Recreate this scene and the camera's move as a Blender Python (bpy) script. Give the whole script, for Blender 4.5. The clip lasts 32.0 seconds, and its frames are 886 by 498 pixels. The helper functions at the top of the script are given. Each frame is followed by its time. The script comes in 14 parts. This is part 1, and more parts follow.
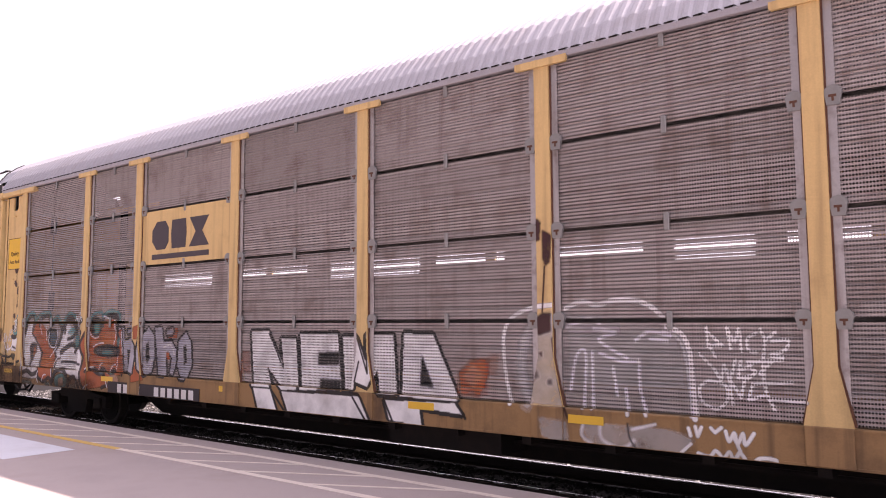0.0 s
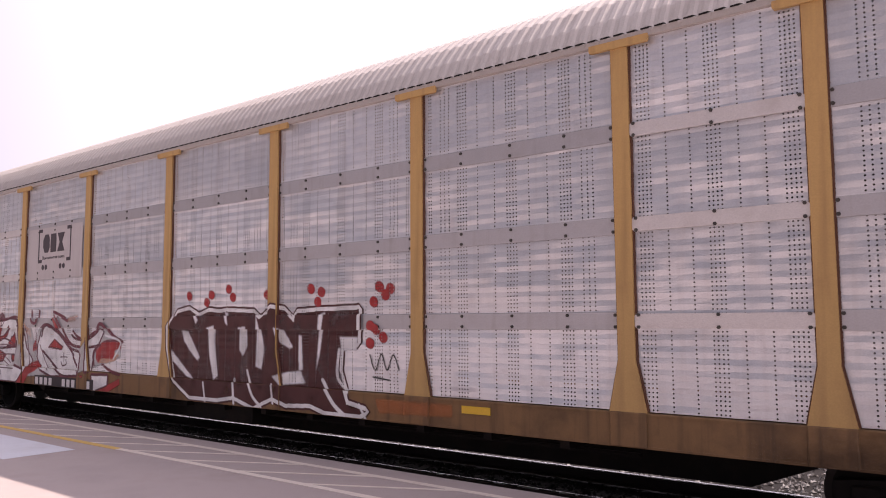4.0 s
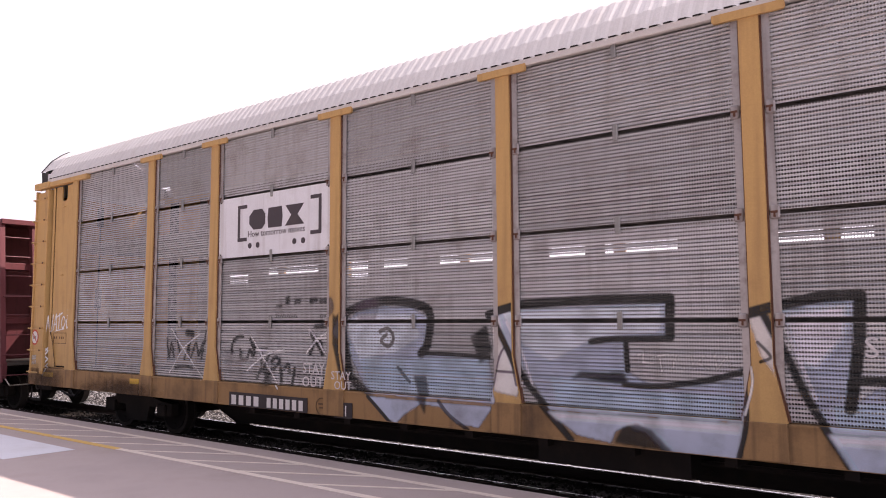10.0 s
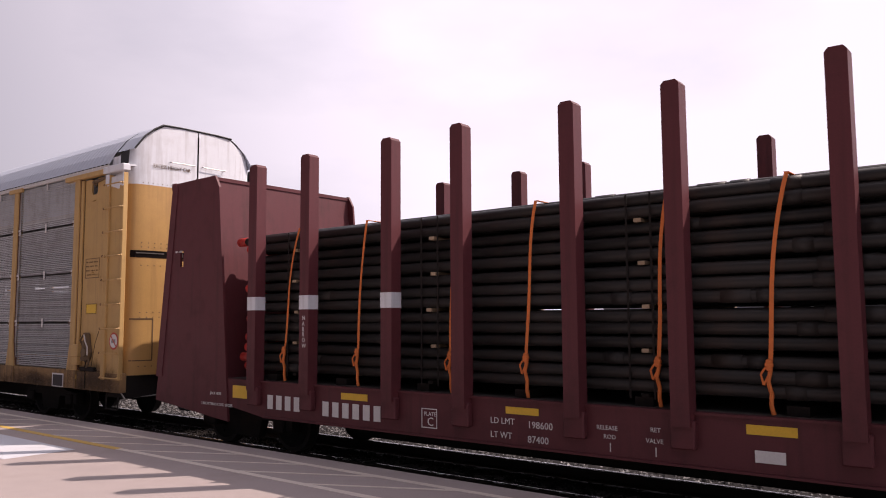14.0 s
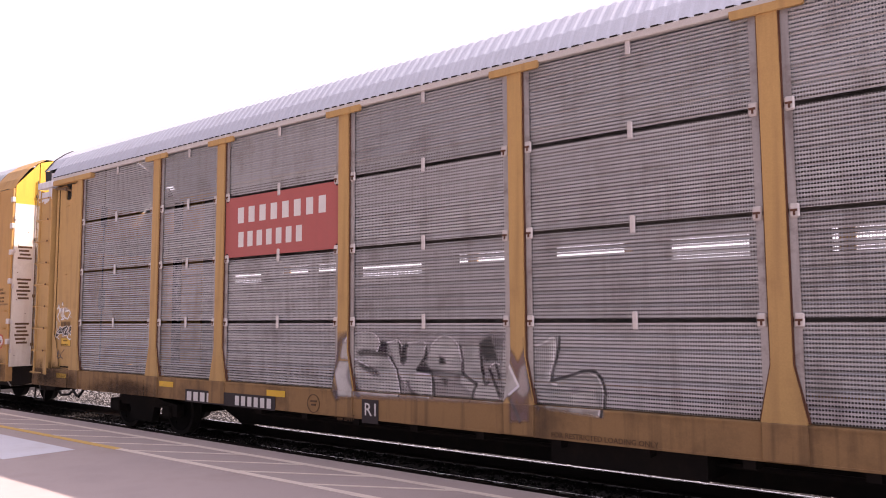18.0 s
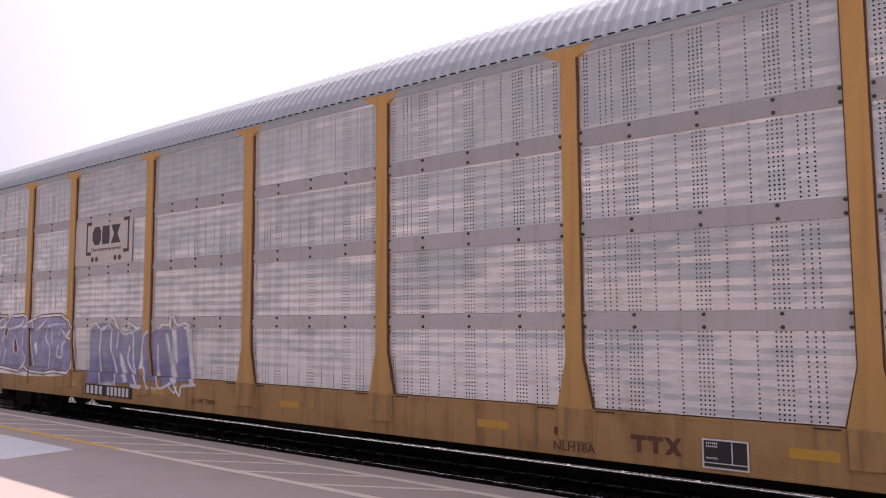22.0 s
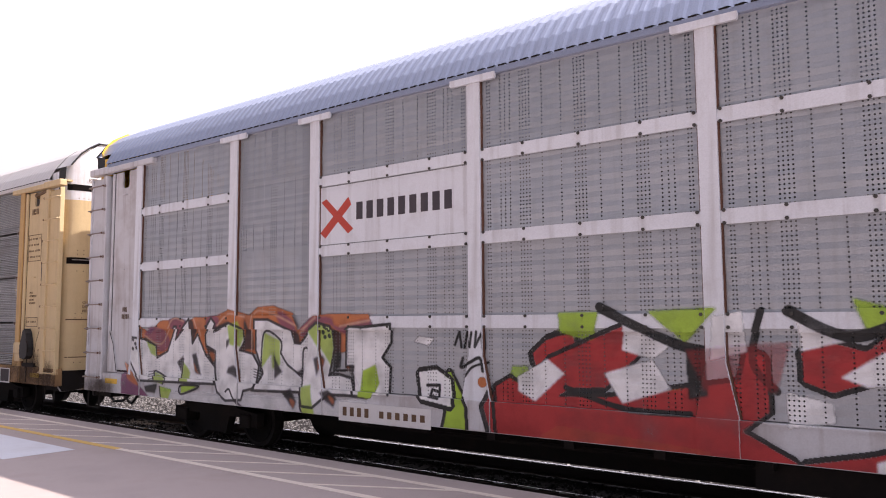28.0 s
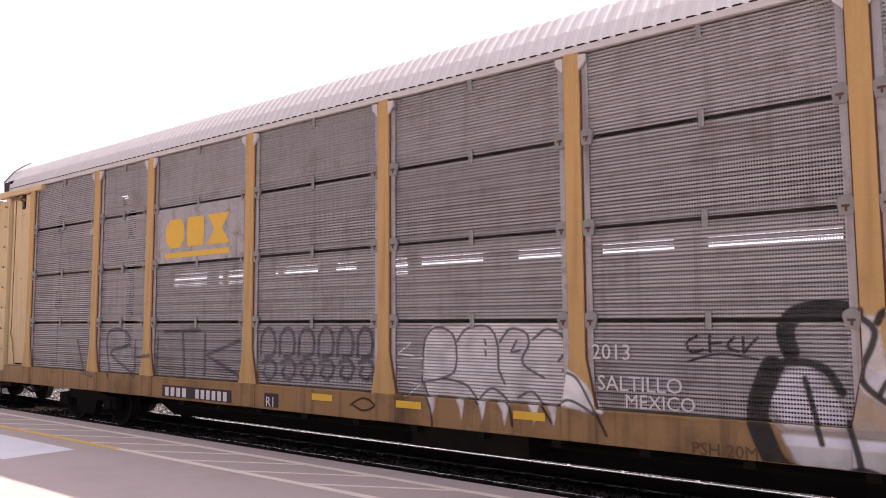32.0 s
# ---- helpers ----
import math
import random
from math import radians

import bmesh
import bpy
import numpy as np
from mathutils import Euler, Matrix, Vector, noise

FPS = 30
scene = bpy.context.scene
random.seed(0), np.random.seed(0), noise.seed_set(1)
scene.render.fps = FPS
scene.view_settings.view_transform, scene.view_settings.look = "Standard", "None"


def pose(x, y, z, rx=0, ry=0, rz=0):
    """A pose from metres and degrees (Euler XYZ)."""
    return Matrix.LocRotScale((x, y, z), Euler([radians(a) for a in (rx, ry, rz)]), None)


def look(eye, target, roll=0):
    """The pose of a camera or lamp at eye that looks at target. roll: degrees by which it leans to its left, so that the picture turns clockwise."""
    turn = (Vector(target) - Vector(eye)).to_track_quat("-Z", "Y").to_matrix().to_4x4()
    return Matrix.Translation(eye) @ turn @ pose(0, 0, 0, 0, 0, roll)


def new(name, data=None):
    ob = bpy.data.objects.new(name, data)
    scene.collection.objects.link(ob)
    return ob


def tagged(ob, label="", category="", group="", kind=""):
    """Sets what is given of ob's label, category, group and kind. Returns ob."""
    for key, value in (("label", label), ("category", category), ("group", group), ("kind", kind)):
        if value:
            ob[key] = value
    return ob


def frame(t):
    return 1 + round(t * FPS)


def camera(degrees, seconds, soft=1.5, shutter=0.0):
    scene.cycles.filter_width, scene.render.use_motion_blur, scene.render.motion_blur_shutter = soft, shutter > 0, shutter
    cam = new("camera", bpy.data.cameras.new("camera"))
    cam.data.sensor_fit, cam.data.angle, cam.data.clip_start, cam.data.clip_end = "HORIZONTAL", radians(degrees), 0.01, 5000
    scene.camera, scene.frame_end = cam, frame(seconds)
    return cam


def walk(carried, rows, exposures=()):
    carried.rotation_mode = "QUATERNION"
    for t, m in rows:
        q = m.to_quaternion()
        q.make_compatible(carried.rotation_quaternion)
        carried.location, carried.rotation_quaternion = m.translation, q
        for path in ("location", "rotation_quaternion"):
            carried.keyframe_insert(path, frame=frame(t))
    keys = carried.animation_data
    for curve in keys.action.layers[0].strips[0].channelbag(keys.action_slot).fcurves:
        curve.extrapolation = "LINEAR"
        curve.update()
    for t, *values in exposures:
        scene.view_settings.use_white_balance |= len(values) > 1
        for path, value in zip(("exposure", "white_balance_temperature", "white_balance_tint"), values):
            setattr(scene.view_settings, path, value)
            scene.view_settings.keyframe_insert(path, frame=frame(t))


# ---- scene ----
# ---------------------------------------------------------------- camera
cam = camera(59.28, 32.0, soft=1.0, shutter=0.03)
EYE = Vector((0.41, -0.342, 2.05))
YAW, PITCH, LEAN = radians(38.857), radians(5.150), -0.336
AIM = Vector((-math.sin(YAW) * math.cos(PITCH), math.cos(YAW) * math.cos(PITCH), math.sin(PITCH)))
CAM_POSE = look(EYE, EYE + AIM * 10, LEAN)
walk(cam, [(0.0, CAM_POSE), (32.0, CAM_POSE)],
     exposures=[(0.0, 1.30, 6900, 30), (1.8, 1.20, 6900, 29.4), (3.0, 0.68, 6900, 29), (5.6, 0.80, 6850, 26), (7.2, 0.75, 6850, 25.7), (8.4, 1.05, 6850, 25.5), (11.2, 0.98, 6850, 25), (12.0, 0.50, 6950, 22), (12.8, 0.00, 6928, 23.3), (13.8, -0.02, 6900, 25), (15.0, 0.14, 6900, 27), (15.8, 0.45, 6918, 28.1), (17.2, 1.00, 6950, 30), (19.6, 0.92, 6950, 31), (21.0, 0.62, 6900, 26), (23.6, 0.76, 6650, 22), (25.0, 0.60, 6626, 21.5), (26.5, 0.80, 6600, 21), (28.4, 0.90, 6600, 21), (30.0, 0.52, 6900, 25), (30.9, 1.10, 6922, 25), (32.0, 1.12, 6950, 25)])

# ---------------------------------------------------------------- sky and sun
SUN_WAY = Vector((0.57, 0.69, 1.0)).normalized()
world = bpy.data.worlds.new("world")
scene.world = world
world.use_nodes = True
wn, wl = world.node_tree.nodes, world.node_tree.links
sky = wn.new("ShaderNodeTexSky")
sky.sky_type, sky.sun_disc = "NISHITA", False
sky.sun_elevation, sky.sun_rotation = math.asin(SUN_WAY.z), math.atan2(0.57, 0.69)
sky.air_density, sky.dust_density, sky.ozone_density = 1.0, 2.0, 1.0
wco = wn.new("ShaderNodeTexCoord")
wmap = wn.new("ShaderNodeMapping")
wmap.inputs["Scale"].default_value = (1.0, 1.0, 2.6)
wnoi = wn.new("ShaderNodeTexNoise")
wnoi.inputs["Scale"].default_value, wnoi.inputs["Detail"].default_value = 2.2, 6.0
wramp = wn.new("ShaderNodeValToRGB")
wramp.color_ramp.elements[0].position, wramp.color_ramp.elements[1].position = 0.22, 0.50
wramp.color_ramp.elements[0].color = (0.72, 0.72, 0.72, 1)
wmix = wn.new("ShaderNodeMixRGB")
wmix.inputs[2].default_value = (10.0, 10.1, 11.3, 1)
# thin haze glows on the sun's side of the sky and is dimmer away from it
wdot = wn.new("ShaderNodeVectorMath")
wdot.operation = "DOT_PRODUCT"
wdot.inputs[1].default_value = (0.35, 0.85, 0.38)
wrange = wn.new("ShaderNodeMapRange")
wrange.inputs["From Min"].default_value, wrange.inputs["From Max"].default_value = -0.45, 0.5
wrange.inputs["To Min"].default_value, wrange.inputs["To Max"].default_value = 0.40, 2.0
wscale = wn.new("ShaderNodeVectorMath")
wscale.operation = "SCALE"
wl.new(wco.outputs["Generated"], wmap.inputs[0])
wl.new(wmap.outputs[0], wnoi.inputs["Vector"])
wl.new(wnoi.outputs["Fac"], wramp.inputs[0])
wthin = wn.new("ShaderNodeMath")
wthin.operation = "MULTIPLY"
wspread = wn.new("ShaderNodeMapRange")
wspread.inputs["From Min"].default_value, wspread.inputs["From Max"].default_value = -0.5, 0.35
wspread.inputs["To Min"].default_value, wspread.inputs["To Max"].default_value = 0.45, 1.0
wl.new(wdot.outputs["Value"], wspread.inputs["Value"])
wl.new(wramp.outputs[0], wthin.inputs[0])
wl.new(wspread.outputs[0], wthin.inputs[1])
wl.new(wthin.outputs[0], wmix.inputs[0])
wl.new(sky.outputs[0], wmix.inputs[1])
wl.new(wco.outputs["Generated"], wdot.inputs[0])
wl.new(wdot.outputs["Value"], wrange.inputs["Value"])
wl.new(wmix.outputs[0], wscale.inputs[0])
wl.new(wrange.outputs[0], wscale.inputs["Scale"])
wl.new(wscale.outputs[0], wn["Background"].inputs[0])
wn["Background"].inputs[1].default_value = 0.050
sun = new("sun", bpy.data.lights.new("sun", "SUN"))
sun.data.energy, sun.data.angle, sun.data.color = 4.6, radians(0.53), (1.0, 0.93, 0.84)
sun.matrix_world = look(SUN_WAY * 60, (0, 0, 0))


# ---------------------------------------------------------------- materials
def links(m):
    return m.node_tree.nodes, m.node_tree.links


def math_node(m, op, a, b=None):
    n, l = links(m)
    k = n.new("ShaderNodeMath")
    k.operation = op
    for i, v in enumerate((a, b)):
        if v is None:
            continue
        if isinstance(v, (int, float)):
            k.inputs[i].default_value = v
        else:
            l.new(v, k.inputs[i])
    return k.outputs[0]


def hole_mask(m, kind):
    """1 inside the punched holes of a screen: a square grid, or groups of upright columns."""
    n, l = links(m)
    co = n.new("ShaderNodeTexCoord")
    sep = n.new("ShaderNodeSeparateXYZ")
    l.new(co.outputs["Object"], sep.inputs[0])
    x, z = math_node(m, "ADD", sep.outputs[0], 20.0), sep.outputs[2]
    if kind == "grid":
        px, pz, r = 0.0267, 0.039, 0.0101
        dx = math_node(m, "MULTIPLY", math_node(m, "SUBTRACT", math_node(m, "FRACT", math_node(m, "DIVIDE", x, px)), 0.5), px)
    else:
        # columns lie alike about the middle of every bay
        pz, r, u, dx = 0.044, 0.0092, None, None
        ax = math_node(m, "ABSOLUTE", sep.outputs[0])
        for c in (0.0, 2.86, 5.72, 8.11, 10.485):
            d = math_node(m, "ABSOLUTE", math_node(m, "SUBTRACT", ax, c))
            u = d if u is None else math_node(m, "MINIMUM", u, d)
        for c in (0.022, 0.064, 0.24, 0.49, 0.662, 0.705, 0.748, 0.79, 0.93, 1.0, 1.065, 1.22, 1.255):
            d = math_node(m, "ABSOLUTE", math_node(m, "SUBTRACT", u, c))
            dx = d if dx is None else math_node(m, "MINIMUM", dx, d)
    dz = math_node(m, "MULTIPLY", math_node(m, "SUBTRACT", math_node(m, "FRACT", math_node(m, "DIVIDE", z, pz)), 0.5), pz)
    rr = math_node(m, "ADD", math_node(m, "MULTIPLY", dx, dx), math_node(m, "MULTIPLY", dz, dz))
    return math_node(m, "LESS_THAN", rr, r * r)


def surface(name, base, rough=0.5, metal=0.0, grime=(0.10, 0.07, 0.05), dirt=0.3, streak=0.0, grain=0.12, scale=2.0,
            bump=0.15, fine=60.0, holes="", vary=0.0, spec=0.4, wave=0.0, island=0.0):
    """A worn surface: base colour with soft blotches, dirt patches, upright streaks, fine bump and, if asked, punched holes."""
    m = bpy.data.materials.new(name)
    m.use_nodes = True
    n, l = links(m)
    p = n["Principled BSDF"]
    co = n.new("ShaderNodeTexCoord")
    big = n.new("ShaderNodeTexNoise")
    big.inputs["Scale"].default_value, big.inputs["Detail"].default_value = scale, 8.0
    big.inputs["Roughness"].default_value = 0.65
    l.new(co.outputs["Object"], big.inputs["Vector"])
    small = n.new("ShaderNodeTexNoise")
    small.inputs["Scale"].default_value, small.inputs["Detail"].default_value = fine, 4.0
    l.new(co.outputs["Object"], small.inputs["Vector"])
    # grain in brightness
    hsv = n.new("ShaderNodeHueSaturation")
    hsv.inputs["Color"].default_value = (*base, 1)
    g = math_node(m, "ADD", math_node(m, "MULTIPLY", math_node(m, "SUBTRACT", small.outputs["Fac"], 0.5), grain * 2),
                  math_node(m, "MULTIPLY", math_node(m, "SUBTRACT", big.outputs["Fac"], 0.5), grain * 2.4))
    g = math_node(m, "ADD", g, 1.0)
    if vary:
        info = n.new("ShaderNodeObjectInfo")
        g = math_node(m, "ADD", g, math_node(m, "MULTIPLY", math_node(m, "SUBTRACT", info.outputs["Random"], 0.5), vary))
    if island:
        geo = n.new("ShaderNodeNewGeometry")
        g = math_node(m, "ADD", g, math_node(m, "MULTIPLY", math_node(m, "SUBTRACT", geo.outputs["Random Per Island"], 0.5), island))
    l.new(g, hsv.inputs["Value"])
    colour = hsv.outputs[0]
    if dirt:
        ramp = n.new("ShaderNodeValToRGB")
        ramp.color_ramp.elements[0].position, ramp.color_ramp.elements[1].position = 0.50, 0.72
        l.new(big.outputs["Fac"], ramp.inputs[0])
        mix = n.new("ShaderNodeMixRGB")
        mix.inputs[2].default_value = (*grime, 1)
        l.new(colour, mix.inputs[1])
        l.new(math_node(m, "MULTIPLY", ramp.outputs[0], dirt), mix.inputs[0])
        colour = mix.outputs[0]
    if streak:
        mp = n.new("ShaderNodeMapping")
        mp.inputs["Scale"].default_value = (9.0, 9.0, 0.55)
        l.new(co.outputs["Object"], mp.inputs[0])
        st = n.new("ShaderNodeTexNoise")
        st.inputs["Scale"].default_value, st.inputs["Detail"].default_value = 1.0, 5.0
        l.new(mp.outputs[0], st.inputs["Vector"])
        ramp2 = n.new("ShaderNodeValToRGB")
        ramp2.color_ramp.elements[0].position, ramp2.color_ramp.elements[1].position = 0.52, 0.80
        l.new(st.outputs["Fac"], ramp2.inputs[0])
        mix2 = n.new("ShaderNodeMixRGB")
        mix2.inputs[2].default_value = (*grime, 1)
        l.new(colour, mix2.inputs[1])
        l.new(math_node(m, "MULTIPLY", ramp2.outputs[0], streak), mix2.inputs[0])
        colour = mix2.outputs[0]
    l.new(colour, p.inputs["Base Color"])
    p.inputs["Metallic"].default_value = metal
    p.inputs["Specular IOR Level"].default_value = spec
    l.new(math_node(m, "ADD", math_node(m, "MULTIPLY", big.outputs["Fac"], 0.3), rough - 0.15), p.inputs["Roughness"])
    if bump:
        bp = n.new("ShaderNodeBump")
        bp.inputs["Strength"].default_value, bp.inputs["Distance"].default_value = bump, 0.01
        l.new(small.outputs["Fac"], bp.inputs["Height"])
        l.new(bp.outputs[0], p.inputs["Normal"])
        if wave:
            wm = n.new("ShaderNodeMapping")
            wm.inputs["Scale"].default_value = (0.9, 1.0, 1.3)
            wt = n.new("ShaderNodeTexNoise")
            wt.inputs["Scale"].default_value, wt.inputs["Detail"].default_value = 1.0, 2.5
            wb = n.new("ShaderNodeBump")
            wb.inputs["Strength"].default_value, wb.inputs["Distance"].default_value = 1.0, wave
            l.new(co.outputs["Object"], wm.inputs[0])
            l.new(wm.outputs[0], wt.inputs["Vector"])
            l.new(wt.outputs["Fac"], wb.inputs["Height"])
            l.new(wb.outputs[0], bp.inputs["Normal"])
    if holes:
        tr = n.new("ShaderNodeBsdfTransparent")
        ms = n.new("ShaderNodeMixShader")
        l.new(hole_mask(m, holes), ms.inputs[0])
        l.new(p.outputs[0], ms.inputs[1])
        l.new(tr.outputs[0], ms.inputs[2])
        l.new(ms.outputs[0], n["Material Output"].inputs[0])
    return m


RUST = (0.13, 0.06, 0.035)
M = {}
M["yellow"] = surface("yellow_paint", (0.53, 0.335, 0.130), 0.55, grime=RUST, dirt=0.25, streak=0.35)
M["yellow_old"] = surface("faded_yellow_paint", (0.66, 0.47, 0.21), 0.6, grime=RUST, dirt=0.3, streak=0.45)
M["sill_yellow"] = surface("dirty_yellow_paint", (0.33, 0.195, 0.085), 0.65, grime=(0.06, 0.038, 0.026), dirt=0.75, streak=0.7, scale=1.1)
M["sill_dark"] = surface("grimy_yellow_paint", (0.24, 0.135, 0.060), 0.65, grime=(0.055, 0.036, 0.026), dirt=0.75, streak=0.7, scale=1.1)
M["sill_orange"] = surface("worn_orange_yellow_paint", (0.44, 0.255, 0.105), 0.6, grime=(0.09, 0.05, 0.03), dirt=0.55, streak=0.6, scale=1.3)
M["orange_yellow"] = surface("orange_yellow_paint", (0.53, 0.305, 0.105), 0.5, grime=RUST, dirt=0.2, streak=0.3)
M["bright_yellow"] = surface("bright_yellow_paint", (0.76, 0.47, 0.06), 0.5, grime=(0.30, 0.14, 0.03), dirt=0.2, streak=0.3)
M["cream"] = surface("cream_paint", (0.62, 0.48, 0.27), 0.55, grime=RUST, dirt=0.2, streak=0.35)
M["white_worn"] = surface("worn_white_paint", (0.60, 0.60, 0.62), 0.55, grime=(0.22, 0.16, 0.13), dirt=0.5, streak=0.6, scale=1.2)
M["white"] = surface("white_paint", (0.74, 0.765, 0.81), 0.5, grime=(0.25, 0.21, 0.18), dirt=0.3, streak=0.4)
# white of the door leaves, warmed to hold their sunlit cream tone
M["white_sunlit"] = surface("sunlit_white_paint", (0.80, 0.76, 0.69), 0.5, grime=(0.3, 0.22, 0.15), dirt=0.3, streak=0.35)
M["screen_grey"] = surface("galvanised_screen", (0.515, 0.525, 0.545), 0.5, 0.45, grime=(0.16, 0.12, 0.10), dirt=0.5, streak=0.4, holes="grid", vary=0.30)
M["screen_slate"] = surface("slate_grey_screen", (0.352, 0.366, 0.376), 0.5, 0.45, grime=(0.16, 0.12, 0.10), dirt=0.5, streak=0.4, holes="grid", vary=0.30)
M["screen_dim"] = surface("dim_galvanised_screen", (0.40, 0.392, 0.40), 0.5, 0.4, grime=(0.15, 0.11, 0.09), dirt=0.55, streak=0.5, holes="grid", vary=0.25)
M["screen_pale"] = surface("pale_galvanised_screen", (0.66, 0.69, 0.71), 0.42, 0.5, grime=(0.2, 0.17, 0.15), dirt=0.35, streak=0.4, holes="grid", vary=0.1)
M["screen_rusty"] = surface("weathered_screen", (0.40, 0.36, 0.35), 0.5, 0.4, grime=(0.14, 0.085, 0.065), dirt=0.65, streak=0.55, holes="grid", vary=0.30)
M["screen_plain"] = surface("galvanised_strip", (0.46, 0.445, 0.45), 0.45, 0.5, grime=(0.14, 0.10, 0.085), dirt=0.75, streak=0.7, scale=4.0)
# darker than the near screens: the shade inside the car is in the colour
M["far_sheet"] = surface("shaded_inside_of_far_screen", (0.20, 0.19, 0.185), 0.7, grime=(0.08, 0.06, 0.05), dirt=0.5)
M["far_holes"] = surface("shaded_punched_far_screen", (0.20, 0.19, 0.185), 0.7, grime=(0.08, 0.06, 0.05), dirt=0.5, holes="grid")
M["silver"] = surface("bright_aluminium_screen", (0.70, 0.715, 0.75), 0.35, 0.55, grime=(0.36, 0.32, 0.31), dirt=0.30, streak=0.25, holes="columns", vary=0.20, wave=0.12, grain=0.10)
M["silver_plain"] = surface("aluminium_band", (0.49, 0.485, 0.505), 0.45, 0.5, grime=(0.28, 0.24, 0.22), dirt=0.35, streak=0.3, vary=0.12)
M["board_pale"] = surface("pale_primer_sheet", (0.56, 0.53, 0.53), 0.5, 0.2, grime=(0.34, 0.29, 0.27), dirt=0.3, streak=0.3)
M["silver_dull"] = surface("dull_zinc_screen", (0.42, 0.447, 0.48), 0.45, 0.5, grime=(0.25, 0.24, 0.23), dirt=0.35, streak=0.3, holes="columns", vary=0.12, wave=0.05)
M["dull_plain"] = surface("dull_zinc_sheet", (0.30, 0.305, 0.30), 0.5, 0.45, grime=(0.2, 0.18, 0.16), dirt=0.35, streak=0.25)
M["roof_grey"] = surface("grey_roof_sheet", (0.42, 0.41, 0.44), 0.5, 0.35, grime=(0.2, 0.16, 0.14), dirt=0.3)
M["roof_pale"] = surface("pale_roof_sheet", (0.66, 0.64, 0.62), 0.5, 0.25, grime=(0.35, 0.3, 0.26), dirt=0.3)
M["roof_blue"] = surface("blue_grey_roof_sheet", (0.33, 0.38, 0.50), 0.4, 0.4, grime=(0.22, 0.22, 0.25), dirt=0.3)
M["roof_slate"] = surface("slate_grey_roof_sheet", (0.40, 0.43, 0.47), 0.45, 0.35, grime=(0.22, 0.21, 0.21), dirt=0.35)
M["roof_ice"] = surface("ice_blue_roof_sheet", (0.58, 0.62, 0.70), 0.45, 0.3, grime=(0.32, 0.30, 0.30), dirt=0.25)
M["roof_tan"] = surface("tan_grey_roof_sheet", (0.48, 0.44, 0.41), 0.5, 0.3, grime=(0.2, 0.16, 0.14), dirt=0.35)
# near black that holds the shade inside slots and slits; lock bars share it
M["void"] = surface("opening_shade", (0.010, 0.008, 0.008), 0.9, dirt=0.2, grime=(0.02, 0.014, 0.01), spec=0.05)
M["black"] = surface("black_rubber", (0.02, 0.02, 0.022), 0.6, dirt=0.2, grime=(0.06, 0.05, 0.045))
# grime of the running gear; also the shade drawn in the eave gaps
M["dark"] = surface("underframe_grime_and_gap_shade", (0.017, 0.014, 0.013), 0.8, dirt=0.5, grime=(0.042, 0.031, 0.024), spec=0.2)
M["deck"] = surface("dark_deck_plate", (0.06, 0.055, 0.05), 0.7, dirt=0.3)
M["steel"] = surface("worn_steel", (0.32, 0.31, 0.30), 0.35, 0.85, grime=RUST, dirt=0.3)
M["railhead"] = surface("polished_rail", (0.62, 0.61, 0.60), 0.25, 0.95, grime=(0.3, 0.25, 0.2), dirt=0.1)
M["rail"] = surface("rusty_rail", (0.045, 0.03, 0.024), 0.8, 0.1, grime=(0.02, 0.016, 0.014), dirt=0.5)
M["zinc"] = surface("zinc_clip", (0.70, 0.67, 0.66), 0.45, 0.4, grime=(0.25, 0.2, 0.17), dirt=0.3)
M["wheel"] = surface("worn_wheel_steel", (0.035, 0.028, 0.025), 0.6, 0.3, grime=(0.015, 0.012, 0.011), dirt=0.5)
M["brake_grime"] = surface("greasy_brake_gear", (0.16, 0.105, 0.06), 0.7, dirt=0.6, grime=(0.05, 0.035, 0.025), scale=6)
M["rung_brown"] = surface("weathered_rung", (0.25, 0.20, 0.17), 0.6, dirt=0.4, grime=RUST)
# rust brown; also colours the shadow strips beside the posts
M["rust_and_gap"] = surface("rust_and_gap_shadow", (0.12, 0.055, 0.035), 0.85, dirt=0.4, grime=(0.06, 0.03, 0.02))
M["plate_yellow"] = surface("reflective_yellow", (0.78, 0.48, 0.04), 0.4, dirt=0.2, grime=(0.3, 0.2, 0.08))
M["plate_black"] = surface("black_stencil_field", (0.035, 0.028, 0.032), 0.6, dirt=0.2, grime=(0.08, 0.06, 0.05))
M["stencil_white"] = surface("white_stencil", (0.72, 0.71, 0.70), 0.6, dirt=0.25, grime=(0.35, 0.3, 0.26))
M["stencil_dark"] = surface("dark_stencil", (0.13, 0.075, 0.04), 0.65, dirt=0.3, grime=(0.26, 0.17, 0.09))
M["logo_dark"] = surface("dark_logo_paint", (0.06, 0.05, 0.06), 0.55, dirt=0.2, grime=(0.15, 0.12, 0.1))
M["logo_yellow"] = surface("gold_logo_paint", (0.74, 0.45, 0.06), 0.5, dirt=0.2, grime=(0.4, 0.26, 0.1))
M["logo_red"] = surface("red_logo_paint", (0.52, 0.07, 0.045), 0.5, dirt=0.2, grime=(0.3, 0.12, 0.1))
M["plate_red"] = surface("faded_red_sheet", (0.46, 0.125, 0.115), 0.5, dirt=0.3, grime=(0.3, 0.12, 0.1), streak=0.25)
M["maroon"] = surface("maroon_paint", (0.118, 0.031, 0.037), 0.55, dirt=0.45, grime=(0.042, 0.018, 0.018), streak=0.45, spec=0.3)
M["brown_red"] = surface("orange_brown_paint", (0.36, 0.14, 0.07), 0.6, dirt=0.4, grime=(0.1, 0.05, 0.03), streak=0.3)
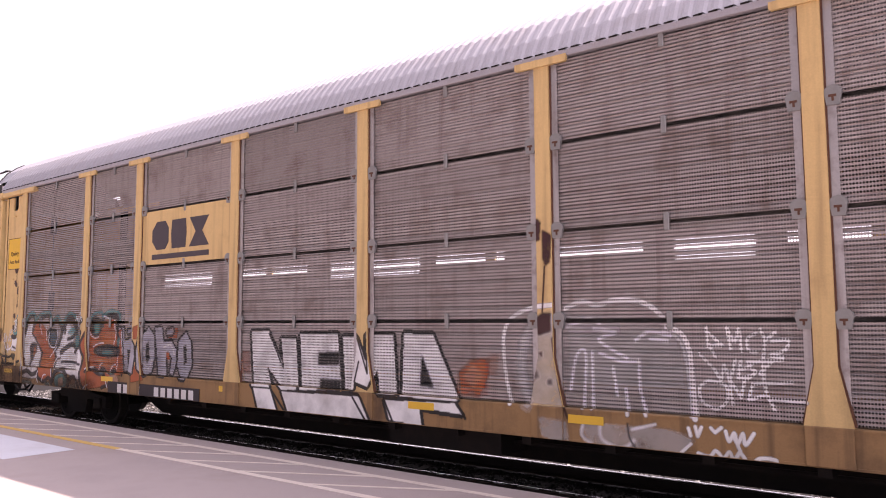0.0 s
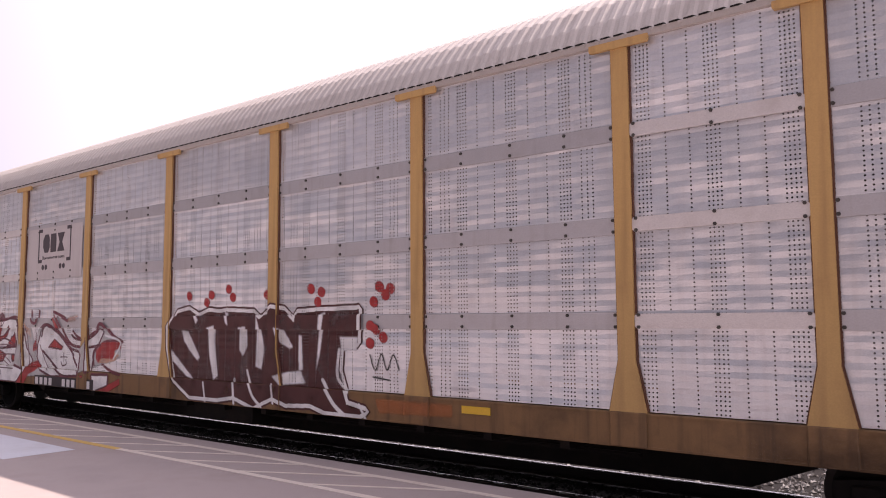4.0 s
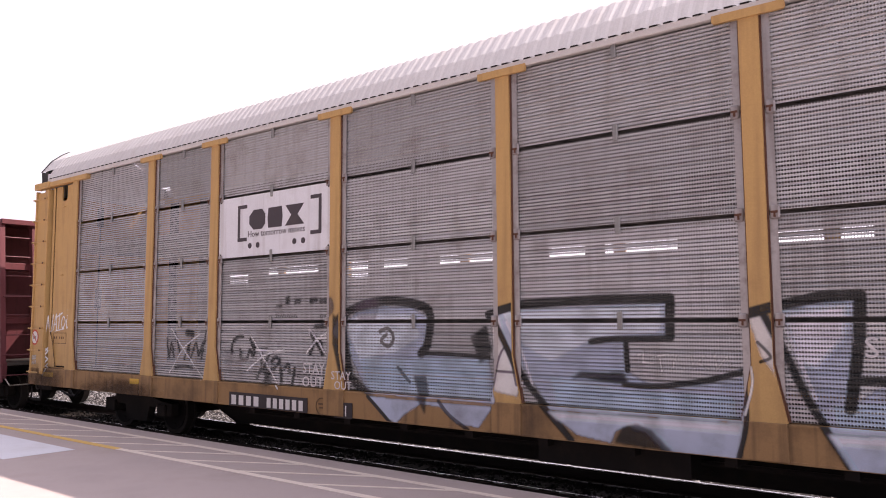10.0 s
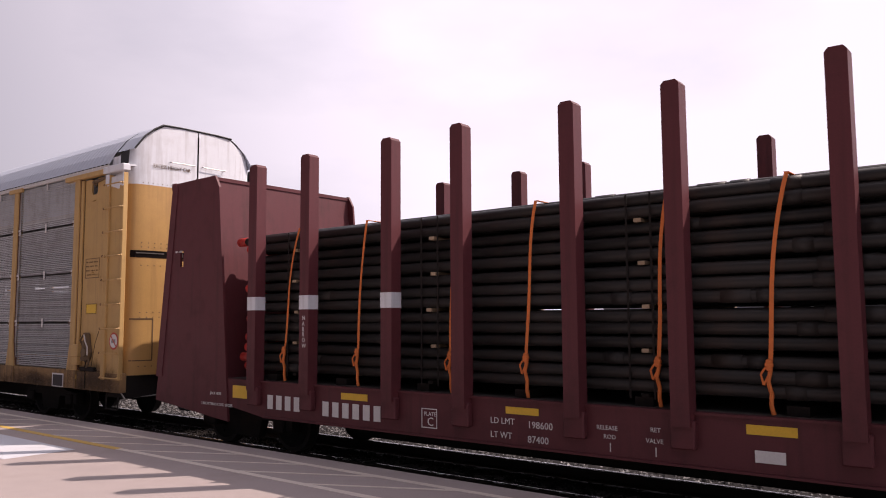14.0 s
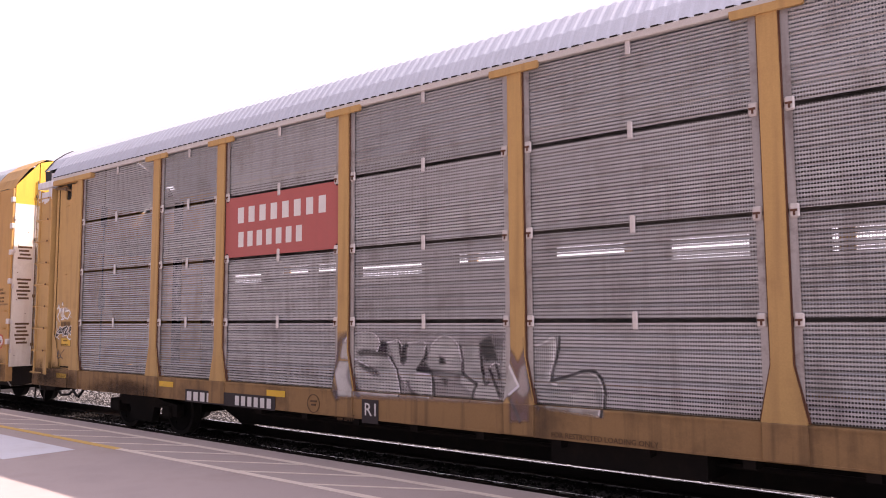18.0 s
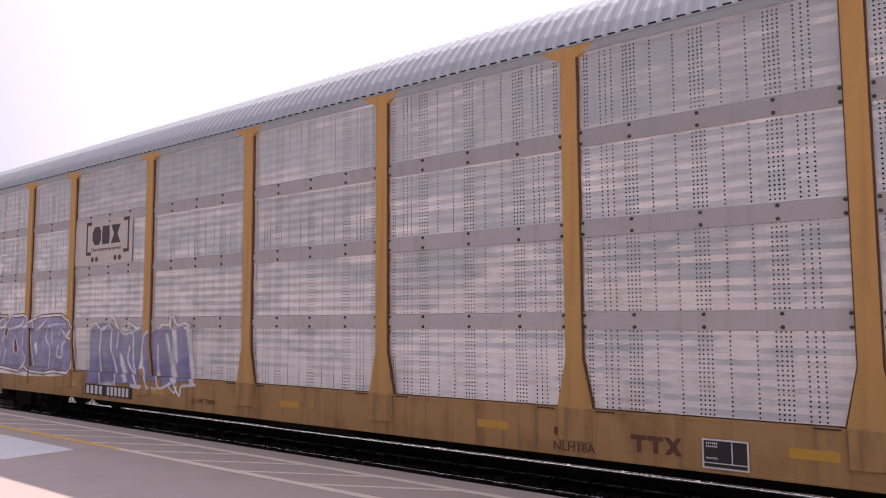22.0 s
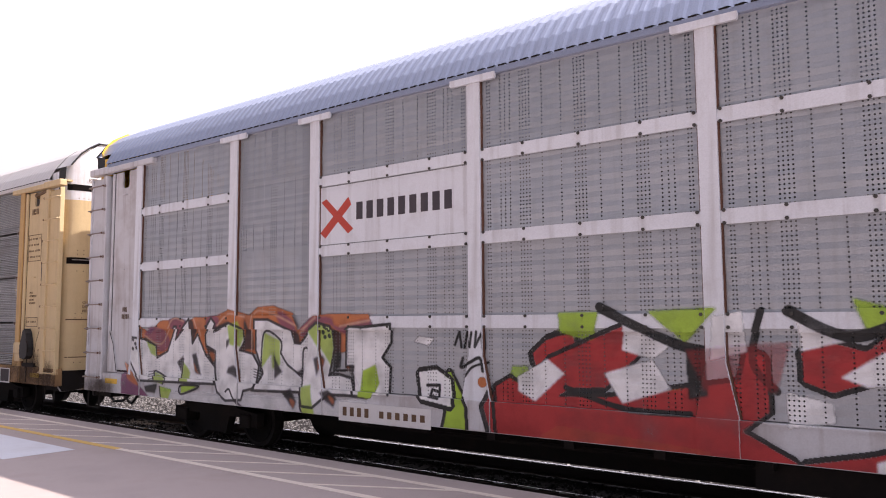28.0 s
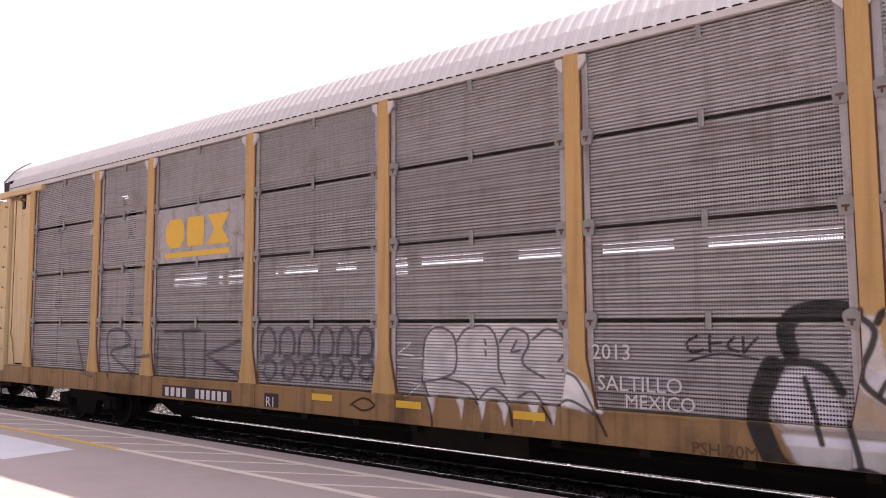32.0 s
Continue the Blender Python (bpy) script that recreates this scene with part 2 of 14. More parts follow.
M["pipe"] = surface("black_coated_pipe", (0.024, 0.022, 0.021), 0.48, dirt=0.5, grime=(0.060, 0.036, 0.027), scale=2.0, vary=0.9, spec=0.28)
M["pipe_cap"] = surface("red_plastic_cap", (0.50, 0.035, 0.025), 0.45, dirt=0.3, grime=(0.12, 0.03, 0.03), vary=0.5)
M["lumber"] = surface("pale_lumber", (0.40, 0.30, 0.20), 0.8, dirt=0.3, grime=(0.15, 0.1, 0.07), scale=9, vary=0.4)
M["strap"] = surface("orange_strap", (0.75, 0.20, 0.05), 0.7, dirt=0.2, grime=(0.3, 0.1, 0.04))
M["hopper"] = surface("grey_paint", (0.33, 0.35, 0.39), 0.5, dirt=0.3, grime=(0.18, 0.16, 0.15), streak=0.35)
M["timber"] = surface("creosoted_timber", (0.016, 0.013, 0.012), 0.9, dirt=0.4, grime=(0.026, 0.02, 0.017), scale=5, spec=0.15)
# tie and bed colours: oily dirt, darkened further for shade under the train
M["tie"] = surface("oily_shaded_tie", (0.018, 0.0145, 0.0125), 0.95, dirt=0.5, grime=(0.03, 0.024, 0.02), scale=3, fine=30, bump=0.4, spec=0.1)
M["bed"] = surface("oily_shaded_track_dirt", (0.014, 0.012, 0.0115), 0.95, dirt=0.4, grime=(0.02, 0.017, 0.015), scale=2, fine=40, bump=0.5, spec=0.15)
M["stone"] = surface("ballast_stone", (0.145, 0.138, 0.134), 0.55, dirt=0.4, grime=(0.05, 0.045, 0.04), scale=6, grain=0.35, island=1.5)
M["asphalt"] = surface("worn_platform_asphalt", (0.385, 0.325, 0.31), 0.85, dirt=0.55, grime=(0.25, 0.205, 0.185), scale=0.8, fine=140, bump=0.35, grain=0.22)
M["concrete"] = surface("pale_concrete", (0.60, 0.61, 0.65), 0.8, dirt=0.4, grime=(0.4, 0.38, 0.37), scale=1.5, fine=90, bump=0.2)
M["paint_white"] = surface("worn_white_line", (0.68, 0.60, 0.53), 0.7, dirt=0.55, grime=(0.50, 0.44, 0.41), scale=7, fine=120)
M["paint_yellow"] = surface("worn_yellow_line", (0.62, 0.40, 0.10), 0.7, dirt=0.5, grime=(0.33, 0.27, 0.19), scale=7, fine=120)


def film_material():
    """Road dirt on paint: dense in the middle of its own space, broken up by noise, gone at one unit from the middle."""
    m = surface("road_grime", (0.080, 0.054, 0.040), 0.85, dirt=0.5, grime=(0.025, 0.018, 0.014), spec=0.15, scale=3.0)
    n, l = links(m)
    co = n.new("ShaderNodeTexCoord")
    out = n.new("ShaderNodeVectorMath")
    out.operation = "LENGTH"
    flat = n.new("ShaderNodeVectorMath")
    flat.operation = "MULTIPLY"
    flat.inputs[1].default_value = (1, 0, 1)
    l.new(co.outputs["Object"], flat.inputs[0])
    l.new(flat.outputs[0], out.inputs[0])
    mp = n.new("ShaderNodeMapping")
    mp.inputs["Scale"].default_value = (3.0, 1.0, 1.1)
    l.new(co.outputs["Object"], mp.inputs[0])
    big = n.new("ShaderNodeTexNoise")
    big.inputs["Scale"].default_value, big.inputs["Detail"].default_value, big.inputs["Roughness"].default_value = 1.6, 9.0, 0.68
    l.new(mp.outputs[0], big.inputs["Vector"])
    a = math_node(m, "SUBTRACT", 1.0, out.outputs["Value"])
    a = math_node(m, "ADD", a, math_node(m, "MULTIPLY", math_node(m, "SUBTRACT", big.outputs["Fac"], 0.5), 1.3))
    ramp = n.new("ShaderNodeMapRange")
    ramp.interpolation_type = "SMOOTHSTEP"
    ramp.inputs["From Min"].default_value, ramp.inputs["From Max"].default_value = 0.0, 0.95
    ramp.inputs["To Max"].default_value = 0.72
    l.new(a, ramp.inputs["Value"])
    rim = math_node(m, "GREATER_THAN", 1.0, out.outputs["Value"])
    soft = math_node(m, "MINIMUM", math_node(m, "MULTIPLY", math_node(m, "SUBTRACT", 1.0, out.outputs["Value"]), 4.0), 1.0)
    k = math_node(m, "MULTIPLY", math_node(m, "MULTIPLY", ramp.outputs[0], soft), rim)
    tr, ms = n.new("ShaderNodeBsdfTransparent"), n.new("ShaderNodeMixShader")
    l.new(k, ms.inputs[0])
    l.new(tr.outputs[0], ms.inputs[1])
    l.new(n["Principled BSDF"].outputs[0], ms.inputs[2])
    l.new(ms.outputs[0], n["Material Output"].inputs[0])
    return m


M["grime_film"] = film_material()
M["ground"] = surface("gravel_ground", (0.15, 0.138, 0.128), 0.9, dirt=0.5, grime=(0.11, 0.10, 0.09), scale=0.6, fine=25, bump=0.8, grain=0.3)


# ---------------------------------------------------------------- mesh helpers
class Geo:
    """Collects plain polygons, then becomes one mesh."""

    def __init__(self):
        self.v, self.f, self.m = [], [], []

    def face(self, pts, mi=0):
        b = len(self.v)
        self.v += [tuple(p) for p in pts]
        self.f.append(tuple(range(b, b + len(pts))))
        self.m.append(mi)

    def box(self, x0, x1, y0, y1, z0, z1, mi=0, c=0.0):
        """A box, with chamfered edges if c is given."""
        if c <= 0:
            b = len(self.v)
            self.v += [(x, y, z) for x in (x0, x1) for y in (y0, y1) for z in (z0, z1)]
            for q in ((0, 1, 3, 2), (4, 6, 7, 5), (0, 4, 5, 1), (2, 3, 7, 6), (0, 2, 6, 4), (1, 5, 7, 3)):
                self.f.append(tuple(b + i for i in q))
                self.m.append(mi)
            return
        b, lo, hi = len(self.v), (x0, y0, z0), (x1, y1, z1)
        idx = {}
        for sx in (0, 1):
            for sy in (0, 1):
                for sz in (0, 1):
                    s = (sx, sy, sz)
                    for a in range(3):
                        p = [(hi[k] if s[k] else lo[k]) if k == a else ((hi[k] - c) if s[k] else (lo[k] + c)) for k in range(3)]
                        idx[s, a] = len(self.v)
                        self.v.append(tuple(p))
        for a in range(3):
            o = [k for k in range(3) if k != a]
            for e in (0, 1):
                q = []
                for u, w in ((0, 0), (1, 0), (1, 1), (0, 1)):
                    s = [0, 0, 0]
                    s[a], s[o[0]], s[o[1]] = e, u, w
                    q.append(idx[tuple(s), a])
                self.f.append(tuple(q))
                self.m.append(mi)
            for u in (0, 1):
                for w in (0, 1):
                    s0, s1 = [0, 0, 0], [0, 0, 0]
                    s0[o[0]] = s1[o[0]] = u
                    s0[o[1]] = s1[o[1]] = w
                    s0[a], s1[a] = 0, 1
                    s0, s1 = tuple(s0), tuple(s1)
                    self.f.append((idx[s0, o[0]], idx[s1, o[0]], idx[s1, o[1]], idx[s0, o[1]]))
                    self.m.append(mi)
        for s in [(x, y, z) for x in (0, 1) for y in (0, 1) for z in (0, 1)]:
            self.f.append((idx[s, 0], idx[s, 1], idx[s, 2]))
            self.m.append(mi)

    def prism(self, outline, lo, hi, axis=1, mi=0):
        """An outline of two coordinates swept along axis from lo to hi."""
        def place(p, d):
            q = list(p)
            q.insert(axis, d)
            return tuple(q)
        b, n = len(self.v), len(outline)
        self.v += [place(p, lo) for p in outline] + [place(p, hi) for p in outline]
        for i in range(n):
            j = (i + 1) % n
            self.f.append((b + i, b + j, b + n + j, b + n + i))
            self.m.append(mi)
        self.f += [tuple(b + i for i in range(n)), tuple(b + n + i for i in reversed(range(n)))]
        self.m += [mi, mi]

    def rod(self, a, e, r, n=8, mi=0, r2=None):
        """A round bar from a to e."""
        a, e = Vector(a), Vector(e)
        w = (e - a).normalized()
        u = w.cross(Vector((0, 0, 1)) if abs(w.z) < 0.9 else Vector((1, 0, 0))).normalized()
        t = w.cross(u)
        b = len(self.v)
        for p, rad in ((a, r), (e, r if r2 is None else r2)):
            for k in range(n):
                g = 2 * math.pi * k / n
                self.v.append(tuple(p + u * (rad * math.cos(g)) + t * (rad * math.sin(g))))
        for k in range(n):
            j = (k + 1) % n
            self.f.append((b + k, b + j, b + n + j, b + n + k))
            self.m.append(mi)
        self.f += [tuple(b + k for k in reversed(range(n))), tuple(b + n + k for k in range(n))]
        self.m += [mi, mi]

    def path(self, pts, r, n=6, mi=0):
        for a, e in zip(pts, pts[1:]):
            self.rod(a, e, r, n, mi)

    def sheet(self, rows, mi=0):
        """Joins rows of points, each as long as the first, into a strip of quads."""
        b, n = len(self.v), len(rows[0])
        for r in rows:
            self.v += [tuple(p) for p in r]
        for i in range(len(rows) - 1):
            for j in range(n - 1):
                k = b + i * n + j
                self.f.append((k, k + 1, k + n + 1, k + n))
                self.m.append(mi)

    def mesh(self, name, mats, smooth=False):
        me = bpy.data.meshes.new(name)
        me.from_pydata(self.v, [], self.f)
        for m in (mats if isinstance(mats, (list, tuple)) else [mats]):
            me.materials.append(m)
        if any(self.m):
            me.polygons.foreach_set("material_index", self.m)
        if smooth:
            me.polygons.foreach_set("use_smooth", [True] * len(me.polygons))
        me.update()
        return me


def part(name, geo, mats, parent, label="", smooth=False):
    """One mesh object under a thing or a part. geo: a Geo, or a finished mesh to share."""
    ob = new(name, geo if isinstance(geo, bpy.types.Mesh) else geo.mesh(name, mats, smooth))
    ob.parent = parent
    return tagged(ob, label)


def thing(name, label, category, group="", m=None):
    ob = tagged(new(name), label, category, group)
    ob.empty_display_size = 0.3
    if m is not None:
        ob.matrix_world = m
    return ob


def lettering(body, x, y, z, size, mat, parent, wide=1.0, name="stencil", bold=0.0):
    """A line of upright writing on a side that faces the platform, from its lower left corner."""
    cu = bpy.data.curves.new(name, "FONT")
    cu.body, cu.size, cu.extrude, cu.offset = body, size, 0.0015, bold
    cu.resolution_u = 2
    cu.materials.append(mat)
    ob = new(name, cu)
    ob.parent = parent
    ob.matrix_basis = pose(x, y, z, 90, 0, 0) @ Matrix.Diagonal((wide, 1, 1, 1))
    return ob


def end_lettering(body, x, y, z, size, mat, parent, wide=1.0, turn=90):
    """A line of writing on a car's front end, from its lower near corner."""
    ob = lettering(body, 0, 0, 0, size, mat, parent, wide)
    ob.matrix_basis = pose(x, y, z, 90, 0, turn) @ Matrix.Diagonal((wide, 1, 1, 1))
    return ob


def bars(geo, x, z, d, count, w, h, gap, mi=0, skew=0.0):
    """A line of unreadable or withheld writing: plain bars, one a character."""
    for i in range(count):
        a = x + i * (w + gap)
        geo.prism([(a, z), (a + w, z), (a + w + skew, z + h), (a + skew, z + h)], -d - 0.003, -d + 0.002, 1, mi)
# ---------------------------------------------------------------- plan of the train
TRACK_Y = 8.66
# way gone by the train at every second second
GONE = [0.0, 11.9, 23.8, 35.73, 47.62, 59.52, 71.51, 83.4, 95.27, 107.28, 119.15, 131.04, 142.98, 155.08, 167.15, 179.28, 191.44]
WHEEL_R = 0.42
MOVING, WHEELSETS = [], []
POSTS = [11.9, 9.07, 7.15, 4.29, 1.43, -1.43, -4.29, -7.15, -9.07, -11.9]
ROWS = [(1.10, 2.003), (2.046, 3.003), (3.046, 4.003), (4.046, 4.962)]
RIB = 0.039


def gone(t):
    """The train's way at t seconds, between the listed ones."""
    i = min(max(int(t / 2), 0), len(GONE) - 2)
    p = [GONE[min(max(k, 0), len(GONE) - 1)] for k in (i - 1, i, i + 1, i + 2)]
    if i == 0:
        p[0] = 2 * p[1] - p[2]
    if i == len(GONE) - 2:
        p[3] = 2 * p[2] - p[1]
    u = t / 2 - i
    return 0.5 * (2 * p[1] + (p[2] - p[0]) * u + (2 * p[0] - 5 * p[1] + 4 * p[2] - p[3]) * u * u + (3 * p[1] - p[0] - 3 * p[2] + p[3]) * u ** 3)


def rolling(ob, x, y, z):
    """Marks a thing that the train carries along the track."""
    ob.matrix_basis = pose(x, y, z)
    MOVING.append((ob, x, y, z))
    return ob


# ---------------------------------------------------------------- ground, track, platform
g = Geo()
g.face([(-2500, -2500, -0.26), (2500, -2500, -0.26), (2500, 2500, -0.26), (-2500, 2500, -0.26)])
ground = tagged(new("ground", g.mesh("ground", M["ground"])), "grey gravel ground of a rail yard", "ground", kind="structure")

g = Geo()
g.box(-140, 60, -60, 6.90, -0.3, 0.2, 0)
platform = tagged(new("pavement", g.mesh("pavement", M["asphalt"])), "worn grey asphalt station platform with hatched edge", "platform", kind="structure")
g = Geo()
g.box(-26, -10.95, 4.27, 5.24, 0.15, 0.204)
part("concrete_slab", g, M["concrete"], platform, "pale concrete panel let into the asphalt")


def line_part(name, pts, mat, label=""):
    g = Geo()
    g.prism([(x, y) for x, y in pts], 0.199, 0.2045, 2)
    return part(name, g, mat, platform, label)


line_part("edge_line", [(-120, 6.45), (50, 6.45), (50, 6.54), (-120, 6.54)], M["paint_white"], "worn white edge line")
line_part("inner_line", [(-10.5, 5.61), (50, 5.61), (50, 5.71), (-10.5, 5.71)], M["paint_white"], "worn white line")
line_part("yellow_line", [(-120, 5.60), (-10.5, 5.60), (-10.5, 5.72), (-120, 5.72)], M["paint_yellow"], "worn yellow safety line")
gs = Geo()
gs.prism([(0, 5.71), (0.12, 5.71), (1.62, 6.45), (1.50, 6.45)], 0.199, 0.2043, 2)
stripe_mesh = gs.mesh("hatch_stripe", M["paint_white"])
for i in range(44):
    st = part("hatch_stripe", stripe_mesh, None, platform)
    st.location.x = -47.75 + i * 1.25

for k, y in enumerate((TRACK_Y - 0.755, TRACK_Y + 0.755)):
    rail = tagged(new("rail"), "steel running rail, rusty web and polished head", "rail", "running rails", kind="structure")
    g = Geo()
    g.prism([(y - 0.07, -0.17), (y + 0.07, -0.17), (y + 0.07, -0.155), (y + 0.01, -0.13), (y + 0.01, -0.04), (y + 0.034, -0.03),
             (y + 0.034, -0.008), (y - 0.034, -0.008), (y - 0.034, -0.03), (y - 0.01, -0.04), (y - 0.01, -0.13), (y - 0.07, -0.155)], -140, 60, 0)
    part("web", g, M["rail"], rail)
    g = Geo()
    g.prism([(y - 0.036, -0.0078)] + [(y + 0.036 * math.sin(a), -0.022 + 0.022 * math.cos(a)) for a in [k * 0.3 - 1.2 for k in range(9)]] + [(y + 0.036, -0.0078)], -140, 60, 0)
    part("head", g, M["railhead"], rail)
gt = Geo()
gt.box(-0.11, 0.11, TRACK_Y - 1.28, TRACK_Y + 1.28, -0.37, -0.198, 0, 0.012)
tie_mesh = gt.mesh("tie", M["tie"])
track = tagged(new("track_bed"), "row of dark creosoted timber ties", "track", kind="structure")
for i in range(130):
    t_ob = part("tie", tie_mesh, None, track)
    t_ob.location.x = -62 + i * 0.54 + random.uniform(-0.02, 0.02)
# loose stones between and beyond the rails
g = Geo()
# dark sheet under all the stones holds the shade of their gaps
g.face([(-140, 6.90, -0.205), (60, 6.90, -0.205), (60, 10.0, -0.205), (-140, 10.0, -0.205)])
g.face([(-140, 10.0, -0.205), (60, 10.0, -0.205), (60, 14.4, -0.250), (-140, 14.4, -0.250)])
part("oily_bed", g, M["bed"], track, "dark oily dirt round the track, with the train's shade in its colour")
rng = random.Random(5)
g = Geo()
for i in range(30000):
    x = rng.uniform(-26, 2.5)
    y = TRACK_Y + rng.choice((rng.uniform(-1.6, 1.6), rng.uniform(0.8, 5.6), rng.uniform(0.8, 5.6)))
    if abs(abs(y - TRACK_Y) - 0.755) < 0.09:
        continue
    # stones under the train take the bed's shade-dark colour
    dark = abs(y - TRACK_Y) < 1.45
    r = rng.uniform(0.014, 0.036)
    c = Vector((x, y, -0.245 + r * rng.uniform(0.2, 0.9) + (0.04 if abs(y - TRACK_Y) < 1.45 else 0.02)))
    b = len(g.v)
    for k in range(6):
        w = [(1, 0, 0), (0, 1, 0), (-1, 0, 0), (0, -1, 0), (0, 0, 1), (0, 0, -1)][k]
        g.v.append(tuple(c + Vector([w[a] * r * rng.uniform(0.55, 1.35) + rng.uniform(-0.3, 0.3) * r for a in range(3)])))
    for q in ((0, 1, 4), (1, 2, 4), (2, 3, 4), (3, 0, 4), (1, 0, 5), (2, 1, 5), (3, 2, 5), (0, 3, 5)):
        g.f.append(tuple(b + j for j in q))
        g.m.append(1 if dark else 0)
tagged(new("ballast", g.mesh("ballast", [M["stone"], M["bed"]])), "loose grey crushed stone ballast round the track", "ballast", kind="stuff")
g = Geo()
for y in (13.4, 14.9, 18.0, 19.5, 23.7, 25.2):
    g.box(-120, 60, y - 0.04, y + 0.04, -0.26, -0.08)
tagged(new("yard_rails", g.mesh("yard_rails", M["rail"])), "rusty rails of the yard tracks beyond", "rail", kind="structure")


# ---------------------------------------------------------------- running gear
def truck_parts(parent, x):
    """A two-axle freight truck: side frames, bolster, springs and two rolling wheelsets."""
    g = Geo()
    for s in (-1, 1):
        y = s * 1.0
        o = [(-1.15, 0.34), (-1.15, 0.56), (-0.75, 0.60), (-0.45, 0.66), (0.45, 0.66), (0.75, 0.60), (1.15, 0.56), (1.15, 0.34), (0.95, 0.34), (0.80, 0.48),
             (0.42, 0.48), (0.34, 0.20), (-0.34, 0.20), (-0.42, 0.48), (-0.80, 0.48), (-0.95, 0.34)]
        n = len(o)
        b = len(g.v)
        for yy in (y - 0.07, y + 0.07):
            g.v += [(x + px, yy, pz) for px, pz in o]
        for i in range(n):
            j = (i + 1) % n
            g.f.append((b + i, b + j, b + n + j, b + n + i))
            g.m.append(0)
        for base in (b, b + n):
            for q in ((0, 1, 2, 14, 15), (2, 3, 13, 14), (3, 4, 10, 11, 12, 13), (4, 5, 9, 10), (5, 6, 7, 8, 9)):
                g.f.append(tuple(base + i for i in q))
                g.m.append(0)
        for k in (-0.2, 0.0, 0.2):
            g.rod((x + k, y, 0.22), (x + k, y, 0.48), 0.07, 8)
        for k in (-0.87, 0.87):
            g.box(x + k - 0.13, x + k + 0.13, y - 0.12, y + 0.12, 0.32, 0.54, 0, 0.02)
    g.box(x - 0.2, x + 0.2, -1.05, 1.05, 0.44, 0.62, 0, 0.02)
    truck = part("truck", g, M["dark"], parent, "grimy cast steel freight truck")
    for k in (-0.87, 0.87):
        ws = part("wheelset", wheel_mesh, None, truck)
        ws.matrix_basis = pose(x + k, 0, WHEEL_R)
        WHEELSETS.append((ws, x + k))


gw = Geo()
gw.rod((0, -1.05, 0), (0, 1.05, 0), 0.08, 10)
for s in (-1, 1):
    gw.rod((0, s * 0.69, 0), (0, s * 0.82, 0), WHEEL_R, 32, 1)
    gw.rod((0, s * 0.66, 0), (0, s * 0.692, 0), WHEEL_R + 0.025, 32, 1)
    gw.rod((0, s * 0.82, 0), (0, s * 0.835, 0), WHEEL_R - 0.07, 24, 0)
    gw.rod((0, s * 0.835, 0), (0, s * 0.88, 0), 0.13, 12, 0)
    for k in range(3):
        a = k * 2.094
        gw.rod((0.24 * math.cos(a), s * 0.834, 0.24 * math.sin(a)), (0.24 * math.cos(a), s * 0.85, 0.24 * math.sin(a)), 0.03, 6, 0)
wheel_mesh = gw.mesh("wheelset", [M["dark"], M["wheel"]])


def coupler_parts(parent, s, reach, start):
    """Draft gear, knuckle, hose and uncoupling lever at one end (s = 1 front, -1 rear)."""
    g = Geo()
    g.box(min(s * start, s * reach), max(s * start, s * reach), -0.16, 0.16, 0.72, 1.0, 0, 0.03)
    g.box(min(s * (reach - 0.1), s * (reach + 0.2)), max(s * (reach - 0.1), s * (reach + 0.2)), -0.24, 0.2, 0.68, 1.04, 0, 0.06)
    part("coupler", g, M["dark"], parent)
    g = Geo()
    pts = [(s * (start - 0.1), -0.35, 0.78), (s * (start + 0.15), -0.38, 0.55), (s * (reach - 0.15), -0.36, 0.36), (s * (reach + 0.1), -0.3, 0.38), (s * (reach + 0.3), -0.28, 0.5)]
    g.path(pts, 0.028, 7)
    part("air_hose", g, M["black"], parent)
    g = Geo()
    g.path([(s * (start + 0.02), -1.42, 0.78), (s * (start + 0.1), -1.35, 0.62), (s * (start + 0.16), -0.3, 0.66), (s * (reach - 0.1), -0.2, 0.92)], 0.014, 6)
    part("uncoupling_lever", g, M["steel"], parent)


# ---------------------------------------------------------------- enclosed car carriers
ROOF = [(-1.50, 5.068), (-1.38, 5.30), (-1.17, 5.58), (-0.96, 5.75), (-0.80, 5.845), (-0.40, 5.86), (0.40, 5.86), (0.80, 5.845), (0.96, 5.75), (1.17, 5.58), (1.38, 5.30), (1.50, 5.068)]
SHARED = {}


def shared(key, build):
    if key not in SHARED:
        SHARED[key] = build()
    return SHARED[key]


def rib_depth(kind, z):
    """How far the sheet of a side stands out at height z."""
    if kind == "grid":
        groove = (z + 0.078) % 0.156 - 0.078
        return 1.458 + 0.0013 * (1 - math.cos(2 * math.pi * z / RIB)) - 0.012 * math.exp(-(groove / 0.012) ** 2)
    u = min(abs(z - b) for b in (2.02, 3.02, 4.02))
    return 1.462 + (0.004 if u < 0.10 else 0.0019 * (1 - math.cos(2 * math.pi * z / 0.118)))


def post_half(z):
    """Half the width of a side post at height z: it flares towards its foot."""
    return 0.095 if z > 1.62 else 0.095 + 0.11 * min(1.0, (1.62 - z) / 0.52)


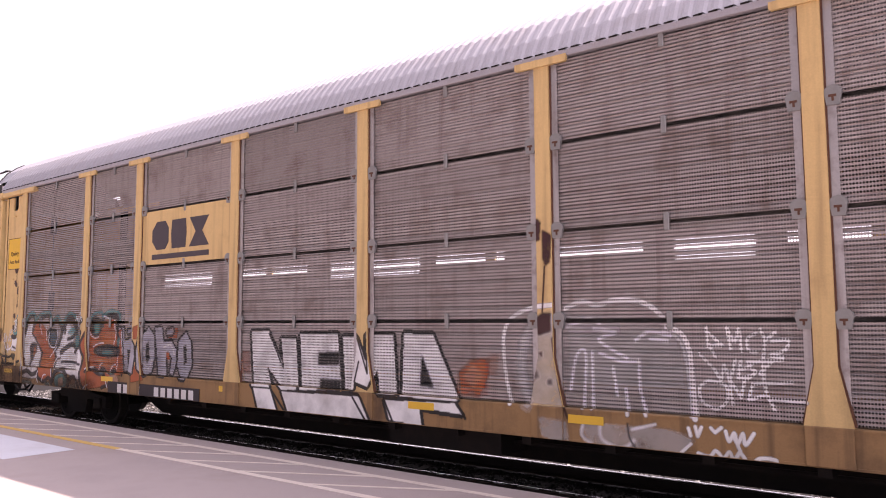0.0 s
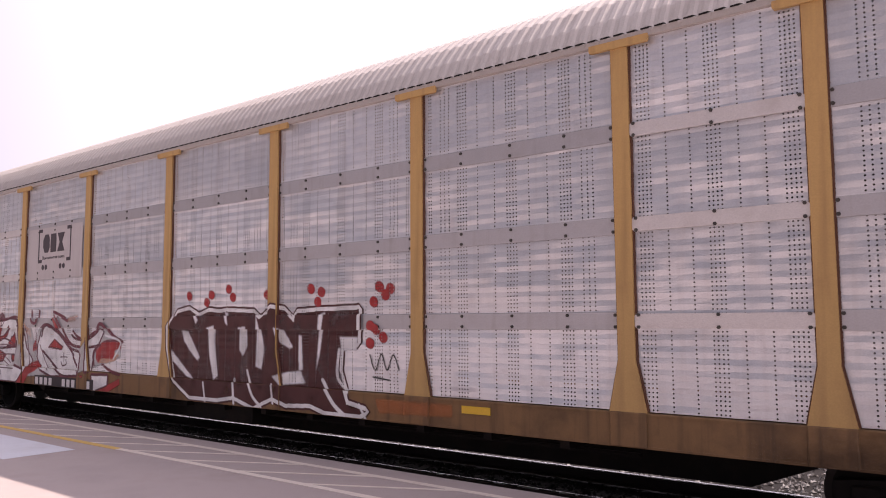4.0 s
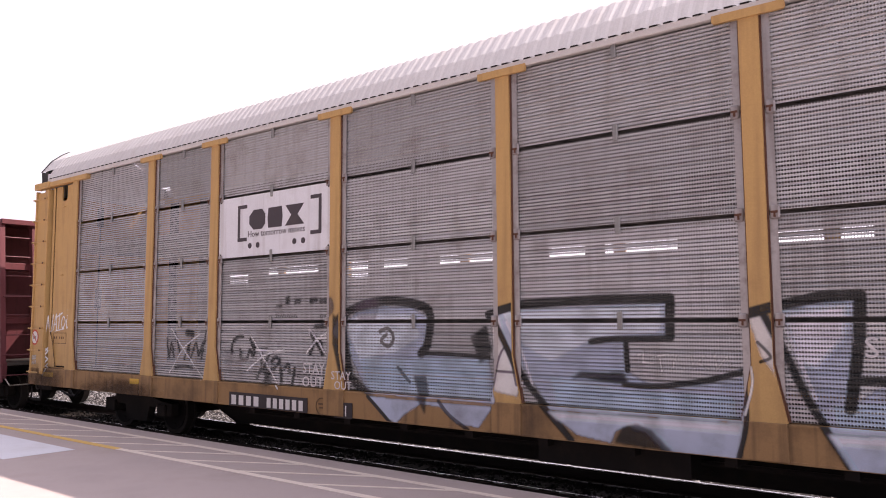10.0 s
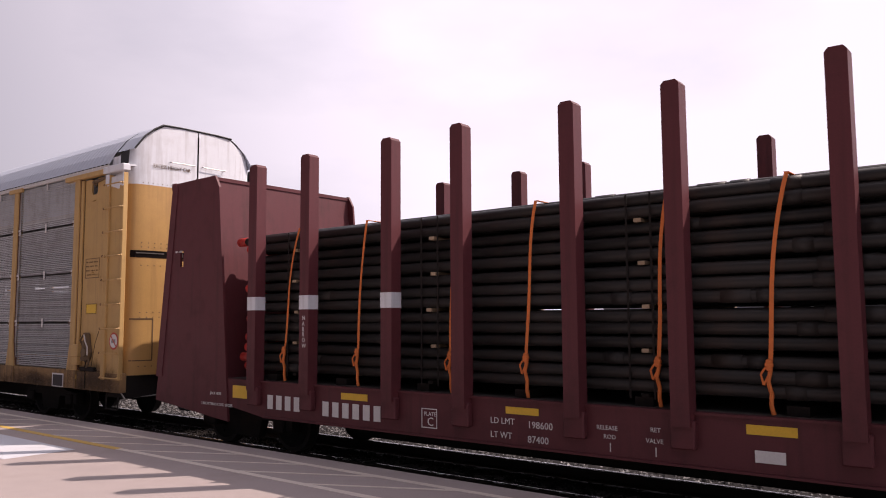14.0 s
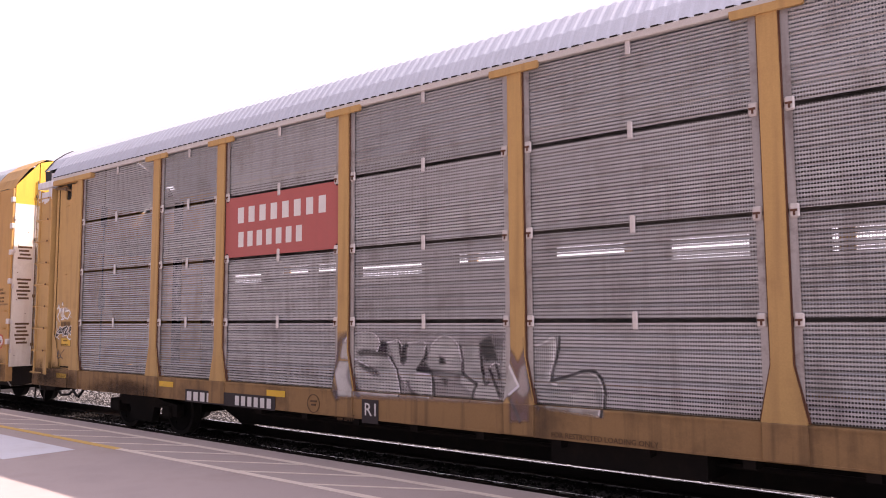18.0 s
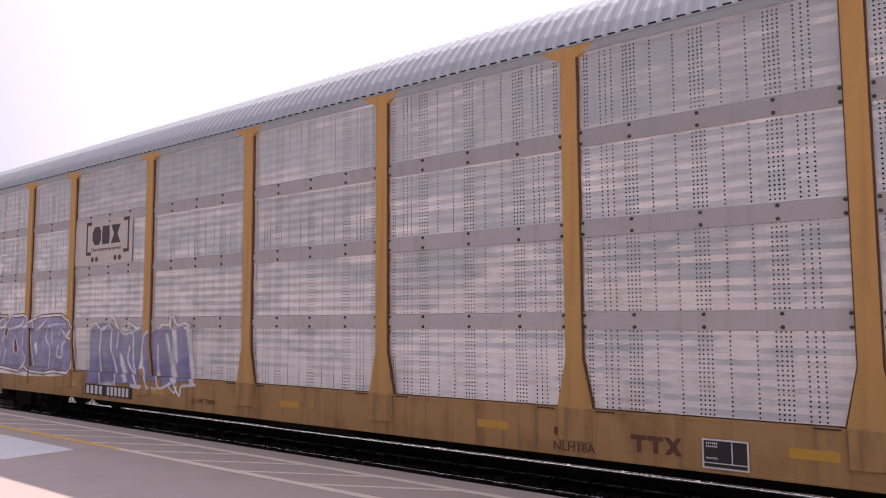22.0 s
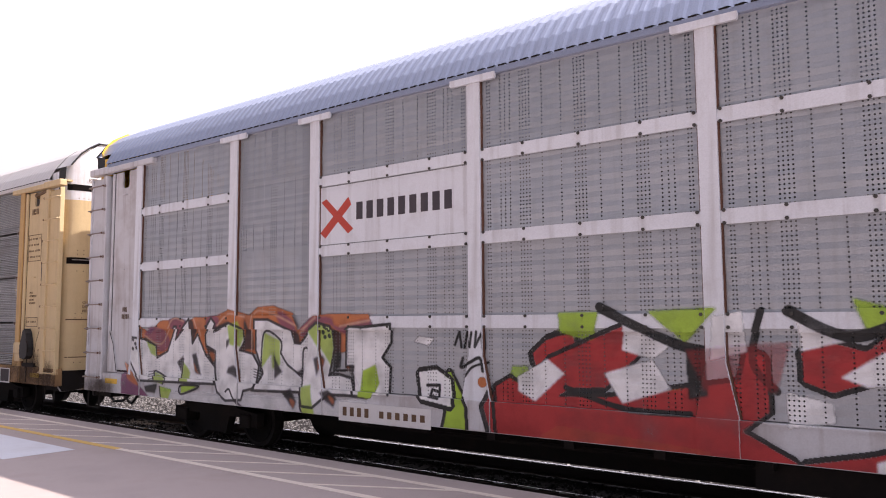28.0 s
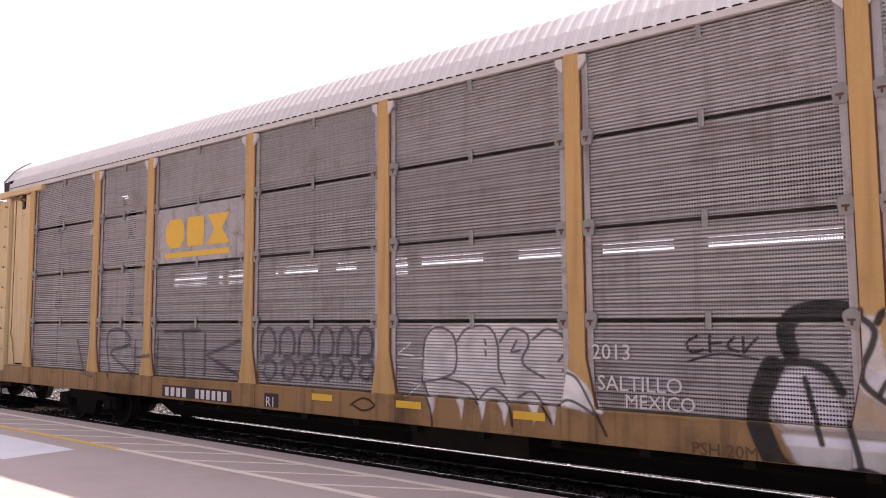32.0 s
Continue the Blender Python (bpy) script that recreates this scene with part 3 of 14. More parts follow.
def screen_mesh(kind, x0, x1, z0, z1, mats, seed, side=-1):
    rng = random.Random(seed)
    step = RIB / 4 if kind == "grid" else 0.0295 if kind == "columns" else 0.3
    zs = [z0] + [k * step for k in range(int(math.ceil(z0 / step + 0.2)), int(math.floor(z1 / step - 0.2)) + 1)] + [z1]
    nx = 2 if kind == "grid" else 7
    amp = 0.0012 if kind == "grid" else 0.006
    off = {(i, j): rng.uniform(-amp, amp) for i in range(nx + 1) for j in range(60)}
    g = Geo()
    rows = []
    for z in zs:
        row = []
        for i in range(nx + 1):
            x = x0 + (x1 - x0) * i / nx
            j = (z - z0) / 0.2
            w = off[i, int(j)] * (1 - j % 1) + off[i, int(j) + 1] * (j % 1)
            row.append((x, side * ((1.46 if kind == "far" else rib_depth(kind, z)) + w), z))
        rows.append(row if side < 0 else row[::-1])
    g.sheet(rows)
    for a, b in ((x0, x0 + 0.10), (x1 - 0.10, x1)):
        if side < 0 and kind == "grid":
            g.box(a, b, -1.478, -1.472, z0, z1, 1)
    return g.mesh("screen", mats)


def post_mesh(mat, foot_mat, side, top):
    """A side post: box section, flared foot, wider shoe on the sill."""
    g = Geo()
    h = 0.095
    lo, hi = (-1.52, -1.40) if side < 0 else (1.47, 1.52)
    o = [(-h, 1.62), (-0.205, 1.09), (0.205, 1.09), (h, 1.62), (h, 4.99), (-h, 4.99)]
    g.prism(o, lo, hi, 1, 0)
    g.box(-0.20, 0.20, lo - (0.012 if side < 0 else -0.0), hi + (0.012 if side > 0 else 0.0), 0.74, 1.092, 1, 0.008)
    if top == "gusset":
        g.prism([(-h, 4.93), (h, 4.93), (0.35, 5.065), (-0.35, 5.065)], lo - 0.004 if side < 0 else lo, hi if side < 0 else hi + 0.004, 1, 0)
    return g.mesh("post", [mat, foot_mat])


def gap_shadow_mesh(e):
    """A dark strip for the shadow gap where sheets tuck in behind one post edge."""
    g = Geo()
    h = 0.095
    q = [(e * (h - 0.01), 1.62), (e * 0.195, 1.10), (e * 0.222, 1.10), (e * (h + 0.016), 1.62), (e * (h + 0.016), 4.95), (e * (h - 0.01), 4.95)]
    g.prism(q if e < 0 else q[::-1], -1.494, -1.44, 1, 0)
    return g.mesh("joint", M["rust_and_gap"])


def roof_mesh(mat, half, rise=0.017):
    g = Geo()
    rows = []
    n = int(2 * half / 0.155)
    for i in range(n):
        x = -half + i * 0.155
        for dx, up in ((0.0, 0.0), (0.035, rise), (0.085, rise), (0.12, 0.0)):
            rows.append([(x + dx, y * (1 + up * 0.35), z + up) for y, z in ROOF])
    g.sheet(rows)
    return g.mesh("roof", mat)


def roof_z(y):
    y = abs(y)
    p = [(0.0, 5.86)] + [(a, z) for a, z in ROOF if a >= 0]
    for (a, za), (b, zb) in zip(p, p[1:]):
        if a <= y <= b:
            return za + (zb - za) * (y - a) / (b - a)
    return p[-1][1]


def reflector(parent, x, z, w=0.42, h=0.09):
    g = Geo()
    g.box(x, x + w, -1.5185, -1.5145, z, z + h)
    part("reflector", g, M["plate_yellow"], parent, "yellow reflective plate")


def brake_parts(parent, x, mat, covered, box_mat):
    """Hand brake on a car's side: a geared housing with lever and chain, or one under a black cover."""
    g = Geo()
    if covered:
        g.prism([(x - 0.14, 1.28), (x + 0.05, 1.25), (x + 0.17, 1.32), (x + 0.18, 1.50), (x + 0.15, 1.64), (x + 0.10, 1.80), (x + 0.02, 1.90), (x - 0.05, 1.84), (x - 0.11, 1.68), (x - 0.17, 1.54), (x - 0.18, 1.38)], -1.60, -1.46, 1)
    else:
        o = [(-0.09, 1.31), (0.02, 1.26), (0.11, 1.33), (0.15, 1.45), (0.11, 1.55), (0.08, 1.66), (0.05, 1.79), (0.0, 1.83), (-0.04, 1.77), (-0.06, 1.66), (-0.12, 1.58), (-0.14, 1.44)]
        g.prism([(x + a, z) for a, z in o], -1.53, -1.45, 1)
        g.rod((x, -1.52, 1.45), (x, -1.57, 1.45), 0.09, 10)
        g.rod((x - 0.03, -1.52, 1.64), (x - 0.03, -1.55, 1.64), 0.05, 8)
        g.rod((x + 0.01, -1.52, 1.79), (x + 0.01, -1.56, 1.79), 0.04, 8)
        g.box(x - 0.16, x - 0.06, -1.55, -1.45, 1.28, 1.37, 0, 0.02)
        g.path([(x - 0.12, -1.50, 1.55), (x - 0.17, -1.54, 1.68), (x - 0.06, -1.54, 1.78)], 0.018, 6)
        g.path([(x + 0.10, -1.50, 1.34), (x + 0.16, -1.53, 1.24), (x + 0.08, -1.53, 1.16)], 0.018, 6)
    brake = part("hand_brake", g, mat, parent, "black covered hand brake" if covered else "grimy hand brake gear")
    g = Geo()
    g.path([(x + 0.03, -1.57, 1.79), (x + 0.12, -1.59, 1.66), (x + 0.21, -1.59, 1.56), (x + 0.215, -1.59, 1.40)], 0.013, 6)
    part("lever", g, M["dark"] if covered else M["zinc"], brake)
    g = Geo()
    for k in range(11):
        z = 1.31 - k * 0.05
        g.rod((x + 0.03 + (k % 2) * 0.012, -1.53, z), (x + 0.03 + (k % 2) * 0.012, -1.53, z - 0.045), 0.011, 5)
    part("chain", g, M["dark"], brake)
    g = Geo()
    g.box(x - 0.52, x - 0.21, -1.58, -1.45, 1.36, 1.60, 0, 0.015)
    g.box(x - 0.50, x - 0.24, -1.56, -1.45, 1.20, 1.36, 0, 0.01)
    part("bracket_box", g, box_mat, parent)
    g = Geo()
    g.box(x - 0.2, x + 0.35, -1.53, -1.45, 1.09, 1.17, 0, 0.01)
    part("foot_plate", g, M["dark"], parent)


def ladder_end(car, s, c, near):
    """The corner beside an end door: plain sheet, ladder plate with rungs, top beam. s: end, near: platform side."""
    body = M[c["body"]]
    sd = -1 if near else 1
    edge, inner, rim = (13.0, 13.08, 13.72) if s > 0 else (12.93, 13.03, 13.63)

    def bx(x0, x1, d0, d1, z0, z1, g, ch=0.0, mi=0):
        a, b = sorted((s * x0, s * x1))
        e, f = sorted((sd * d0, sd * d1))
        g.box(a, b, e, f, z0, z1, mi, ch)
    g = Geo()
    # the sheet runs round the opening under the beam, which has cut lower corners
    o = [(12.0, 1.10), (edge, 1.10), (edge, 4.86), (12.0, 4.86)]
    if near:
        o[3:3] = [(12.595, 4.86), (12.595, 4.60), (12.56, 4.55), (12.40, 4.55), (12.365, 4.60), (12.365, 4.86)]
    o = [(s * x, z) for x, z in (o if s > 0 else o[::-1])]
    e, f = sorted((sd * 1.42, sd * 1.45))
    g.prism(o, e, f, 1)
    side = part("corner_sheet", g, body, car)
    for x0, x1, d1 in ((12.0, 12.10, 1.49), (12.86, edge, 1.475)):
        g = Geo()
        bx(x0, x1, 1.45, d1, 1.10, 4.86, g, 0.008)
        part("stile", g, body, side)
    g = Geo()
    a = [(s * 12.87, 1.12), (s * 12.60, 1.12), (s * 12.74, 1.62), (s * 12.87, 1.85)]
    g.prism(a if s < 0 else a[::-1], sd * 1.45, sd * 1.475, 1)
    part("gusset", g, body, side)
    if near:
        g = Geo()
        p = [(12.60, 1.12), (12.585, 1.12), (12.727, 1.62), (12.856, 1.86), (12.87, 1.85), (12.74, 1.62)]
        g.prism([(s * a, z) for a, z in (p if s > 0 else p[::-1])], sd * 1.476 - 0.002, sd * 1.476 + 0.002, 1)
        bx(12.10, 12.112, 1.45, 1.453, 1.74, 4.86, g)
        bx(12.846, 12.86, 1.45, 1.453, 1.86, 4.86, g)
        part("lap_seam", g, M["dark"], side)
        g = Geo()
        # thin black strip drawn for the shaded slot at the sheet's foot
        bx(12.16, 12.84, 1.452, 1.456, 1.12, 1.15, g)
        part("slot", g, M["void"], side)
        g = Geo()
        # black sheet added behind the opening to keep it dark
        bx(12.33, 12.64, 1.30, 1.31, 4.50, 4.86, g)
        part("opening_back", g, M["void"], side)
        if c.get("rod"):
            g = Geo()
            g.path([(s * 12.44, -1.40, 4.74), (s * 12.50, -1.475, 4.775), (s * 12.98, -1.48, 4.83)], 0.030, 8)
            g.rod((s * 12.50, -1.475, 4.775), (s * 12.56, -1.478, 4.785), 0.048, 8)
            part("deck_lift_rod", g, M["brake_grime"], side, "dark grimy rod under the top beam")
        g = Geo()
        for x, z in ((12.18, 1.30), (12.18, 2.1), (12.18, 2.9), (12.18, 3.7), (12.18, 4.5), (12.80, 2.1), (12.80, 2.9), (12.80, 3.7)):
            g.rod((s * x, -1.45, z), (s * x, -1.456, z), 0.012, 6)
        tagged(part("rivets", g, body, side), kind="stuff")
        g = Geo()
        for z in (3.0, 4.42):
            g.path([(s * 12.43, -1.448, z), (s * 12.43, -1.475, z), (s * 12.53, -1.475, z), (s * 12.53, -1.448, z)], 0.010, 6)
        part("lifting_eye", g, body, side)
    # black sheet added behind the slot to block daylight
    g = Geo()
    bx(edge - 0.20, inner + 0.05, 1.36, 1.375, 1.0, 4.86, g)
    part("slot_seal", g, M["void"], car, "black sheet behind the slot beside the end door")
    g = Geo()
    bx(inner, inner + 0.13, 1.40, 1.545, 0.96, 4.84, g, 0.012)
    bx(inner + 0.13, rim - 0.02, 1.485, 1.50, 0.96, 4.80, g)
    bx(rim - 0.04, rim, 1.44, 1.535, 0.96, 4.84, g, 0.01)
    bx(inner + 0.13, rim - 0.04, 1.46, 1.515, 0.96, 1.0, g)
    plate = part("ladder_plate", g, body, car)
    if c.get("corner_top") and near:
        g = Geo()
        bx(inner - 0.004, inner + 0.134, 1.546, 1.550, 4.62, 4.845, g)
        bx(inner + 0.13, rim - 0.04, 1.5005, 1.5045, 4.62, 4.80, g)
        for k in range(6):
            x = inner + 0.14 + k * 0.075
            bx(x, x + 0.075, 1.5005, 1.5045, 4.62 - 0.02 * ((k * 5) % 4) - 0.01, 4.62, g)
        bx(rim - 0.044, rim + 0.004, 1.536, 1.540, 4.58, 4.845, g)
        part("top_patch", g, M["white"], plate, "white painted top corner with a ragged lower edge")
    for k in range(9):
        g = Geo()
        z = 1.0 + k * 0.455
        g.path([(s * (inner + 0.04), sd * 1.545, z), (s * (inner + 0.04), sd * 1.59, z), (s * (rim - 0.02), sd * 1.59, z), (s * (rim - 0.02), sd * 1.535, z)], 0.013, 6)
        for xx, dd in ((inner + 0.04, 1.54), (rim - 0.02, 1.53)):
            g.rod((s * xx, sd * dd, z), (s * xx, sd * (dd + 0.02), z), 0.03, 6)
        g.rod((s * (inner + 0.04), sd * 1.586, z), (s * (inner + 0.04), sd * 1.602, z), 0.020, 7, 1)
        part("rung", g, [M[c["rung"]] if c.get("rung") else body, M["rust_and_gap"]], plate)
    g = Geo()
    bx(11.42, 13.0, 1.43, 1.55, 4.885, 4.985, g, 0.012)
    part("top_beam", g, M["white"] if (c.get("beam_white") and near) else body, car)
    g = Geo()
    bx(13.0, rim + 0.02, 1.41, 1.57, 4.87, 5.005, g, 0.015)
    bx(13.0, rim + 0.02, 1.30, 1.41, 4.97, 5.004, g)
    part("beam_end", g, M["white"] if c.get("corner_top") else body, car)
    g = Geo()
    g.path([(s * 13.2, sd * 1.45, 0.8), (s * 13.2, sd * 1.47, 0.42), (s * 13.62, sd * 1.47, 0.42), (s * 13.62, sd * 1.45, 0.8)], 0.018, 6)
    part("step", g, M["dark"], car)


DOOR_PLAN = [(13.08, 1.425), (13.40, 1.415), (13.6, 1.36), (13.69, 1.25), (13.74, 1.08), (13.77, 0.75), (13.782, 0.4), (13.785, 0.010)]


def door_x(y):
    """How far an end door stands out at y."""
    y = abs(y)
    for (xa, a), (xb, b) in zip(DOOR_PLAN, DOOR_PLAN[1:]):
        if b <= y <= a:
            return xb + (xa - xb) * (y - b) / (a - b)
    return DOOR_PLAN[-1][0]


def door_band(g, s, y0, y1, z0, z1, out, mi=0):
    """A thin band bent round an end door, from y0 to y1."""
    n = max(2, int(abs(y1 - y0) / 0.07))
    ys = [y0 + (y1 - y0) * k / n for k in range(n + 1)]
    rows = [[(s * (door_x(y) + o), y * (1 + (o * 0.8 if abs(y) > 1.2 else 0)), z) for y in ys] for o, z in ((-0.02, z0), (out, z0), (out, z1), (-0.02, z1))]
    g.sheet(rows if s > 0 else rows[::-1], mi)


def round_doors(car, s, c):
    """Two end doors, bent round the corners, that meet in the middle: painted top, slits with latches, locking bars and grab irons."""
    wz = c.get("white_z", 4.65)
    for half in (-1, 1):
        g = Geo()
        zs = [1.04, 2.2, 3.3, wz]
        rows = [[(s * x, half * y, z) for x, y in DOOR_PLAN] for z in zs]
        g.sheet(rows if half * s < 0 else [r[::-1] for r in rows], 0)
        rows = [[(s * x, half * y, wz) for x, y in DOOR_PLAN], [(s * x, half * y, min(roof_z(y), roof_z(y) * 0.5 + 2.6) if y > 1.4 else roof_z(y) + (0.06 if c.get("split") else -0.01)) for x, y in DOOR_PLAN]]
        g.sheet(rows if half * s < 0 else [r[::-1] for r in rows], 1)
        door = part("end_door", g, [M[c["door"]], M[c["door_top"]]], car, "curved end door", smooth=True)

        def flat(y0, y1, z0, z1, mat, name, out=0.012, label=""):
            g = Geo()
            g.box(min(s * 13.74, s * (13.785 + out)), max(s * 13.74, s * (13.785 + out)), min(half * y0, half * y1), max(half * y0, half * y1), z0, z1, 0, 0.003)
            return part(name, g, mat, door, label)
        if c.get("split"):
            if half > 0:
                flat(0.29, 0.46, 1.2, 5.55, M["black"], "door_seal", 0.05, "wide black seal between the doors")
                flat(0.265, 0.29, 1.2, 5.55, M["brake_grime"], "seal_edge", 0.055)
        else:
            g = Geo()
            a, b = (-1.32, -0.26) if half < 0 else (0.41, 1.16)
            # black band laid on the door for the slit's shade
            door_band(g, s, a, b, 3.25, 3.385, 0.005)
            slit = part("slit", g, M["void"], door, "black band for a shaded slit in the door")
            g = Geo()
            door_band(g, s, a + 0.09, a + 0.62, 3.325, 3.345, 0.014)
            door_band(g, s, b - 0.16, b - 0.04, 3.29, 3.37, 0.016)
            part("latch", g, M["steel"], slit, "worn steel latch in the slit")
            g = Geo()
            e = half * 0.045
            g.box(min(s * 13.78, s * 13.792), max(s * 13.78, s * 13.792), min(half * 0.004, half * 0.014), max(half * 0.004, half * 0.014), 1.06, 5.76)
            for z in (2.31, 4.20):
                g.prism([(e - 0.040, z + 0.06), (e, z), (e + 0.030, z + 0.05), (e + 0.036, z + 0.44), (e, z + 0.50), (e - 0.030, z + 0.46)], min(s * 13.78, s * 13.815), max(s * 13.78, s * 13.815), 0)
            g.rod((s * 13.805, e, 1.12), (s * 13.805, e, 4.9), 0.006, 6)
            part("lock_rod", g, M["void"], door, "dark locking bars and rod")
        if half < 0:
            # a framed recess low on the door's corner, and stencils
            g = Geo()
            door_band(g, s, -1.30, -0.88, 2.075, 2.10, 0.006)
            door_band(g, s, -0.90, -0.88, 1.32, 2.075, 0.006)
            door_band(g, s, -1.30, -0.88, 1.30, 1.32, 0.004)
            part("panel_frame", g, M["stencil_dark"] if c["body"] != "white_worn" else M["rung_brown"], door)
            if s > 0:
                turn = 86.3
                for k, w in enumerate(("CLOSE & LOCK", "DOORS BEFORE", "MOVING CAR") if c.get("door_text") else ()):
                    end_lettering(w, 13.762, -1.02, c["door_text"] - 0.09 * k, 0.075, M["stencil_dark"], door, 1.0, turn)
                if c.get("split"):
                    flat(0.0, 0.97, 5.03, 5.17, M["stencil_white"], "label_strip", 0.012)
                    end_lettering("EXCESS HEIGHT CAR", 13.799, -0.95, 5.055, 0.115, M["logo_dark"], door, 0.82, 90)
                else:
                    end_lettering("EXCESS HEIGHT CAR", 13.770, -0.97, 5.00, 0.105, M["stencil_dark"], door, 0.80, 87.6)
            if c.get("high_slit"):
                g = Geo()
                # another black band for slit shade, bent round the corner
                door_band(g, s, -1.415, -0.72, 4.80, 4.93, 0.005)
                part("slit", g, M["void"], door, "black band for a shaded slit round the door's corner")
        g = Geo()
        y0, y1 = half * 0.10, half * 0.62
        g.path([(s * 13.77, y0, 5.16), (s * 13.84, y0, 5.14), (s * 13.84, y1, 5.14), (s * 13.76, y1, 5.16)], 0.009, 6)
        part("grab_iron", g, M["steel"], door)
        g = Geo()
        for zz in (1.2, 2.12, 2.21, 3.10, 3.45, 3.53):
            for k in range(9):
                y = half * (0.14 + k * 0.125)
                x = door_x(y)
                g.box(min(s * (x - 0.01), s * (x + 0.006)), max(s * (x - 0.01), s * (x + 0.006)), y - 0.009, y + 0.009, zz - 0.009, zz + 0.009)
        for k in range(12):
            y = half * (0.10 + k * 0.095)
            x = door_x(y)
            g.box(min(s * (x - 0.01), s * (x + 0.005)), max(s * (x - 0.01), s * (x + 0.005)), y - 0.007, y + 0.007, wz + 0.03, wz + 0.044)
        tagged(part("rivets", g, M["brake_grime"] if c.get("rod") else M[c["door"]], door), kind="stuff")
    g = Geo()
    first = [(s * 13.18, y, z + 0.004) for y, z in ROOF[1:-1]]
    last = [(s * 13.77, y * 0.99, z + 0.004) for y, z in ROOF[1:-1]]
    g.sheet([first, last] if s > 0 else [last, first])
    part("roof_hood", g, M[c["roof"]], car)
    g = Geo()
    g.path([(s * 13.79, y * 0.99, z + 0.010) for y, z in ROOF[1:8]], 0.018, 6)
    part("hood_seal", g, M["black"], car, "black rubber seal round the end of the roof")
    for sd in (-1, 1):
        g = Geo()
        g.prism([(s * 13.24, 5.03), (s * 13.64, 5.03), (s * 13.67, 5.29), (s * 13.40, 5.26)], sd * 1.41 - 0.006, sd * 1.41 + 0.006, 1)
        part("seal_flap", g, M["black"], car)


def cap_end(car, s, c):
    """A flush end: smooth corner walls, a sloping roof cap, folding door leaves with hinges."""
    body = M[c["body"]]
    for sd in (-1, 1):
        g = Geo()
        a, b = sorted((s * 12.0, s * 13.74))
        e, f = sorted((sd * 1.46, sd * 1.505))
        g.box(a, b, e, f, 1.09, 5.07, 0, 0.006)
        wall = part("corner_wall", g, body, car)
        g = Geo()
        x = s * 13.02
        g.box(x - 0.012, x + 0.012, min(sd * 1.503, sd * 1.512), max(sd * 1.503, sd * 1.508), 1.1, 5.04)
        g.box(min(s * 13.05, s * 13.7), max(s * 13.05, s * 13.7), min(sd * 1.503, sd * 1.512), max(sd * 1.503, sd * 1.512), 2.42, 2.46)
        part("seam", g, M["sill_yellow"], wall)
        if sd < 0:
            for k in range(4):
                g = Geo()
                z = 1.12 + k * 0.39
                g.path([(s * 13.14, -1.505, z), (s * 13.14, -1.56, z), (s * 13.66, -1.56, z), (s * 13.66, -1.505, z)], 0.014, 6)
                part("rung", g, body, wall)
    g = Geo()
    first = [(s * 12.55, y, z + 0.015) for y, z in ROOF]
    second = [(s * 13.5, y, z + 0.015) for y, z in ROOF]
    third = [(s * 13.75, y * 1.0, z - 0.02) for y, z in ROOF]
    rows = [first, second, third]
    g.sheet(rows if s > 0 else rows[::-1])
    part("roof_cap", g, body, car, "yellow roof end cap")
    leaves = [-1.46, -0.94, -0.62, -0.08, 0.54, 1.0, 1.46]
    for a, b in zip(leaves, leaves[1:]):
        g = Geo()
        lo, hi = (a + 0.012, b - 0.012)
        x0, x1 = sorted((s * 13.70, s * 13.745))
        g.prism([(lo, 1.05), (hi, 1.05), (hi, 4.73), (lo, 4.73)], x0, x1, 0, 0)
        g.prism([(lo, 4.73), (hi, 4.73), (hi, roof_z(hi) - 0.03), (lo, roof_z(lo) - 0.03)], x0, x1, 0, 1)
        leaf = part("door_leaf", g, [M["white_sunlit"], M["bright_yellow"]], car, "white folding door leaf with a yellow top")
        for z in (1.35, 2.0, 2.8, 3.6, 4.35):
            g = Geo()
            g.box(min(s * 13.74, s * 13.775), max(s * 13.74, s * 13.775), lo - 0.02, lo + 0.03, z, z + 0.09, 0, 0.006)
            part("hinge", g, M["zinc"], leaf)
        g = Geo()
        g.rod((s * 13.770, hi - 0.03, 1.08), (s * 13.770, hi - 0.03, 5.3), 0.014, 6)
        for z in (1.5, 2.6, 3.9, 4.9):
            g.box(min(s * 13.74, s * 13.785), max(s * 13.74, s * 13.785), hi - 0.06, hi, z, z + 0.07, 0, 0.008)
        part("lock_rod", g, M["brake_grime"], leaf, "rusty locking rod")
        if s > 0 and a == -1.46:
            for z, rows in ((3.72, 4), (2.98, 6), (1.98, 6)):
                for k in range(rows):
                    g = Geo()
                    g.box(13.744, 13.748, lo + 0.09 + 0.02 * (k % 3), hi - 0.10 - 0.03 * ((k * 2) % 3), z - 0.085 * k, z - 0.085 * k + 0.045)
                    part("stencil_bar", g, M["stencil_dark"], leaf)
        if s > 0 and a in (-0.62, -0.08, 0.54):
            for k, w in enumerate(("EXCESS", "HEIGHT", "CAR")):
                end_lettering(w, 13.747, lo + 0.05, 5.16 - 0.14 * k, 0.11, M["stencil_dark"], leaf)
        for k in range(10):
            zz = 1.3 + 0.31 * k
            g = Geo()
            g.rod((s * 13.744, lo + 0.10 + 0.2 * (k % 2), zz), (s * 13.752, lo + 0.10 + 0.2 * (k % 2), zz), 0.011, 6)
            part("rivet", g, M["brake_grime"], leaf)
    g = Geo()
    for z in (1.55, 2.0, 2.9, 3.55, 4.15, 4.75):
        g = Geo()
        g.box(min(s * 13.67, s * 13.775), max(s * 13.67, s * 13.775), -1.528, -1.46, z, z + 0.12, 0, 0.01)
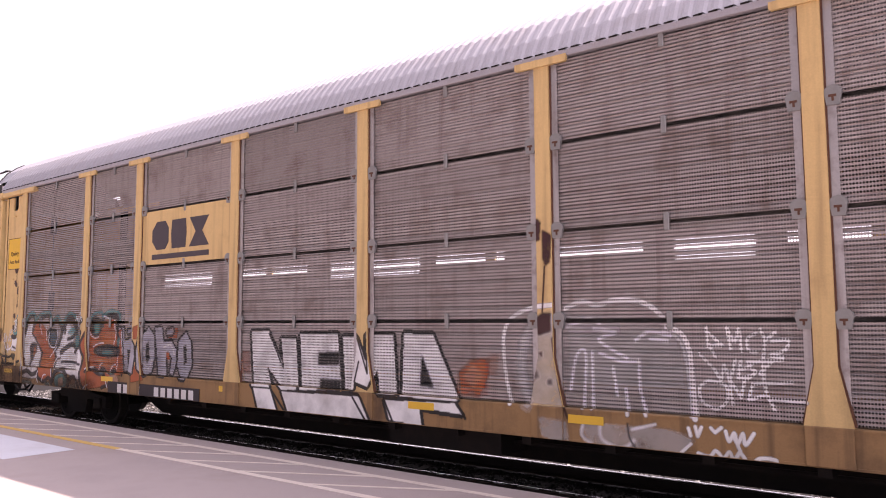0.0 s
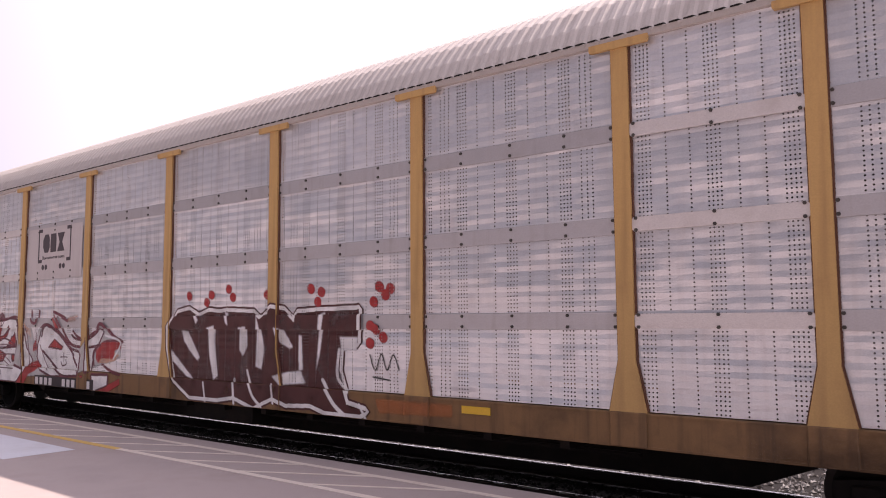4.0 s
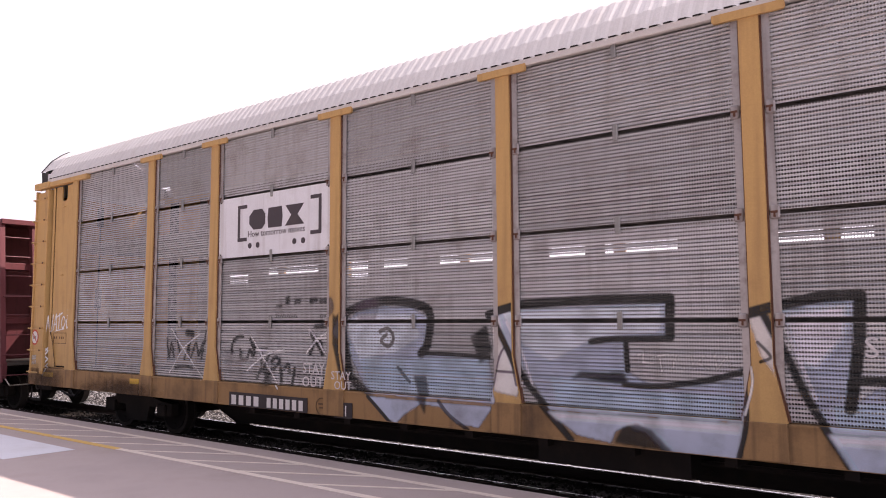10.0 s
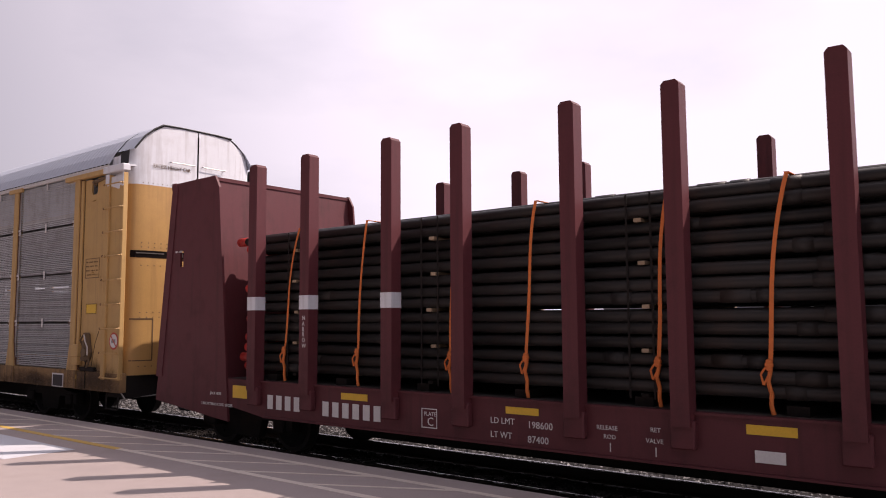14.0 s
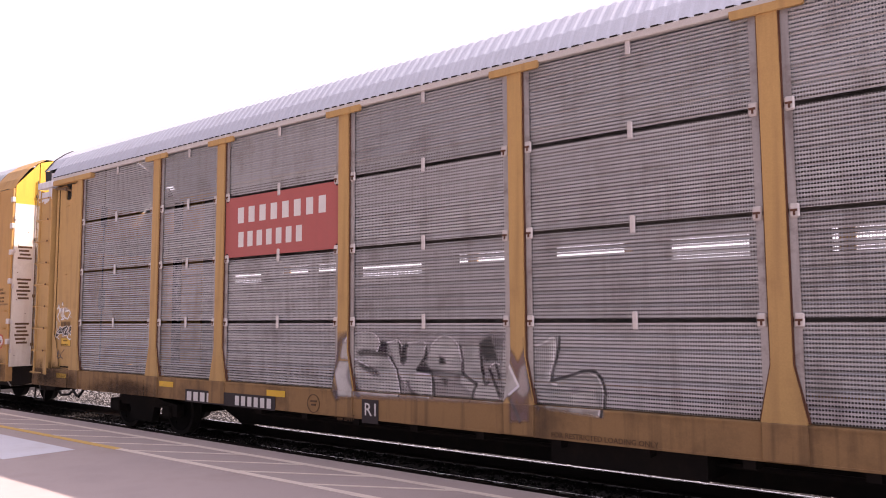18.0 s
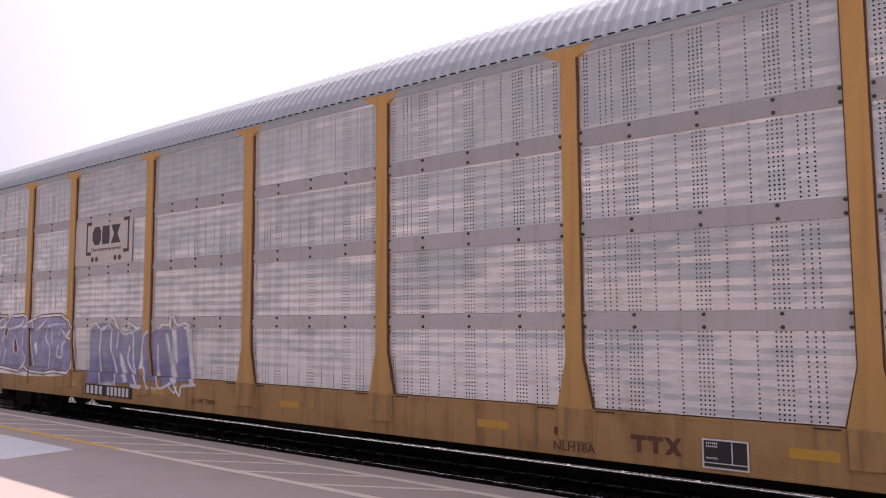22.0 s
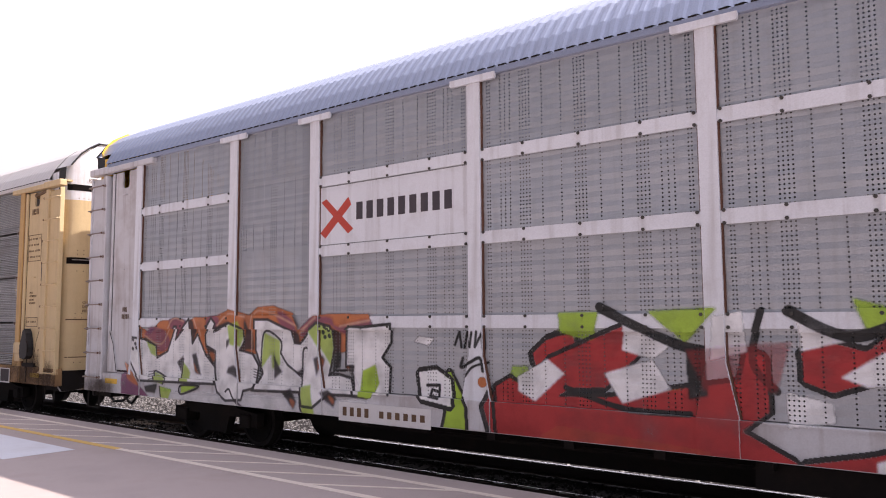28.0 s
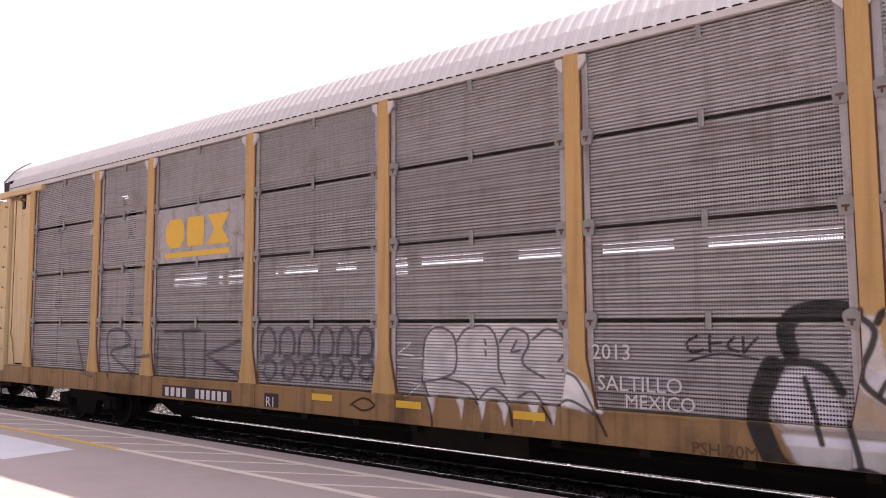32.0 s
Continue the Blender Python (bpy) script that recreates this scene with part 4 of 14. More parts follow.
        # rear hinges take the darker steel to hold the shade on that end
        part("corner_hinge", g, M["zinc"] if s > 0 else M["steel"], car)


def autorack(c):
    """A long enclosed carrier for motor cars; c gives its paint, its side sheets and its ends."""
    car = rolling(tagged(new("autorack_car"), c["label"], "railway car", "cars of the freight train"), c["x"], TRACK_Y, 0.0)
    kind, mats = c["kind"], [M[c["screen"]], M[c["plain"]]]
    # side sheets
    for i, (b, a) in enumerate(zip(POSTS, POSTS[1:])):
        x0, x1 = a + 0.085, b - 0.085
        if kind == "grid":
            for j, (z0, z1) in enumerate(ROWS):
                if c.get("plate") == (i, j):
                    continue
                # listed bays take slate grey or pale sheets
                sheet = "screen_slate" if (i, j) in c.get("slate", ()) else "screen_pale" if (i, j) in c.get("pale_bays", ()) else c["screen"]
                ms = shared((kind, sheet, i, j), lambda: screen_mesh(kind, x0, x1, z0, z1, [M[sheet], mats[1]], i * 10 + j))
                part("screen", ms, None, car)
        else:
            for j, (z0, z1) in enumerate(((1.10, 2.0), (2.0, 3.0), (3.0, 4.0), (4.0, 4.99))):
                ms = shared((kind, c["screen"], i, j), lambda: screen_mesh(kind, x0, x1, z0, z1, mats, i * 10 + j))
                part("screen", ms, None, car)
    # far side closed but for its middle seam, toned dark for the shade inside
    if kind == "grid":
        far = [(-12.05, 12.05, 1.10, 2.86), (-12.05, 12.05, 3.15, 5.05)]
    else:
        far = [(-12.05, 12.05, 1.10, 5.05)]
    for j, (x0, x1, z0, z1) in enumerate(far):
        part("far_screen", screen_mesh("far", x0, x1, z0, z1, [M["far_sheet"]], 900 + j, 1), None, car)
    if kind == "grid":
        # punched strips above and below the far seam; random pieces added to cut the daylight
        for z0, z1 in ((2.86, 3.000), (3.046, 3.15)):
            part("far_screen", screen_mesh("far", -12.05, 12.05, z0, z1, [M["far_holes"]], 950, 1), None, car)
        rng = random.Random(int(-c["x"]))
        g, x = Geo(), -11.9
        while x < 11.8:
            w = rng.uniform(0.25, 1.2)
            g.box(x, min(x + w, 11.9), 1.440, 1.446, 2.84, 3.17)
            e = x + w + rng.uniform(0.6, 2.4) * c.get("open", 0.7)
            if rng.random() < 0.6:
                g.box(x + w, min(e, 11.9), 1.440, 1.446, 2.84, 2.98)
            elif rng.random() < 0.5:
                g.box(x + w, min(e, 11.9), 1.440, 1.446, 3.06, 3.17)
            x = e
        tagged(part("seam_strip", g, M["far_sheet"], car), kind="stuff")
    # clips or bands
    if kind == "grid":
        gc = Geo()
        gc.box(-0.030, 0.030, -1.495, -1.470, -0.095, 0.095, 0, 0.010)
        clip = shared(("clip", c.get("mid", "dull_plain")), lambda: gc.mesh("clip", M[c.get("mid", "dull_plain")]))
        gp = Geo()
        gp.box(-0.045, 0.045, -1.504, -1.472, -0.07, 0.065, 0, 0.014)
        if c.get("arc"):
            gp = Geo()
            arch = [(math.cos(a), math.sin(a)) for a in [k * math.pi / 6 for k in range(-1, 8)]]
            gp.prism([(0.078 * x, 0.03 + 0.071 * z) for x, z in arch] + [(-0.055, -0.085), (0.055, -0.085)], -1.506, -1.472, 1)
        latch = shared(("latch", c["clip"], c.get("arc")), lambda: gp.mesh("latch", M["dull_plain" if c.get("arc") else c["clip"]]))
        gk = Geo()
        gk.box(-0.036, 0.030, -1.5125, -1.5065, -0.012, 0.010, 0)
        gk.box(-0.010, 0.010, -1.5125, -1.5065, -0.050, -0.012, 0)
        keeper = shared("keeper", lambda: gk.mesh("keeper", M["rust_and_gap"]))
        for b, a in zip(POSTS, POSTS[1:]):
            for z in (2.025, 3.025, 4.025):
                part("clip", clip, None, car).location = ((a + b) / 2, 0, z)
                for x in (a + 0.165, b - 0.165):
                    ob = part("latch", latch, None, car)
                    ob.location = (x, 0, z)
                    part("keeper", keeper, None, ob)
            part("clip", clip, None, car).location = ((a + b) / 2, 0, 4.93)
    else:
        for i, (b, a) in enumerate(zip(POSTS, POSTS[1:])):
            narrow = b - a < 2.2
            for z in (2.02, 3.02, 4.02):
                if c.get("planks") and narrow:
                    continue
                g = Geo()
                h = 0.075
                plank = c.get("planks") or (narrow and c.get("narrow_planks"))
                if plank:
                    g.prism([(a + 0.12, z - h), (b - 0.12, z - h), (b - 0.07, z - h * 0.4), (b - 0.07, z + h * 0.4), (b - 0.12, z + h), (a + 0.12, z + h), (a + 0.07, z + h * 0.4), (a + 0.07, z - h * 0.4)], -1.505, -1.478, 1, 0)
                else:
                    g.box(a + 0.09, b - 0.09, -1.482, -1.470, z - 0.095, z + 0.095, 0, 0.004)
                mid = (a + b) / 2
                for x in ([a + 0.14, mid, b - 0.14] if narrow else [a + 0.13, mid - 0.727, mid, mid + 0.727, b - 0.13]):
                    for dz in (-0.062, 0.062):
                        y = -1.505 if plank else -1.482
                        g.rod((x, y, z + dz), (x, y - 0.014, z + dz), 0.019, 6, 1)
                part("band", g, [M["zinc" if plank and not c.get("planks") else c["band"]], M["deck"]], car)
    # posts, head plates
    for side in (-1, 1):
        pm = shared(("post", c["post"], c["sill"], side, c["top"]), lambda: post_mesh(M[c["post"]], M[c["sill"]], side, c["top"]))
        for x in POSTS:
            post = part("post", pm, None, car)
            post.location.x = x
            if side < 0:
                for e in (-1, 1):
                    part("joint", shared(("joint", e), lambda: gap_shadow_mesh(e)), None, post)
    if c["top"] == "T":
        gt = Geo()
        gt.prism([(-0.325, 4.92), (0.325, 4.92), (0.34, 4.94), (0.34, 5.005), (-0.34, 5.005), (-0.34, 4.94)], -1.545, -1.505, 1)
        tm = shared(("tee", c["post"]), lambda: gt.mesh("head_plate", M[c["post"]]))
        for x in POSTS[1:-1]:
            part("head_plate", tm, None, car).location.x = x
    if c["top"] == "clip":
        for s in (-1, 1):
            gt = Geo()
            gt.prism([(s * 0.10, 4.95), (s * 0.19, 4.95), (s * 0.19, 4.88), (s * 0.10, 4.78)][::s], -1.535, -1.50, 1)
            tm = shared(("corner_clip", s), lambda: gt.mesh("corner_clip", M["zinc"]))
            for x in POSTS[1:-1]:
                part("corner_clip", tm, None, car).location.x = x
    # roof, eave plates
    part("roof", shared(("roof", c["roof"], c["end"]), lambda: roof_mesh(M[c["roof"]], 12.6 if c["end"] == "cap" else 13.2, 0.010 if c["roof"] in ("roof_pale", "roof_ice") else 0.017)), None, car, "ribbed sheet roof")
    for sd in (-1, 1):
        g = Geo()
        e, f = sorted((sd * 1.44, sd * 1.522))
        cap = c["end"] == "cap"
        w, lo, hi = (12.0, 5.068, 5.10) if cap else (13.1, 4.985, 5.062)
        g.box(-w, w, e, f, lo, hi if sd < 0 else 5.10, 0, 0.006)
        if cap:
            g.box(-w, w, e, f - 0.012 if sd > 0 else f, 4.99, 5.066)
        if sd < 0:
            # a dark box draws the shaded gap under each roof rib, a bolt between
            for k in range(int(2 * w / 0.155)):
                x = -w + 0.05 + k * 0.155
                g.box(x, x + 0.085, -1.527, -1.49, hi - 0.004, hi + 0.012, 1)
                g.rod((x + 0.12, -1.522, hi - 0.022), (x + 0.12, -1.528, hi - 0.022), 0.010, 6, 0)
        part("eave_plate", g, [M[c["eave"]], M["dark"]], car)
    # sills, floor, decks, underframe
    for sd in (-1, 1):
        g = Geo()
        e, f = sorted((sd * 1.36, sd * 1.505))
        low = c.get("belly", 0.73)
        if low < 0.73:
            g.prism([(-13.72, 0.73), (-12.2, 0.73), (-11.5, low), (11.5, low), (12.2, 0.73), (13.72, 0.73), (13.72, 1.088), (-13.72, 1.088)], e, f, 1)
        else:
            g.box(-13.72, 13.72, e, f, 0.73, 1.088, 0, 0.012)
        e, f = sorted((sd * 1.505, sd * 1.512))
        for z, w in ((low + 0.005, 12.0 if low == 0.73 else 11.5), (1.06, 12.0)):
            g.box(-w, w, e, f, z, z + 0.022)
        part("side_sill", g, M[c["sill"]], car)
    g = Geo()
    for z0, z1 in ((1.0, 1.06), (3.52, 3.60)):
        g.box(-13.0, 13.0, -1.30, 1.30, z0, z1)
    part("deck", g, M["deck"], car, "dark inner decks")
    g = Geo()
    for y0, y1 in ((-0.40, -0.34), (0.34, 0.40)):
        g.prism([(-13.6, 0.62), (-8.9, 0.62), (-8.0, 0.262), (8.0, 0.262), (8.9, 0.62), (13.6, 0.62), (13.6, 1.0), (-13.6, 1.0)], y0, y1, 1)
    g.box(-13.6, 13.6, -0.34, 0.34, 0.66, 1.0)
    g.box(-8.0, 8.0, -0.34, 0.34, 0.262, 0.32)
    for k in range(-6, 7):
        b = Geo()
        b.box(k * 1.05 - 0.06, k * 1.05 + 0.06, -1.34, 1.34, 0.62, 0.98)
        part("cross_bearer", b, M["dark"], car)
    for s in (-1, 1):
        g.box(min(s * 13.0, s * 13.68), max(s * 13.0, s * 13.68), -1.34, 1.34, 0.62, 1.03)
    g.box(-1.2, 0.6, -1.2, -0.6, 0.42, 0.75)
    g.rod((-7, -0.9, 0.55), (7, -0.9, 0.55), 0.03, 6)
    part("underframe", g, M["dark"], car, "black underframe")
    for x in (-10.1, 10.1):
        truck_parts(car, x)
    for s in (-1, 1):
        coupler_parts(car, s, 14.12, 13.55)
        if c["end"] == "cap":
            cap_end(car, s, c)
        else:
            ladder_end(car, s, c, True)
            ladder_end(car, s, c, False)
            round_doors(car, s, c)
    if c.get("brake"):
        brake_parts(car, c.get("brake_x", 12.45), M[c["brake"]], c["brake"] == "black", M[c["body"]])
    for x, z in c.get("reflectors", ()):
        reflector(car, x, z)
    return car


CARS = {}
BASE = dict(body="yellow", sill="sill_yellow", kind="grid", screen="screen_grey", plain="screen_plain", clip="screen_plain", post="yellow", top="T", roof="roof_grey",
            eave="roof_grey", end="round", door="orange_yellow", door_top="white", band="silver_plain")
CARS["first"] = autorack(dict(BASE, x=-5.6, label="weathered yellow enclosed autorack with rusty grey screens and graffiti", body="yellow_old", post="yellow_old", screen="screen_rusty", clip="zinc", arc=True, open=1.0,
                              plate=(6, 2), reflectors=[(-12.6, 0.93), (-8.3, 0.93), (-4.6, 0.93), (-0.6, 0.93), (1.7, 0.93)]))
CARS["second"] = autorack(dict(BASE, x=-34.15, sill="sill_dark", rod=True, white_z=4.65, door_text=2.66, narrow_planks=True, label="yellow enclosed autorack with bright aluminium screens and graffiti", kind="columns", screen="silver", plain="silver_plain", high_slit=True,
                               roof="roof_tan", eave="roof_tan", brake="brake_grime", reflectors=[(12.2, 0.92), (-11.5, 0.92), (5.0, 0.93), (-12.9, 0.92)]))
CARS["third"] = autorack(dict(BASE, x=-62.8, label="yellow enclosed autorack with grey punched screens and pale blue graffiti", roof="roof_pale", eave="roof_pale", plate=(6, 2), white_z=4.81, door_text=2.12,
                              reflectors=[(12.2, 0.92), (8.0, 0.93), (-9.6, 0.93), (-13.0, 0.92)]))
CARS["fifth"] = autorack(dict(BASE, x=-110.39, label="yellow enclosed autorack with grey screens and a red name board", clip="zinc", mid="zinc", roof="roof_ice", eave="roof_pale", plate=(6, 2), corner_top=True, rod=True,
                              brake="brake_grime", reflectors=[(11.7, 0.92), (-5.9, 0.93), (-12.6, 0.92), (-8.8, 0.93)]))
CARS["sixth"] = autorack(dict(BASE, x=-139.15, label="yellow enclosed autorack with aluminium screens, capped ends, lilac graffiti", kind="columns", screen="silver", plain="silver_plain", top="gusset",
                              body="orange_yellow", post="orange_yellow", sill="sill_orange", roof="roof_slate", eave="roof_slate", end="cap", brake="black", belly=0.575, reflectors=[(12.2, 0.92)]))
CARS["seventh"] = autorack(dict(BASE, x=-168.0, label="white enclosed autorack with dull zinc screens and bright green graffiti", kind="columns", screen="silver_dull", plain="dull_plain", post="white",
                                body="white_worn", sill="white_worn", rung="rung_brown", split=True, corner_top=False, roof="roof_blue", eave="roof_blue", band="white", planks=True, door="white_worn", door_top="bright_yellow", white_z=4.69, door_text=2.66, brake="brake_grime", reflectors=[(12.4, 0.90), (-12.9, 0.9)]))
CARS["eighth"] = autorack(dict(BASE, x=-196.65, label="cream yellow enclosed autorack with grey punched screens and black graffiti", top="clip", arc=True, screen="screen_dim", pale_bays=[(2, 0), (2, 1)], roof="roof_pale", eave="roof_pale", plate=(6, 2),
                               body="cream", high_slit=True, rod=True, white_z=4.60, door_text=2.42, post="yellow", door="cream", brake="black", brake_x=12.40, slate=[(0, 0), (0, 1), (0, 2), (0, 3), (1, 0), (1, 1), (1, 2), (1, 3), (2, 2), (2, 3)], reflectors=[(9.1, 0.92), (-1.2, 0.93), (0.6, 0.92), (12.6, 0.88), (-2.8, 0.93)]))


# ---------------------------------------------------------------- bulkhead flat cars
STAKES = [6.06, 4.87, 3.28, 2.12, 0.595, -0.595, -2.12, -3.28, -4.87, -6.06]


def bulkhead_parts(car, s, mat):
    """A tall end bulkhead: tapered side plates, sloping load face, top beam, back posts and ladder rungs."""
    def inner(z):
        return 6.78 + (z - 0.48) * 0.089 if z < 1.6 else 6.88 + (z - 1.6) * 0.0916

    def outer(z):
        return 8.84 - (z - 0.70) * 0.1297
    for sd in (-1, 1):
        g = Geo()
        e, f = sorted((sd * 1.49, sd * 1.53))
        # the plate in four pieces round the slot for lifting
        a, b, lo, hi = 8.10, 8.20, 2.96, 3.24
        for o in ([(6.78, 0.48), (8.84, 0.70), (outer(lo), lo), (inner(lo), lo), (6.88, 1.6)], [(inner(hi), hi), (outer(hi), hi), (8.36, 4.40), (7.24, 4.42), (7.12, 4.22)],
                  [(inner(lo), lo), (a, lo), (a, hi), (inner(hi), hi)], [(b, lo), (outer(lo), lo), (outer(hi), hi), (b, hi)]):
            g.prism([(s * p * 0.994, q) for p, q in o], e, f, 1)
        part("bulkhead_side", g, mat, car)
    g = Geo()
    g.prism([(s * 6.90, 1.1), (s * 7.22, 4.36), (s * 7.30, 4.36), (s * 6.98, 1.1)], -1.49, 1.49, 1)
    g.box(min(s * 7.2, s * 8.36), max(s * 7.2, s * 8.36), -1.49, 1.49, 4.34, 4.40)
    part("load_face", g, mat, car)
    for z, b in ((2.0, 8.6), (3.25, 8.4)):
        for y0, y1 in ((-1.48, -0.82), (0.72, 1.48)):
            g = Geo()
            g.box(min(s * (b - 0.5), s * b), max(s * (b - 0.5), s * b), y0, y1, z, z + 0.16, 0, 0.01)
            part("back_tie", g, mat, car)
    for y in (-1.49, -0.80, -0.22, 0.22, 0.72, 1.49):
        g = Geo()
        h = 0.035 if y in (-0.80, 0.72) else 0.055
        g.prism([(s * 8.60, 1.1), (s * 8.24, 4.34), (s * 8.40, 4.34), (s * 8.78, 1.1)], y - h, y + h, 1)
        part("back_post", g, mat, car)
    g = Geo()
    g.box(min(s * 8.34, s * 8.46), max(s * 8.34, s * 8.46), -1.53, 1.53, 4.30, 4.42, 0, 0.01)
    part("top_beam", g, mat, car)
    g = Geo()
    g.rod((s * 8.66, -1.5, 2.62), (s * 8.66, 1.5, 2.62), 0.02, 6)
    part("cross_bar", g, mat, car)
    for k in range(8):
        z = 0.85 + k * 0.45
        x = s * (8.83 - 0.135 * (z - 0.7))
        g = Geo()
        g.rod((x, -1.50, z), (x, -0.80, z), 0.015, 6)
        part("rung", g, mat, car)
        if z < 2.4:
            g = Geo()
            g.rod((x, 0.72, z), (x, 1.50, z), 0.015, 6)
            part("rung", g, mat, car)
    g = Geo()
    g.box(min(s * 8.5, s * 9.0), max(s * 8.5, s * 9.0), -0.1, 1.3, 1.16, 1.20)
    part("walkway", g, M["steel"], car, "worn steel end walkway")


def bulkhead_flat(x, mat, label, stakes, bands):
    car = rolling(tagged(new("bulkhead_flat_car"), label, "railway car", "cars of the freight train"), x, TRACK_Y, 0.0)
    for sd in (-1, 1):
        g = Geo()
        e, f = sorted((sd * 1.40, sd * 1.50))
        g.prism([(-8.75, 0.78), (-6.75, 0.72), (-5.9, 0.60), (5.9, 0.60), (6.75, 0.72), (8.75, 0.78), (8.75, 1.14), (-8.75, 1.14)], e, f, 1)
        for z, w in ((0.60, 5.9), (1.115, 6.7)):
            e2, f2 = sorted((sd * 1.50, sd * 1.525))
            g.box(-w, w, e2, f2, z, z + 0.025)
        part("side_sill", g, mat, car)
    g = Geo()
    g.box(-8.7, 8.7, -1.42, 1.42, 1.06, 1.14)
    part("deck", g, M["deck"], car)
    g = Geo()
    g.prism([(-8.7, 0.62), (-6.0, 0.62), (-4.9, 0.28), (4.9, 0.28), (6.0, 0.62), (8.7, 0.62), (8.7, 1.06), (-8.7, 1.06)], -0.38, 0.38, 1)
    for k in range(-7, 8):
        b = Geo()
        b.box(k * 1.1 - 0.05, k * 1.1 + 0.05, -1.40, 1.40, 0.78, 1.06)
        part("cross_bearer", b, M["dark"], car)
    b = Geo()
    b.rod((-0.8, -0.8, 0.62), (0.8, -0.8, 0.62), 0.17, 10)
    part("air_tank", b, M["dark"], car)
    part("underframe", g, M["dark"], car, "black underframe")
    for s in (-1, 1):
        bulkhead_parts(car, s, mat)
        coupler_parts(car, s, 9.75, 8.7)
        truck_parts(car, s * 6.9)
    if stakes:
        for sd in (-1, 1):
            g = Geo()
            lo, hi = (-1.63, -1.45) if sd < 0 else (1.45, 1.63)
            g.prism([(-0.095, 1.0), (0.095, 1.0), (0.095, 4.39), (0.06, 4.43), (-0.06, 4.43), (-0.095, 4.39)], lo, hi, 1)
            # welded foot that clasps the sill
            e, f = sorted((sd * 1.50, sd * 1.60))
            g.box(-0.125, 0.125, e, f, 0.78, 1.06, 0, 0.015)
            sm = g.mesh("stake", mat)
            for sx in STAKES:
                part("stake", sm, None, car).location.x = sx
        g = Geo()
        g.box(-0.099, 0.099, -1.634, -1.446, 2.20, 2.40)
        bm_ = g.mesh("stake_band", M["white"])
        for sx in bands:
            part("stake_band", bm_, None, car, "white painted band").location.x = sx
    return car


CARS["fourth"] = bulkhead_flat(-86.6, M["maroon"], "maroon bulkhead flat car with tall side stakes, loaded with pipes", True, [6.06, 4.87, 3.28, -3.28, -4.87, -6.06])
CARS["ninth"] = bulkhead_flat(-220.45, M["brown_red"], "faded orange-brown bulkhead flat car at the train's tail", False, [])

# pipe load
load = rolling(thing("pipe_load", "strapped stack of black coated pipes with red end caps", "pipes"), -86.6, TRACK_Y, 0.0)
OD = 0.139
rng = random.Random(11)
pipe_meshes = []
for k in range(5):
    gp = Geo()
    r = OD / 2 * rng.uniform(0.86, 1.0)
    gp.rod((-6.55, 0, 0), (6.80, 0, 0), r, 12)
    for c in range(3):
        a = rng.uniform(-6.2, 6.2)
        gp.rod((a, 0, 0), (a + rng.uniform(0.16, 0.3), 0, 0), r + 0.010, 12)
    pipe_meshes.append(gp.mesh("pipe", M["pipe"], True))
gp = Geo()
gp.rod((-0.10, 0, 0), (0.10, 0, 0), OD / 2 * 1.0 + 0.001, 10)
cap_mesh = gp.mesh("end_cap", M["pipe_cap"], True)
# three layers to a bundle, timber spacers between the bundles
LIFT = 0.457
for r in range(14):
    for k in range(19):
        z, y = 1.275 + (r // 3) * LIFT + 0.07 + (r % 3) * OD, -1.285 + k * (OD + 0.003)
        pipe = part("pipe", rng.choice(pipe_meshes), None, load)
        top = r == 13
        shift = rng.uniform(-0.14, 0.12) + (0.10 if k < 2 and not top else -0.04)
        pipe.matrix_basis = pose(shift, y + rng.uniform(-0.024, 0.020), z + rng.uniform(-0.010, 0.010) + (rng.uniform(0.0, 0.04) if top else 0.0), 0, rng.uniform(-0.10, 0.10), rng.uniform(-0.12, 0.12))
        for e in (-6.55, 6.80):
            part("end_cap", cap_mesh, None, pipe).location = (e, 0, 0)
for x in (-5.36, -2.74, 0.12, 2.76, 5.36):
    for r in range(5):
        g = Geo()
        a, b = x + rng.uniform(-0.05, 0.05), 1.255 + r * LIFT
        g.box(a - 0.042, a + 0.042, -1.375 + rng.uniform(-0.02, 0.03), 1.34, b - 0.021, b + 0.021, 0, 0.004)
        part("timber_spacer", g, M["lumber"] if r else M["timber"], load, "pale end of a timber spacer" if r else "")
    for dx in (-0.16, 0.11):
        g = Geo()
        g.box(x + dx, x + dx + 0.022, -1.385, -1.381, 1.22, 3.36)
        part("steel_band", g, M["dark"], load)
g = Geo()
for x in (-5.9, -4.4, -2.9, -1.4, 0.1, 1.6, 3.1, 4.6, 6.1):
    g = Geo()
    g.box(x - 0.10, x + 0.10, -1.34, 1.34, 1.14, 1.234)
    part("dunnage", g, M["timber"], load, "dark timber under the pipes")
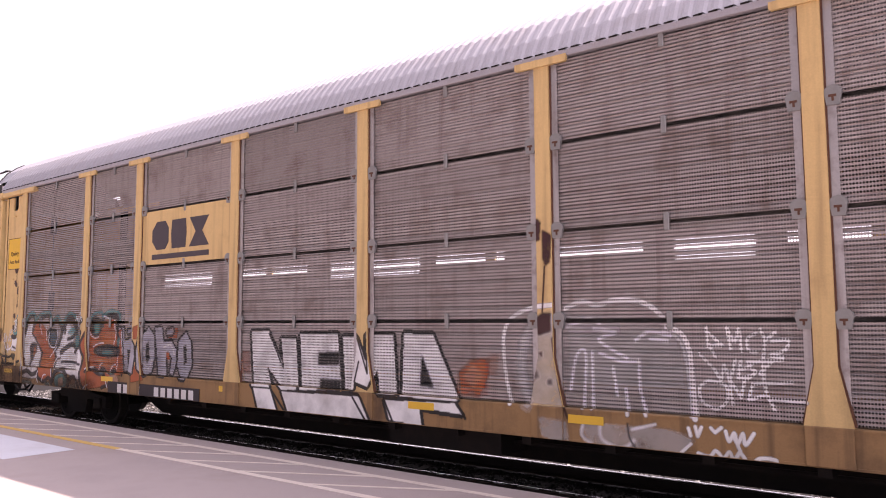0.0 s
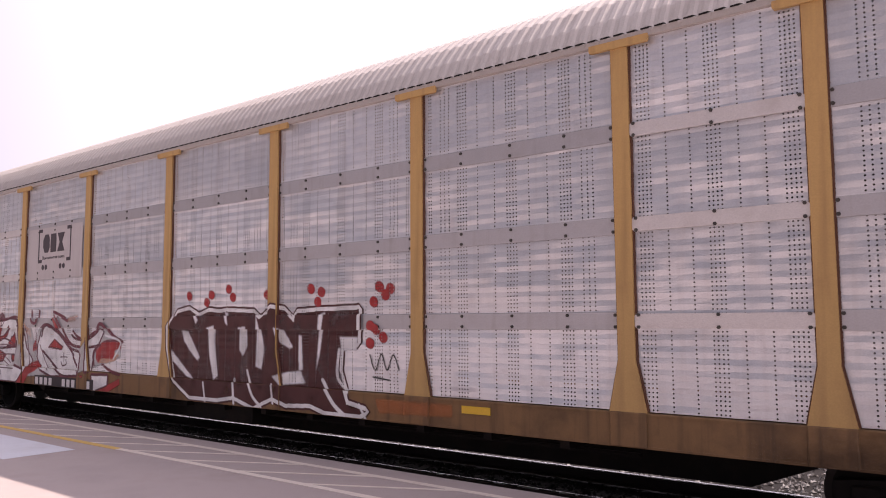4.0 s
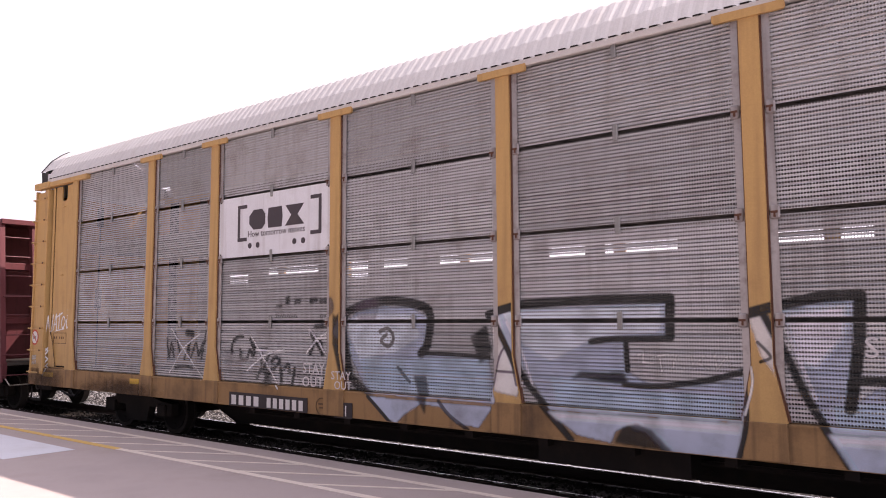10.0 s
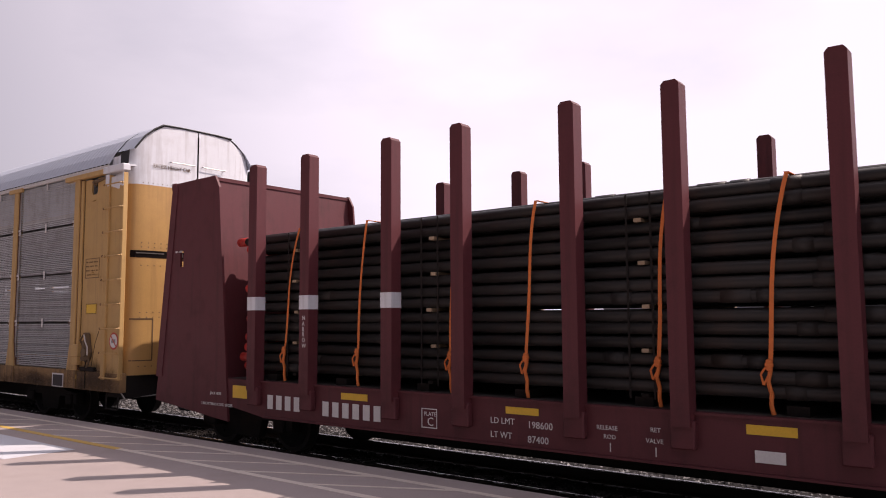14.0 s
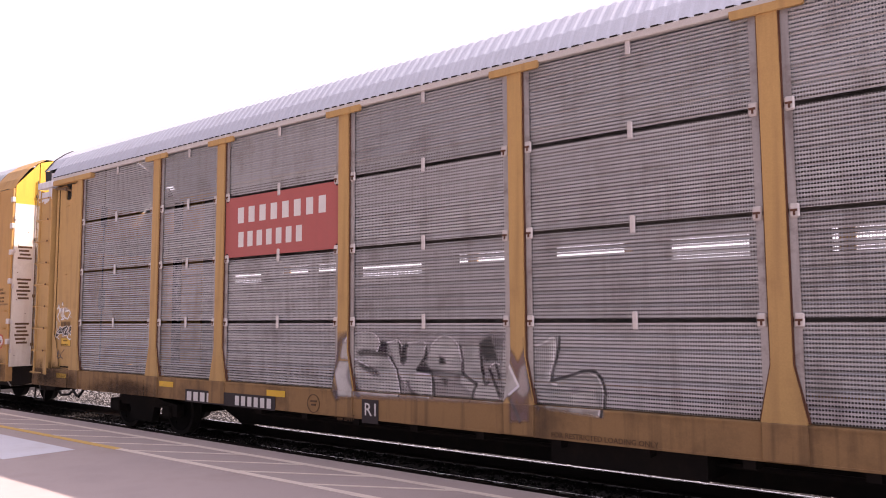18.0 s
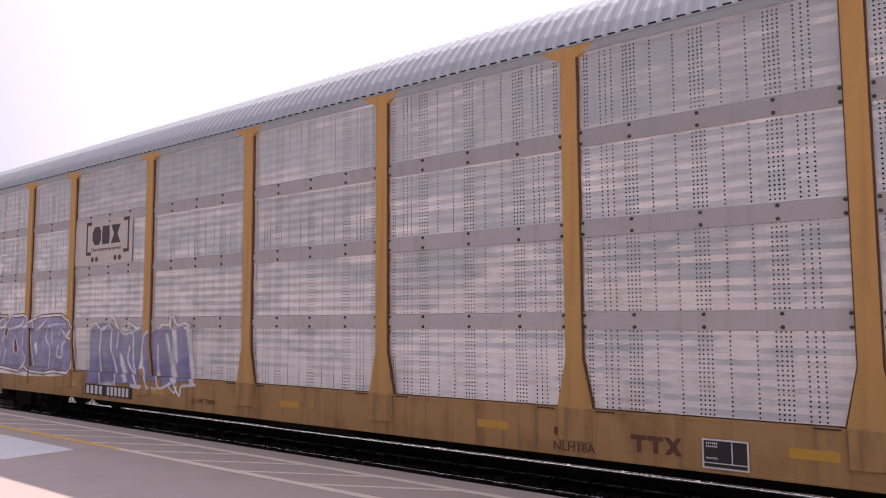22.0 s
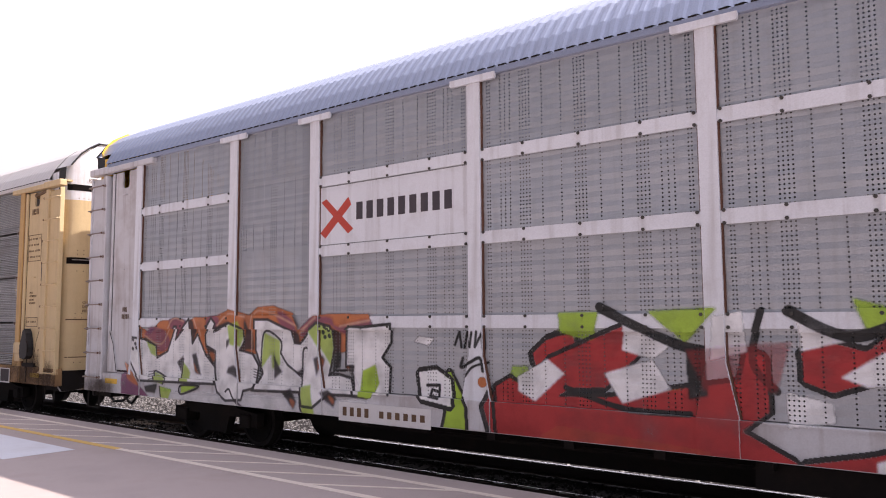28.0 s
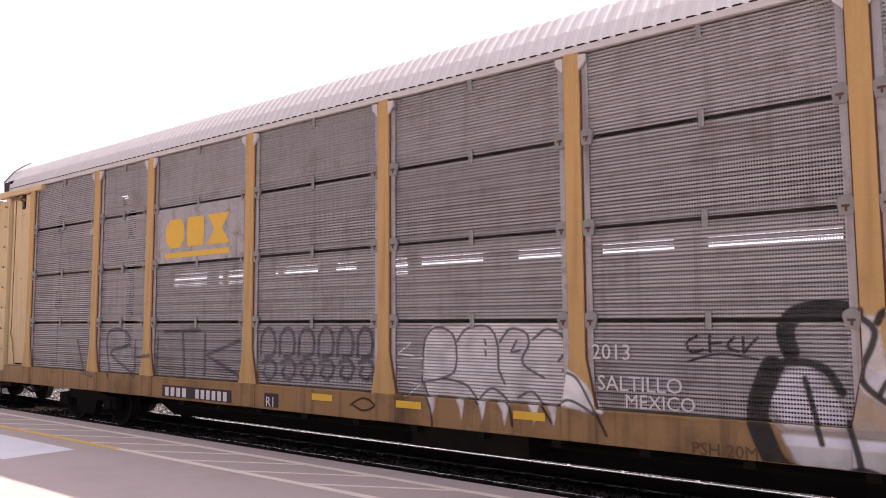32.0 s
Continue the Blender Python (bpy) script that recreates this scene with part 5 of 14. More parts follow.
for x, lean in ((5.61, 0.15), (4.06, 0.20), (2.46, 0.40), (1.38, 0.22), (0.29, 0.15), (-1.30, 0.16), (-2.41, 0.06), (-4.03, 0.17), (-5.56, 0.30)):
    g = Geo()
    bow = [(lean * (0.62 * u + 0.38 * u ** 5) + 0.008 * math.sin(u * 7 + x), 1.62 + 1.79 * u) for u in [k / 12 for k in range(13)]]
    g.sheet([[(x + a - 0.021, -1.390, q), (x + a + 0.021, -1.393 + 0.004 * math.sin(q * 4), q)] for a, q in bow])
    g.box(x + lean - 0.021, x + lean + 0.021, -1.385, 1.37, 3.405, 3.411)
    strap = part("strap", g, M["strap"], load, "orange ratchet strap")
    # ratchet, its loose loop and the tail hooked to the sill
    g = Geo()
    g.box(x - 0.030, x + 0.030, -1.425, -1.385, 1.55, 1.66, 0, 0.012)
    g.rod((x - 0.035, -1.41, 1.61), (x + 0.035, -1.41, 1.61), 0.018, 8)
    part("ratchet", g, M["strap"], strap)
    g = Geo()
    g.path([(x - 0.025, -1.40, 1.60), (x - 0.075, -1.42, 1.52), (x - 0.055, -1.41, 1.42), (x - 0.02, -1.40, 1.50)], 0.011, 5)
    g.path([(x + 0.01, -1.40, 1.56), (x - 0.015, -1.405, 1.45), (x + 0.012, -1.40, 1.34), (x + 0.005, -1.40, 1.24), (x + 0.02, -1.395, 1.15)], 0.021, 6)
    part("tail", g, M["strap"], strap)

# ---------------------------------------------------------------- beyond the track
for hx in (-4.2, 11.6):
    hop = thing("covered_hopper", "grey covered hopper car standing in the yard", "railway car", "hopper cars in the yard", pose(hx, 24.45, 0))
    g = Geo()
    g.prism([(-1.45, 1.45), (-1.5, 2.0), (-1.42, 3.4), (-1.0, 3.78), (1.0, 3.78), (1.42, 3.4), (1.5, 2.0), (1.45, 1.45)], -7.4, 7.4, 0)
    part("body", g, M["hopper"], hop)
    g = Geo()
    for k in (-5.0, -1.7, 1.7, 5.0):
        g.prism([(k - 1.5, 1.45), (k + 1.5, 1.45), (k + 0.3, 0.5), (k - 0.3, 0.5)], -1.2, 1.2, 1)
    g.box(-7.9, 7.9, -0.4, 0.4, 0.8, 1.3)
    for s in (-1, 1):
        for k in (-0.9, 0.9):
            g.rod((s * 6.2 + k, -0.8, 0.42), (s * 6.2 + k, 0.8, 0.42), 0.42, 18)
        g.box(s * 6.2 - 1.1, s * 6.2 + 1.1, -1.05, 1.05, 0.35, 0.7)
    part("underframe", g, M["dark"], hop)
    g = Geo()
    for x in [-7.2 + 1.2 * k for k in range(13)]:
        g.rod((x, -0.95, 3.78), (x, -0.95, 3.98), 0.02, 5)
    g.rod((-7.3, -0.95, 3.98), (7.3, -0.95, 3.98), 0.022, 6)
    for x in (-4.5, 0, 4.5):
        g.box(x - 0.4, x + 0.4, -0.5, 0.5, 3.78, 3.92, 0, 0.03)
    part("roof_walk", g, M["steel"], hop)
    g = Geo()
    g.box(-5.6, -5.0, -1.53, -1.50, 2.1, 2.35)
    part("reflector", g, M["plate_yellow"], hop)


# ---------------------------------------------------------------- paint on the cars' sides
INK = {"W": (0.81, 0.81, 0.85), "K": (0.022, 0.017, 0.020), "O": (0.40, 0.105, 0.035), "T": (0.09, 0.30, 0.28), "R": (0.38, 0.030, 0.028), "B": (0.085, 0.022, 0.025),
       "L": (0.44, 0.54, 0.68), "P": (0.34, 0.34, 0.56), "N": (0.20, 0.19, 0.42), "V": (0.055, 0.30, 0.085), "Y": (0.36, 0.52, 0.05), "G": (0.110, 0.098, 0.118), "S": (0.45, 0.45, 0.46),
       "C": (0.50, 0.66, 0.76), "F": (0.62, 0.36, 0.24), "M": (0.15, 0.040, 0.060), "A": (0.50, 0.15, 0.045), "Q": (0.42, 0.42, 0.45), "H": (0.36, 0.50, 0.06), "X": (0.62, 0.60, 0.61),
       "D": (0.050, 0.022, 0.018), "U": (0.07, 0.13, 0.16), "I": (0.19, 0.055, 0.12), "E": (0.24, 0.18, 0.18)}
INKS = list(INK)
PAINT = {}


def spray_material(holes):
    """Spray paint: its colour and how densely it covers lie on the faces; thin and speckled where it is thin."""
    m = surface("spray_paint", (0.5, 0.5, 0.5), 0.5, dirt=0.0, grain=0.10, holes=holes)
    n, l = links(m)
    p = n["Principled BSDF"]
    at = n.new("ShaderNodeAttribute")
    at.attribute_name = "paint"
    co, small, big = n.new("ShaderNodeTexCoord"), n.new("ShaderNodeTexNoise"), n.new("ShaderNodeTexNoise")
    for t, size, det in ((small, 140.0, 2.0), (big, 3.5, 7.0)):
        t.inputs["Scale"].default_value, t.inputs["Detail"].default_value = size, det
        l.new(co.outputs["Object"], t.inputs["Vector"])
    hsv = n.new("ShaderNodeHueSaturation")
    l.new(at.outputs["Color"], hsv.inputs["Color"])
    l.new(math_node(m, "ADD", math_node(m, "MULTIPLY", big.outputs["Fac"], 0.5), 0.75), hsv.inputs["Value"])
    l.new(hsv.outputs[0], p.inputs["Base Color"])
    a = math_node(m, "MULTIPLY", at.outputs["Alpha"], math_node(m, "ADD", math_node(m, "MULTIPLY", small.outputs["Fac"], 0.6), 0.70))
    a = math_node(m, "MULTIPLY", math_node(m, "MINIMUM", a, 1.0), math_node(m, "MINIMUM", math_node(m, "ADD", math_node(m, "MULTIPLY", big.outputs["Fac"], 0.9), 0.50), 1.0))
    if holes:
        a = math_node(m, "MULTIPLY", a, math_node(m, "SUBTRACT", 1.0, hole_mask(m, holes)))
    tr, ms = n.new("ShaderNodeBsdfTransparent"), n.new("ShaderNodeMixShader")
    l.new(a, ms.inputs[0])
    l.new(tr.outputs[0], ms.inputs[1])
    l.new(p.outputs[0], ms.inputs[2])
    l.new(ms.outputs[0], n["Material Output"].inputs[0])
    return m


def ink(holes):
    if holes not in PAINT:
        PAINT[holes] = spray_material(holes)
    return PAINT[holes]


class Paint:
    """Spray paint on a car's platform side: drawn on a fine raster, then laid as thin strips on sheets, posts and sill."""
    CELL = RIB / 4

    def __init__(self, car, kind, x0, x1, z0, z1):
        self.car, self.kind, self.x0, self.z0 = car, kind, x0, round(z0 / self.CELL) * self.CELL
        self.nx, self.nz = int((x1 - x0) / self.CELL), int((z1 - z0) / self.CELL)
        self.a = np.full((self.nz, self.nx), -1, np.int8)
        self.rgba = np.zeros((self.nz, self.nx, 4))
        self.gx = x0 + (np.arange(self.nx) + 0.5) * self.CELL
        self.gz = self.z0 + (np.arange(self.nz) + 0.5) * self.CELL

    def lay(self, c, w, dense):
        """Lay paint c over the window w, as dense as the given array."""
        old = self.rgba[w]
        left = old[..., 3] * (1 - dense)
        total = dense + left
        for k in range(3):
            old[..., k] = np.where(total > 0, (INK[c][k] * dense + old[..., k] * left) / np.maximum(total, 1e-6), 0)
        old[..., 3] = total
        self.a[w][dense > 0.5] = INKS.index(c)

    def window(self, pts, pad):
        xs, zs = [p[0] for p in pts], [p[1] for p in pts]
        i0, i1 = np.searchsorted(self.gx, (min(xs) - pad, max(xs) + pad))
        j0, j1 = np.searchsorted(self.gz, (min(zs) - pad, max(zs) + pad))
        return slice(j0, j1), slice(i0, i1)

    @staticmethod
    def bend(pts, n=5):
        """A smooth curve through pts."""
        p = [pts[0]] + list(pts) + [pts[-1]]
        if pts[0] == pts[-1]:
            p[0], p[-1] = pts[-2], pts[1]
        run = []
        for a, b, c, d in zip(p, p[1:], p[2:], p[3:]):
            for k in range(n):
                u = k / n
                run.append(tuple(0.5 * (2 * b[i] + (c[i] - a[i]) * u + (2 * a[i] - 5 * b[i] + 4 * c[i] - d[i]) * u * u + (3 * b[i] - a[i] - 3 * c[i] + d[i]) * u ** 3) for i in (0, 1)))
        return run + [pts[-1]]

    def fill(self, c, pts, cover=1.0, bent=False):
        if bent:
            pts = self.bend(pts + pts[:1])
        w = self.window(pts, 0.05)
        X, Z = np.meshgrid(self.gx[w[1]], self.gz[w[0]])
        inside = np.zeros(X.shape, bool)
        for (xa, za), (xb, zb) in zip(pts, pts[1:] + pts[:1]):
            if za == zb:
                continue
            hit = ((za > Z) != (zb > Z)) & (X < (xb - xa) * (Z - za) / (zb - za) + xa)
            inside ^= hit
        if not inside.any():
            return
        inside = inside.astype(float)
        for _ in range(2 if cover == 1.0 else 4):
            b = np.pad(inside, 1, mode="edge")
            inside = (b[:-2, 1:-1] + b[2:, 1:-1] + b[1:-1, :-2] + b[1:-1, 2:] + b[1:-1, 1:-1]) / 5
        self.lay(c, w, inside * cover)

    def line(self, c, width, pts, curved=True, cover=1.0, soft=0.012):
        if curved and len(pts) > 2:
            pts = self.bend(pts, 6)
        w = self.window(pts, width + soft)
        X, Z = np.meshgrid(self.gx[w[1]], self.gz[w[0]])
        far = np.full(X.shape, 9.0)
        for (xa, za), (xb, zb) in zip(pts, pts[1:]):
            dx, dz = xb - xa, zb - za
            u = np.clip(((X - xa) * dx + (Z - za) * dz) / max(dx * dx + dz * dz, 1e-9), 0, 1)
            far = np.minimum(far, (X - xa - u * dx) ** 2 + (Z - za - u * dz) ** 2)
        self.lay(c, w, np.clip((max(width, 0.016) * 0.5 - np.sqrt(far)) / soft + 0.5, 0, 1) * cover)

    def edge(self, c, rim, width):
        """A rim of another paint round all that has colour c, over what is bare or of another colour."""
        m = self.a == INKS.index(c)
        grown, n = m.copy(), max(1, int(round(width / self.CELL)))
        for _ in range(n):
            g = grown.copy()
            g[1:] |= grown[:-1]
            g[:-1] |= grown[1:]
            g[:, 1:] |= grown[:, :-1]
            g[:, :-1] |= grown[:, 1:]
            grown = g
        self.lay(rim, (slice(None), slice(None)), (grown & ~m) * 0.96)

    def film(self, x, z, rx, rz):
        """A thin film of road dirt round (x, z), bedded on what lies there; its material thins out towards the rim."""
        g = Geo()
        i0, i1 = np.searchsorted(self.gx, (x - rx, x + rx))
        za, top = max(0.735, z - rz), z + rz
        while za < top - 0.001:
            zb = min([q for q in (1.092, 1.16, 1.24, 1.32, 1.40, 1.48, 1.56, 1.64) if q > za + 0.001] + [top])
            where = self.zone((za + zb) / 2)[i0:i1]
            cut = np.flatnonzero(where[1:] != where[:-1]) + 1
            for a, b in zip(np.r_[0, cut], np.r_[cut, len(where)]):
                if where[a] == "none":
                    continue
                d = self.depth(where[a], (za + zb) / 2) + 0.004
                xa, xb = self.x0 + (i0 + a) * self.CELL, self.x0 + (i0 + b) * self.CELL
                g.face([((xa - x) / rx, -d, (za - z) / rz), ((xb - x) / rx, -d, (za - z) / rz), ((xb - x) / rx, -d, (zb - z) / rz), ((xa - x) / rx, -d, (zb - z) / rz)])
            za = zb
        ob = tagged(part("road_grime", g, M["grime_film"], self.car, "soft dark road grime"), kind="stuff")
        ob.location, ob.scale = (x, 0, z), (rx, 1, rz)

    def depth(self, where, z):
        if where == "post":
            return 1.5235
        if where == "shoe":
            return 1.5355
        if where == "sill":
            return 1.5150
        if where == "corner":
            return 1.4935
        if where == "inset":
            return 1.4535 if z > 1.86 else 1.4785
        if where == "plate":
            return 1.5035
        if where == "flat":
            return 1.5325
        if where == "band":
            return 1.5075 if self.kind == "columns" else 1.49
        return rib_depth(self.kind, z) + 0.006

    def zone(self, z):
        """For every column of the raster, what it lies on at height z."""
        out = np.full(self.nx, "sheet", dtype="U6")
        if self.kind == "flat":
            out[:] = "flat"
            return out
        if z < 1.092:
            out[:] = "sill"
            for p in POSTS:
                out[np.abs(self.gx - p) < 0.205] = "shoe"
            return out
        if self.kind == "grid" and any(abs(z - s) < 0.026 for s in (2.025, 3.025, 4.025)):
            out[:] = "none"
        if self.kind == "columns" and any(abs(z - s) < 0.11 for s in (2.02, 3.02, 4.02)):
            out[:] = "band"
        h = post_half(z)
        for p in POSTS:
            out[np.abs(self.gx - p) < h] = "post"
        ax = np.abs(self.gx)
        if self.car == CARS["sixth"]:
            out[ax > 12.0] = "post"
            return out
        out[ax > 12.0] = "corner"
        out[(ax > 12.10) & (ax < 12.86)] = "inset"
        out[ax > 13.0] = "none"
        out[ax > 13.24] = "plate"
        return out

    def apply(self, label, name="graffiti", lift=0.0):
        g, mats, slot, shade = Geo(), [], {}, []
        tone = np.round(np.concatenate([np.sqrt(np.clip(self.rgba[..., :3], 0, 1)) * 22, self.rgba[..., 3:] * 10], -1)).astype(int)
        tone[tone[..., 3] < 1] = 0
        code = ((tone[..., 0] * 32 + tone[..., 1]) * 32 + tone[..., 2]) * 32 + tone[..., 3]
        for j in range(self.nz):
            z = self.gz[j]
            za, zb = z - self.CELL / 2, z + self.CELL / 2
            where, row = self.zone(z), code[j]
            cut = np.flatnonzero((row[1:] != row[:-1]) | (where[1:] != where[:-1])) + 1
            for i0, i1 in zip(np.r_[0, cut], np.r_[cut, self.nx]):
                on = where[i0]
                if row[i0] == 0 or on == "none":
                    continue
                key = self.kind if on == "sheet" else ""
                if key not in slot:
                    slot[key] = len(mats)
                    mats.append(ink(key))
                xa, xb = self.x0 + i0 * self.CELL, self.x0 + i1 * self.CELL
                da, db = self.depth(on, za) + lift, self.depth(on, zb) + lift
                b = len(g.v)
                g.v += [(xa, -da, za), (xb, -da, za), (xb, -db, zb), (xa, -db, zb)]
                g.f.append((b, b + 1, b + 2, b + 3))
                g.m.append(slot[key])
                r, gr, bl, al = tone[j, i0]
                shade += [(r / 22) ** 2, (gr / 22) ** 2, (bl / 22) ** 2, al / 10]
        ob = tagged(part(name, g, mats, self.car, label), kind="stuff")
        ob.data.attributes.new("paint", "FLOAT_COLOR", "FACE").data.foreach_set("color", shade)


# ---------------------------------------------------------------- graffiti

C = Paint(CARS["first"], "grid", -13.7, 5.5, 0.74, 3.9)
C.fill("W", [(-3.86, 1.88), (-3.45, 1.89), (-3.13, 1.44), (-3.16, 1.78), (-2.82, 1.78), (-2.75, 1.05), (-3.08, 1.03), (-3.45, 1.34), (-3.34, 1.05), (-3.78, 1.05)])
C.fill("W", [(-2.73, 1.85), (-1.94, 1.86), (-1.87, 1.09), (-2.68, 1.05)])
C.fill("W", [(-1.85, 1.82), (-1.51, 1.82), (-1.35, 1.49), (-1.35, 1.85), (-0.90, 1.85), (-0.84, 1.08), (-1.14, 1.08), (-1.19, 1.39), (-1.32, 1.16), (-1.56, 1.22), (-1.58, 1.11), (-1.79, 1.10)])
C.fill("W", [(-0.72, 1.87), (-0.23, 1.86), (0.19, 1.06), (-0.75, 1.07)])
C.fill("W", [(-3.74, 1.03), (-3.34, 1.03), (-3.18, 0.71), (-3.62, 0.73)])
C.fill("W", [(-3.08, 1.01), (-1.47, 1.03), (-1.28, 0.72), (-2.93, 0.72)])
C.fill("W", [(-1.02, 1.01), (0.14, 1.04), (0.26, 0.91), (-0.42, 0.95), (-0.38, 0.73), (-0.93, 0.76)])
C.edge("W", "K", 0.045)
C.fill("K", [(-2.34, 1.60), (-1.91, 1.61), (-1.91, 1.43), (-2.34, 1.41)])
C.fill("K", [(-2.30, 1.23), (-1.88, 1.23), (-1.88, 1.08), (-2.30, 1.07)])
C.fill("K", [(-0.42, 1.62), (-0.22, 1.20), (-0.45, 1.21)])
C.line("K", 0.030, [(-3.43, 1.85), (-3.10, 1.35), (-3.16, 1.76)], False)
C.line("K", 0.030, [(-3.45, 1.34), (-3.34, 1.05)], False)
C.line("K", 0.030, [(-1.51, 1.80), (-1.32, 1.34), (-1.35, 1.79)], False)
C.line("K", 0.030, [(-1.48, 1.49), (-1.56, 1.22)], False)
C.line("K", 0.035, [(-3.31, 1.02), (-2.98, 0.71)], False)
C.line("K", 0.035, [(-1.58, 1.01), (-1.32, 0.70)], False)
C.line("K", 0.035, [(-1.02, 1.01), (-0.87, 0.74)], False)
C.line("K", 0.035, [(0.17, 1.05), (0.30, 0.87)], False)
C.fill("O", [(0.15, 1.40), (0.46, 1.55), (0.63, 1.60), (0.64, 1.46), (0.56, 1.23), (0.15, 1.14)], 0.5)
C.fill("R", [(0.42, 1.48), (0.63, 1.55), (0.60, 1.16), (0.39, 1.12)], 0.35)
C.fill("O", [(-4.10, 1.58), (-3.89, 1.58), (-3.88, 1.24), (-4.09, 1.23)], 0.4)
C.fill("S", [(1.14, 1.79), (1.25, 1.95), (1.55, 2.08), (1.73, 2.10), (2.88, 1.98), (3.02, 1.84), (3.07, 1.62), (3.08, 1.09), (1.73, 1.09), (1.16, 1.10), (1.07, 1.50)], 0.3)
C.fill("X", [(1.69, 1.98), (2.82, 1.92), (2.94, 1.84), (2.99, 1.62), (3.00, 1.35), (1.67, 1.28)], 0.22)
C.fill("X", [(1.69, 2.07), (2.30, 2.06), (2.31, 1.89), (1.69, 1.89)], 0.35)
C.fill("X", [(1.25, 1.92), (1.55, 2.06), (1.64, 1.10), (1.24, 1.12)], 0.35)
C.line("W", 0.056, [(0.94, 1.09), (0.87, 1.36), (0.83, 1.75), (0.87, 1.96), (1.00, 2.09), (1.22, 2.17), (1.55, 2.20)], soft=0.016)
C.line("W", 0.056, [(1.66, 2.16), (1.86, 2.23), (2.04, 2.19), (2.24, 2.24), (2.48, 2.23), (2.65, 2.17), (2.78, 2.06)], soft=0.016)
C.line("W", 0.056, [(2.82, 1.96), (2.97, 1.89), (3.05, 1.70), (3.07, 1.40), (3.10, 1.07)], soft=0.016)
C.line("W", 0.130, [(1.17, 1.10), (1.07, 1.44), (1.11, 1.79), (1.26, 1.96), (1.55, 2.06)], cover=0.5, soft=0.1)
C.line("W", 0.030, [(2.78, 1.92), (2.94, 1.84), (3.01, 1.62), (3.06, 1.09)], cover=0.6, soft=0.02)
C.line("W", 0.040, [(1.68, 1.96), (1.93, 2.04), (2.07, 2.00)], cover=0.75, soft=0.02)
C.line("W", 0.040, [(2.01, 1.94), (2.25, 1.90), (2.06, 1.83), (2.21, 1.72), (2.38, 1.64)], cover=0.75, soft=0.02)
C.line("W", 0.040, [(2.48, 1.82), (2.63, 1.91), (2.85, 1.87)], cover=0.75, soft=0.02)
C.line("W", 0.040, [(1.71, 1.28), (1.79, 1.65), (1.90, 1.67), (1.87, 1.10)], cover=0.75, soft=0.02)
C.line("W", 0.040, [(1.98, 1.69), (1.98, 1.10)], cover=0.75, soft=0.02)
C.line("W", 0.040, [(2.07, 1.68), (2.32, 1.60), (2.51, 1.61)], cover=0.75, soft=0.02)
C.line("W", 0.040, [(2.51, 1.61), (2.52, 1.32), (2.59, 1.07)], cover=0.75, soft=0.02)
C.line("W", 0.040, [(2.22, 1.54), (2.26, 1.25)], cover=0.75, soft=0.02)
C.line("W", 0.040, [(2.36, 1.31), (2.39, 1.06)], cover=0.75, soft=0.02)
C.line("W", 0.040, [(2.64, 1.84), (2.82, 1.82)], cover=0.75, soft=0.02)
C.line("D", 0.030, [(1.52, 1.83), (1.56, 1.52), (1.64, 1.12), (1.69, 0.98)], cover=0.8)
C.fill("D", [(1.24, 1.44), (1.32, 1.48), (1.35, 1.40), (1.26, 1.37)], 0.8)
C.fill("D", [(1.46, 1.38), (1.51, 1.38), (1.51, 1.33), (1.45, 1.33)], 0.8)
C.fill("X", [(1.34, 0.97), (1.67, 0.94), (1.71, 0.71), (1.37, 0.76)], 0.45)
C.fill("X", [(1.87, 0.96), (2.39, 0.96), (2.87, 0.95), (3.10, 0.87), (2.95, 0.74), (2.50, 0.70), (1.99, 0.71), (1.86, 0.81)], 0.4)
C.line("W", 0.035, [(1.88, 0.95), (1.86, 0.81), (1.98, 0.73)], cover=0.7, soft=0.03)
C.line("W", 0.035, [(2.08, 0.95), (2.10, 0.79), (2.32, 0.72), (2.46, 0.81)], cover=0.6, soft=0.03)
C.line("W", 0.030, [(2.44, 0.92), (2.69, 0.99)], cover=0.7, soft=0.02)
C.line("W", 0.030, [(2.92, 0.71), (3.05, 0.83)], cover=0.8)
C.line("K", 0.024, [(2.39, 0.97), (2.41, 0.83), (2.50, 0.70)], cover=0.8)
C.line("W", 0.036, [(3.22, 1.96), (3.23, 1.81), (3.30, 1.67)], False)
C.line("W", 0.036, [(3.22, 1.92), (3.37, 1.78)], False)
C.line("W", 0.036, [(3.22, 1.77), (3.36, 1.79)], False)
C.line("W", 0.036, [(3.42, 1.95), (3.45, 1.75)], False)
C.line("W", 0.036, [(3.42, 1.95), (3.49, 1.82), (3.53, 1.94), (3.55, 1.73)])
C.line("W", 0.036, [(3.69, 1.90), (3.61, 1.85), (3.62, 1.74), (3.69, 1.73)])
C.line("W", 0.036, [(3.73, 1.94), (3.77, 1.84), (3.86, 1.91)], False)
C.line("W", 0.036, [(3.77, 1.84), (3.74, 1.59), (3.76, 1.37), (3.83, 1.20)])
C.line("W", 0.036, [(3.83, 1.83), (3.97, 1.84), (3.94, 1.75), (3.81, 1.70), (3.92, 1.69)])
C.line("W", 0.036, [(3.60, 1.63), (3.92, 1.66)], False)
C.line("W", 0.036, [(3.14, 1.70), (3.28, 1.56), (3.35, 1.46), (3.38, 1.60), (3.43, 1.47), (3.49, 1.65)])
C.line("W", 0.036, [(3.54, 1.64), (3.51, 1.48), (3.61, 1.50)], False)
C.line("W", 0.036, [(3.52, 1.56), (3.60, 1.58)], False)
C.line("W", 0.036, [(3.67, 1.63), (3.61, 1.59), (3.67, 1.54), (3.59, 1.47)])
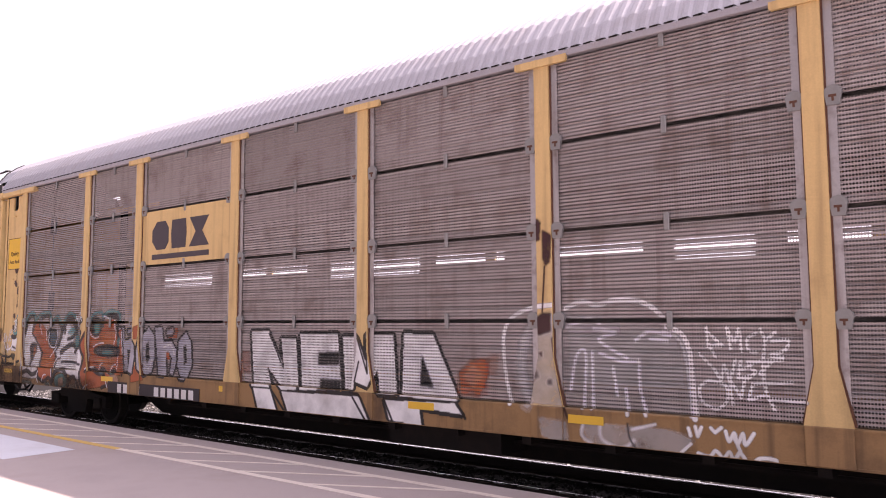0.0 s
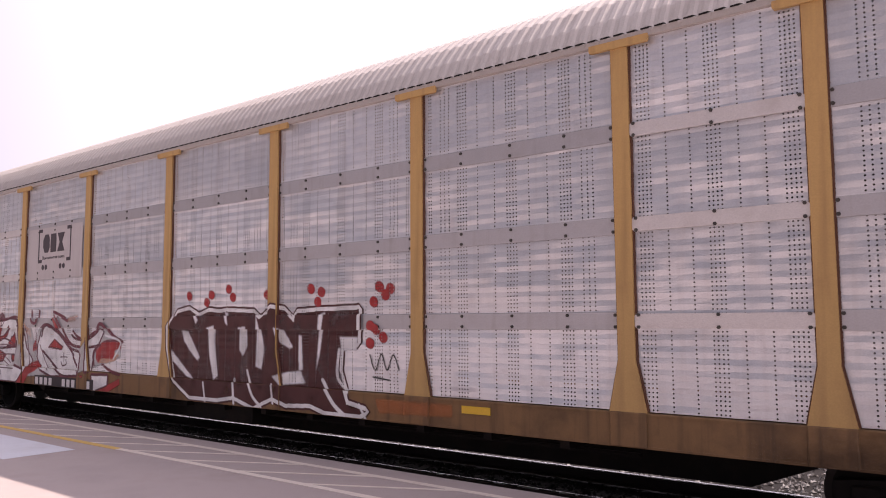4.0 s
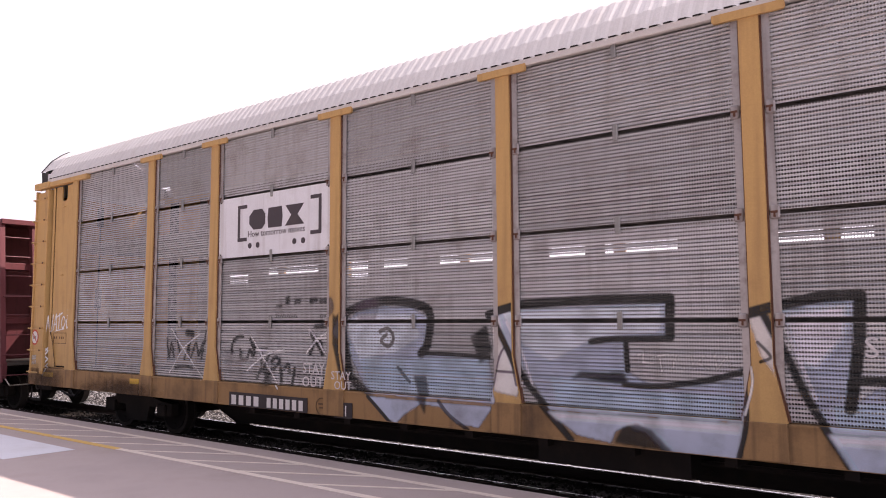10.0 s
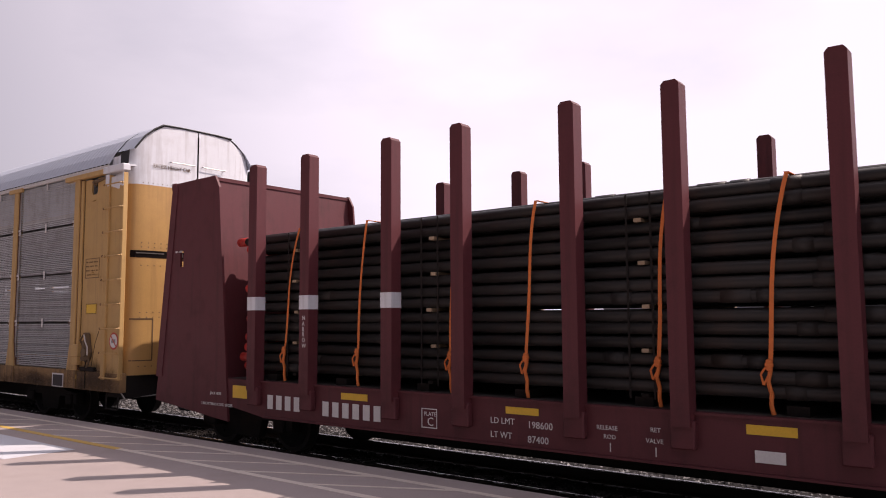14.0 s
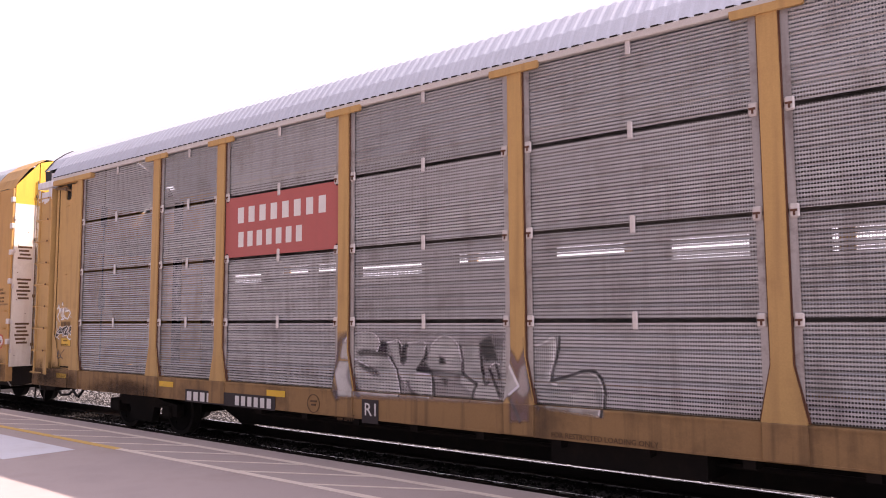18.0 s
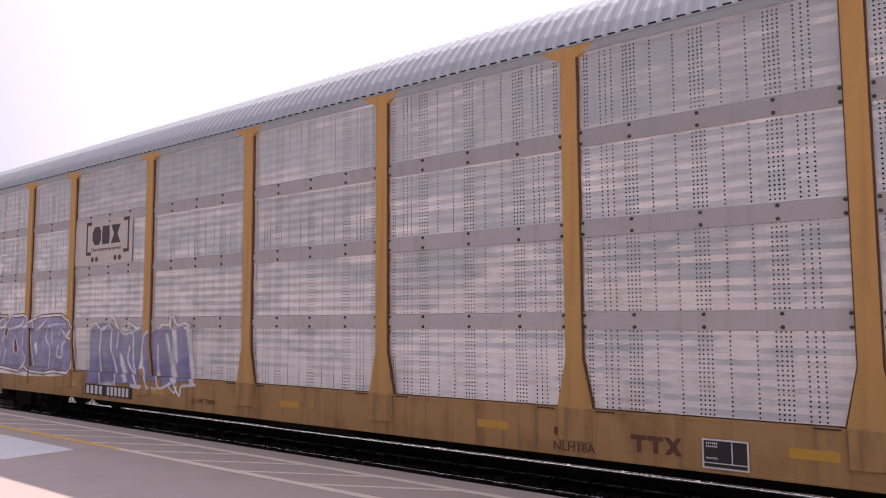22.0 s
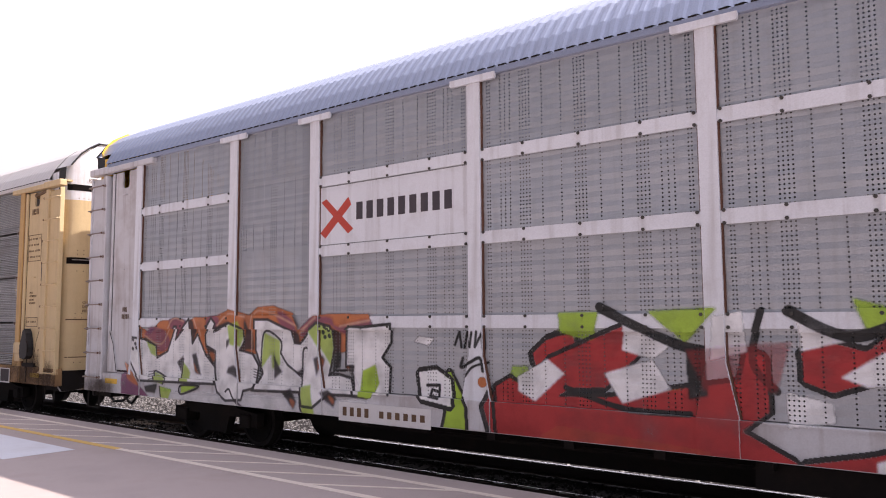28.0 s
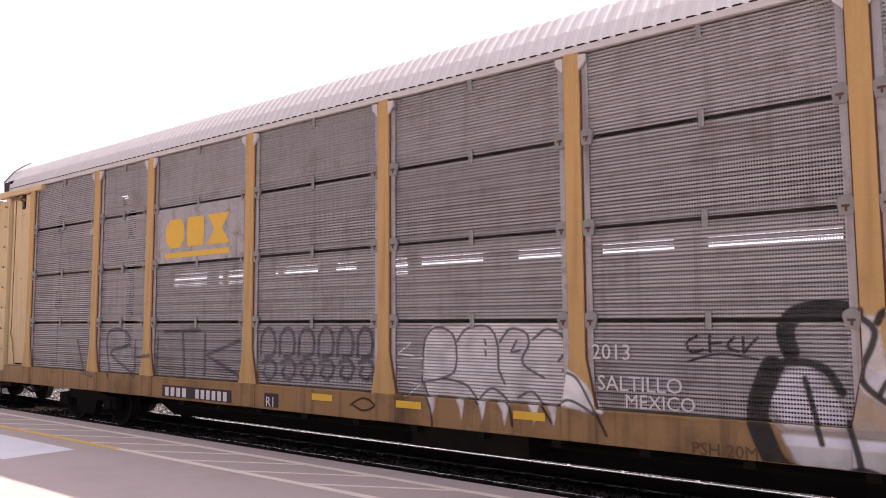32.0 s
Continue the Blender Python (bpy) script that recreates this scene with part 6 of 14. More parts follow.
C.line("W", 0.036, [(3.24, 1.45), (3.14, 1.38), (3.16, 1.24), (3.30, 1.18), (3.40, 1.27), (3.39, 1.40), (3.26, 1.44)])
C.line("W", 0.036, [(3.43, 1.46), (3.45, 1.23)], False)
C.line("W", 0.036, [(3.43, 1.46), (3.53, 1.30), (3.57, 1.47)], False)
C.line("W", 0.036, [(3.64, 1.43), (3.60, 1.28), (3.74, 1.33)], False)
C.line("W", 0.036, [(3.67, 1.43), (3.99, 1.46)], False)
C.line("W", 0.036, [(3.79, 1.30), (4.12, 1.29)], False)
C.line("W", 0.036, [(3.82, 1.64), (3.71, 1.53), (3.75, 1.52)], False)
C.line("W", 0.036, [(3.03, 0.98), (3.05, 0.91)], False)
C.line("W", 0.036, [(3.10, 1.00), (3.12, 0.91), (3.16, 1.00)], False)
C.line("W", 0.036, [(3.39, 0.98), (3.42, 0.89), (3.47, 0.97), (3.50, 0.88), (3.55, 0.97), (3.57, 0.87), (3.65, 0.98)])
C.line("W", 0.036, [(3.12, 0.75), (3.23, 0.73), (3.29, 0.79), (3.36, 0.73), (3.42, 0.79), (3.46, 0.72), (3.52, 0.79), (3.60, 0.70), (3.70, 0.76), (3.83, 0.76), (3.82, 0.72), (3.67, 0.68)])
C.line("W", 0.036, [(3.46, 0.95), (3.52, 0.81), (3.48, 0.74)], False)
C.line("W", 0.036, [(3.25, 1.00), (3.29, 0.96), (3.35, 1.01)], False)
C.fill("O", [(-7.93, 1.89), (-7.77, 1.83), (-7.71, 1.07), (-7.95, 1.06)])
C.fill("O", [(-6.21, 1.95), (-5.87, 1.93), (-5.88, 1.76), (-6.20, 1.75)])
C.fill("O", [(-7.21, 1.95), (-7.05, 1.98), (-7.08, 1.73), (-7.21, 1.73)])
C.fill("O", [(-7.24, 1.19), (-7.02, 1.31), (-6.85, 1.01), (-7.22, 0.95)])
C.fill("Q", [(-7.83, 1.92), (-7.62, 1.93), (-7.60, 1.67), (-7.33, 1.76), (-7.17, 1.62), (-7.15, 1.41), (-7.22, 1.11), (-7.38, 1.15), (-7.34, 1.51), (-7.49, 1.53), (-7.44, 1.15), (-7.65, 1.11)])
C.fill("Q", [(-7.50, 1.89), (-7.27, 1.92), (-7.27, 1.85), (-7.50, 1.83)])
C.fill("Q", [(-7.00, 1.79), (-6.78, 1.93), (-6.61, 1.80), (-6.57, 1.44), (-6.66, 1.15), (-6.84, 1.09), (-7.05, 1.20), (-7.09, 1.52)])
C.fill("Q", [(-6.58, 1.93), (-6.36, 1.94), (-6.30, 1.68), (-6.06, 1.71), (-5.91, 1.57), (-5.90, 1.33), (-6.00, 1.13), (-6.09, 1.15), (-6.03, 1.42), (-6.16, 1.53), (-6.22, 1.41), (-6.18, 1.11), (-6.44, 1.12)])
C.fill("Q", [(-6.22, 1.89), (-6.01, 1.92), (-6.01, 1.83), (-6.20, 1.80)])
C.fill("Q", [(-5.84, 1.71), (-5.62, 1.86), (-5.47, 1.68), (-5.44, 1.31), (-5.58, 1.07), (-5.74, 1.08), (-5.86, 1.28)])
C.edge("Q", "K", 0.050)
C.fill("K", [(-6.87, 1.63), (-6.77, 1.69), (-6.73, 1.38), (-6.81, 1.30), (-6.87, 1.37)])
C.fill("O", [(-6.21, 1.51), (-6.12, 1.51), (-6.10, 1.39), (-6.19, 1.38)])
C.fill("K", [(-5.70, 1.62), (-5.61, 1.65), (-5.58, 1.35), (-5.67, 1.30)])
C.line("X", 0.030, [(-6.96, 1.31), (-6.76, 1.22), (-6.65, 1.38)])
C.line("X", 0.030, [(-6.28, 1.60), (-6.07, 1.63), (-5.96, 1.47)])
C.line("W", 0.025, [(-12.77, 1.79), (-12.63, 1.44), (-12.34, 1.52), (-12.30, 1.80)])
C.line("K", 0.050, [(-12.87, 1.14), (-12.39, 1.10), (-11.86, 1.20)])
C.fill("D", [(1.29, 3.13), (1.35, 3.18), (1.40, 3.13), (1.38, 2.93), (1.31, 2.91)])
C.fill("D", [(1.41, 3.05), (1.54, 2.98), (1.51, 2.67), (1.45, 2.63), (1.41, 2.73)])
C.fill("D", [(1.29, 2.05), (1.41, 2.12), (1.51, 2.12), (1.51, 1.91), (1.35, 1.86), (1.29, 1.91)])
C.fill("D", [(1.23, 1.42), (1.29, 1.43), (1.29, 1.36), (1.24, 1.36)])
C.fill("D", [(1.34, 1.67), (1.39, 1.69), (1.39, 1.62)])
C.line("D", 0.020, [(1.44, 2.63), (1.40, 2.12)], False)
C.fill("A", [(0.17, 1.42), (0.34, 1.56), (0.55, 1.59), (0.61, 1.39), (0.48, 1.13), (0.22, 1.13)], 0.55)
C.fill("F", [(0.23, 1.37), (0.39, 1.51), (0.54, 1.39), (0.38, 1.22)], 0.5)
C.fill("A", [(0.62, 1.64), (0.76, 1.65), (0.74, 1.40), (0.64, 1.39)], 0.3)
C.fill("D", [(-12.43, 3.27), (-12.35, 3.29), (-12.22, 3.29), (-12.22, 3.19), (-12.27, 3.12), (-12.36, 3.13)])
C.fill("D", [(-12.39, 2.96), (-12.32, 2.97), (-12.25, 2.89), (-12.25, 2.82), (-12.33, 2.83), (-12.40, 2.90)])
C.fill("D", [(-12.19, 2.92), (-12.11, 2.90), (-12.11, 2.85), (-12.18, 2.85)])
C.fill("D", [(-12.22, 2.82), (-12.13, 2.84), (-12.11, 2.82), (-12.12, 2.67), (-12.19, 2.63), (-12.25, 2.68), (-12.25, 2.77)])
C.fill("D", [(-12.25, 2.44), (-12.20, 2.44), (-12.19, 2.39), (-12.24, 2.35)])
C.fill("D", [(-12.38, 2.22), (-12.29, 2.24), (-12.28, 2.15), (-12.32, 2.10), (-12.38, 2.15)])
C.fill("D", [(-12.41, 1.96), (-12.33, 1.98), (-12.33, 1.86), (-12.40, 1.87)])
C.fill("D", [(-12.79, 1.65), (-12.72, 1.68), (-12.70, 1.61), (-12.77, 1.58)])
C.fill("D", [(-12.93, 1.90), (-12.87, 1.90), (-12.85, 1.65), (-12.93, 1.57)])
C.fill("D", [(-12.40, 4.11), (-12.37, 4.10), (-12.38, 4.05), (-12.40, 4.05)])
C.fill("D", [(-12.95, 4.29), (-12.89, 4.28), (-12.89, 4.24), (-12.95, 4.25)])
C.line("D", 0.020, [(-12.29, 3.13), (-12.29, 2.97)], False)
C.line("D", 0.020, [(-12.19, 2.63), (-12.21, 2.44)], False)
C.fill("W", [(-12.34, 1.67), (-12.06, 1.70), (-12.07, 1.40), (-12.36, 1.42)])
C.fill("K", [(-12.33, 1.53), (-12.10, 1.48), (-12.12, 1.44), (-12.33, 1.48)])
C.fill("K", [(-12.36, 1.36), (-12.08, 1.34), (-12.08, 1.28), (-12.24, 1.20), (-12.36, 1.28)])
C.line("K", 0.100, [(-12.34, 1.72), (-12.17, 1.72), (-12.07, 1.86), (-12.04, 2.07)])
C.line("T", 0.060, [(-12.03, 2.19), (-12.19, 2.12), (-12.27, 1.96), (-12.25, 1.80), (-12.08, 1.81)])
C.line("K", 0.050, [(-12.94, 1.35), (-12.81, 1.29), (-12.45, 1.27), (-12.36, 1.30)], False)
C.line("K", 0.060, [(-12.84, 1.25), (-12.68, 1.07)], False)
C.line("K", 0.060, [(-12.63, 1.29), (-12.64, 1.10)], False)
C.line("W", 0.020, [(-12.69, 1.79), (-12.76, 1.75), (-12.71, 1.66), (-12.76, 1.60)], False)
C.line("W", 0.020, [(-12.68, 1.61), (-12.65, 1.76), (-12.61, 1.61)], False)
C.line("W", 0.020, [(-12.56, 1.73), (-12.53, 1.61), (-12.48, 1.78)], False)
C.line("W", 0.020, [(-12.47, 1.66), (-12.40, 1.71), (-12.45, 1.75), (-12.44, 1.62), (-12.39, 1.63)], False)
C.line("W", 0.025, [(-12.46, 1.83), (-12.42, 1.88), (-12.39, 1.83), (-12.43, 1.80), (-12.46, 1.83)])
C.line("W", 0.030, [(-12.32, 2.05), (-12.22, 2.09), (-12.20, 2.00), (-12.30, 1.86)])
C.line("W", 0.030, [(-12.26, 2.05), (-12.28, 1.91), (-12.20, 1.92), (-12.21, 1.84)], False)
C.line("W", 0.020, [(-12.57, 1.56), (-12.53, 1.37), (-12.48, 1.54)], False)
C.line("W", 0.020, [(-12.46, 1.47), (-12.44, 1.42), (-12.35, 1.53)], False)
C.line("S", 0.020, [(-13.52, 1.82), (-13.49, 1.63), (-13.44, 1.85), (-13.41, 1.68)], False)
C.line("S", 0.020, [(-13.38, 1.82), (-13.40, 1.66), (-13.33, 1.79)], False)
C.fill("S", [(-12.89, 1.55), (-12.61, 1.59), (-12.49, 1.42), (-12.81, 1.28)], 0.2)
C.apply("spray-painted graffiti in orange, teal, white and black on the lower side")

C = Paint(CARS["second"], "columns", -13.5, 9.0, 0.74, 2.9)
C.fill("X", [(-11.74, 2.06), (-11.38, 2.21), (-10.54, 1.59), (-9.55, 2.05), (-9.09, 1.78), (-8.66, 1.79), (-8.05, 2.08), (-7.26, 2.08), (-7.14, 1.53), (-6.71, 1.98), (-6.48, 1.55), (-6.32, 1.88), (-5.87, 1.96), (-4.94, 1.55), (-4.47, 1.46), (-4.18, 1.71), (-3.69, 1.95), (-2.95, 1.66), (-2.97, 1.38), (-4.48, 1.04), (-9.08, 0.73), (-11.05, 0.77), (-11.64, 1.22)], 0.8)
C.fill("W", [(-11.70, 2.10), (-11.50, 2.24), (-10.95, 1.84), (-10.53, 1.43), (-9.54, 1.38), (-9.26, 1.86), (-9.09, 1.47), (-9.19, 1.01), (-9.53, 0.68), (-11.05, 0.73), (-11.56, 1.22)])
C.fill("W", [(-8.87, 1.63), (-8.56, 1.94), (-8.05, 2.08), (-7.40, 2.13), (-7.26, 1.94), (-7.27, 1.53), (-7.45, 1.11), (-6.89, 1.01), (-6.73, 0.90), (-7.23, 0.76), (-8.45, 0.76), (-8.76, 1.04)])
C.fill("W", [(-7.03, 1.81), (-6.88, 1.48), (-6.56, 1.23), (-6.89, 0.92), (-7.01, 1.27)])
C.fill("W", [(-6.32, 1.56), (-6.17, 1.88), (-5.87, 1.95), (-5.39, 1.77), (-4.94, 1.49), (-4.64, 1.44), (-4.41, 1.40), (-4.48, 1.01), (-5.61, 0.95), (-6.11, 1.07), (-6.33, 1.30)])
C.fill("W", [(-4.18, 1.73), (-3.75, 1.90), (-3.60, 1.85), (-3.81, 1.59), (-3.97, 1.42), (-4.04, 1.10), (-4.20, 1.09)])
C.fill("W", [(-3.94, 1.01), (-3.34, 1.03), (-3.35, 0.86), (-3.85, 0.73)])
C.edge("W", "M", 0.050)
C.fill("R", [(-11.59, 1.84), (-11.29, 1.75), (-11.08, 1.54), (-11.21, 1.48), (-11.53, 1.53)])
C.fill("R", [(-10.67, 1.47), (-9.54, 1.46), (-9.37, 1.27), (-10.27, 1.23)])
C.fill("R", [(-10.04, 1.97), (-9.73, 1.97), (-9.73, 1.85), (-9.97, 1.85)])
C.fill("R", [(-9.55, 2.01), (-9.32, 2.00), (-9.32, 1.78), (-9.55, 1.81)])
C.fill("R", [(-11.42, 1.14), (-10.66, 1.16), (-10.65, 1.01), (-11.34, 0.97)])
C.fill("R", [(-9.31, 1.47), (-8.96, 1.52), (-8.95, 1.10), (-9.42, 1.07)])
C.fill("R", [(-8.74, 1.37), (-8.25, 1.43), (-7.86, 1.33), (-8.05, 1.15), (-8.66, 1.15)])
C.fill("R", [(-8.33, 1.86), (-8.15, 1.94), (-8.25, 1.64), (-7.72, 1.94), (-7.86, 1.72), (-8.45, 1.53), (-8.71, 1.49)])
C.fill("R", [(-7.81, 1.58), (-7.49, 1.80), (-7.40, 1.63), (-7.44, 1.52), (-7.67, 1.52)])
C.fill("R", [(-7.63, 1.34), (-7.36, 1.34), (-7.40, 1.18), (-7.58, 1.17)])
C.fill("R", [(-9.77, 0.62), (-9.42, 0.84), (-9.08, 0.90), (-8.65, 0.71)])
C.fill("R", [(-7.23, 0.72), (-6.72, 1.15), (-6.33, 1.24), (-6.10, 1.13), (-6.33, 1.02), (-6.65, 0.93), (-6.89, 0.69)])
C.fill("R", [(-6.56, 1.55), (-6.44, 1.68), (-6.36, 1.46), (-6.56, 1.42)])
C.fill("R", [(-5.68, 2.25), (-5.58, 2.10), (-5.35, 1.92), (-5.49, 1.89), (-5.65, 2.07)])
C.fill("R", [(-5.88, 1.51), (-5.59, 1.70), (-5.20, 1.54), (-5.26, 1.47)])
C.fill("R", [(-3.87, 1.48), (-3.66, 1.64), (-2.95, 1.69), (-2.94, 1.54), (-3.18, 1.51), (-3.62, 1.39), (-3.77, 1.25), (-3.86, 1.32)])
C.fill("R", [(-3.80, 0.71), (-3.35, 0.86), (-2.90, 1.00), (-2.88, 0.89), (-3.36, 0.71)])
C.fill("R", [(-4.40, 0.99), (-4.23, 1.01), (-4.29, 0.95)])
C.fill("R", [(-11.58, 1.75), (-11.46, 1.31), (-11.64, 1.22), (-11.68, 1.66)])
C.fill("F", [(-3.77, 1.25), (-3.62, 1.41), (-3.23, 1.48), (-3.01, 1.42), (-3.15, 1.32), (-3.43, 1.27)])
C.fill("F", [(-10.42, 2.22), (-10.04, 2.22), (-10.09, 1.85), (-10.41, 1.89)], 0.5)
C.fill("F", [(-7.00, 2.08), (-6.71, 1.88), (-6.64, 1.68), (-6.88, 1.81)], 0.5)
C.fill("F", [(-4.99, 2.15), (-4.62, 2.18), (-4.65, 2.06), (-4.99, 2.04)], 0.5)
C.line("M", 0.070, [(-11.67, 2.24), (-11.38, 2.23), (-10.95, 1.84), (-10.47, 1.55)])
C.line("M", 0.060, [(-10.04, 2.09), (-9.32, 2.13), (-9.21, 1.86)])
C.line("M", 0.070, [(-8.93, 1.90), (-8.45, 1.97), (-8.15, 2.19), (-8.05, 2.12)])
C.line("M", 0.070, [(-8.05, 2.07), (-7.49, 2.15), (-7.26, 2.04), (-7.22, 1.87)])
C.line("M", 0.050, [(-8.66, 1.49), (-8.05, 1.47), (-7.27, 1.52)])
C.line("M", 0.060, [(-7.72, 1.94), (-8.05, 1.72), (-8.66, 1.49)])
C.line("M", 0.050, [(-7.49, 1.80), (-7.40, 1.53), (-7.86, 1.51)])
C.line("M", 0.060, [(-6.67, 2.27), (-6.63, 2.07), (-6.47, 2.01), (-6.35, 2.10), (-6.31, 2.27)])
C.line("M", 0.060, [(-5.68, 2.25), (-5.31, 2.16), (-4.99, 2.06)])
C.line("M", 0.060, [(-5.51, 2.13), (-5.25, 1.89), (-5.06, 1.71), (-4.82, 1.58), (-4.41, 1.54)])
C.line("M", 0.060, [(-6.17, 1.75), (-6.09, 1.94), (-5.83, 1.98), (-5.39, 1.83), (-5.00, 1.60), (-4.76, 1.38)])
C.line("M", 0.050, [(-4.81, 1.86), (-4.63, 1.75), (-4.40, 1.70)])
C.line("M", 0.070, [(-4.18, 1.71), (-3.85, 1.85), (-3.69, 2.00), (-3.45, 1.90), (-3.22, 1.76), (-2.91, 1.67)])
C.line("M", 0.050, [(-4.13, 1.55), (-3.71, 1.59), (-3.51, 1.67), (-2.95, 1.69)])
C.line("M", 0.060, [(-3.93, 1.21), (-3.97, 1.42), (-3.81, 1.59)])
C.line("M", 0.050, [(-3.62, 1.24), (-3.34, 1.13), (-2.90, 1.07)])
C.line("M", 0.050, [(-11.64, 1.22), (-11.20, 0.98), (-10.52, 0.93)])
C.line("M", 0.050, [(-6.10, 1.44), (-5.67, 1.22), (-5.27, 1.01), (-4.96, 0.95)])
C.line("M", 0.040, [(-5.74, 1.27), (-5.60, 1.16)])
C.line("M", 0.050, [(-4.76, 1.33), (-4.48, 1.04)])
C.line("M", 0.040, [(-10.28, 1.60), (-9.79, 1.77), (-10.03, 1.77), (-9.55, 1.85)], False)
C.line("K", 0.025, [(-11.56, 1.03), (-10.65, 1.01), (-9.25, 1.03)], False)
C.line("K", 0.020, [(-8.65, 1.04), (-7.40, 1.03)], False)
C.line("K", 0.018, [(-8.33, 0.95), (-8.25, 0.81), (-8.05, 0.86), (-8.07, 0.99), (-8.33, 0.95)])
C.line("K", 0.018, [(-8.29, 0.81), (-8.17, 0.98), (-8.08, 0.85)], False)
C.line("K", 0.025, [(-5.27, 1.24), (-5.21, 1.16), (-5.05, 1.20), (-5.07, 1.28)])
C.line("K", 0.020, [(-5.30, 1.33), (-5.01, 1.34)])
C.line("K", 0.020, [(-5.17, 1.42), (-5.15, 1.25)])
C.line("G", 0.030, [(-12.74, 1.99), (-12.64, 1.67), (-12.87, 1.66), (-12.67, 1.61), (-12.60, 1.48), (-12.71, 1.44)], False)
C.line("G", 0.030, [(-12.52, 1.75), (-12.57, 1.56), (-12.52, 1.49), (-12.44, 1.66), (-12.52, 1.75)], False)
C.line("G", 0.030, [(-12.41, 1.73), (-12.43, 1.51), (-12.36, 1.50), (-12.33, 1.71)], False)
C.line("G", 0.030, [(-12.34, 1.50), (-12.32, 1.66), (-12.26, 1.70), (-12.28, 1.57), (-12.34, 1.57), (-12.28, 1.39)], False)
C.line("G", 0.030, [(-12.26, 1.76), (-12.21, 1.79), (-12.24, 1.54), (-12.17, 1.52)], False)
C.line("G", 0.030, [(-12.20, 1.75), (-12.17, 1.57), (-12.10, 1.86)], False)
C.line("G", 0.030, [(-12.16, 1.56), (-12.18, 1.31)], False)
C.line("G", 0.050, [(-12.74, 2.00), (-12.72, 1.91)])
C.line("G", 0.050, [(-12.10, 1.86), (-12.11, 1.77)])
C.line("G", 0.020, [(-12.61, 1.82), (-12.49, 1.90), (-12.32, 1.88), (-12.21, 1.80)])
C.line("G", 0.020, [(-12.71, 1.44), (-12.61, 1.34), (-12.41, 1.32), (-12.23, 1.38)])
C.line("G", 0.020, [(-12.42, 1.92), (-12.29, 1.90), (-12.23, 1.84)])
C.line("G", 0.020, [(-12.61, 1.34), (-12.51, 1.29), (-12.44, 1.28)])
C.fill("R", [(-11.70, 1.89), (-11.42, 1.82), (-11.15, 1.61), (-11.61, 1.65)])
C.fill("R", [(-11.53, 1.66), (-10.67, 1.42), (-11.31, 1.45)])
C.fill("R", [(-9.94, 2.16), (-9.36, 2.14), (-9.29, 1.96), (-9.85, 2.01)])
C.fill("R", [(-11.66, 1.82), (-11.54, 1.41), (-11.64, 1.40)])
C.fill("R", [(-8.35, 2.11), (-8.26, 1.84), (-8.47, 1.67), (-8.41, 1.93)])
C.fill("R", [(-7.67, 1.73), (-7.46, 1.68), (-7.66, 1.59)])
C.fill("R", [(-8.54, 1.66), (-7.93, 1.78), (-8.06, 1.66)])
C.fill("R", [(-9.67, 1.60), (-9.28, 1.65), (-9.28, 1.47), (-9.51, 1.46)])
C.fill("R", [(-8.91, 1.84), (-8.69, 1.71), (-8.83, 1.66)])
C.fill("F", [(-10.43, 2.12), (-9.94, 2.14), (-9.92, 1.83), (-10.25, 1.77)], 0.7)
C.fill("F", [(-9.21, 1.84), (-8.95, 1.84), (-8.94, 1.66), (-9.21, 1.65)], 0.4)
C.line("M", 0.035, [(-11.64, 2.23), (-11.25, 2.13), (-10.69, 1.82), (-10.49, 1.67)])
C.line("M", 0.035, [(-10.02, 2.14), (-9.38, 2.16), (-9.28, 1.93)])
C.line("M", 0.035, [(-10.51, 1.63), (-9.84, 1.83), (-9.27, 1.69)])
C.line("M", 0.035, [(-9.21, 1.90), (-8.62, 1.93), (-8.21, 2.24), (-8.14, 2.11)])
C.line("M", 0.035, [(-8.35, 2.11), (-7.68, 2.12), (-7.28, 2.09)])
C.line("M", 0.035, [(-11.24, 1.82), (-10.94, 1.52), (-10.32, 1.39)])
C.line("M", 0.035, [(-10.25, 1.73), (-9.91, 1.54), (-9.35, 1.47)])
C.line("M", 0.035, [(-8.47, 1.62), (-7.93, 1.67), (-7.35, 1.52)])
C.line("M", 0.035, [(-11.59, 1.35), (-10.67, 1.38), (-9.83, 1.43)])
C.line("M", 0.035, [(-8.83, 1.66), (-8.68, 1.48), (-8.33, 1.45)])
C.line("W", 0.030, [(-11.54, 2.13), (-11.05, 1.82), (-10.68, 1.58)])
C.line("W", 0.030, [(-9.85, 2.07), (-9.38, 2.09)])
C.line("W", 0.030, [(-10.34, 1.68), (-9.84, 1.74)])
C.line("W", 0.030, [(-8.21, 2.02), (-7.67, 2.06), (-7.42, 1.98)])
C.fill("B", [(-1.34, 1.96), (-1.13, 2.18), (-0.78, 2.23), (-0.50, 2.12), (-0.22, 2.20), (0.06, 2.17), (0.25, 2.19), (0.96, 2.16), (1.12, 2.06), (1.40, 2.23), (1.68, 2.19), (1.93, 2.01), (1.95, 2.15), (2.36, 2.17), (2.53, 2.17), (3.22, 2.19), (3.20, 1.74), (2.88, 1.74), (2.85, 1.36), (3.03, 0.91), (3.43, 0.84), (3.28, 0.79), (2.60, 0.79), (2.29, 0.87), (1.76, 0.84), (1.48, 0.92), (1.01, 0.75), (0.51, 0.88), (0.10, 0.82), (-0.67, 0.82), (-1.15, 1.07), (-1.31, 1.57)])
C.edge("B", "W", 0.060)
C.edge("W", "B", 0.030)
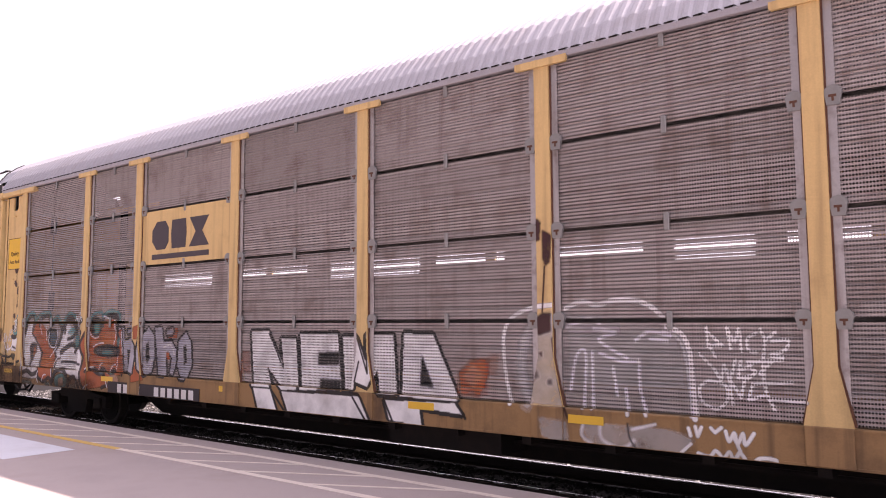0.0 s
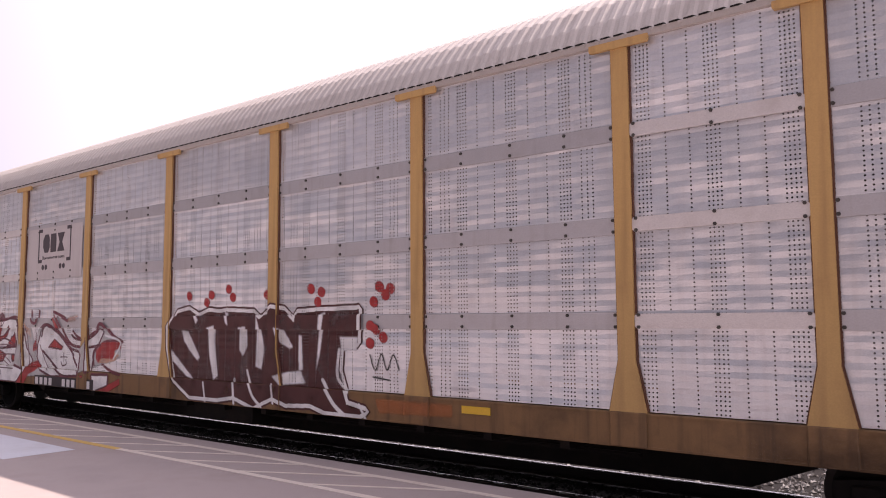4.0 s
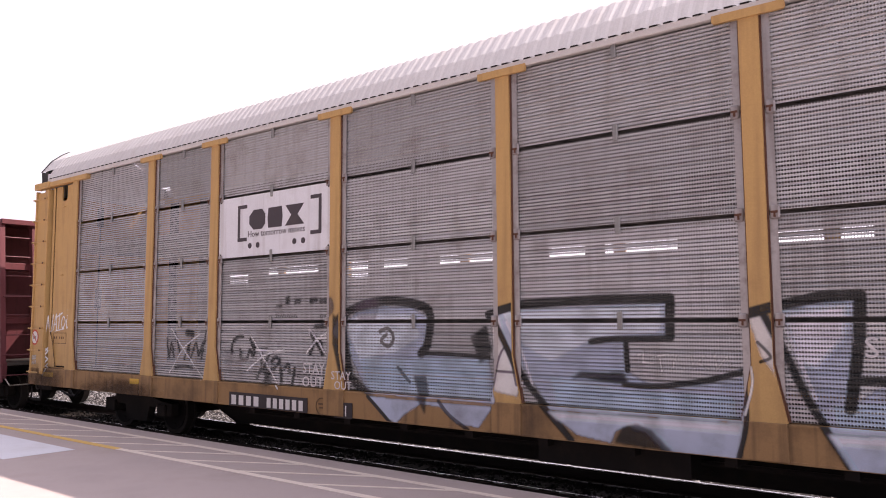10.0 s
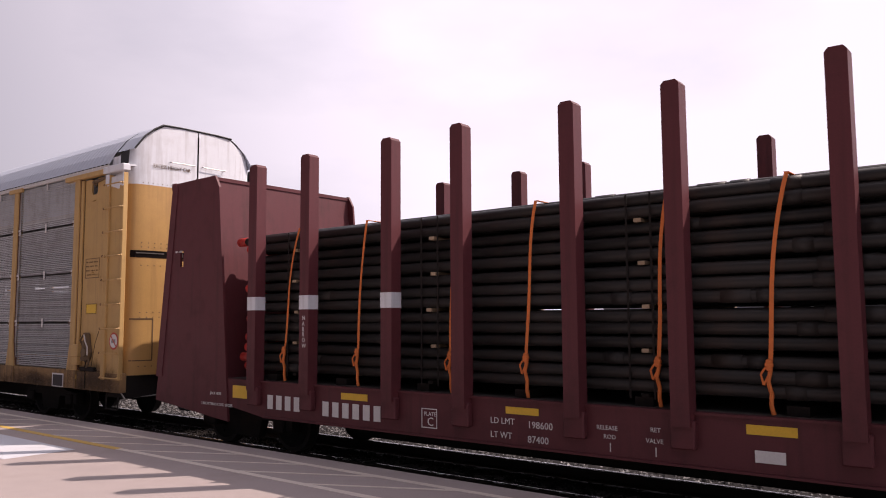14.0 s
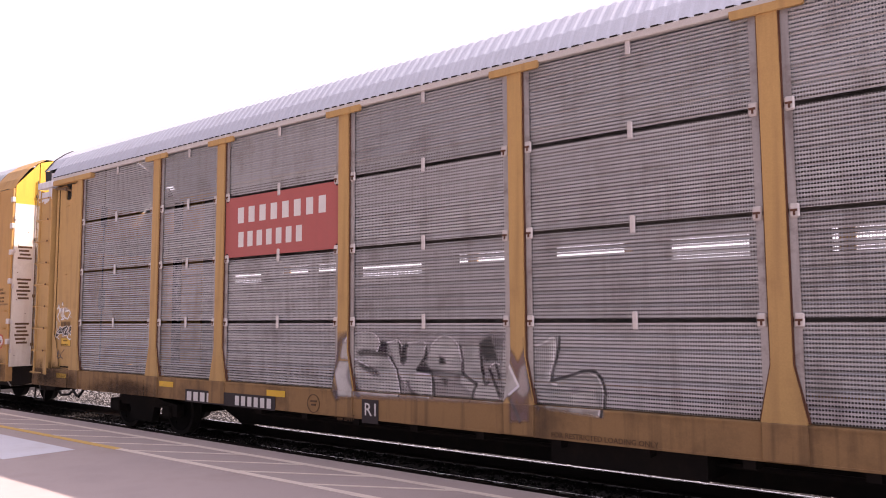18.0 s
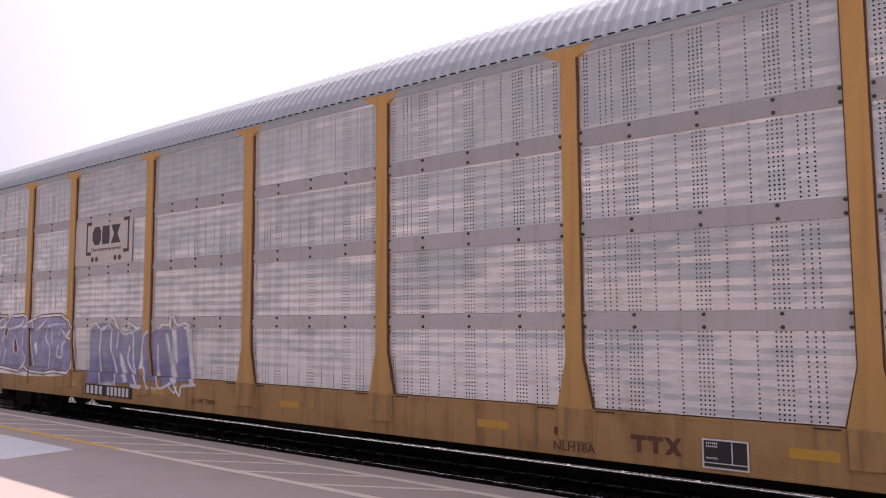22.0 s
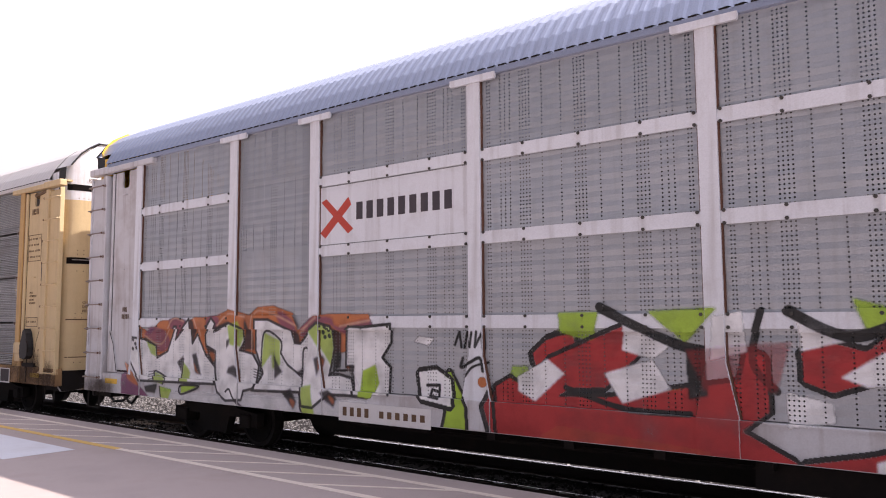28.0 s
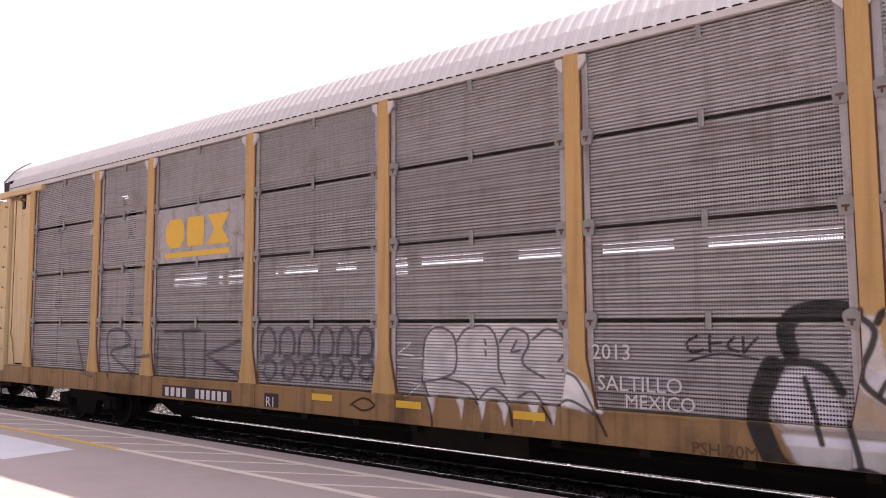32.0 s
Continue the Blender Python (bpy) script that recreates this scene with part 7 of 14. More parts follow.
C.fill("W", [(-0.98, 1.89), (-0.80, 1.87), (-0.45, 1.45), (-0.53, 1.40), (-0.75, 1.56), (-0.92, 1.72)])
C.fill("W", [(-1.31, 1.57), (-0.69, 1.14), (-0.62, 1.09), (-0.83, 1.13), (-1.25, 1.38)])
C.fill("W", [(-0.24, 1.93), (-0.03, 1.97), (-0.05, 1.70), (0.05, 1.17), (-0.07, 1.10), (-0.19, 1.48)])
C.fill("W", [(0.60, 1.94), (0.78, 1.95), (0.80, 1.66), (0.69, 1.49), (0.60, 1.60)])
C.fill("W", [(1.04, 2.12), (1.16, 1.82), (1.21, 1.61), (1.15, 1.31), (1.01, 1.35), (1.02, 1.61)])
C.fill("W", [(1.47, 1.94), (1.66, 1.90), (1.87, 1.66), (1.80, 1.63), (1.56, 1.73)])
C.fill("W", [(1.99, 1.84), (2.06, 1.82), (2.09, 1.34), (2.00, 1.32)])
C.fill("W", [(1.46, 1.22), (1.73, 1.29), (2.04, 1.32), (2.15, 1.15), (1.63, 1.10)])
C.fill("W", [(2.45, 2.13), (2.55, 2.16), (2.44, 1.54), (2.37, 1.33)])
C.fill("W", [(2.85, 1.81), (3.20, 1.81), (3.18, 1.64), (2.89, 1.63)])
C.fill("W", [(-0.60, 2.17), (-0.48, 2.06), (-0.54, 2.00), (-0.61, 2.11)])
C.fill("W", [(0.21, 2.18), (0.29, 2.17), (0.33, 1.96), (0.26, 2.02)])
C.line("W", 0.060, [(2.51, 1.21), (2.76, 0.91), (2.99, 0.76)])
C.line("W", 0.050, [(2.84, 1.64), (2.81, 1.27), (3.04, 1.07)])
C.line("W", 0.050, [(0.80, 1.28), (0.98, 0.92), (1.22, 0.75)])
C.line("W", 0.040, [(3.27, 0.92), (3.40, 0.73)])
C.line("W", 0.050, [(0.49, 1.13), (0.53, 0.77)])
C.line("W", 0.040, [(-0.29, 1.05), (-0.22, 0.73)])
C.line("W", 0.040, [(1.45, 1.10), (1.50, 0.83)])
C.line("K", 0.020, [(3.43, 1.58), (3.53, 1.38), (3.64, 1.60), (3.74, 1.39), (3.85, 1.59), (3.95, 1.40)])
C.line("K", 0.020, [(3.49, 1.29), (3.79, 1.26)])
C.fill("A", [(3.57, 1.01), (4.85, 1.01), (4.85, 0.87), (3.64, 0.84)], 0.5)
C.line("R", 0.140, [(-0.80, 2.47), (-0.78, 2.45)])
C.line("R", 0.140, [(-0.18, 2.47), (-0.15, 2.46)])
C.line("R", 0.140, [(-0.30, 2.35), (-0.28, 2.34)])
C.line("R", 0.140, [(0.40, 2.42), (0.42, 2.41)])
C.line("R", 0.140, [(0.29, 2.55), (0.31, 2.54)])
C.line("R", 0.140, [(1.25, 2.44), (1.27, 2.43)])
C.line("R", 0.140, [(2.24, 2.50), (2.26, 2.49)])
C.line("R", 0.140, [(2.46, 2.45), (2.48, 2.44)])
C.line("R", 0.140, [(2.39, 2.31), (2.40, 2.30)])
C.line("R", 0.140, [(3.59, 2.49), (3.61, 2.48)])
C.line("R", 0.140, [(3.70, 2.38), (3.72, 2.37)])
C.line("R", 0.140, [(3.49, 2.29), (3.51, 2.28)])
C.line("R", 0.140, [(3.79, 2.46), (3.81, 2.45)])
C.line("R", 0.140, [(3.54, 1.92), (3.55, 1.92)])
C.line("R", 0.140, [(3.66, 1.82), (3.68, 1.81)])
C.line("R", 0.140, [(3.46, 1.97), (3.48, 1.96)])
C.line("R", 0.140, [(3.42, 1.74), (3.44, 1.73)])
C.line("W", 0.040, [(-3.54, 1.78), (-2.98, 1.66), (-3.22, 1.35)])
C.fill("R", [(-3.67, 1.65), (-3.11, 1.66), (-3.22, 1.35), (-3.73, 1.34)])
C.fill("R", [(-11.62, 1.98), (-11.42, 1.85), (-11.16, 1.55), (-11.31, 1.41), (-11.56, 1.49)], 0.9)
C.fill("R", [(-10.76, 1.45), (-10.14, 1.49), (-10.14, 1.37), (-10.55, 1.33)], 0.9)
C.fill("R", [(-9.59, 1.98), (-9.39, 2.01), (-9.34, 1.86), (-9.50, 1.80)], 0.9)
C.fill("R", [(-9.38, 1.59), (-8.85, 1.58), (-8.85, 1.45), (-9.35, 1.45)], 0.7)
C.fill("R", [(-9.38, 1.35), (-8.85, 1.37), (-8.85, 1.23), (-9.32, 1.22)], 0.7)
C.fill("R", [(-8.82, 1.37), (-8.43, 1.39), (-8.12, 1.35), (-8.45, 1.23), (-8.76, 1.21)], 0.9)
C.fill("R", [(-8.33, 2.13), (-8.20, 2.15), (-8.14, 1.87), (-8.32, 1.65), (-8.53, 1.58), (-8.37, 1.87)], 0.85)
C.line("M", 0.050, [(-11.61, 1.76), (-11.67, 2.12), (-11.52, 2.24), (-11.26, 2.11), (-10.97, 1.77), (-10.53, 1.55)], cover=0.85)
C.line("M", 0.040, [(-11.51, 1.80), (-11.10, 1.42), (-10.55, 1.31), (-10.23, 1.21)], cover=0.85)
C.line("M", 0.028, [(-10.30, 1.59), (-9.92, 1.76), (-9.54, 1.78)], cover=0.85)
C.line("M", 0.028, [(-10.24, 1.68), (-9.74, 1.89), (-9.54, 2.02)], cover=0.85)
C.line("M", 0.030, [(-10.05, 1.73), (-9.62, 1.70), (-9.36, 1.45)], cover=0.85)
C.line("M", 0.035, [(-9.56, 1.78), (-9.32, 1.47), (-9.19, 1.38)], cover=0.85)
C.line("M", 0.030, [(-10.30, 1.44), (-9.56, 1.46), (-9.19, 1.43)], cover=0.85)
C.line("M", 0.025, [(-10.14, 1.32), (-9.41, 1.38)], cover=0.85)
C.line("M", 0.030, [(-8.55, 1.34), (-8.04, 1.33), (-7.45, 1.34)], cover=0.85)
C.line("M", 0.028, [(-8.14, 1.21), (-7.93, 1.17), (-7.69, 1.08)], cover=0.85)
C.line("M", 0.028, [(-8.02, 1.29), (-7.83, 1.24), (-7.64, 1.15)], cover=0.85)
C.line("M", 0.030, [(-10.56, 1.77), (-10.45, 1.60), (-10.50, 1.44)], cover=0.85)
C.line("M", 0.030, [(-8.66, 1.49), (-8.04, 1.54), (-7.32, 1.53)], cover=0.85)
C.line("M", 0.025, [(-9.98, 1.19), (-9.73, 1.30), (-9.53, 1.23)], cover=0.85)
C.line("M", 0.022, [(-11.41, 1.41), (-11.21, 1.31), (-11.10, 1.38)], cover=0.85)
C.line("M", 0.030, [(-8.14, 2.17), (-8.08, 1.96), (-7.92, 2.12)], cover=0.85)
C.line("M", 0.050, [(-10.48, 1.02), (-11.02, 0.87), (-11.29, 0.68)], cover=0.85)
C.line("M", 0.030, [(-8.91, 1.03), (-8.61, 1.01), (-8.50, 0.89)], cover=0.85)
C.line("M", 0.030, [(-6.43, 1.82), (-6.40, 1.56), (-6.52, 1.49)], cover=0.85)
C.line("M", 0.040, [(-7.00, 1.95), (-6.85, 1.74), (-6.75, 1.41), (-6.69, 1.15)], cover=0.85)
C.line("M", 0.030, [(-6.24, 1.56), (-5.98, 1.25), (-5.77, 1.05)], cover=0.85)
C.line("M", 0.050, [(-4.86, 1.78), (-4.67, 1.70), (-4.37, 1.69)], cover=0.85)
C.apply("spray-painted graffiti in white, red, maroon and brown on the lower side")

C = Paint(CARS["third"], "grid", -13.7, 7.0, 0.74, 2.9)
C.fill("L", [(-4.14, 1.98), (-3.89, 2.16), (-3.41, 2.22), (-2.94, 2.21), (-2.63, 2.08), (-2.69, 1.74), (-2.74, 1.62), (-1.72, 1.61), (-1.57, 1.07), (-3.68, 1.08), (-3.99, 1.52)], 0.9)
C.fill("W", [(-4.12, 1.98), (-3.83, 2.12), (-2.94, 2.11), (-2.76, 1.84), (-3.19, 1.63), (-3.85, 1.52)], 0.7)
C.fill("C", [(-3.85, 1.52), (-1.72, 1.58), (-1.68, 1.12), (-3.64, 1.12)], 0.4)
C.fill("L", [(-3.64, 1.04), (-1.62, 1.03), (-1.82, 0.78), (-2.15, 0.80), (-2.40, 0.98), (-2.71, 1.00), (-2.99, 0.85), (-3.13, 0.73), (-3.34, 0.79)], 0.9)
C.line("K", 0.120, [(-4.18, 1.62), (-4.22, 2.01), (-3.95, 2.20), (-3.38, 2.29), (-2.82, 2.24), (-2.60, 2.11), (-2.64, 1.76), (-2.75, 1.62)], soft=0.03)
C.fill("K", [(-4.31, 2.14), (-4.12, 1.98), (-3.96, 1.31), (-3.52, 1.05), (-3.89, 1.11), (-4.18, 1.31), (-4.31, 1.72)], 0.9)
C.line("K", 0.050, [(-2.75, 1.62), (-2.30, 1.62), (-1.70, 1.60)])
C.line("K", 0.050, [(-3.47, 1.89), (-3.32, 1.93), (-3.22, 1.81), (-3.31, 1.70), (-3.44, 1.77), (-3.35, 1.85)], cover=0.8)
C.line("K", 0.050, [(-3.14, 1.43), (-2.95, 1.26)], cover=0.8)
C.fill("K", [(-2.88, 1.34), (-2.67, 1.35), (-2.62, 1.14), (-2.65, 0.87), (-2.79, 1.08)], 0.8)
C.line("K", 0.050, [(-3.64, 1.04), (-3.36, 0.83), (-3.20, 0.70)])
C.line("K", 0.050, [(-2.43, 1.05), (-2.26, 0.89), (-1.98, 0.74)], cover=0.8)
C.fill("K", [(-1.97, 1.84), (-1.73, 1.98), (-1.65, 1.66), (-1.83, 1.51)], 0.8)
C.fill("W", [(-1.65, 2.03), (-1.46, 2.10), (-1.30, 1.75), (-1.19, 1.39), (-1.27, 1.17), (-1.59, 1.22), (-1.64, 1.66)], 0.8)
C.line("K", 0.030, [(-1.59, 1.29), (-1.51, 1.61), (-1.39, 1.71), (-1.28, 1.30)], cover=0.8)
C.line("K", 0.030, [(-1.60, 1.45), (-1.28, 1.44)], cover=0.8)
C.fill("L", [(-1.53, 2.14), (0.51, 2.21), (0.49, 1.84), (0.05, 1.81), (0.06, 1.50), (0.26, 1.39), (0.52, 1.36), (0.90, 1.41), (1.26, 1.50), (1.25, 1.07), (-0.87, 1.05), (-1.13, 1.39), (-1.42, 1.75)], 0.9)
C.fill("W", [(-1.47, 2.12), (0.44, 2.17), (0.43, 1.91), (-0.29, 1.85), (-0.86, 1.58), (-1.20, 1.75)], 0.7)
C.fill("C", [(-0.86, 1.40), (-0.00, 1.30), (1.14, 1.30), (1.15, 1.09), (-0.78, 1.09)], 0.5)
C.line("K", 0.100, [(-1.70, 2.10), (-1.19, 2.22), (-0.30, 2.25), (0.54, 2.25), (0.53, 1.86)], False, soft=0.02)
C.line("K", 0.070, [(0.51, 1.84), (-0.09, 1.83), (-0.35, 1.80)])
C.line("K", 0.060, [(0.05, 1.79), (0.06, 1.51)])
C.fill("K", [(-0.62, 1.39), (-0.48, 1.48), (0.02, 1.49), (0.08, 1.36), (-0.28, 1.38), (-0.45, 1.41)], 0.95)
C.line("K", 0.055, [(0.02, 1.36), (0.39, 1.36), (0.87, 1.44), (1.24, 1.54)])
C.line("K", 0.080, [(-1.62, 2.10), (-1.42, 1.75), (-1.22, 1.39), (-0.93, 1.08), (-0.71, 0.87), (-0.59, 0.75)], soft=0.025)
C.line("W", 0.035, [(-1.40, 2.01), (-1.23, 1.66), (-1.10, 1.31)], cover=0.8)
C.fill("L", [(-0.87, 1.03), (1.25, 1.06), (1.16, 0.73), (0.47, 0.74), (0.28, 0.89), (0.09, 0.96), (-0.07, 0.88), (-0.12, 0.76), (-0.51, 0.81)], 0.9)
C.fill("W", [(-0.87, 1.03), (1.25, 1.06), (1.20, 0.96), (-0.77, 0.95)], 0.5)
C.fill("K", [(-0.08, 0.77), (0.01, 0.93), (0.17, 0.98), (0.33, 0.93), (0.54, 0.74)], 0.85)
C.line("K", 0.050, [(1.26, 1.50), (1.27, 1.07), (1.18, 0.72)], cover=0.9)
C.line("W", 0.022, [(1.28, 1.78), (1.34, 1.47), (1.26, 1.15)], cover=0.8)
C.fill("W", [(1.32, 2.06), (1.49, 2.08), (1.63, 1.76), (1.58, 1.47), (1.43, 1.69)], 0.7)
C.line("K", 0.030, [(1.40, 1.82), (1.51, 1.69), (1.42, 1.64)], cover=0.8)
C.fill("L", [(1.58, 2.13), (2.21, 2.21), (2.17, 1.64), (2.17, 1.28), (2.37, 1.44), (2.67, 1.43), (3.06, 1.27), (3.70, 1.15), (3.85, 1.08), (1.97, 1.03), (1.78, 1.48)], 0.85)
C.fill("W", [(1.62, 2.08), (2.15, 2.16), (2.12, 1.87), (1.89, 1.60), (1.74, 1.63)], 0.7)
C.fill("C", [(2.00, 1.27), (2.67, 1.34), (3.61, 1.12), (2.05, 1.07)], 0.4)
C.line("K", 0.100, [(1.30, 2.08), (1.60, 2.16), (1.94, 2.23), (2.26, 2.24), (2.24, 1.87), (2.18, 1.49), (2.14, 1.25)], False, soft=0.02)
C.line("K", 0.070, [(1.46, 2.08), (1.63, 1.71), (1.79, 1.33), (1.97, 1.03), (2.17, 0.70)], soft=0.025)
C.line("K", 0.070, [(2.16, 1.48), (2.42, 1.50), (2.77, 1.41), (3.21, 1.25), (3.70, 1.14)])
C.line("W", 0.040, [(1.58, 2.06), (1.72, 1.71), (1.86, 1.33)], cover=0.7)
C.fill("L", [(1.97, 1.02), (3.85, 1.07), (3.71, 0.69), (2.94, 0.68), (2.76, 0.83), (2.60, 0.91), (2.44, 0.82), (2.37, 0.70), (2.15, 0.72)], 0.9)
C.fill("W", [(1.97, 1.02), (3.85, 1.07), (3.79, 0.96), (2.04, 0.93)], 0.5)
C.fill("K", [(2.38, 0.69), (2.48, 0.86), (2.62, 0.92), (2.78, 0.81), (2.94, 0.68)], 0.85)
C.line("K", 0.070, [(3.81, 1.13), (3.84, 0.94), (3.71, 0.69)], cover=0.9)
C.fill("L", [(4.38, 1.55), (4.58, 1.88), (4.72, 2.18), (5.01, 2.23), (5.26, 2.17), (5.38, 2.07), (5.50, 1.83), (5.59, 2.07), (5.61, 2.24), (5.94, 2.16), (6.03, 2.13), (6.08, 1.95), (6.06, 1.81), (6.15, 1.77), (6.45, 1.67), (6.85, 1.56), (7.08, 1.52), (7.01, 1.08), (6.91, 1.03), (4.62, 1.03), (4.56, 1.43)], 0.85)
C.fill("C", [(4.78, 2.08), (5.29, 2.07), (5.42, 1.92), (5.28, 1.58), (4.69, 1.31), (4.54, 1.56)], 0.5)
C.fill("W", [(4.72, 2.16), (4.92, 2.23), (4.90, 2.08), (4.79, 1.92), (4.63, 1.76)], 0.8)
C.fill("W", [(5.59, 2.24), (5.70, 2.22), (5.69, 1.89), (5.58, 1.83)], 0.7)
C.fill("W", [(5.98, 1.91), (6.12, 1.92), (6.14, 1.80), (5.98, 1.76)], 0.75)
C.fill("C", [(5.71, 2.16), (6.00, 2.12), (6.01, 1.92), (5.72, 1.89)], 0.5)
C.fill("N", [(6.50, 1.44), (7.06, 1.46), (6.99, 1.12), (6.55, 1.13)], 0.22)
C.fill("W", [(4.57, 1.24), (5.94, 1.25), (7.00, 1.12), (6.96, 1.04), (4.62, 1.04)], 0.55)
C.line("W", 0.020, [(4.99, 1.35), (5.06, 1.40), (5.10, 1.27), (5.04, 1.11)], cover=0.55, soft=0.02)
C.line("W", 0.020, [(5.18, 1.33), (5.26, 1.38), (5.30, 1.25), (5.24, 1.11)], cover=0.55, soft=0.02)
C.line("W", 0.020, [(5.37, 1.32), (5.44, 1.37), (5.48, 1.24), (5.42, 1.10)], cover=0.55, soft=0.02)
C.line("W", 0.020, [(5.56, 1.30), (5.63, 1.35), (5.66, 1.22), (5.61, 1.10)], cover=0.55, soft=0.02)
C.line("W", 0.020, [(5.74, 1.29), (5.81, 1.34), (5.84, 1.21), (5.79, 1.09)], cover=0.55, soft=0.02)
C.line("W", 0.020, [(5.91, 1.27), (5.98, 1.32), (6.01, 1.20), (5.98, 1.09)], cover=0.55, soft=0.02)
C.line("W", 0.020, [(6.08, 1.26), (6.15, 1.31), (6.18, 1.18), (6.15, 1.09)], cover=0.55, soft=0.02)
C.line("W", 0.020, [(6.25, 1.25), (6.31, 1.29), (6.34, 1.17), (6.31, 1.08)], cover=0.55, soft=0.02)
C.line("W", 0.020, [(6.41, 1.23), (6.47, 1.28), (6.50, 1.16), (6.47, 1.08)], cover=0.55, soft=0.02)
C.fill("K", [(4.44, 2.21), (4.60, 2.25), (4.70, 2.16), (4.65, 1.98), (4.62, 1.78), (4.52, 1.65), (4.41, 1.82), (4.37, 2.04)], 0.92)
C.line("K", 0.120, [(4.51, 2.18), (4.73, 2.21), (4.84, 2.35), (5.02, 2.33), (5.30, 2.20), (5.39, 2.09)], soft=0.025)
C.line("K", 0.130, [(5.54, 2.26), (5.69, 2.31), (5.94, 2.22), (6.06, 2.19), (6.12, 2.08), (6.07, 1.93)], soft=0.025)
C.fill("K", [(5.35, 2.15), (5.59, 2.16), (5.58, 2.02), (5.38, 2.01)], 0.92)
C.fill("K", [(5.42, 1.95), (5.54, 1.90), (5.59, 1.79), (5.27, 1.75), (5.34, 1.84)], 0.95)
C.fill("K", [(5.30, 1.74), (5.58, 1.76), (5.65, 1.53), (5.49, 1.51), (5.32, 1.57)], 0.95)
C.line("W", 0.016, [(5.25, 1.76), (5.59, 1.79)], False, cover=0.8)
C.fill("K", [(5.10, 1.61), (5.20, 1.65), (5.11, 1.49), (5.01, 1.42)], 0.9)
C.line("K", 0.050, [(5.04, 1.45), (4.92, 1.34)])
C.line("K", 0.060, [(5.04, 1.45), (5.35, 1.51), (5.66, 1.50), (5.95, 1.44)])
C.fill("K", [(5.67, 1.57), (5.81, 1.58), (5.96, 1.54), (5.96, 1.42), (5.76, 1.46)], 0.92)
C.line("K", 0.085, [(6.03, 1.43), (6.16, 1.37)])
C.line("K", 0.055, [(6.26, 1.30), (6.35, 1.25)])
C.line("K", 0.045, [(6.40, 1.22), (6.44, 1.19)])
C.line("K", 0.080, [(6.10, 1.77), (6.14, 1.74)], cover=0.88, soft=0.03)
C.line("K", 0.070, [(6.15, 1.70), (6.19, 1.68)], cover=0.88, soft=0.03)
C.line("K", 0.100, [(6.25, 1.84), (6.29, 1.82)], cover=0.88, soft=0.03)
C.line("K", 0.100, [(6.34, 1.88), (6.38, 1.86)], cover=0.88, soft=0.03)
C.line("K", 0.080, [(6.39, 1.84), (6.44, 1.82)], cover=0.88, soft=0.03)
C.line("K", 0.060, [(6.27, 1.74), (6.31, 1.71)], cover=0.88, soft=0.03)
C.line("K", 0.060, [(6.33, 1.67), (6.37, 1.65)], cover=0.88, soft=0.03)
C.line("K", 0.090, [(6.40, 1.61), (6.44, 1.59)], cover=0.88, soft=0.03)
C.line("K", 0.090, [(6.45, 1.77), (6.49, 1.75)], cover=0.88, soft=0.03)
C.line("K", 0.060, [(6.51, 1.72), (6.55, 1.70)], cover=0.88, soft=0.03)
C.line("K", 0.070, [(6.58, 1.77), (6.62, 1.75)], cover=0.88, soft=0.03)
C.line("K", 0.090, [(6.66, 1.74), (6.70, 1.72)], cover=0.88, soft=0.03)
C.line("K", 0.090, [(6.63, 1.61), (6.67, 1.59)], cover=0.88, soft=0.03)
C.line("K", 0.070, [(6.73, 1.81), (6.77, 1.79)], cover=0.88, soft=0.03)
C.line("K", 0.090, [(6.79, 1.78), (6.82, 1.76)], cover=0.88, soft=0.03)
C.line("K", 0.060, [(6.83, 1.75), (6.87, 1.72)], cover=0.88, soft=0.03)
C.line("K", 0.100, [(6.82, 1.57), (6.86, 1.55)], cover=0.88, soft=0.03)
C.line("K", 0.070, [(6.89, 1.55), (6.93, 1.53)], cover=0.88, soft=0.03)
C.line("W", 0.050, [(6.20, 1.77), (6.25, 1.73)], cover=0.6, soft=0.03)
C.line("W", 0.050, [(6.28, 1.79), (6.34, 1.76)], cover=0.6, soft=0.03)
C.line("W", 0.050, [(6.43, 1.69), (6.48, 1.66)], cover=0.6, soft=0.03)
C.line("W", 0.050, [(6.54, 1.65), (6.59, 1.62)], cover=0.6, soft=0.03)
C.line("W", 0.050, [(6.60, 1.70), (6.65, 1.67)], cover=0.6, soft=0.03)
C.line("W", 0.050, [(6.71, 1.67), (6.76, 1.64)], cover=0.6, soft=0.03)
C.line("W", 0.050, [(6.79, 1.65), (6.84, 1.62)], cover=0.6, soft=0.03)
C.line("K", 0.040, [(7.03, 1.54), (7.08, 1.52)], cover=0.9)
C.line("K", 0.035, [(7.08, 1.50), (7.03, 1.08)], cover=0.8)
C.fill("L", [(4.62, 1.02), (7.02, 1.03), (6.90, 0.69), (6.62, 0.72), (6.35, 0.82), (6.15, 0.90), (5.87, 0.97), (5.60, 0.97), (5.35, 0.89), (5.19, 0.75), (5.11, 0.68), (4.85, 0.72)], 0.9)
C.fill("W", [(4.62, 1.02), (7.02, 1.03), (6.98, 0.93), (6.27, 0.94), (5.60, 0.99), (5.01, 0.93)], 0.55)
C.fill("W", [(6.53, 0.85), (6.62, 0.91), (6.87, 0.93), (6.80, 0.70), (6.62, 0.73)], 0.5)
C.line("K", 0.110, [(5.15, 0.63), (5.29, 0.80), (5.50, 0.92), (5.70, 0.96), (5.91, 0.93), (6.14, 0.84), (6.39, 0.71)], soft=0.03)
C.line("W", 0.030, [(6.87, 0.99), (6.78, 0.70)], cover=0.7)
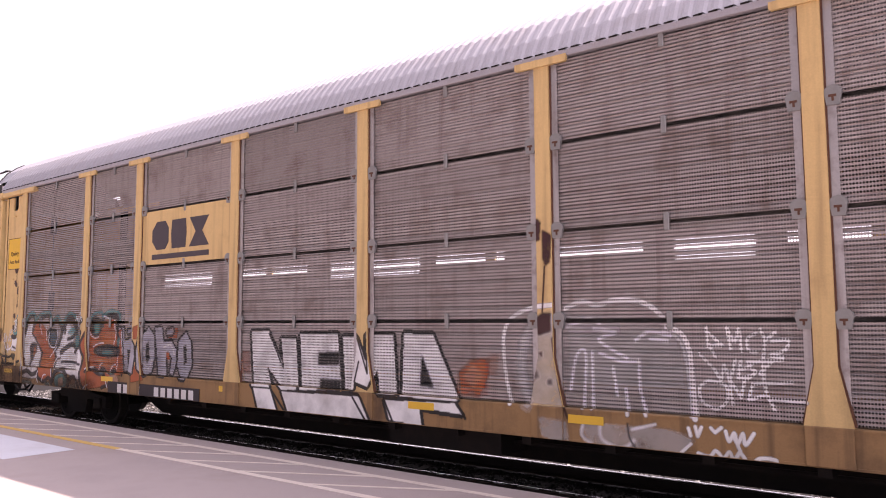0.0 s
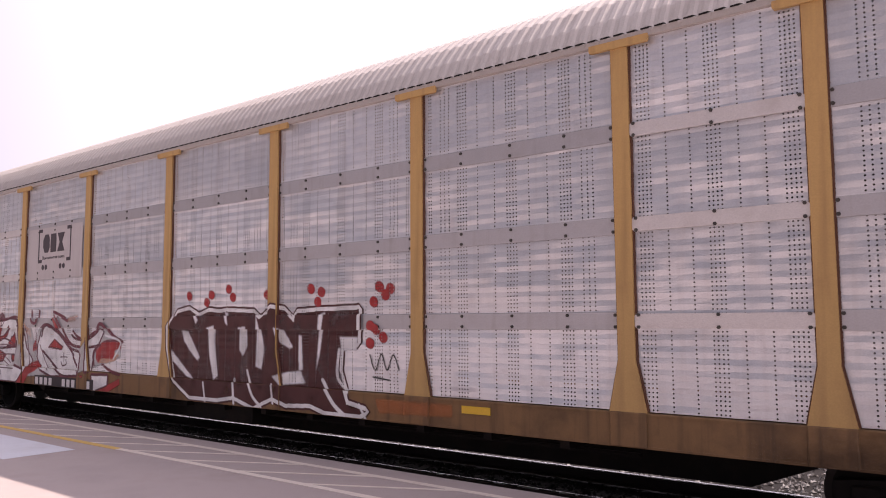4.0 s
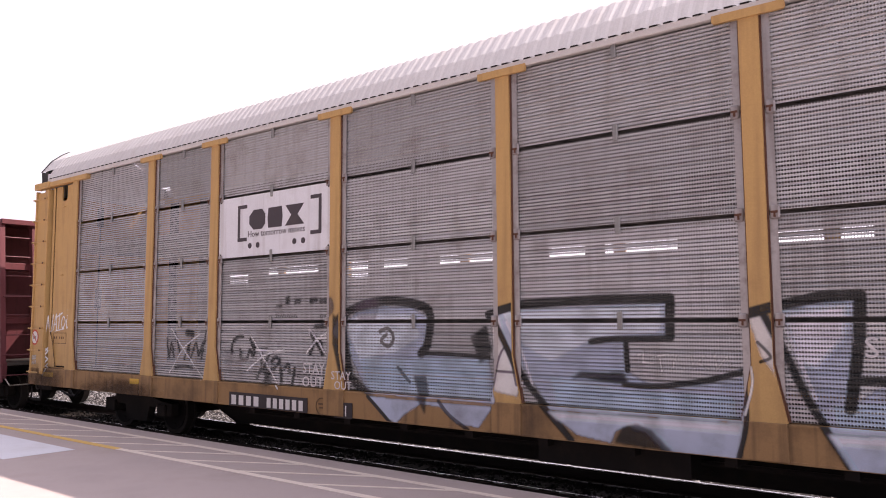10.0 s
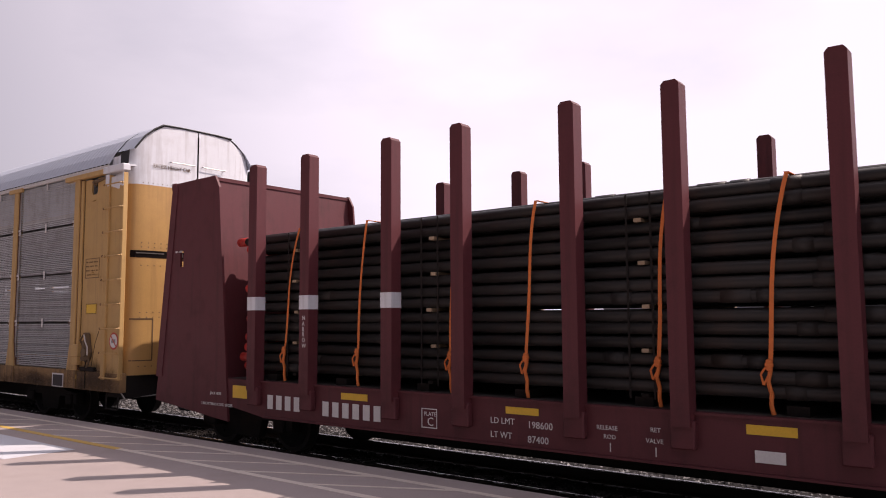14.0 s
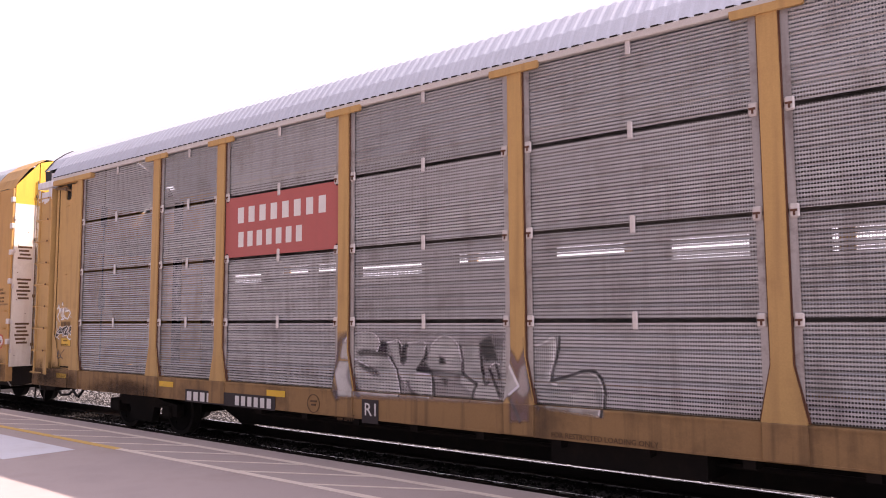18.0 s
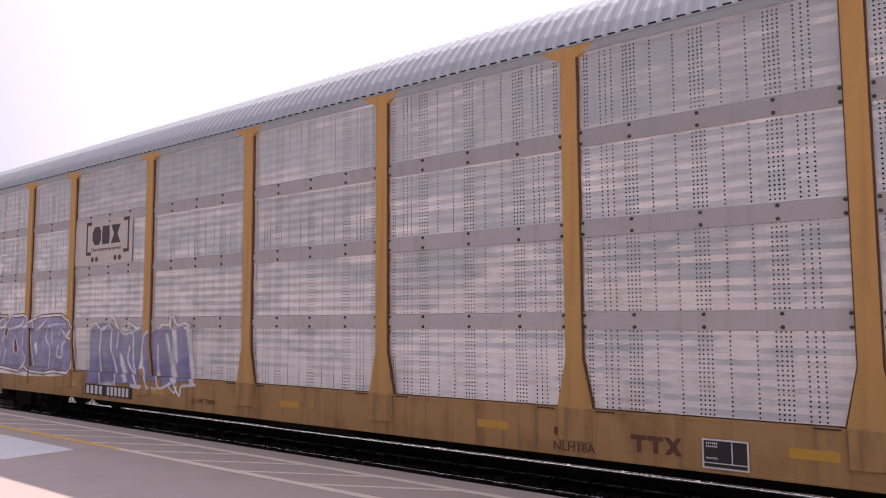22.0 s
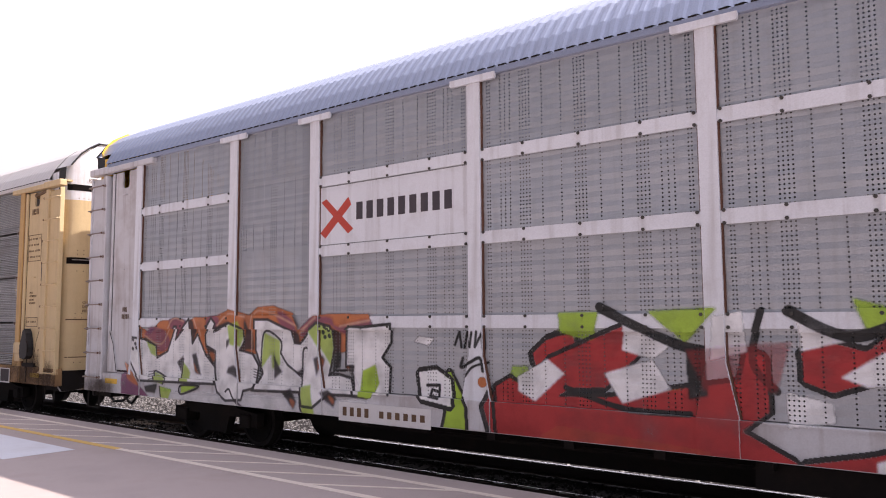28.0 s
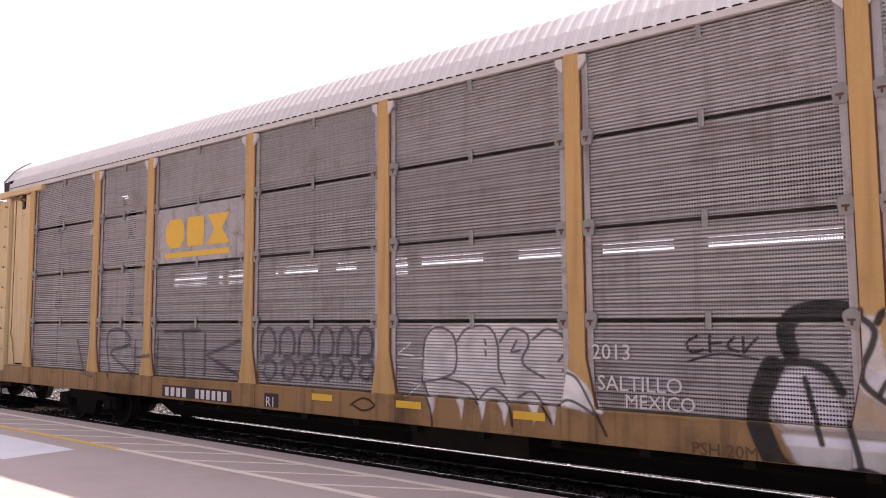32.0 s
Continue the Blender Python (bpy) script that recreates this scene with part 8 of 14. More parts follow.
C.line("W", 0.030, [(6.50, 0.87), (6.36, 0.94), (6.58, 0.75)], cover=0.6)
C.line("K", 0.090, [(7.05, 1.03), (6.99, 0.87), (6.91, 0.68)], soft=0.03)
C.line("K", 0.090, [(4.29, 1.02), (4.50, 0.91), (4.80, 0.69)], soft=0.03)
C.fill("X", [(4.18, 1.08), (4.28, 1.37), (4.52, 1.55), (4.62, 1.04)], 0.6)
C.line("W", 0.050, [(4.24, 2.08), (4.32, 1.82), (4.28, 1.55), (4.15, 1.22)], cover=0.6, soft=0.05)
C.fill("K", [(4.28, 1.82), (4.43, 1.88), (4.55, 1.56), (4.38, 1.42)], 0.6)
C.line("W", 0.026, [(4.10, 1.81), (4.07, 1.48), (4.03, 1.21), (4.13, 1.08), (4.21, 0.90)], cover=0.85)
C.line("K", 0.070, [(3.97, 1.54), (3.91, 1.34), (4.01, 1.07), (4.13, 0.84)], cover=0.85, soft=0.03)
C.line("W", 0.022, [(0.18, 1.67), (0.25, 1.70), (0.23, 1.60), (0.34, 1.59)], False, cover=0.85)
C.line("W", 0.022, [(0.41, 1.67), (0.44, 1.51)], False, cover=0.85)
C.line("W", 0.022, [(0.33, 1.65), (0.52, 1.69)], False, cover=0.85)
C.line("W", 0.022, [(0.54, 1.53), (0.59, 1.68), (0.67, 1.55)], False, cover=0.85)
C.line("W", 0.022, [(0.74, 1.68), (0.77, 1.55)], False, cover=0.85)
C.line("W", 0.022, [(0.87, 1.68), (0.80, 1.61), (0.92, 1.55)], False, cover=0.85)
C.line("W", 0.022, [(0.97, 1.70), (0.99, 1.55), (1.09, 1.68), (1.14, 1.56)], False, cover=0.85)
C.line("K", 0.050, [(-8.51, 1.74), (-8.44, 1.43), (-8.38, 1.67), (-8.29, 1.45)], cover=0.85, soft=0.03)
C.line("K", 0.050, [(-8.24, 1.81), (-8.12, 1.53)], False, cover=0.85, soft=0.03)
C.line("K", 0.050, [(-7.86, 1.68), (-7.82, 1.41), (-7.65, 1.68), (-7.57, 1.48), (-7.45, 1.69), (-7.48, 1.45)], cover=0.85, soft=0.03)
C.line("K", 0.050, [(-8.25, 1.26), (-7.99, 1.29), (-7.74, 1.27)], cover=0.85, soft=0.03)
C.line("K", 0.050, [(-7.37, 1.88), (-7.41, 1.68)], False, cover=0.85, soft=0.03)
C.line("K", 0.050, [(-7.72, 1.82), (-7.90, 1.55), (-7.99, 1.41)], cover=0.85, soft=0.03)
C.line("K", 0.110, [(-7.92, 1.85), (-7.77, 1.84)], False, cover=0.85, soft=0.03)
C.line("K", 0.060, [(-6.67, 1.53), (-6.65, 1.70), (-6.52, 1.79), (-6.39, 1.80)], cover=0.85, soft=0.03)
C.line("K", 0.060, [(-6.46, 1.59), (-6.43, 1.47), (-6.30, 1.45), (-6.22, 1.59), (-6.13, 1.51), (-6.09, 1.66)], cover=0.85, soft=0.03)
C.line("K", 0.060, [(-5.94, 1.54), (-5.91, 1.31), (-5.75, 1.54)], cover=0.85, soft=0.03)
C.line("K", 0.060, [(-5.97, 1.60), (-5.80, 1.61)], False, cover=0.85, soft=0.03)
C.line("K", 0.060, [(-5.69, 1.43), (-5.60, 1.50), (-5.51, 1.45), (-5.63, 1.33)], cover=0.85, soft=0.03)
C.line("K", 0.060, [(-5.69, 1.33), (-5.82, 1.18)], False, cover=0.85, soft=0.03)
C.line("K", 0.060, [(-5.46, 1.16), (-5.48, 1.34)], False, cover=0.85, soft=0.03)
C.line("K", 0.060, [(-5.40, 1.34), (-5.31, 1.40), (-5.27, 1.29)], cover=0.85, soft=0.03)
C.line("K", 0.060, [(-5.22, 1.12), (-5.16, 1.35)], False, cover=0.85, soft=0.03)
C.line("K", 0.060, [(-6.21, 1.76), (-6.10, 1.60)], False, cover=0.85, soft=0.03)
C.line("K", 0.060, [(-5.95, 1.31), (-6.03, 1.18)], False, cover=0.85, soft=0.03)
C.fill("K", [(-5.93, 1.31), (-5.73, 1.31), (-5.69, 1.09), (-5.94, 1.09), (-5.85, 1.19)], 0.6, bent=True)
C.fill("G", [(-6.88, 1.57), (-6.67, 1.58), (-6.68, 1.27), (-6.85, 1.27)], 0.2, bent=True)
C.fill("X", [(-6.78, 1.52), (-6.07, 1.42), (-6.07, 1.29), (-6.78, 1.27)], 0.25, bent=True)
C.line("K", 0.090, [(-4.82, 1.86), (-4.67, 1.72), (-4.57, 1.60)], cover=0.85, soft=0.03)
C.line("K", 0.070, [(-4.73, 1.95), (-4.43, 1.97)], False, cover=0.85, soft=0.03)
C.line("K", 0.070, [(-4.84, 1.58), (-4.71, 1.79)], False, cover=0.85, soft=0.03)
C.line("K", 0.050, [(-4.62, 1.75), (-4.60, 1.56)], False, cover=0.85, soft=0.03)
C.line("W", 0.034, [(-8.38, 1.91), (-7.99, 1.56), (-7.42, 1.10)], cover=0.95)
C.line("W", 0.034, [(-7.55, 1.82), (-7.99, 1.60), (-8.41, 1.17)], cover=0.95)
C.line("W", 0.034, [(-6.21, 1.83), (-5.94, 1.54), (-5.49, 1.05)], cover=0.95)
C.line("W", 0.034, [(-5.41, 1.62), (-5.86, 1.52), (-6.28, 1.28)], cover=0.95)
C.line("W", 0.034, [(-4.87, 1.93), (-4.72, 1.80), (-4.48, 1.53)], cover=0.95)
C.line("W", 0.034, [(-4.40, 1.90), (-4.67, 1.79), (-4.92, 1.57)], cover=0.95)
C.line("W", 0.034, [(-4.41, 1.81), (-4.67, 1.79)], False, cover=0.95)
C.line("W", 0.034, [(-4.87, 1.93), (-4.85, 1.82)], False, cover=0.95)
C.line("W", 0.034, [(-6.06, 1.60), (-5.39, 1.57)], False, cover=0.95)
C.fill("K", [(-5.60, 2.27), (-5.45, 2.29), (-5.45, 2.24), (-5.61, 2.23)], 0.7)
C.fill("K", [(-5.40, 2.40), (-5.30, 2.41), (-5.30, 2.28), (-5.39, 2.27)], 0.7)
C.fill("K", [(-5.19, 2.37), (-5.04, 2.37), (-5.05, 2.27), (-5.19, 2.27)], 0.7)
C.fill("K", [(-4.87, 2.36), (-4.70, 2.38), (-4.69, 2.30), (-4.86, 2.29)], 0.7)
C.fill("K", [(-4.65, 2.35), (-4.38, 2.35), (-4.39, 2.29), (-4.65, 2.28)], 0.7)
C.line("K", 0.016, [(-5.60, 2.14), (-5.58, 2.09)], False, cover=0.7)
C.line("K", 0.016, [(-5.55, 2.14), (-5.54, 2.09)], False, cover=0.7)
C.line("K", 0.016, [(-5.51, 2.13), (-5.50, 2.09)], False, cover=0.7)
C.line("K", 0.016, [(-5.47, 2.13), (-5.45, 2.09)], False, cover=0.7)
C.line("K", 0.016, [(-5.43, 2.13), (-5.41, 2.09)], False, cover=0.7)
C.line("K", 0.016, [(-5.39, 2.13), (-5.37, 2.09)], False, cover=0.7)
C.line("K", 0.016, [(-5.35, 2.13), (-5.33, 2.09)], False, cover=0.7)
C.line("K", 0.016, [(-5.31, 2.13), (-5.29, 2.09)], False, cover=0.7)
C.line("K", 0.016, [(-5.27, 2.13), (-5.25, 2.09)], False, cover=0.7)
C.line("K", 0.016, [(-5.23, 2.13), (-5.21, 2.09)], False, cover=0.7)
C.line("K", 0.016, [(-5.19, 2.13), (-5.17, 2.09)], False, cover=0.7)
C.line("K", 0.016, [(-5.15, 2.13), (-5.13, 2.09)], False, cover=0.7)
C.line("K", 0.016, [(-4.63, 2.12), (-4.61, 2.08)], False, cover=0.7)
C.line("K", 0.016, [(-4.59, 2.12), (-4.58, 2.08)], False, cover=0.7)
C.line("K", 0.016, [(-4.55, 2.12), (-4.54, 2.08)], False, cover=0.7)
C.line("K", 0.016, [(-4.52, 2.12), (-4.51, 2.08)], False, cover=0.7)
C.line("K", 0.016, [(-4.48, 2.12), (-4.47, 2.08)], False, cover=0.7)
C.line("K", 0.016, [(-4.45, 2.12), (-4.43, 2.08)], False, cover=0.7)
C.fill("G", [(-4.37, 2.37), (-4.28, 2.21), (-4.40, 2.08), (-4.48, 2.15)], 0.6, bent=True)
C.fill("G", [(-4.30, 1.89), (-4.11, 2.16), (-4.06, 1.96), (-4.18, 1.79)], 0.6, bent=True)
C.fill("G", [(-3.94, 2.24), (-3.53, 2.34), (-3.55, 2.04), (-3.84, 2.05)], 0.5, bent=True)
C.fill("K", [(-4.17, 1.65), (-4.06, 1.86), (-4.03, 1.66), (-4.15, 1.40)], 0.5, bent=True)
C.line("W", 0.035, [(-13.02, 1.80), (-12.93, 2.16), (-12.85, 1.85), (-12.79, 2.18)], False)
C.line("W", 0.035, [(-12.78, 1.85), (-12.66, 2.20), (-12.62, 1.88)], False)
C.line("W", 0.030, [(-12.75, 1.98), (-12.63, 2.00)], False)
C.line("W", 0.035, [(-12.63, 2.14), (-12.40, 2.22)], False)
C.line("W", 0.035, [(-12.51, 2.20), (-12.54, 1.91)], False)
C.line("W", 0.035, [(-12.34, 2.15), (-12.42, 2.03), (-12.36, 1.91), (-12.26, 2.04), (-12.34, 2.15)])
C.line("W", 0.035, [(-12.10, 2.17), (-12.21, 2.06), (-12.18, 1.91), (-12.08, 1.93)])
C.line("W", 0.030, [(-12.64, 1.86), (-12.31, 1.90)], False)
C.line("W", 0.050, [(-12.15, 2.29), (-12.14, 2.28)])
C.line("W", 0.035, [(-13.07, 1.50), (-12.87, 1.45), (-13.05, 1.34), (-12.87, 1.28), (-13.09, 1.16), (-12.87, 1.11), (-13.05, 0.95)], False)
C.line("W", 0.030, [(-13.08, 1.39), (-12.89, 1.51)], False)
C.line("W", 0.030, [(-13.10, 1.06), (-12.88, 1.18)], False)
C.line("S", 0.020, [(-13.62, 1.26), (-13.62, 1.32), (-13.58, 1.32), (-13.58, 1.26), (-13.62, 1.26)], False)
C.line("S", 0.020, [(-13.62, 1.17), (-13.59, 1.23), (-13.58, 1.15)], False)
C.line("S", 0.020, [(-13.56, 1.26), (-13.56, 1.33), (-13.52, 1.33), (-13.52, 1.26), (-13.56, 1.26)], False)
C.line("S", 0.020, [(-13.56, 1.17), (-13.53, 1.23), (-13.52, 1.16)], False)
C.line("S", 0.020, [(-13.50, 1.27), (-13.50, 1.33), (-13.46, 1.33), (-13.46, 1.27), (-13.50, 1.26)], False)
C.line("S", 0.020, [(-13.50, 1.17), (-13.47, 1.24), (-13.47, 1.16)], False)
C.line("S", 0.020, [(-13.44, 1.27), (-13.44, 1.33), (-13.40, 1.34), (-13.41, 1.27), (-13.44, 1.27)], False)
C.line("S", 0.020, [(-13.44, 1.18), (-13.41, 1.24), (-13.41, 1.17)], False)
C.apply("pale blue spray-painted letters outlined in black on the lower side")

C = Paint(CARS["fifth"], "grid", -13.4, -11.8, 1.1, 3.0)
C.line("W", 0.035, [(-12.79, 2.31), (-12.72, 2.35), (-12.69, 2.25), (-12.77, 2.15), (-12.68, 2.05)], False)
C.line("W", 0.035, [(-12.65, 2.30), (-12.61, 2.15)], False)
C.line("W", 0.035, [(-12.55, 2.29), (-12.56, 2.13)], False)
C.line("W", 0.035, [(-12.52, 2.30), (-12.50, 2.15)], False)
C.line("W", 0.035, [(-12.45, 2.25), (-12.28, 2.27), (-12.22, 2.22), (-12.33, 2.10), (-12.48, 2.13)], False)
C.line("W", 0.035, [(-12.61, 2.09), (-12.50, 2.10)], False)
C.line("W", 0.035, [(-12.54, 2.15), (-12.46, 2.16)], False)
C.fill("W", [(-12.78, 2.38), (-12.73, 2.41), (-12.69, 2.37), (-12.74, 2.32)], 0.6)
C.fill("W", [(-12.62, 2.40), (-12.57, 2.46), (-12.53, 2.40), (-12.58, 2.34)], 0.6)
C.fill("W", [(-12.69, 2.33), (-12.38, 2.34), (-12.30, 2.28), (-12.70, 2.23)], 0.4)
C.line("W", 0.030, [(-12.20, 2.14), (-12.20, 2.14)])
C.line("W", 0.030, [(-12.16, 2.12), (-12.15, 2.11)])
C.line("K", 0.035, [(-12.64, 1.92), (-12.71, 1.83), (-12.75, 1.75), (-12.65, 1.79)], False)
C.line("K", 0.035, [(-12.60, 1.90), (-12.64, 1.83), (-12.58, 1.82), (-12.55, 1.89), (-12.60, 1.90)], False)
C.line("K", 0.035, [(-12.52, 1.90), (-12.56, 1.83), (-12.50, 1.83), (-12.47, 1.89), (-12.52, 1.90)], False)
C.line("K", 0.035, [(-12.49, 1.91), (-12.35, 1.94)], False)
C.line("K", 0.035, [(-12.42, 1.92), (-12.45, 1.77)], False)
C.line("K", 0.035, [(-12.31, 1.92), (-12.37, 1.86), (-12.32, 1.84), (-12.39, 1.79), (-12.30, 1.80)], False)
C.line("K", 0.035, [(-12.26, 1.78), (-12.22, 1.93), (-12.16, 1.92), (-12.21, 1.86), (-12.12, 1.80)], False)
C.edge("K", "W", 0.020)
C.line("W", 0.030, [(-12.80, 2.05), (-12.77, 1.90), (-12.72, 1.83)])
C.line("W", 0.020, [(-12.71, 1.73), (-12.61, 1.69)])
C.line("W", 0.025, [(-12.28, 1.74), (-12.18, 1.69), (-12.13, 1.70)])
C.line("G", 0.014, [(-12.69, 1.46), (-12.66, 1.37), (-12.62, 1.47), (-12.60, 1.36)], False)
C.line("G", 0.014, [(-12.56, 1.45), (-12.54, 1.33), (-12.49, 1.42)], False)
C.line("G", 0.014, [(-12.68, 1.34), (-12.61, 1.30), (-12.52, 1.34), (-12.43, 1.30)], False)
C.line("G", 0.014, [(-12.45, 1.43), (-12.38, 1.48)], False)
C.apply("white and black spray-painted tags on the corner")

C = Paint(CARS["fourth"], "flat", 6.6, 9.0, 0.9, 2.6)
C.line("E", 0.011, [(7.11, 1.55), (7.27, 1.65), (7.45, 1.59), (7.28, 1.73), (7.61, 1.65), (7.52, 1.76), (7.85, 1.71)], False)
C.line("E", 0.011, [(7.16, 1.65), (7.37, 1.55), (7.53, 1.70), (7.69, 1.55), (7.63, 1.72)], False)
C.line("E", 0.011, [(7.45, 1.78), (7.87, 1.80)], False)
C.line("E", 0.011, [(7.11, 1.73), (7.33, 1.75), (7.81, 1.64)], False)
C.line("E", 0.011, [(7.86, 1.38), (8.00, 1.48), (8.17, 1.42), (8.02, 1.55), (8.32, 1.48), (8.23, 1.58), (8.53, 1.54)], False)
C.line("E", 0.011, [(7.90, 1.47), (8.09, 1.39), (8.24, 1.52), (8.39, 1.39), (8.33, 1.55)], False)
C.line("E", 0.011, [(8.17, 1.60), (8.55, 1.63)], False)
C.line("E", 0.011, [(7.87, 1.55), (8.06, 1.58), (8.50, 1.47)], False)
C.apply("thin white scrawl on the bulkhead's side")

C = Paint(CARS["sixth"], "columns", -13.4, 13.4, 0.74, 2.9)
C.line("K", 0.050, [(10.22, 2.05), (10.05, 1.99), (10.03, 1.85), (10.09, 1.77), (10.22, 1.80)], cover=0.92)
C.line("K", 0.050, [(10.31, 2.08), (10.31, 1.80)], False, cover=0.92)
C.line("K", 0.050, [(10.31, 2.08), (10.47, 2.02), (10.32, 1.94), (10.49, 1.80)], False, cover=0.92)
C.line("K", 0.050, [(10.73, 2.11), (10.57, 2.08), (10.57, 1.83), (10.74, 1.86)], False, cover=0.92)
C.line("K", 0.050, [(10.57, 1.97), (10.71, 1.99)], False, cover=0.92)
C.line("K", 0.050, [(10.80, 1.87), (10.90, 2.14), (10.99, 1.87)], False, cover=0.92)
C.line("K", 0.050, [(10.84, 1.98), (10.96, 1.99)], False, cover=0.92)
C.line("K", 0.050, [(11.07, 2.16), (11.07, 1.90)], False, cover=0.92)
C.line("K", 0.050, [(11.24, 2.16), (11.08, 2.03), (11.23, 1.90)], False, cover=0.92)
C.line("K", 0.050, [(11.43, 2.07), (11.37, 1.90), (11.35, 1.83)], False, cover=0.92)
C.line("K", 0.050, [(11.33, 1.78), (11.34, 1.77)], False, cover=0.92)
C.line("K", 0.045, [(10.11, 1.75), (10.17, 1.51), (10.23, 1.71), (10.31, 1.54), (10.40, 1.74), (10.46, 1.56), (10.57, 1.77), (10.62, 1.55), (10.73, 1.79), (10.78, 1.59)], False, cover=0.92)
C.line("K", 0.045, [(10.73, 1.79), (10.97, 1.69), (11.13, 1.47), (11.21, 1.19), (11.28, 1.00)], cover=0.92)
C.line("K", 0.040, [(11.27, 1.61), (11.08, 1.37)], False, cover=0.92)
C.line("K", 0.050, [(11.12, 1.16), (11.20, 1.33), (11.33, 1.44)], cover=0.92)
C.line("K", 0.140, [(11.25, 1.69), (11.27, 1.67)], cover=0.92)
C.line("K", 0.045, [(11.57, 1.69), (11.86, 1.71)], False, cover=0.92)
C.line("K", 0.045, [(11.72, 1.82), (11.70, 1.56)], False, cover=0.92)
C.line("K", 0.045, [(11.62, 1.80), (11.80, 1.58)], False, cover=0.92)
C.line("K", 0.045, [(11.82, 1.79), (11.61, 1.58)], False, cover=0.92)
C.line("K", 0.040, [(10.33, 1.47), (10.21, 1.34), (10.25, 1.27), (10.33, 1.30), (10.32, 1.37), (10.23, 1.34)], cover=0.92)
C.line("K", 0.035, [(10.43, 1.47), (10.30, 1.14)], False, cover=0.92)
C.line("K", 0.040, [(10.43, 1.36), (10.47, 1.14)], False, cover=0.92)
C.line("K", 0.045, [(10.46, 1.39), (10.63, 1.42), (10.55, 1.00)], False, cover=0.92)
C.line("K", 0.045, [(10.70, 1.04), (10.69, 1.32), (10.87, 1.06), (10.86, 1.33)], False, cover=0.92)
C.line("K", 0.045, [(10.95, 1.32), (10.97, 1.06), (11.07, 1.09), (11.11, 1.20), (11.08, 1.30), (10.95, 1.32)], cover=0.92)
C.line("K", 0.036, [(11.27, 1.42), (11.29, 1.29), (11.31, 1.39), (11.33, 1.29), (11.36, 1.43)], cover=0.92)
C.line("K", 0.036, [(11.38, 1.28), (11.43, 1.42), (11.47, 1.29)], False, cover=0.92)
C.line("K", 0.036, [(11.40, 1.34), (11.45, 1.35)], False, cover=0.92)
C.line("K", 0.036, [(11.51, 1.41), (11.51, 1.27), (11.58, 1.29)], False, cover=0.92)
C.line("K", 0.036, [(11.62, 1.40), (11.62, 1.27)], False, cover=0.92)
C.line("K", 0.036, [(11.70, 1.40), (11.62, 1.33), (11.69, 1.27)], False, cover=0.92)
C.line("K", 0.036, [(11.76, 1.39), (11.76, 1.26)], False, cover=0.92)
C.line("K", 0.036, [(11.83, 1.25), (11.83, 1.38), (11.90, 1.25), (11.90, 1.38)], False, cover=0.92)
C.line("K", 0.036, [(11.25, 1.10), (11.29, 1.24), (11.32, 1.11)], False, cover=0.92)
C.line("K", 0.036, [(11.26, 1.15), (11.31, 1.16)], False, cover=0.92)
C.line("K", 0.036, [(11.52, 1.23), (11.46, 1.20), (11.45, 1.14), (11.47, 1.10), (11.52, 1.12)], cover=0.92)
C.line("K", 0.036, [(11.55, 1.23), (11.55, 1.10)], False, cover=0.92)
C.line("K", 0.036, [(11.55, 1.23), (11.61, 1.20), (11.56, 1.16), (11.61, 1.10)], False, cover=0.92)
C.line("K", 0.036, [(11.68, 1.23), (11.64, 1.18), (11.64, 1.12), (11.67, 1.10), (11.71, 1.14), (11.70, 1.20), (11.68, 1.23)], cover=0.92)
C.line("K", 0.036, [(11.77, 1.22), (11.73, 1.18), (11.74, 1.12), (11.76, 1.09), (11.80, 1.14), (11.80, 1.20), (11.77, 1.22)], cover=0.92)
C.line("K", 0.036, [(11.83, 1.22), (11.83, 1.09)], False, cover=0.92)
C.line("K", 0.036, [(11.90, 1.22), (11.83, 1.16), (11.89, 1.10)], False, cover=0.92)
C.line("K", 0.036, [(11.98, 1.22), (11.92, 1.20), (11.92, 1.09), (11.98, 1.11)], False, cover=0.92)
C.line("K", 0.036, [(11.92, 1.15), (11.97, 1.16)], False, cover=0.92)
C.line("K", 0.036, [(12.01, 1.21), (12.01, 1.09), (12.05, 1.10), (12.07, 1.16), (12.06, 1.20), (12.01, 1.21)], cover=0.92)
C.line("K", 0.042, [(11.71, 0.92), (11.72, 1.06), (11.75, 0.98), (11.78, 1.07), (11.79, 0.93)], cover=0.92)
C.line("K", 0.042, [(11.85, 1.07), (11.85, 0.93)], False, cover=0.92)
C.line("K", 0.042, [(11.92, 1.07), (11.92, 0.93), (11.99, 0.95)], False, cover=0.92)
C.line("K", 0.042, [(12.08, 1.08), (12.02, 1.06), (12.02, 0.94), (12.09, 0.96)], False, cover=0.92)
C.line("K", 0.042, [(12.02, 1.00), (12.07, 1.01)], False, cover=0.92)
C.line("K", 0.040, [(8.81, 1.25), (8.85, 1.07)], False, cover=0.92)
C.line("K", 0.040, [(8.92, 1.25), (8.82, 1.16), (8.95, 1.07)], False, cover=0.92)
C.line("K", 0.040, [(9.00, 1.25), (8.95, 1.19), (8.96, 1.10), (9.04, 1.07), (9.05, 1.12), (9.05, 1.21), (9.00, 1.25)], cover=0.92)
C.line("K", 0.040, [(9.10, 1.25), (9.14, 1.07)], False, cover=0.92)
C.line("K", 0.040, [(9.10, 1.25), (9.19, 1.21), (9.11, 1.15), (9.23, 1.07)], False, cover=0.92)
C.line("K", 0.030, [(8.95, 1.01), (8.97, 0.98)], False, cover=0.92)
C.line("K", 0.030, [(9.12, 1.02), (9.13, 1.00)], False, cover=0.92)
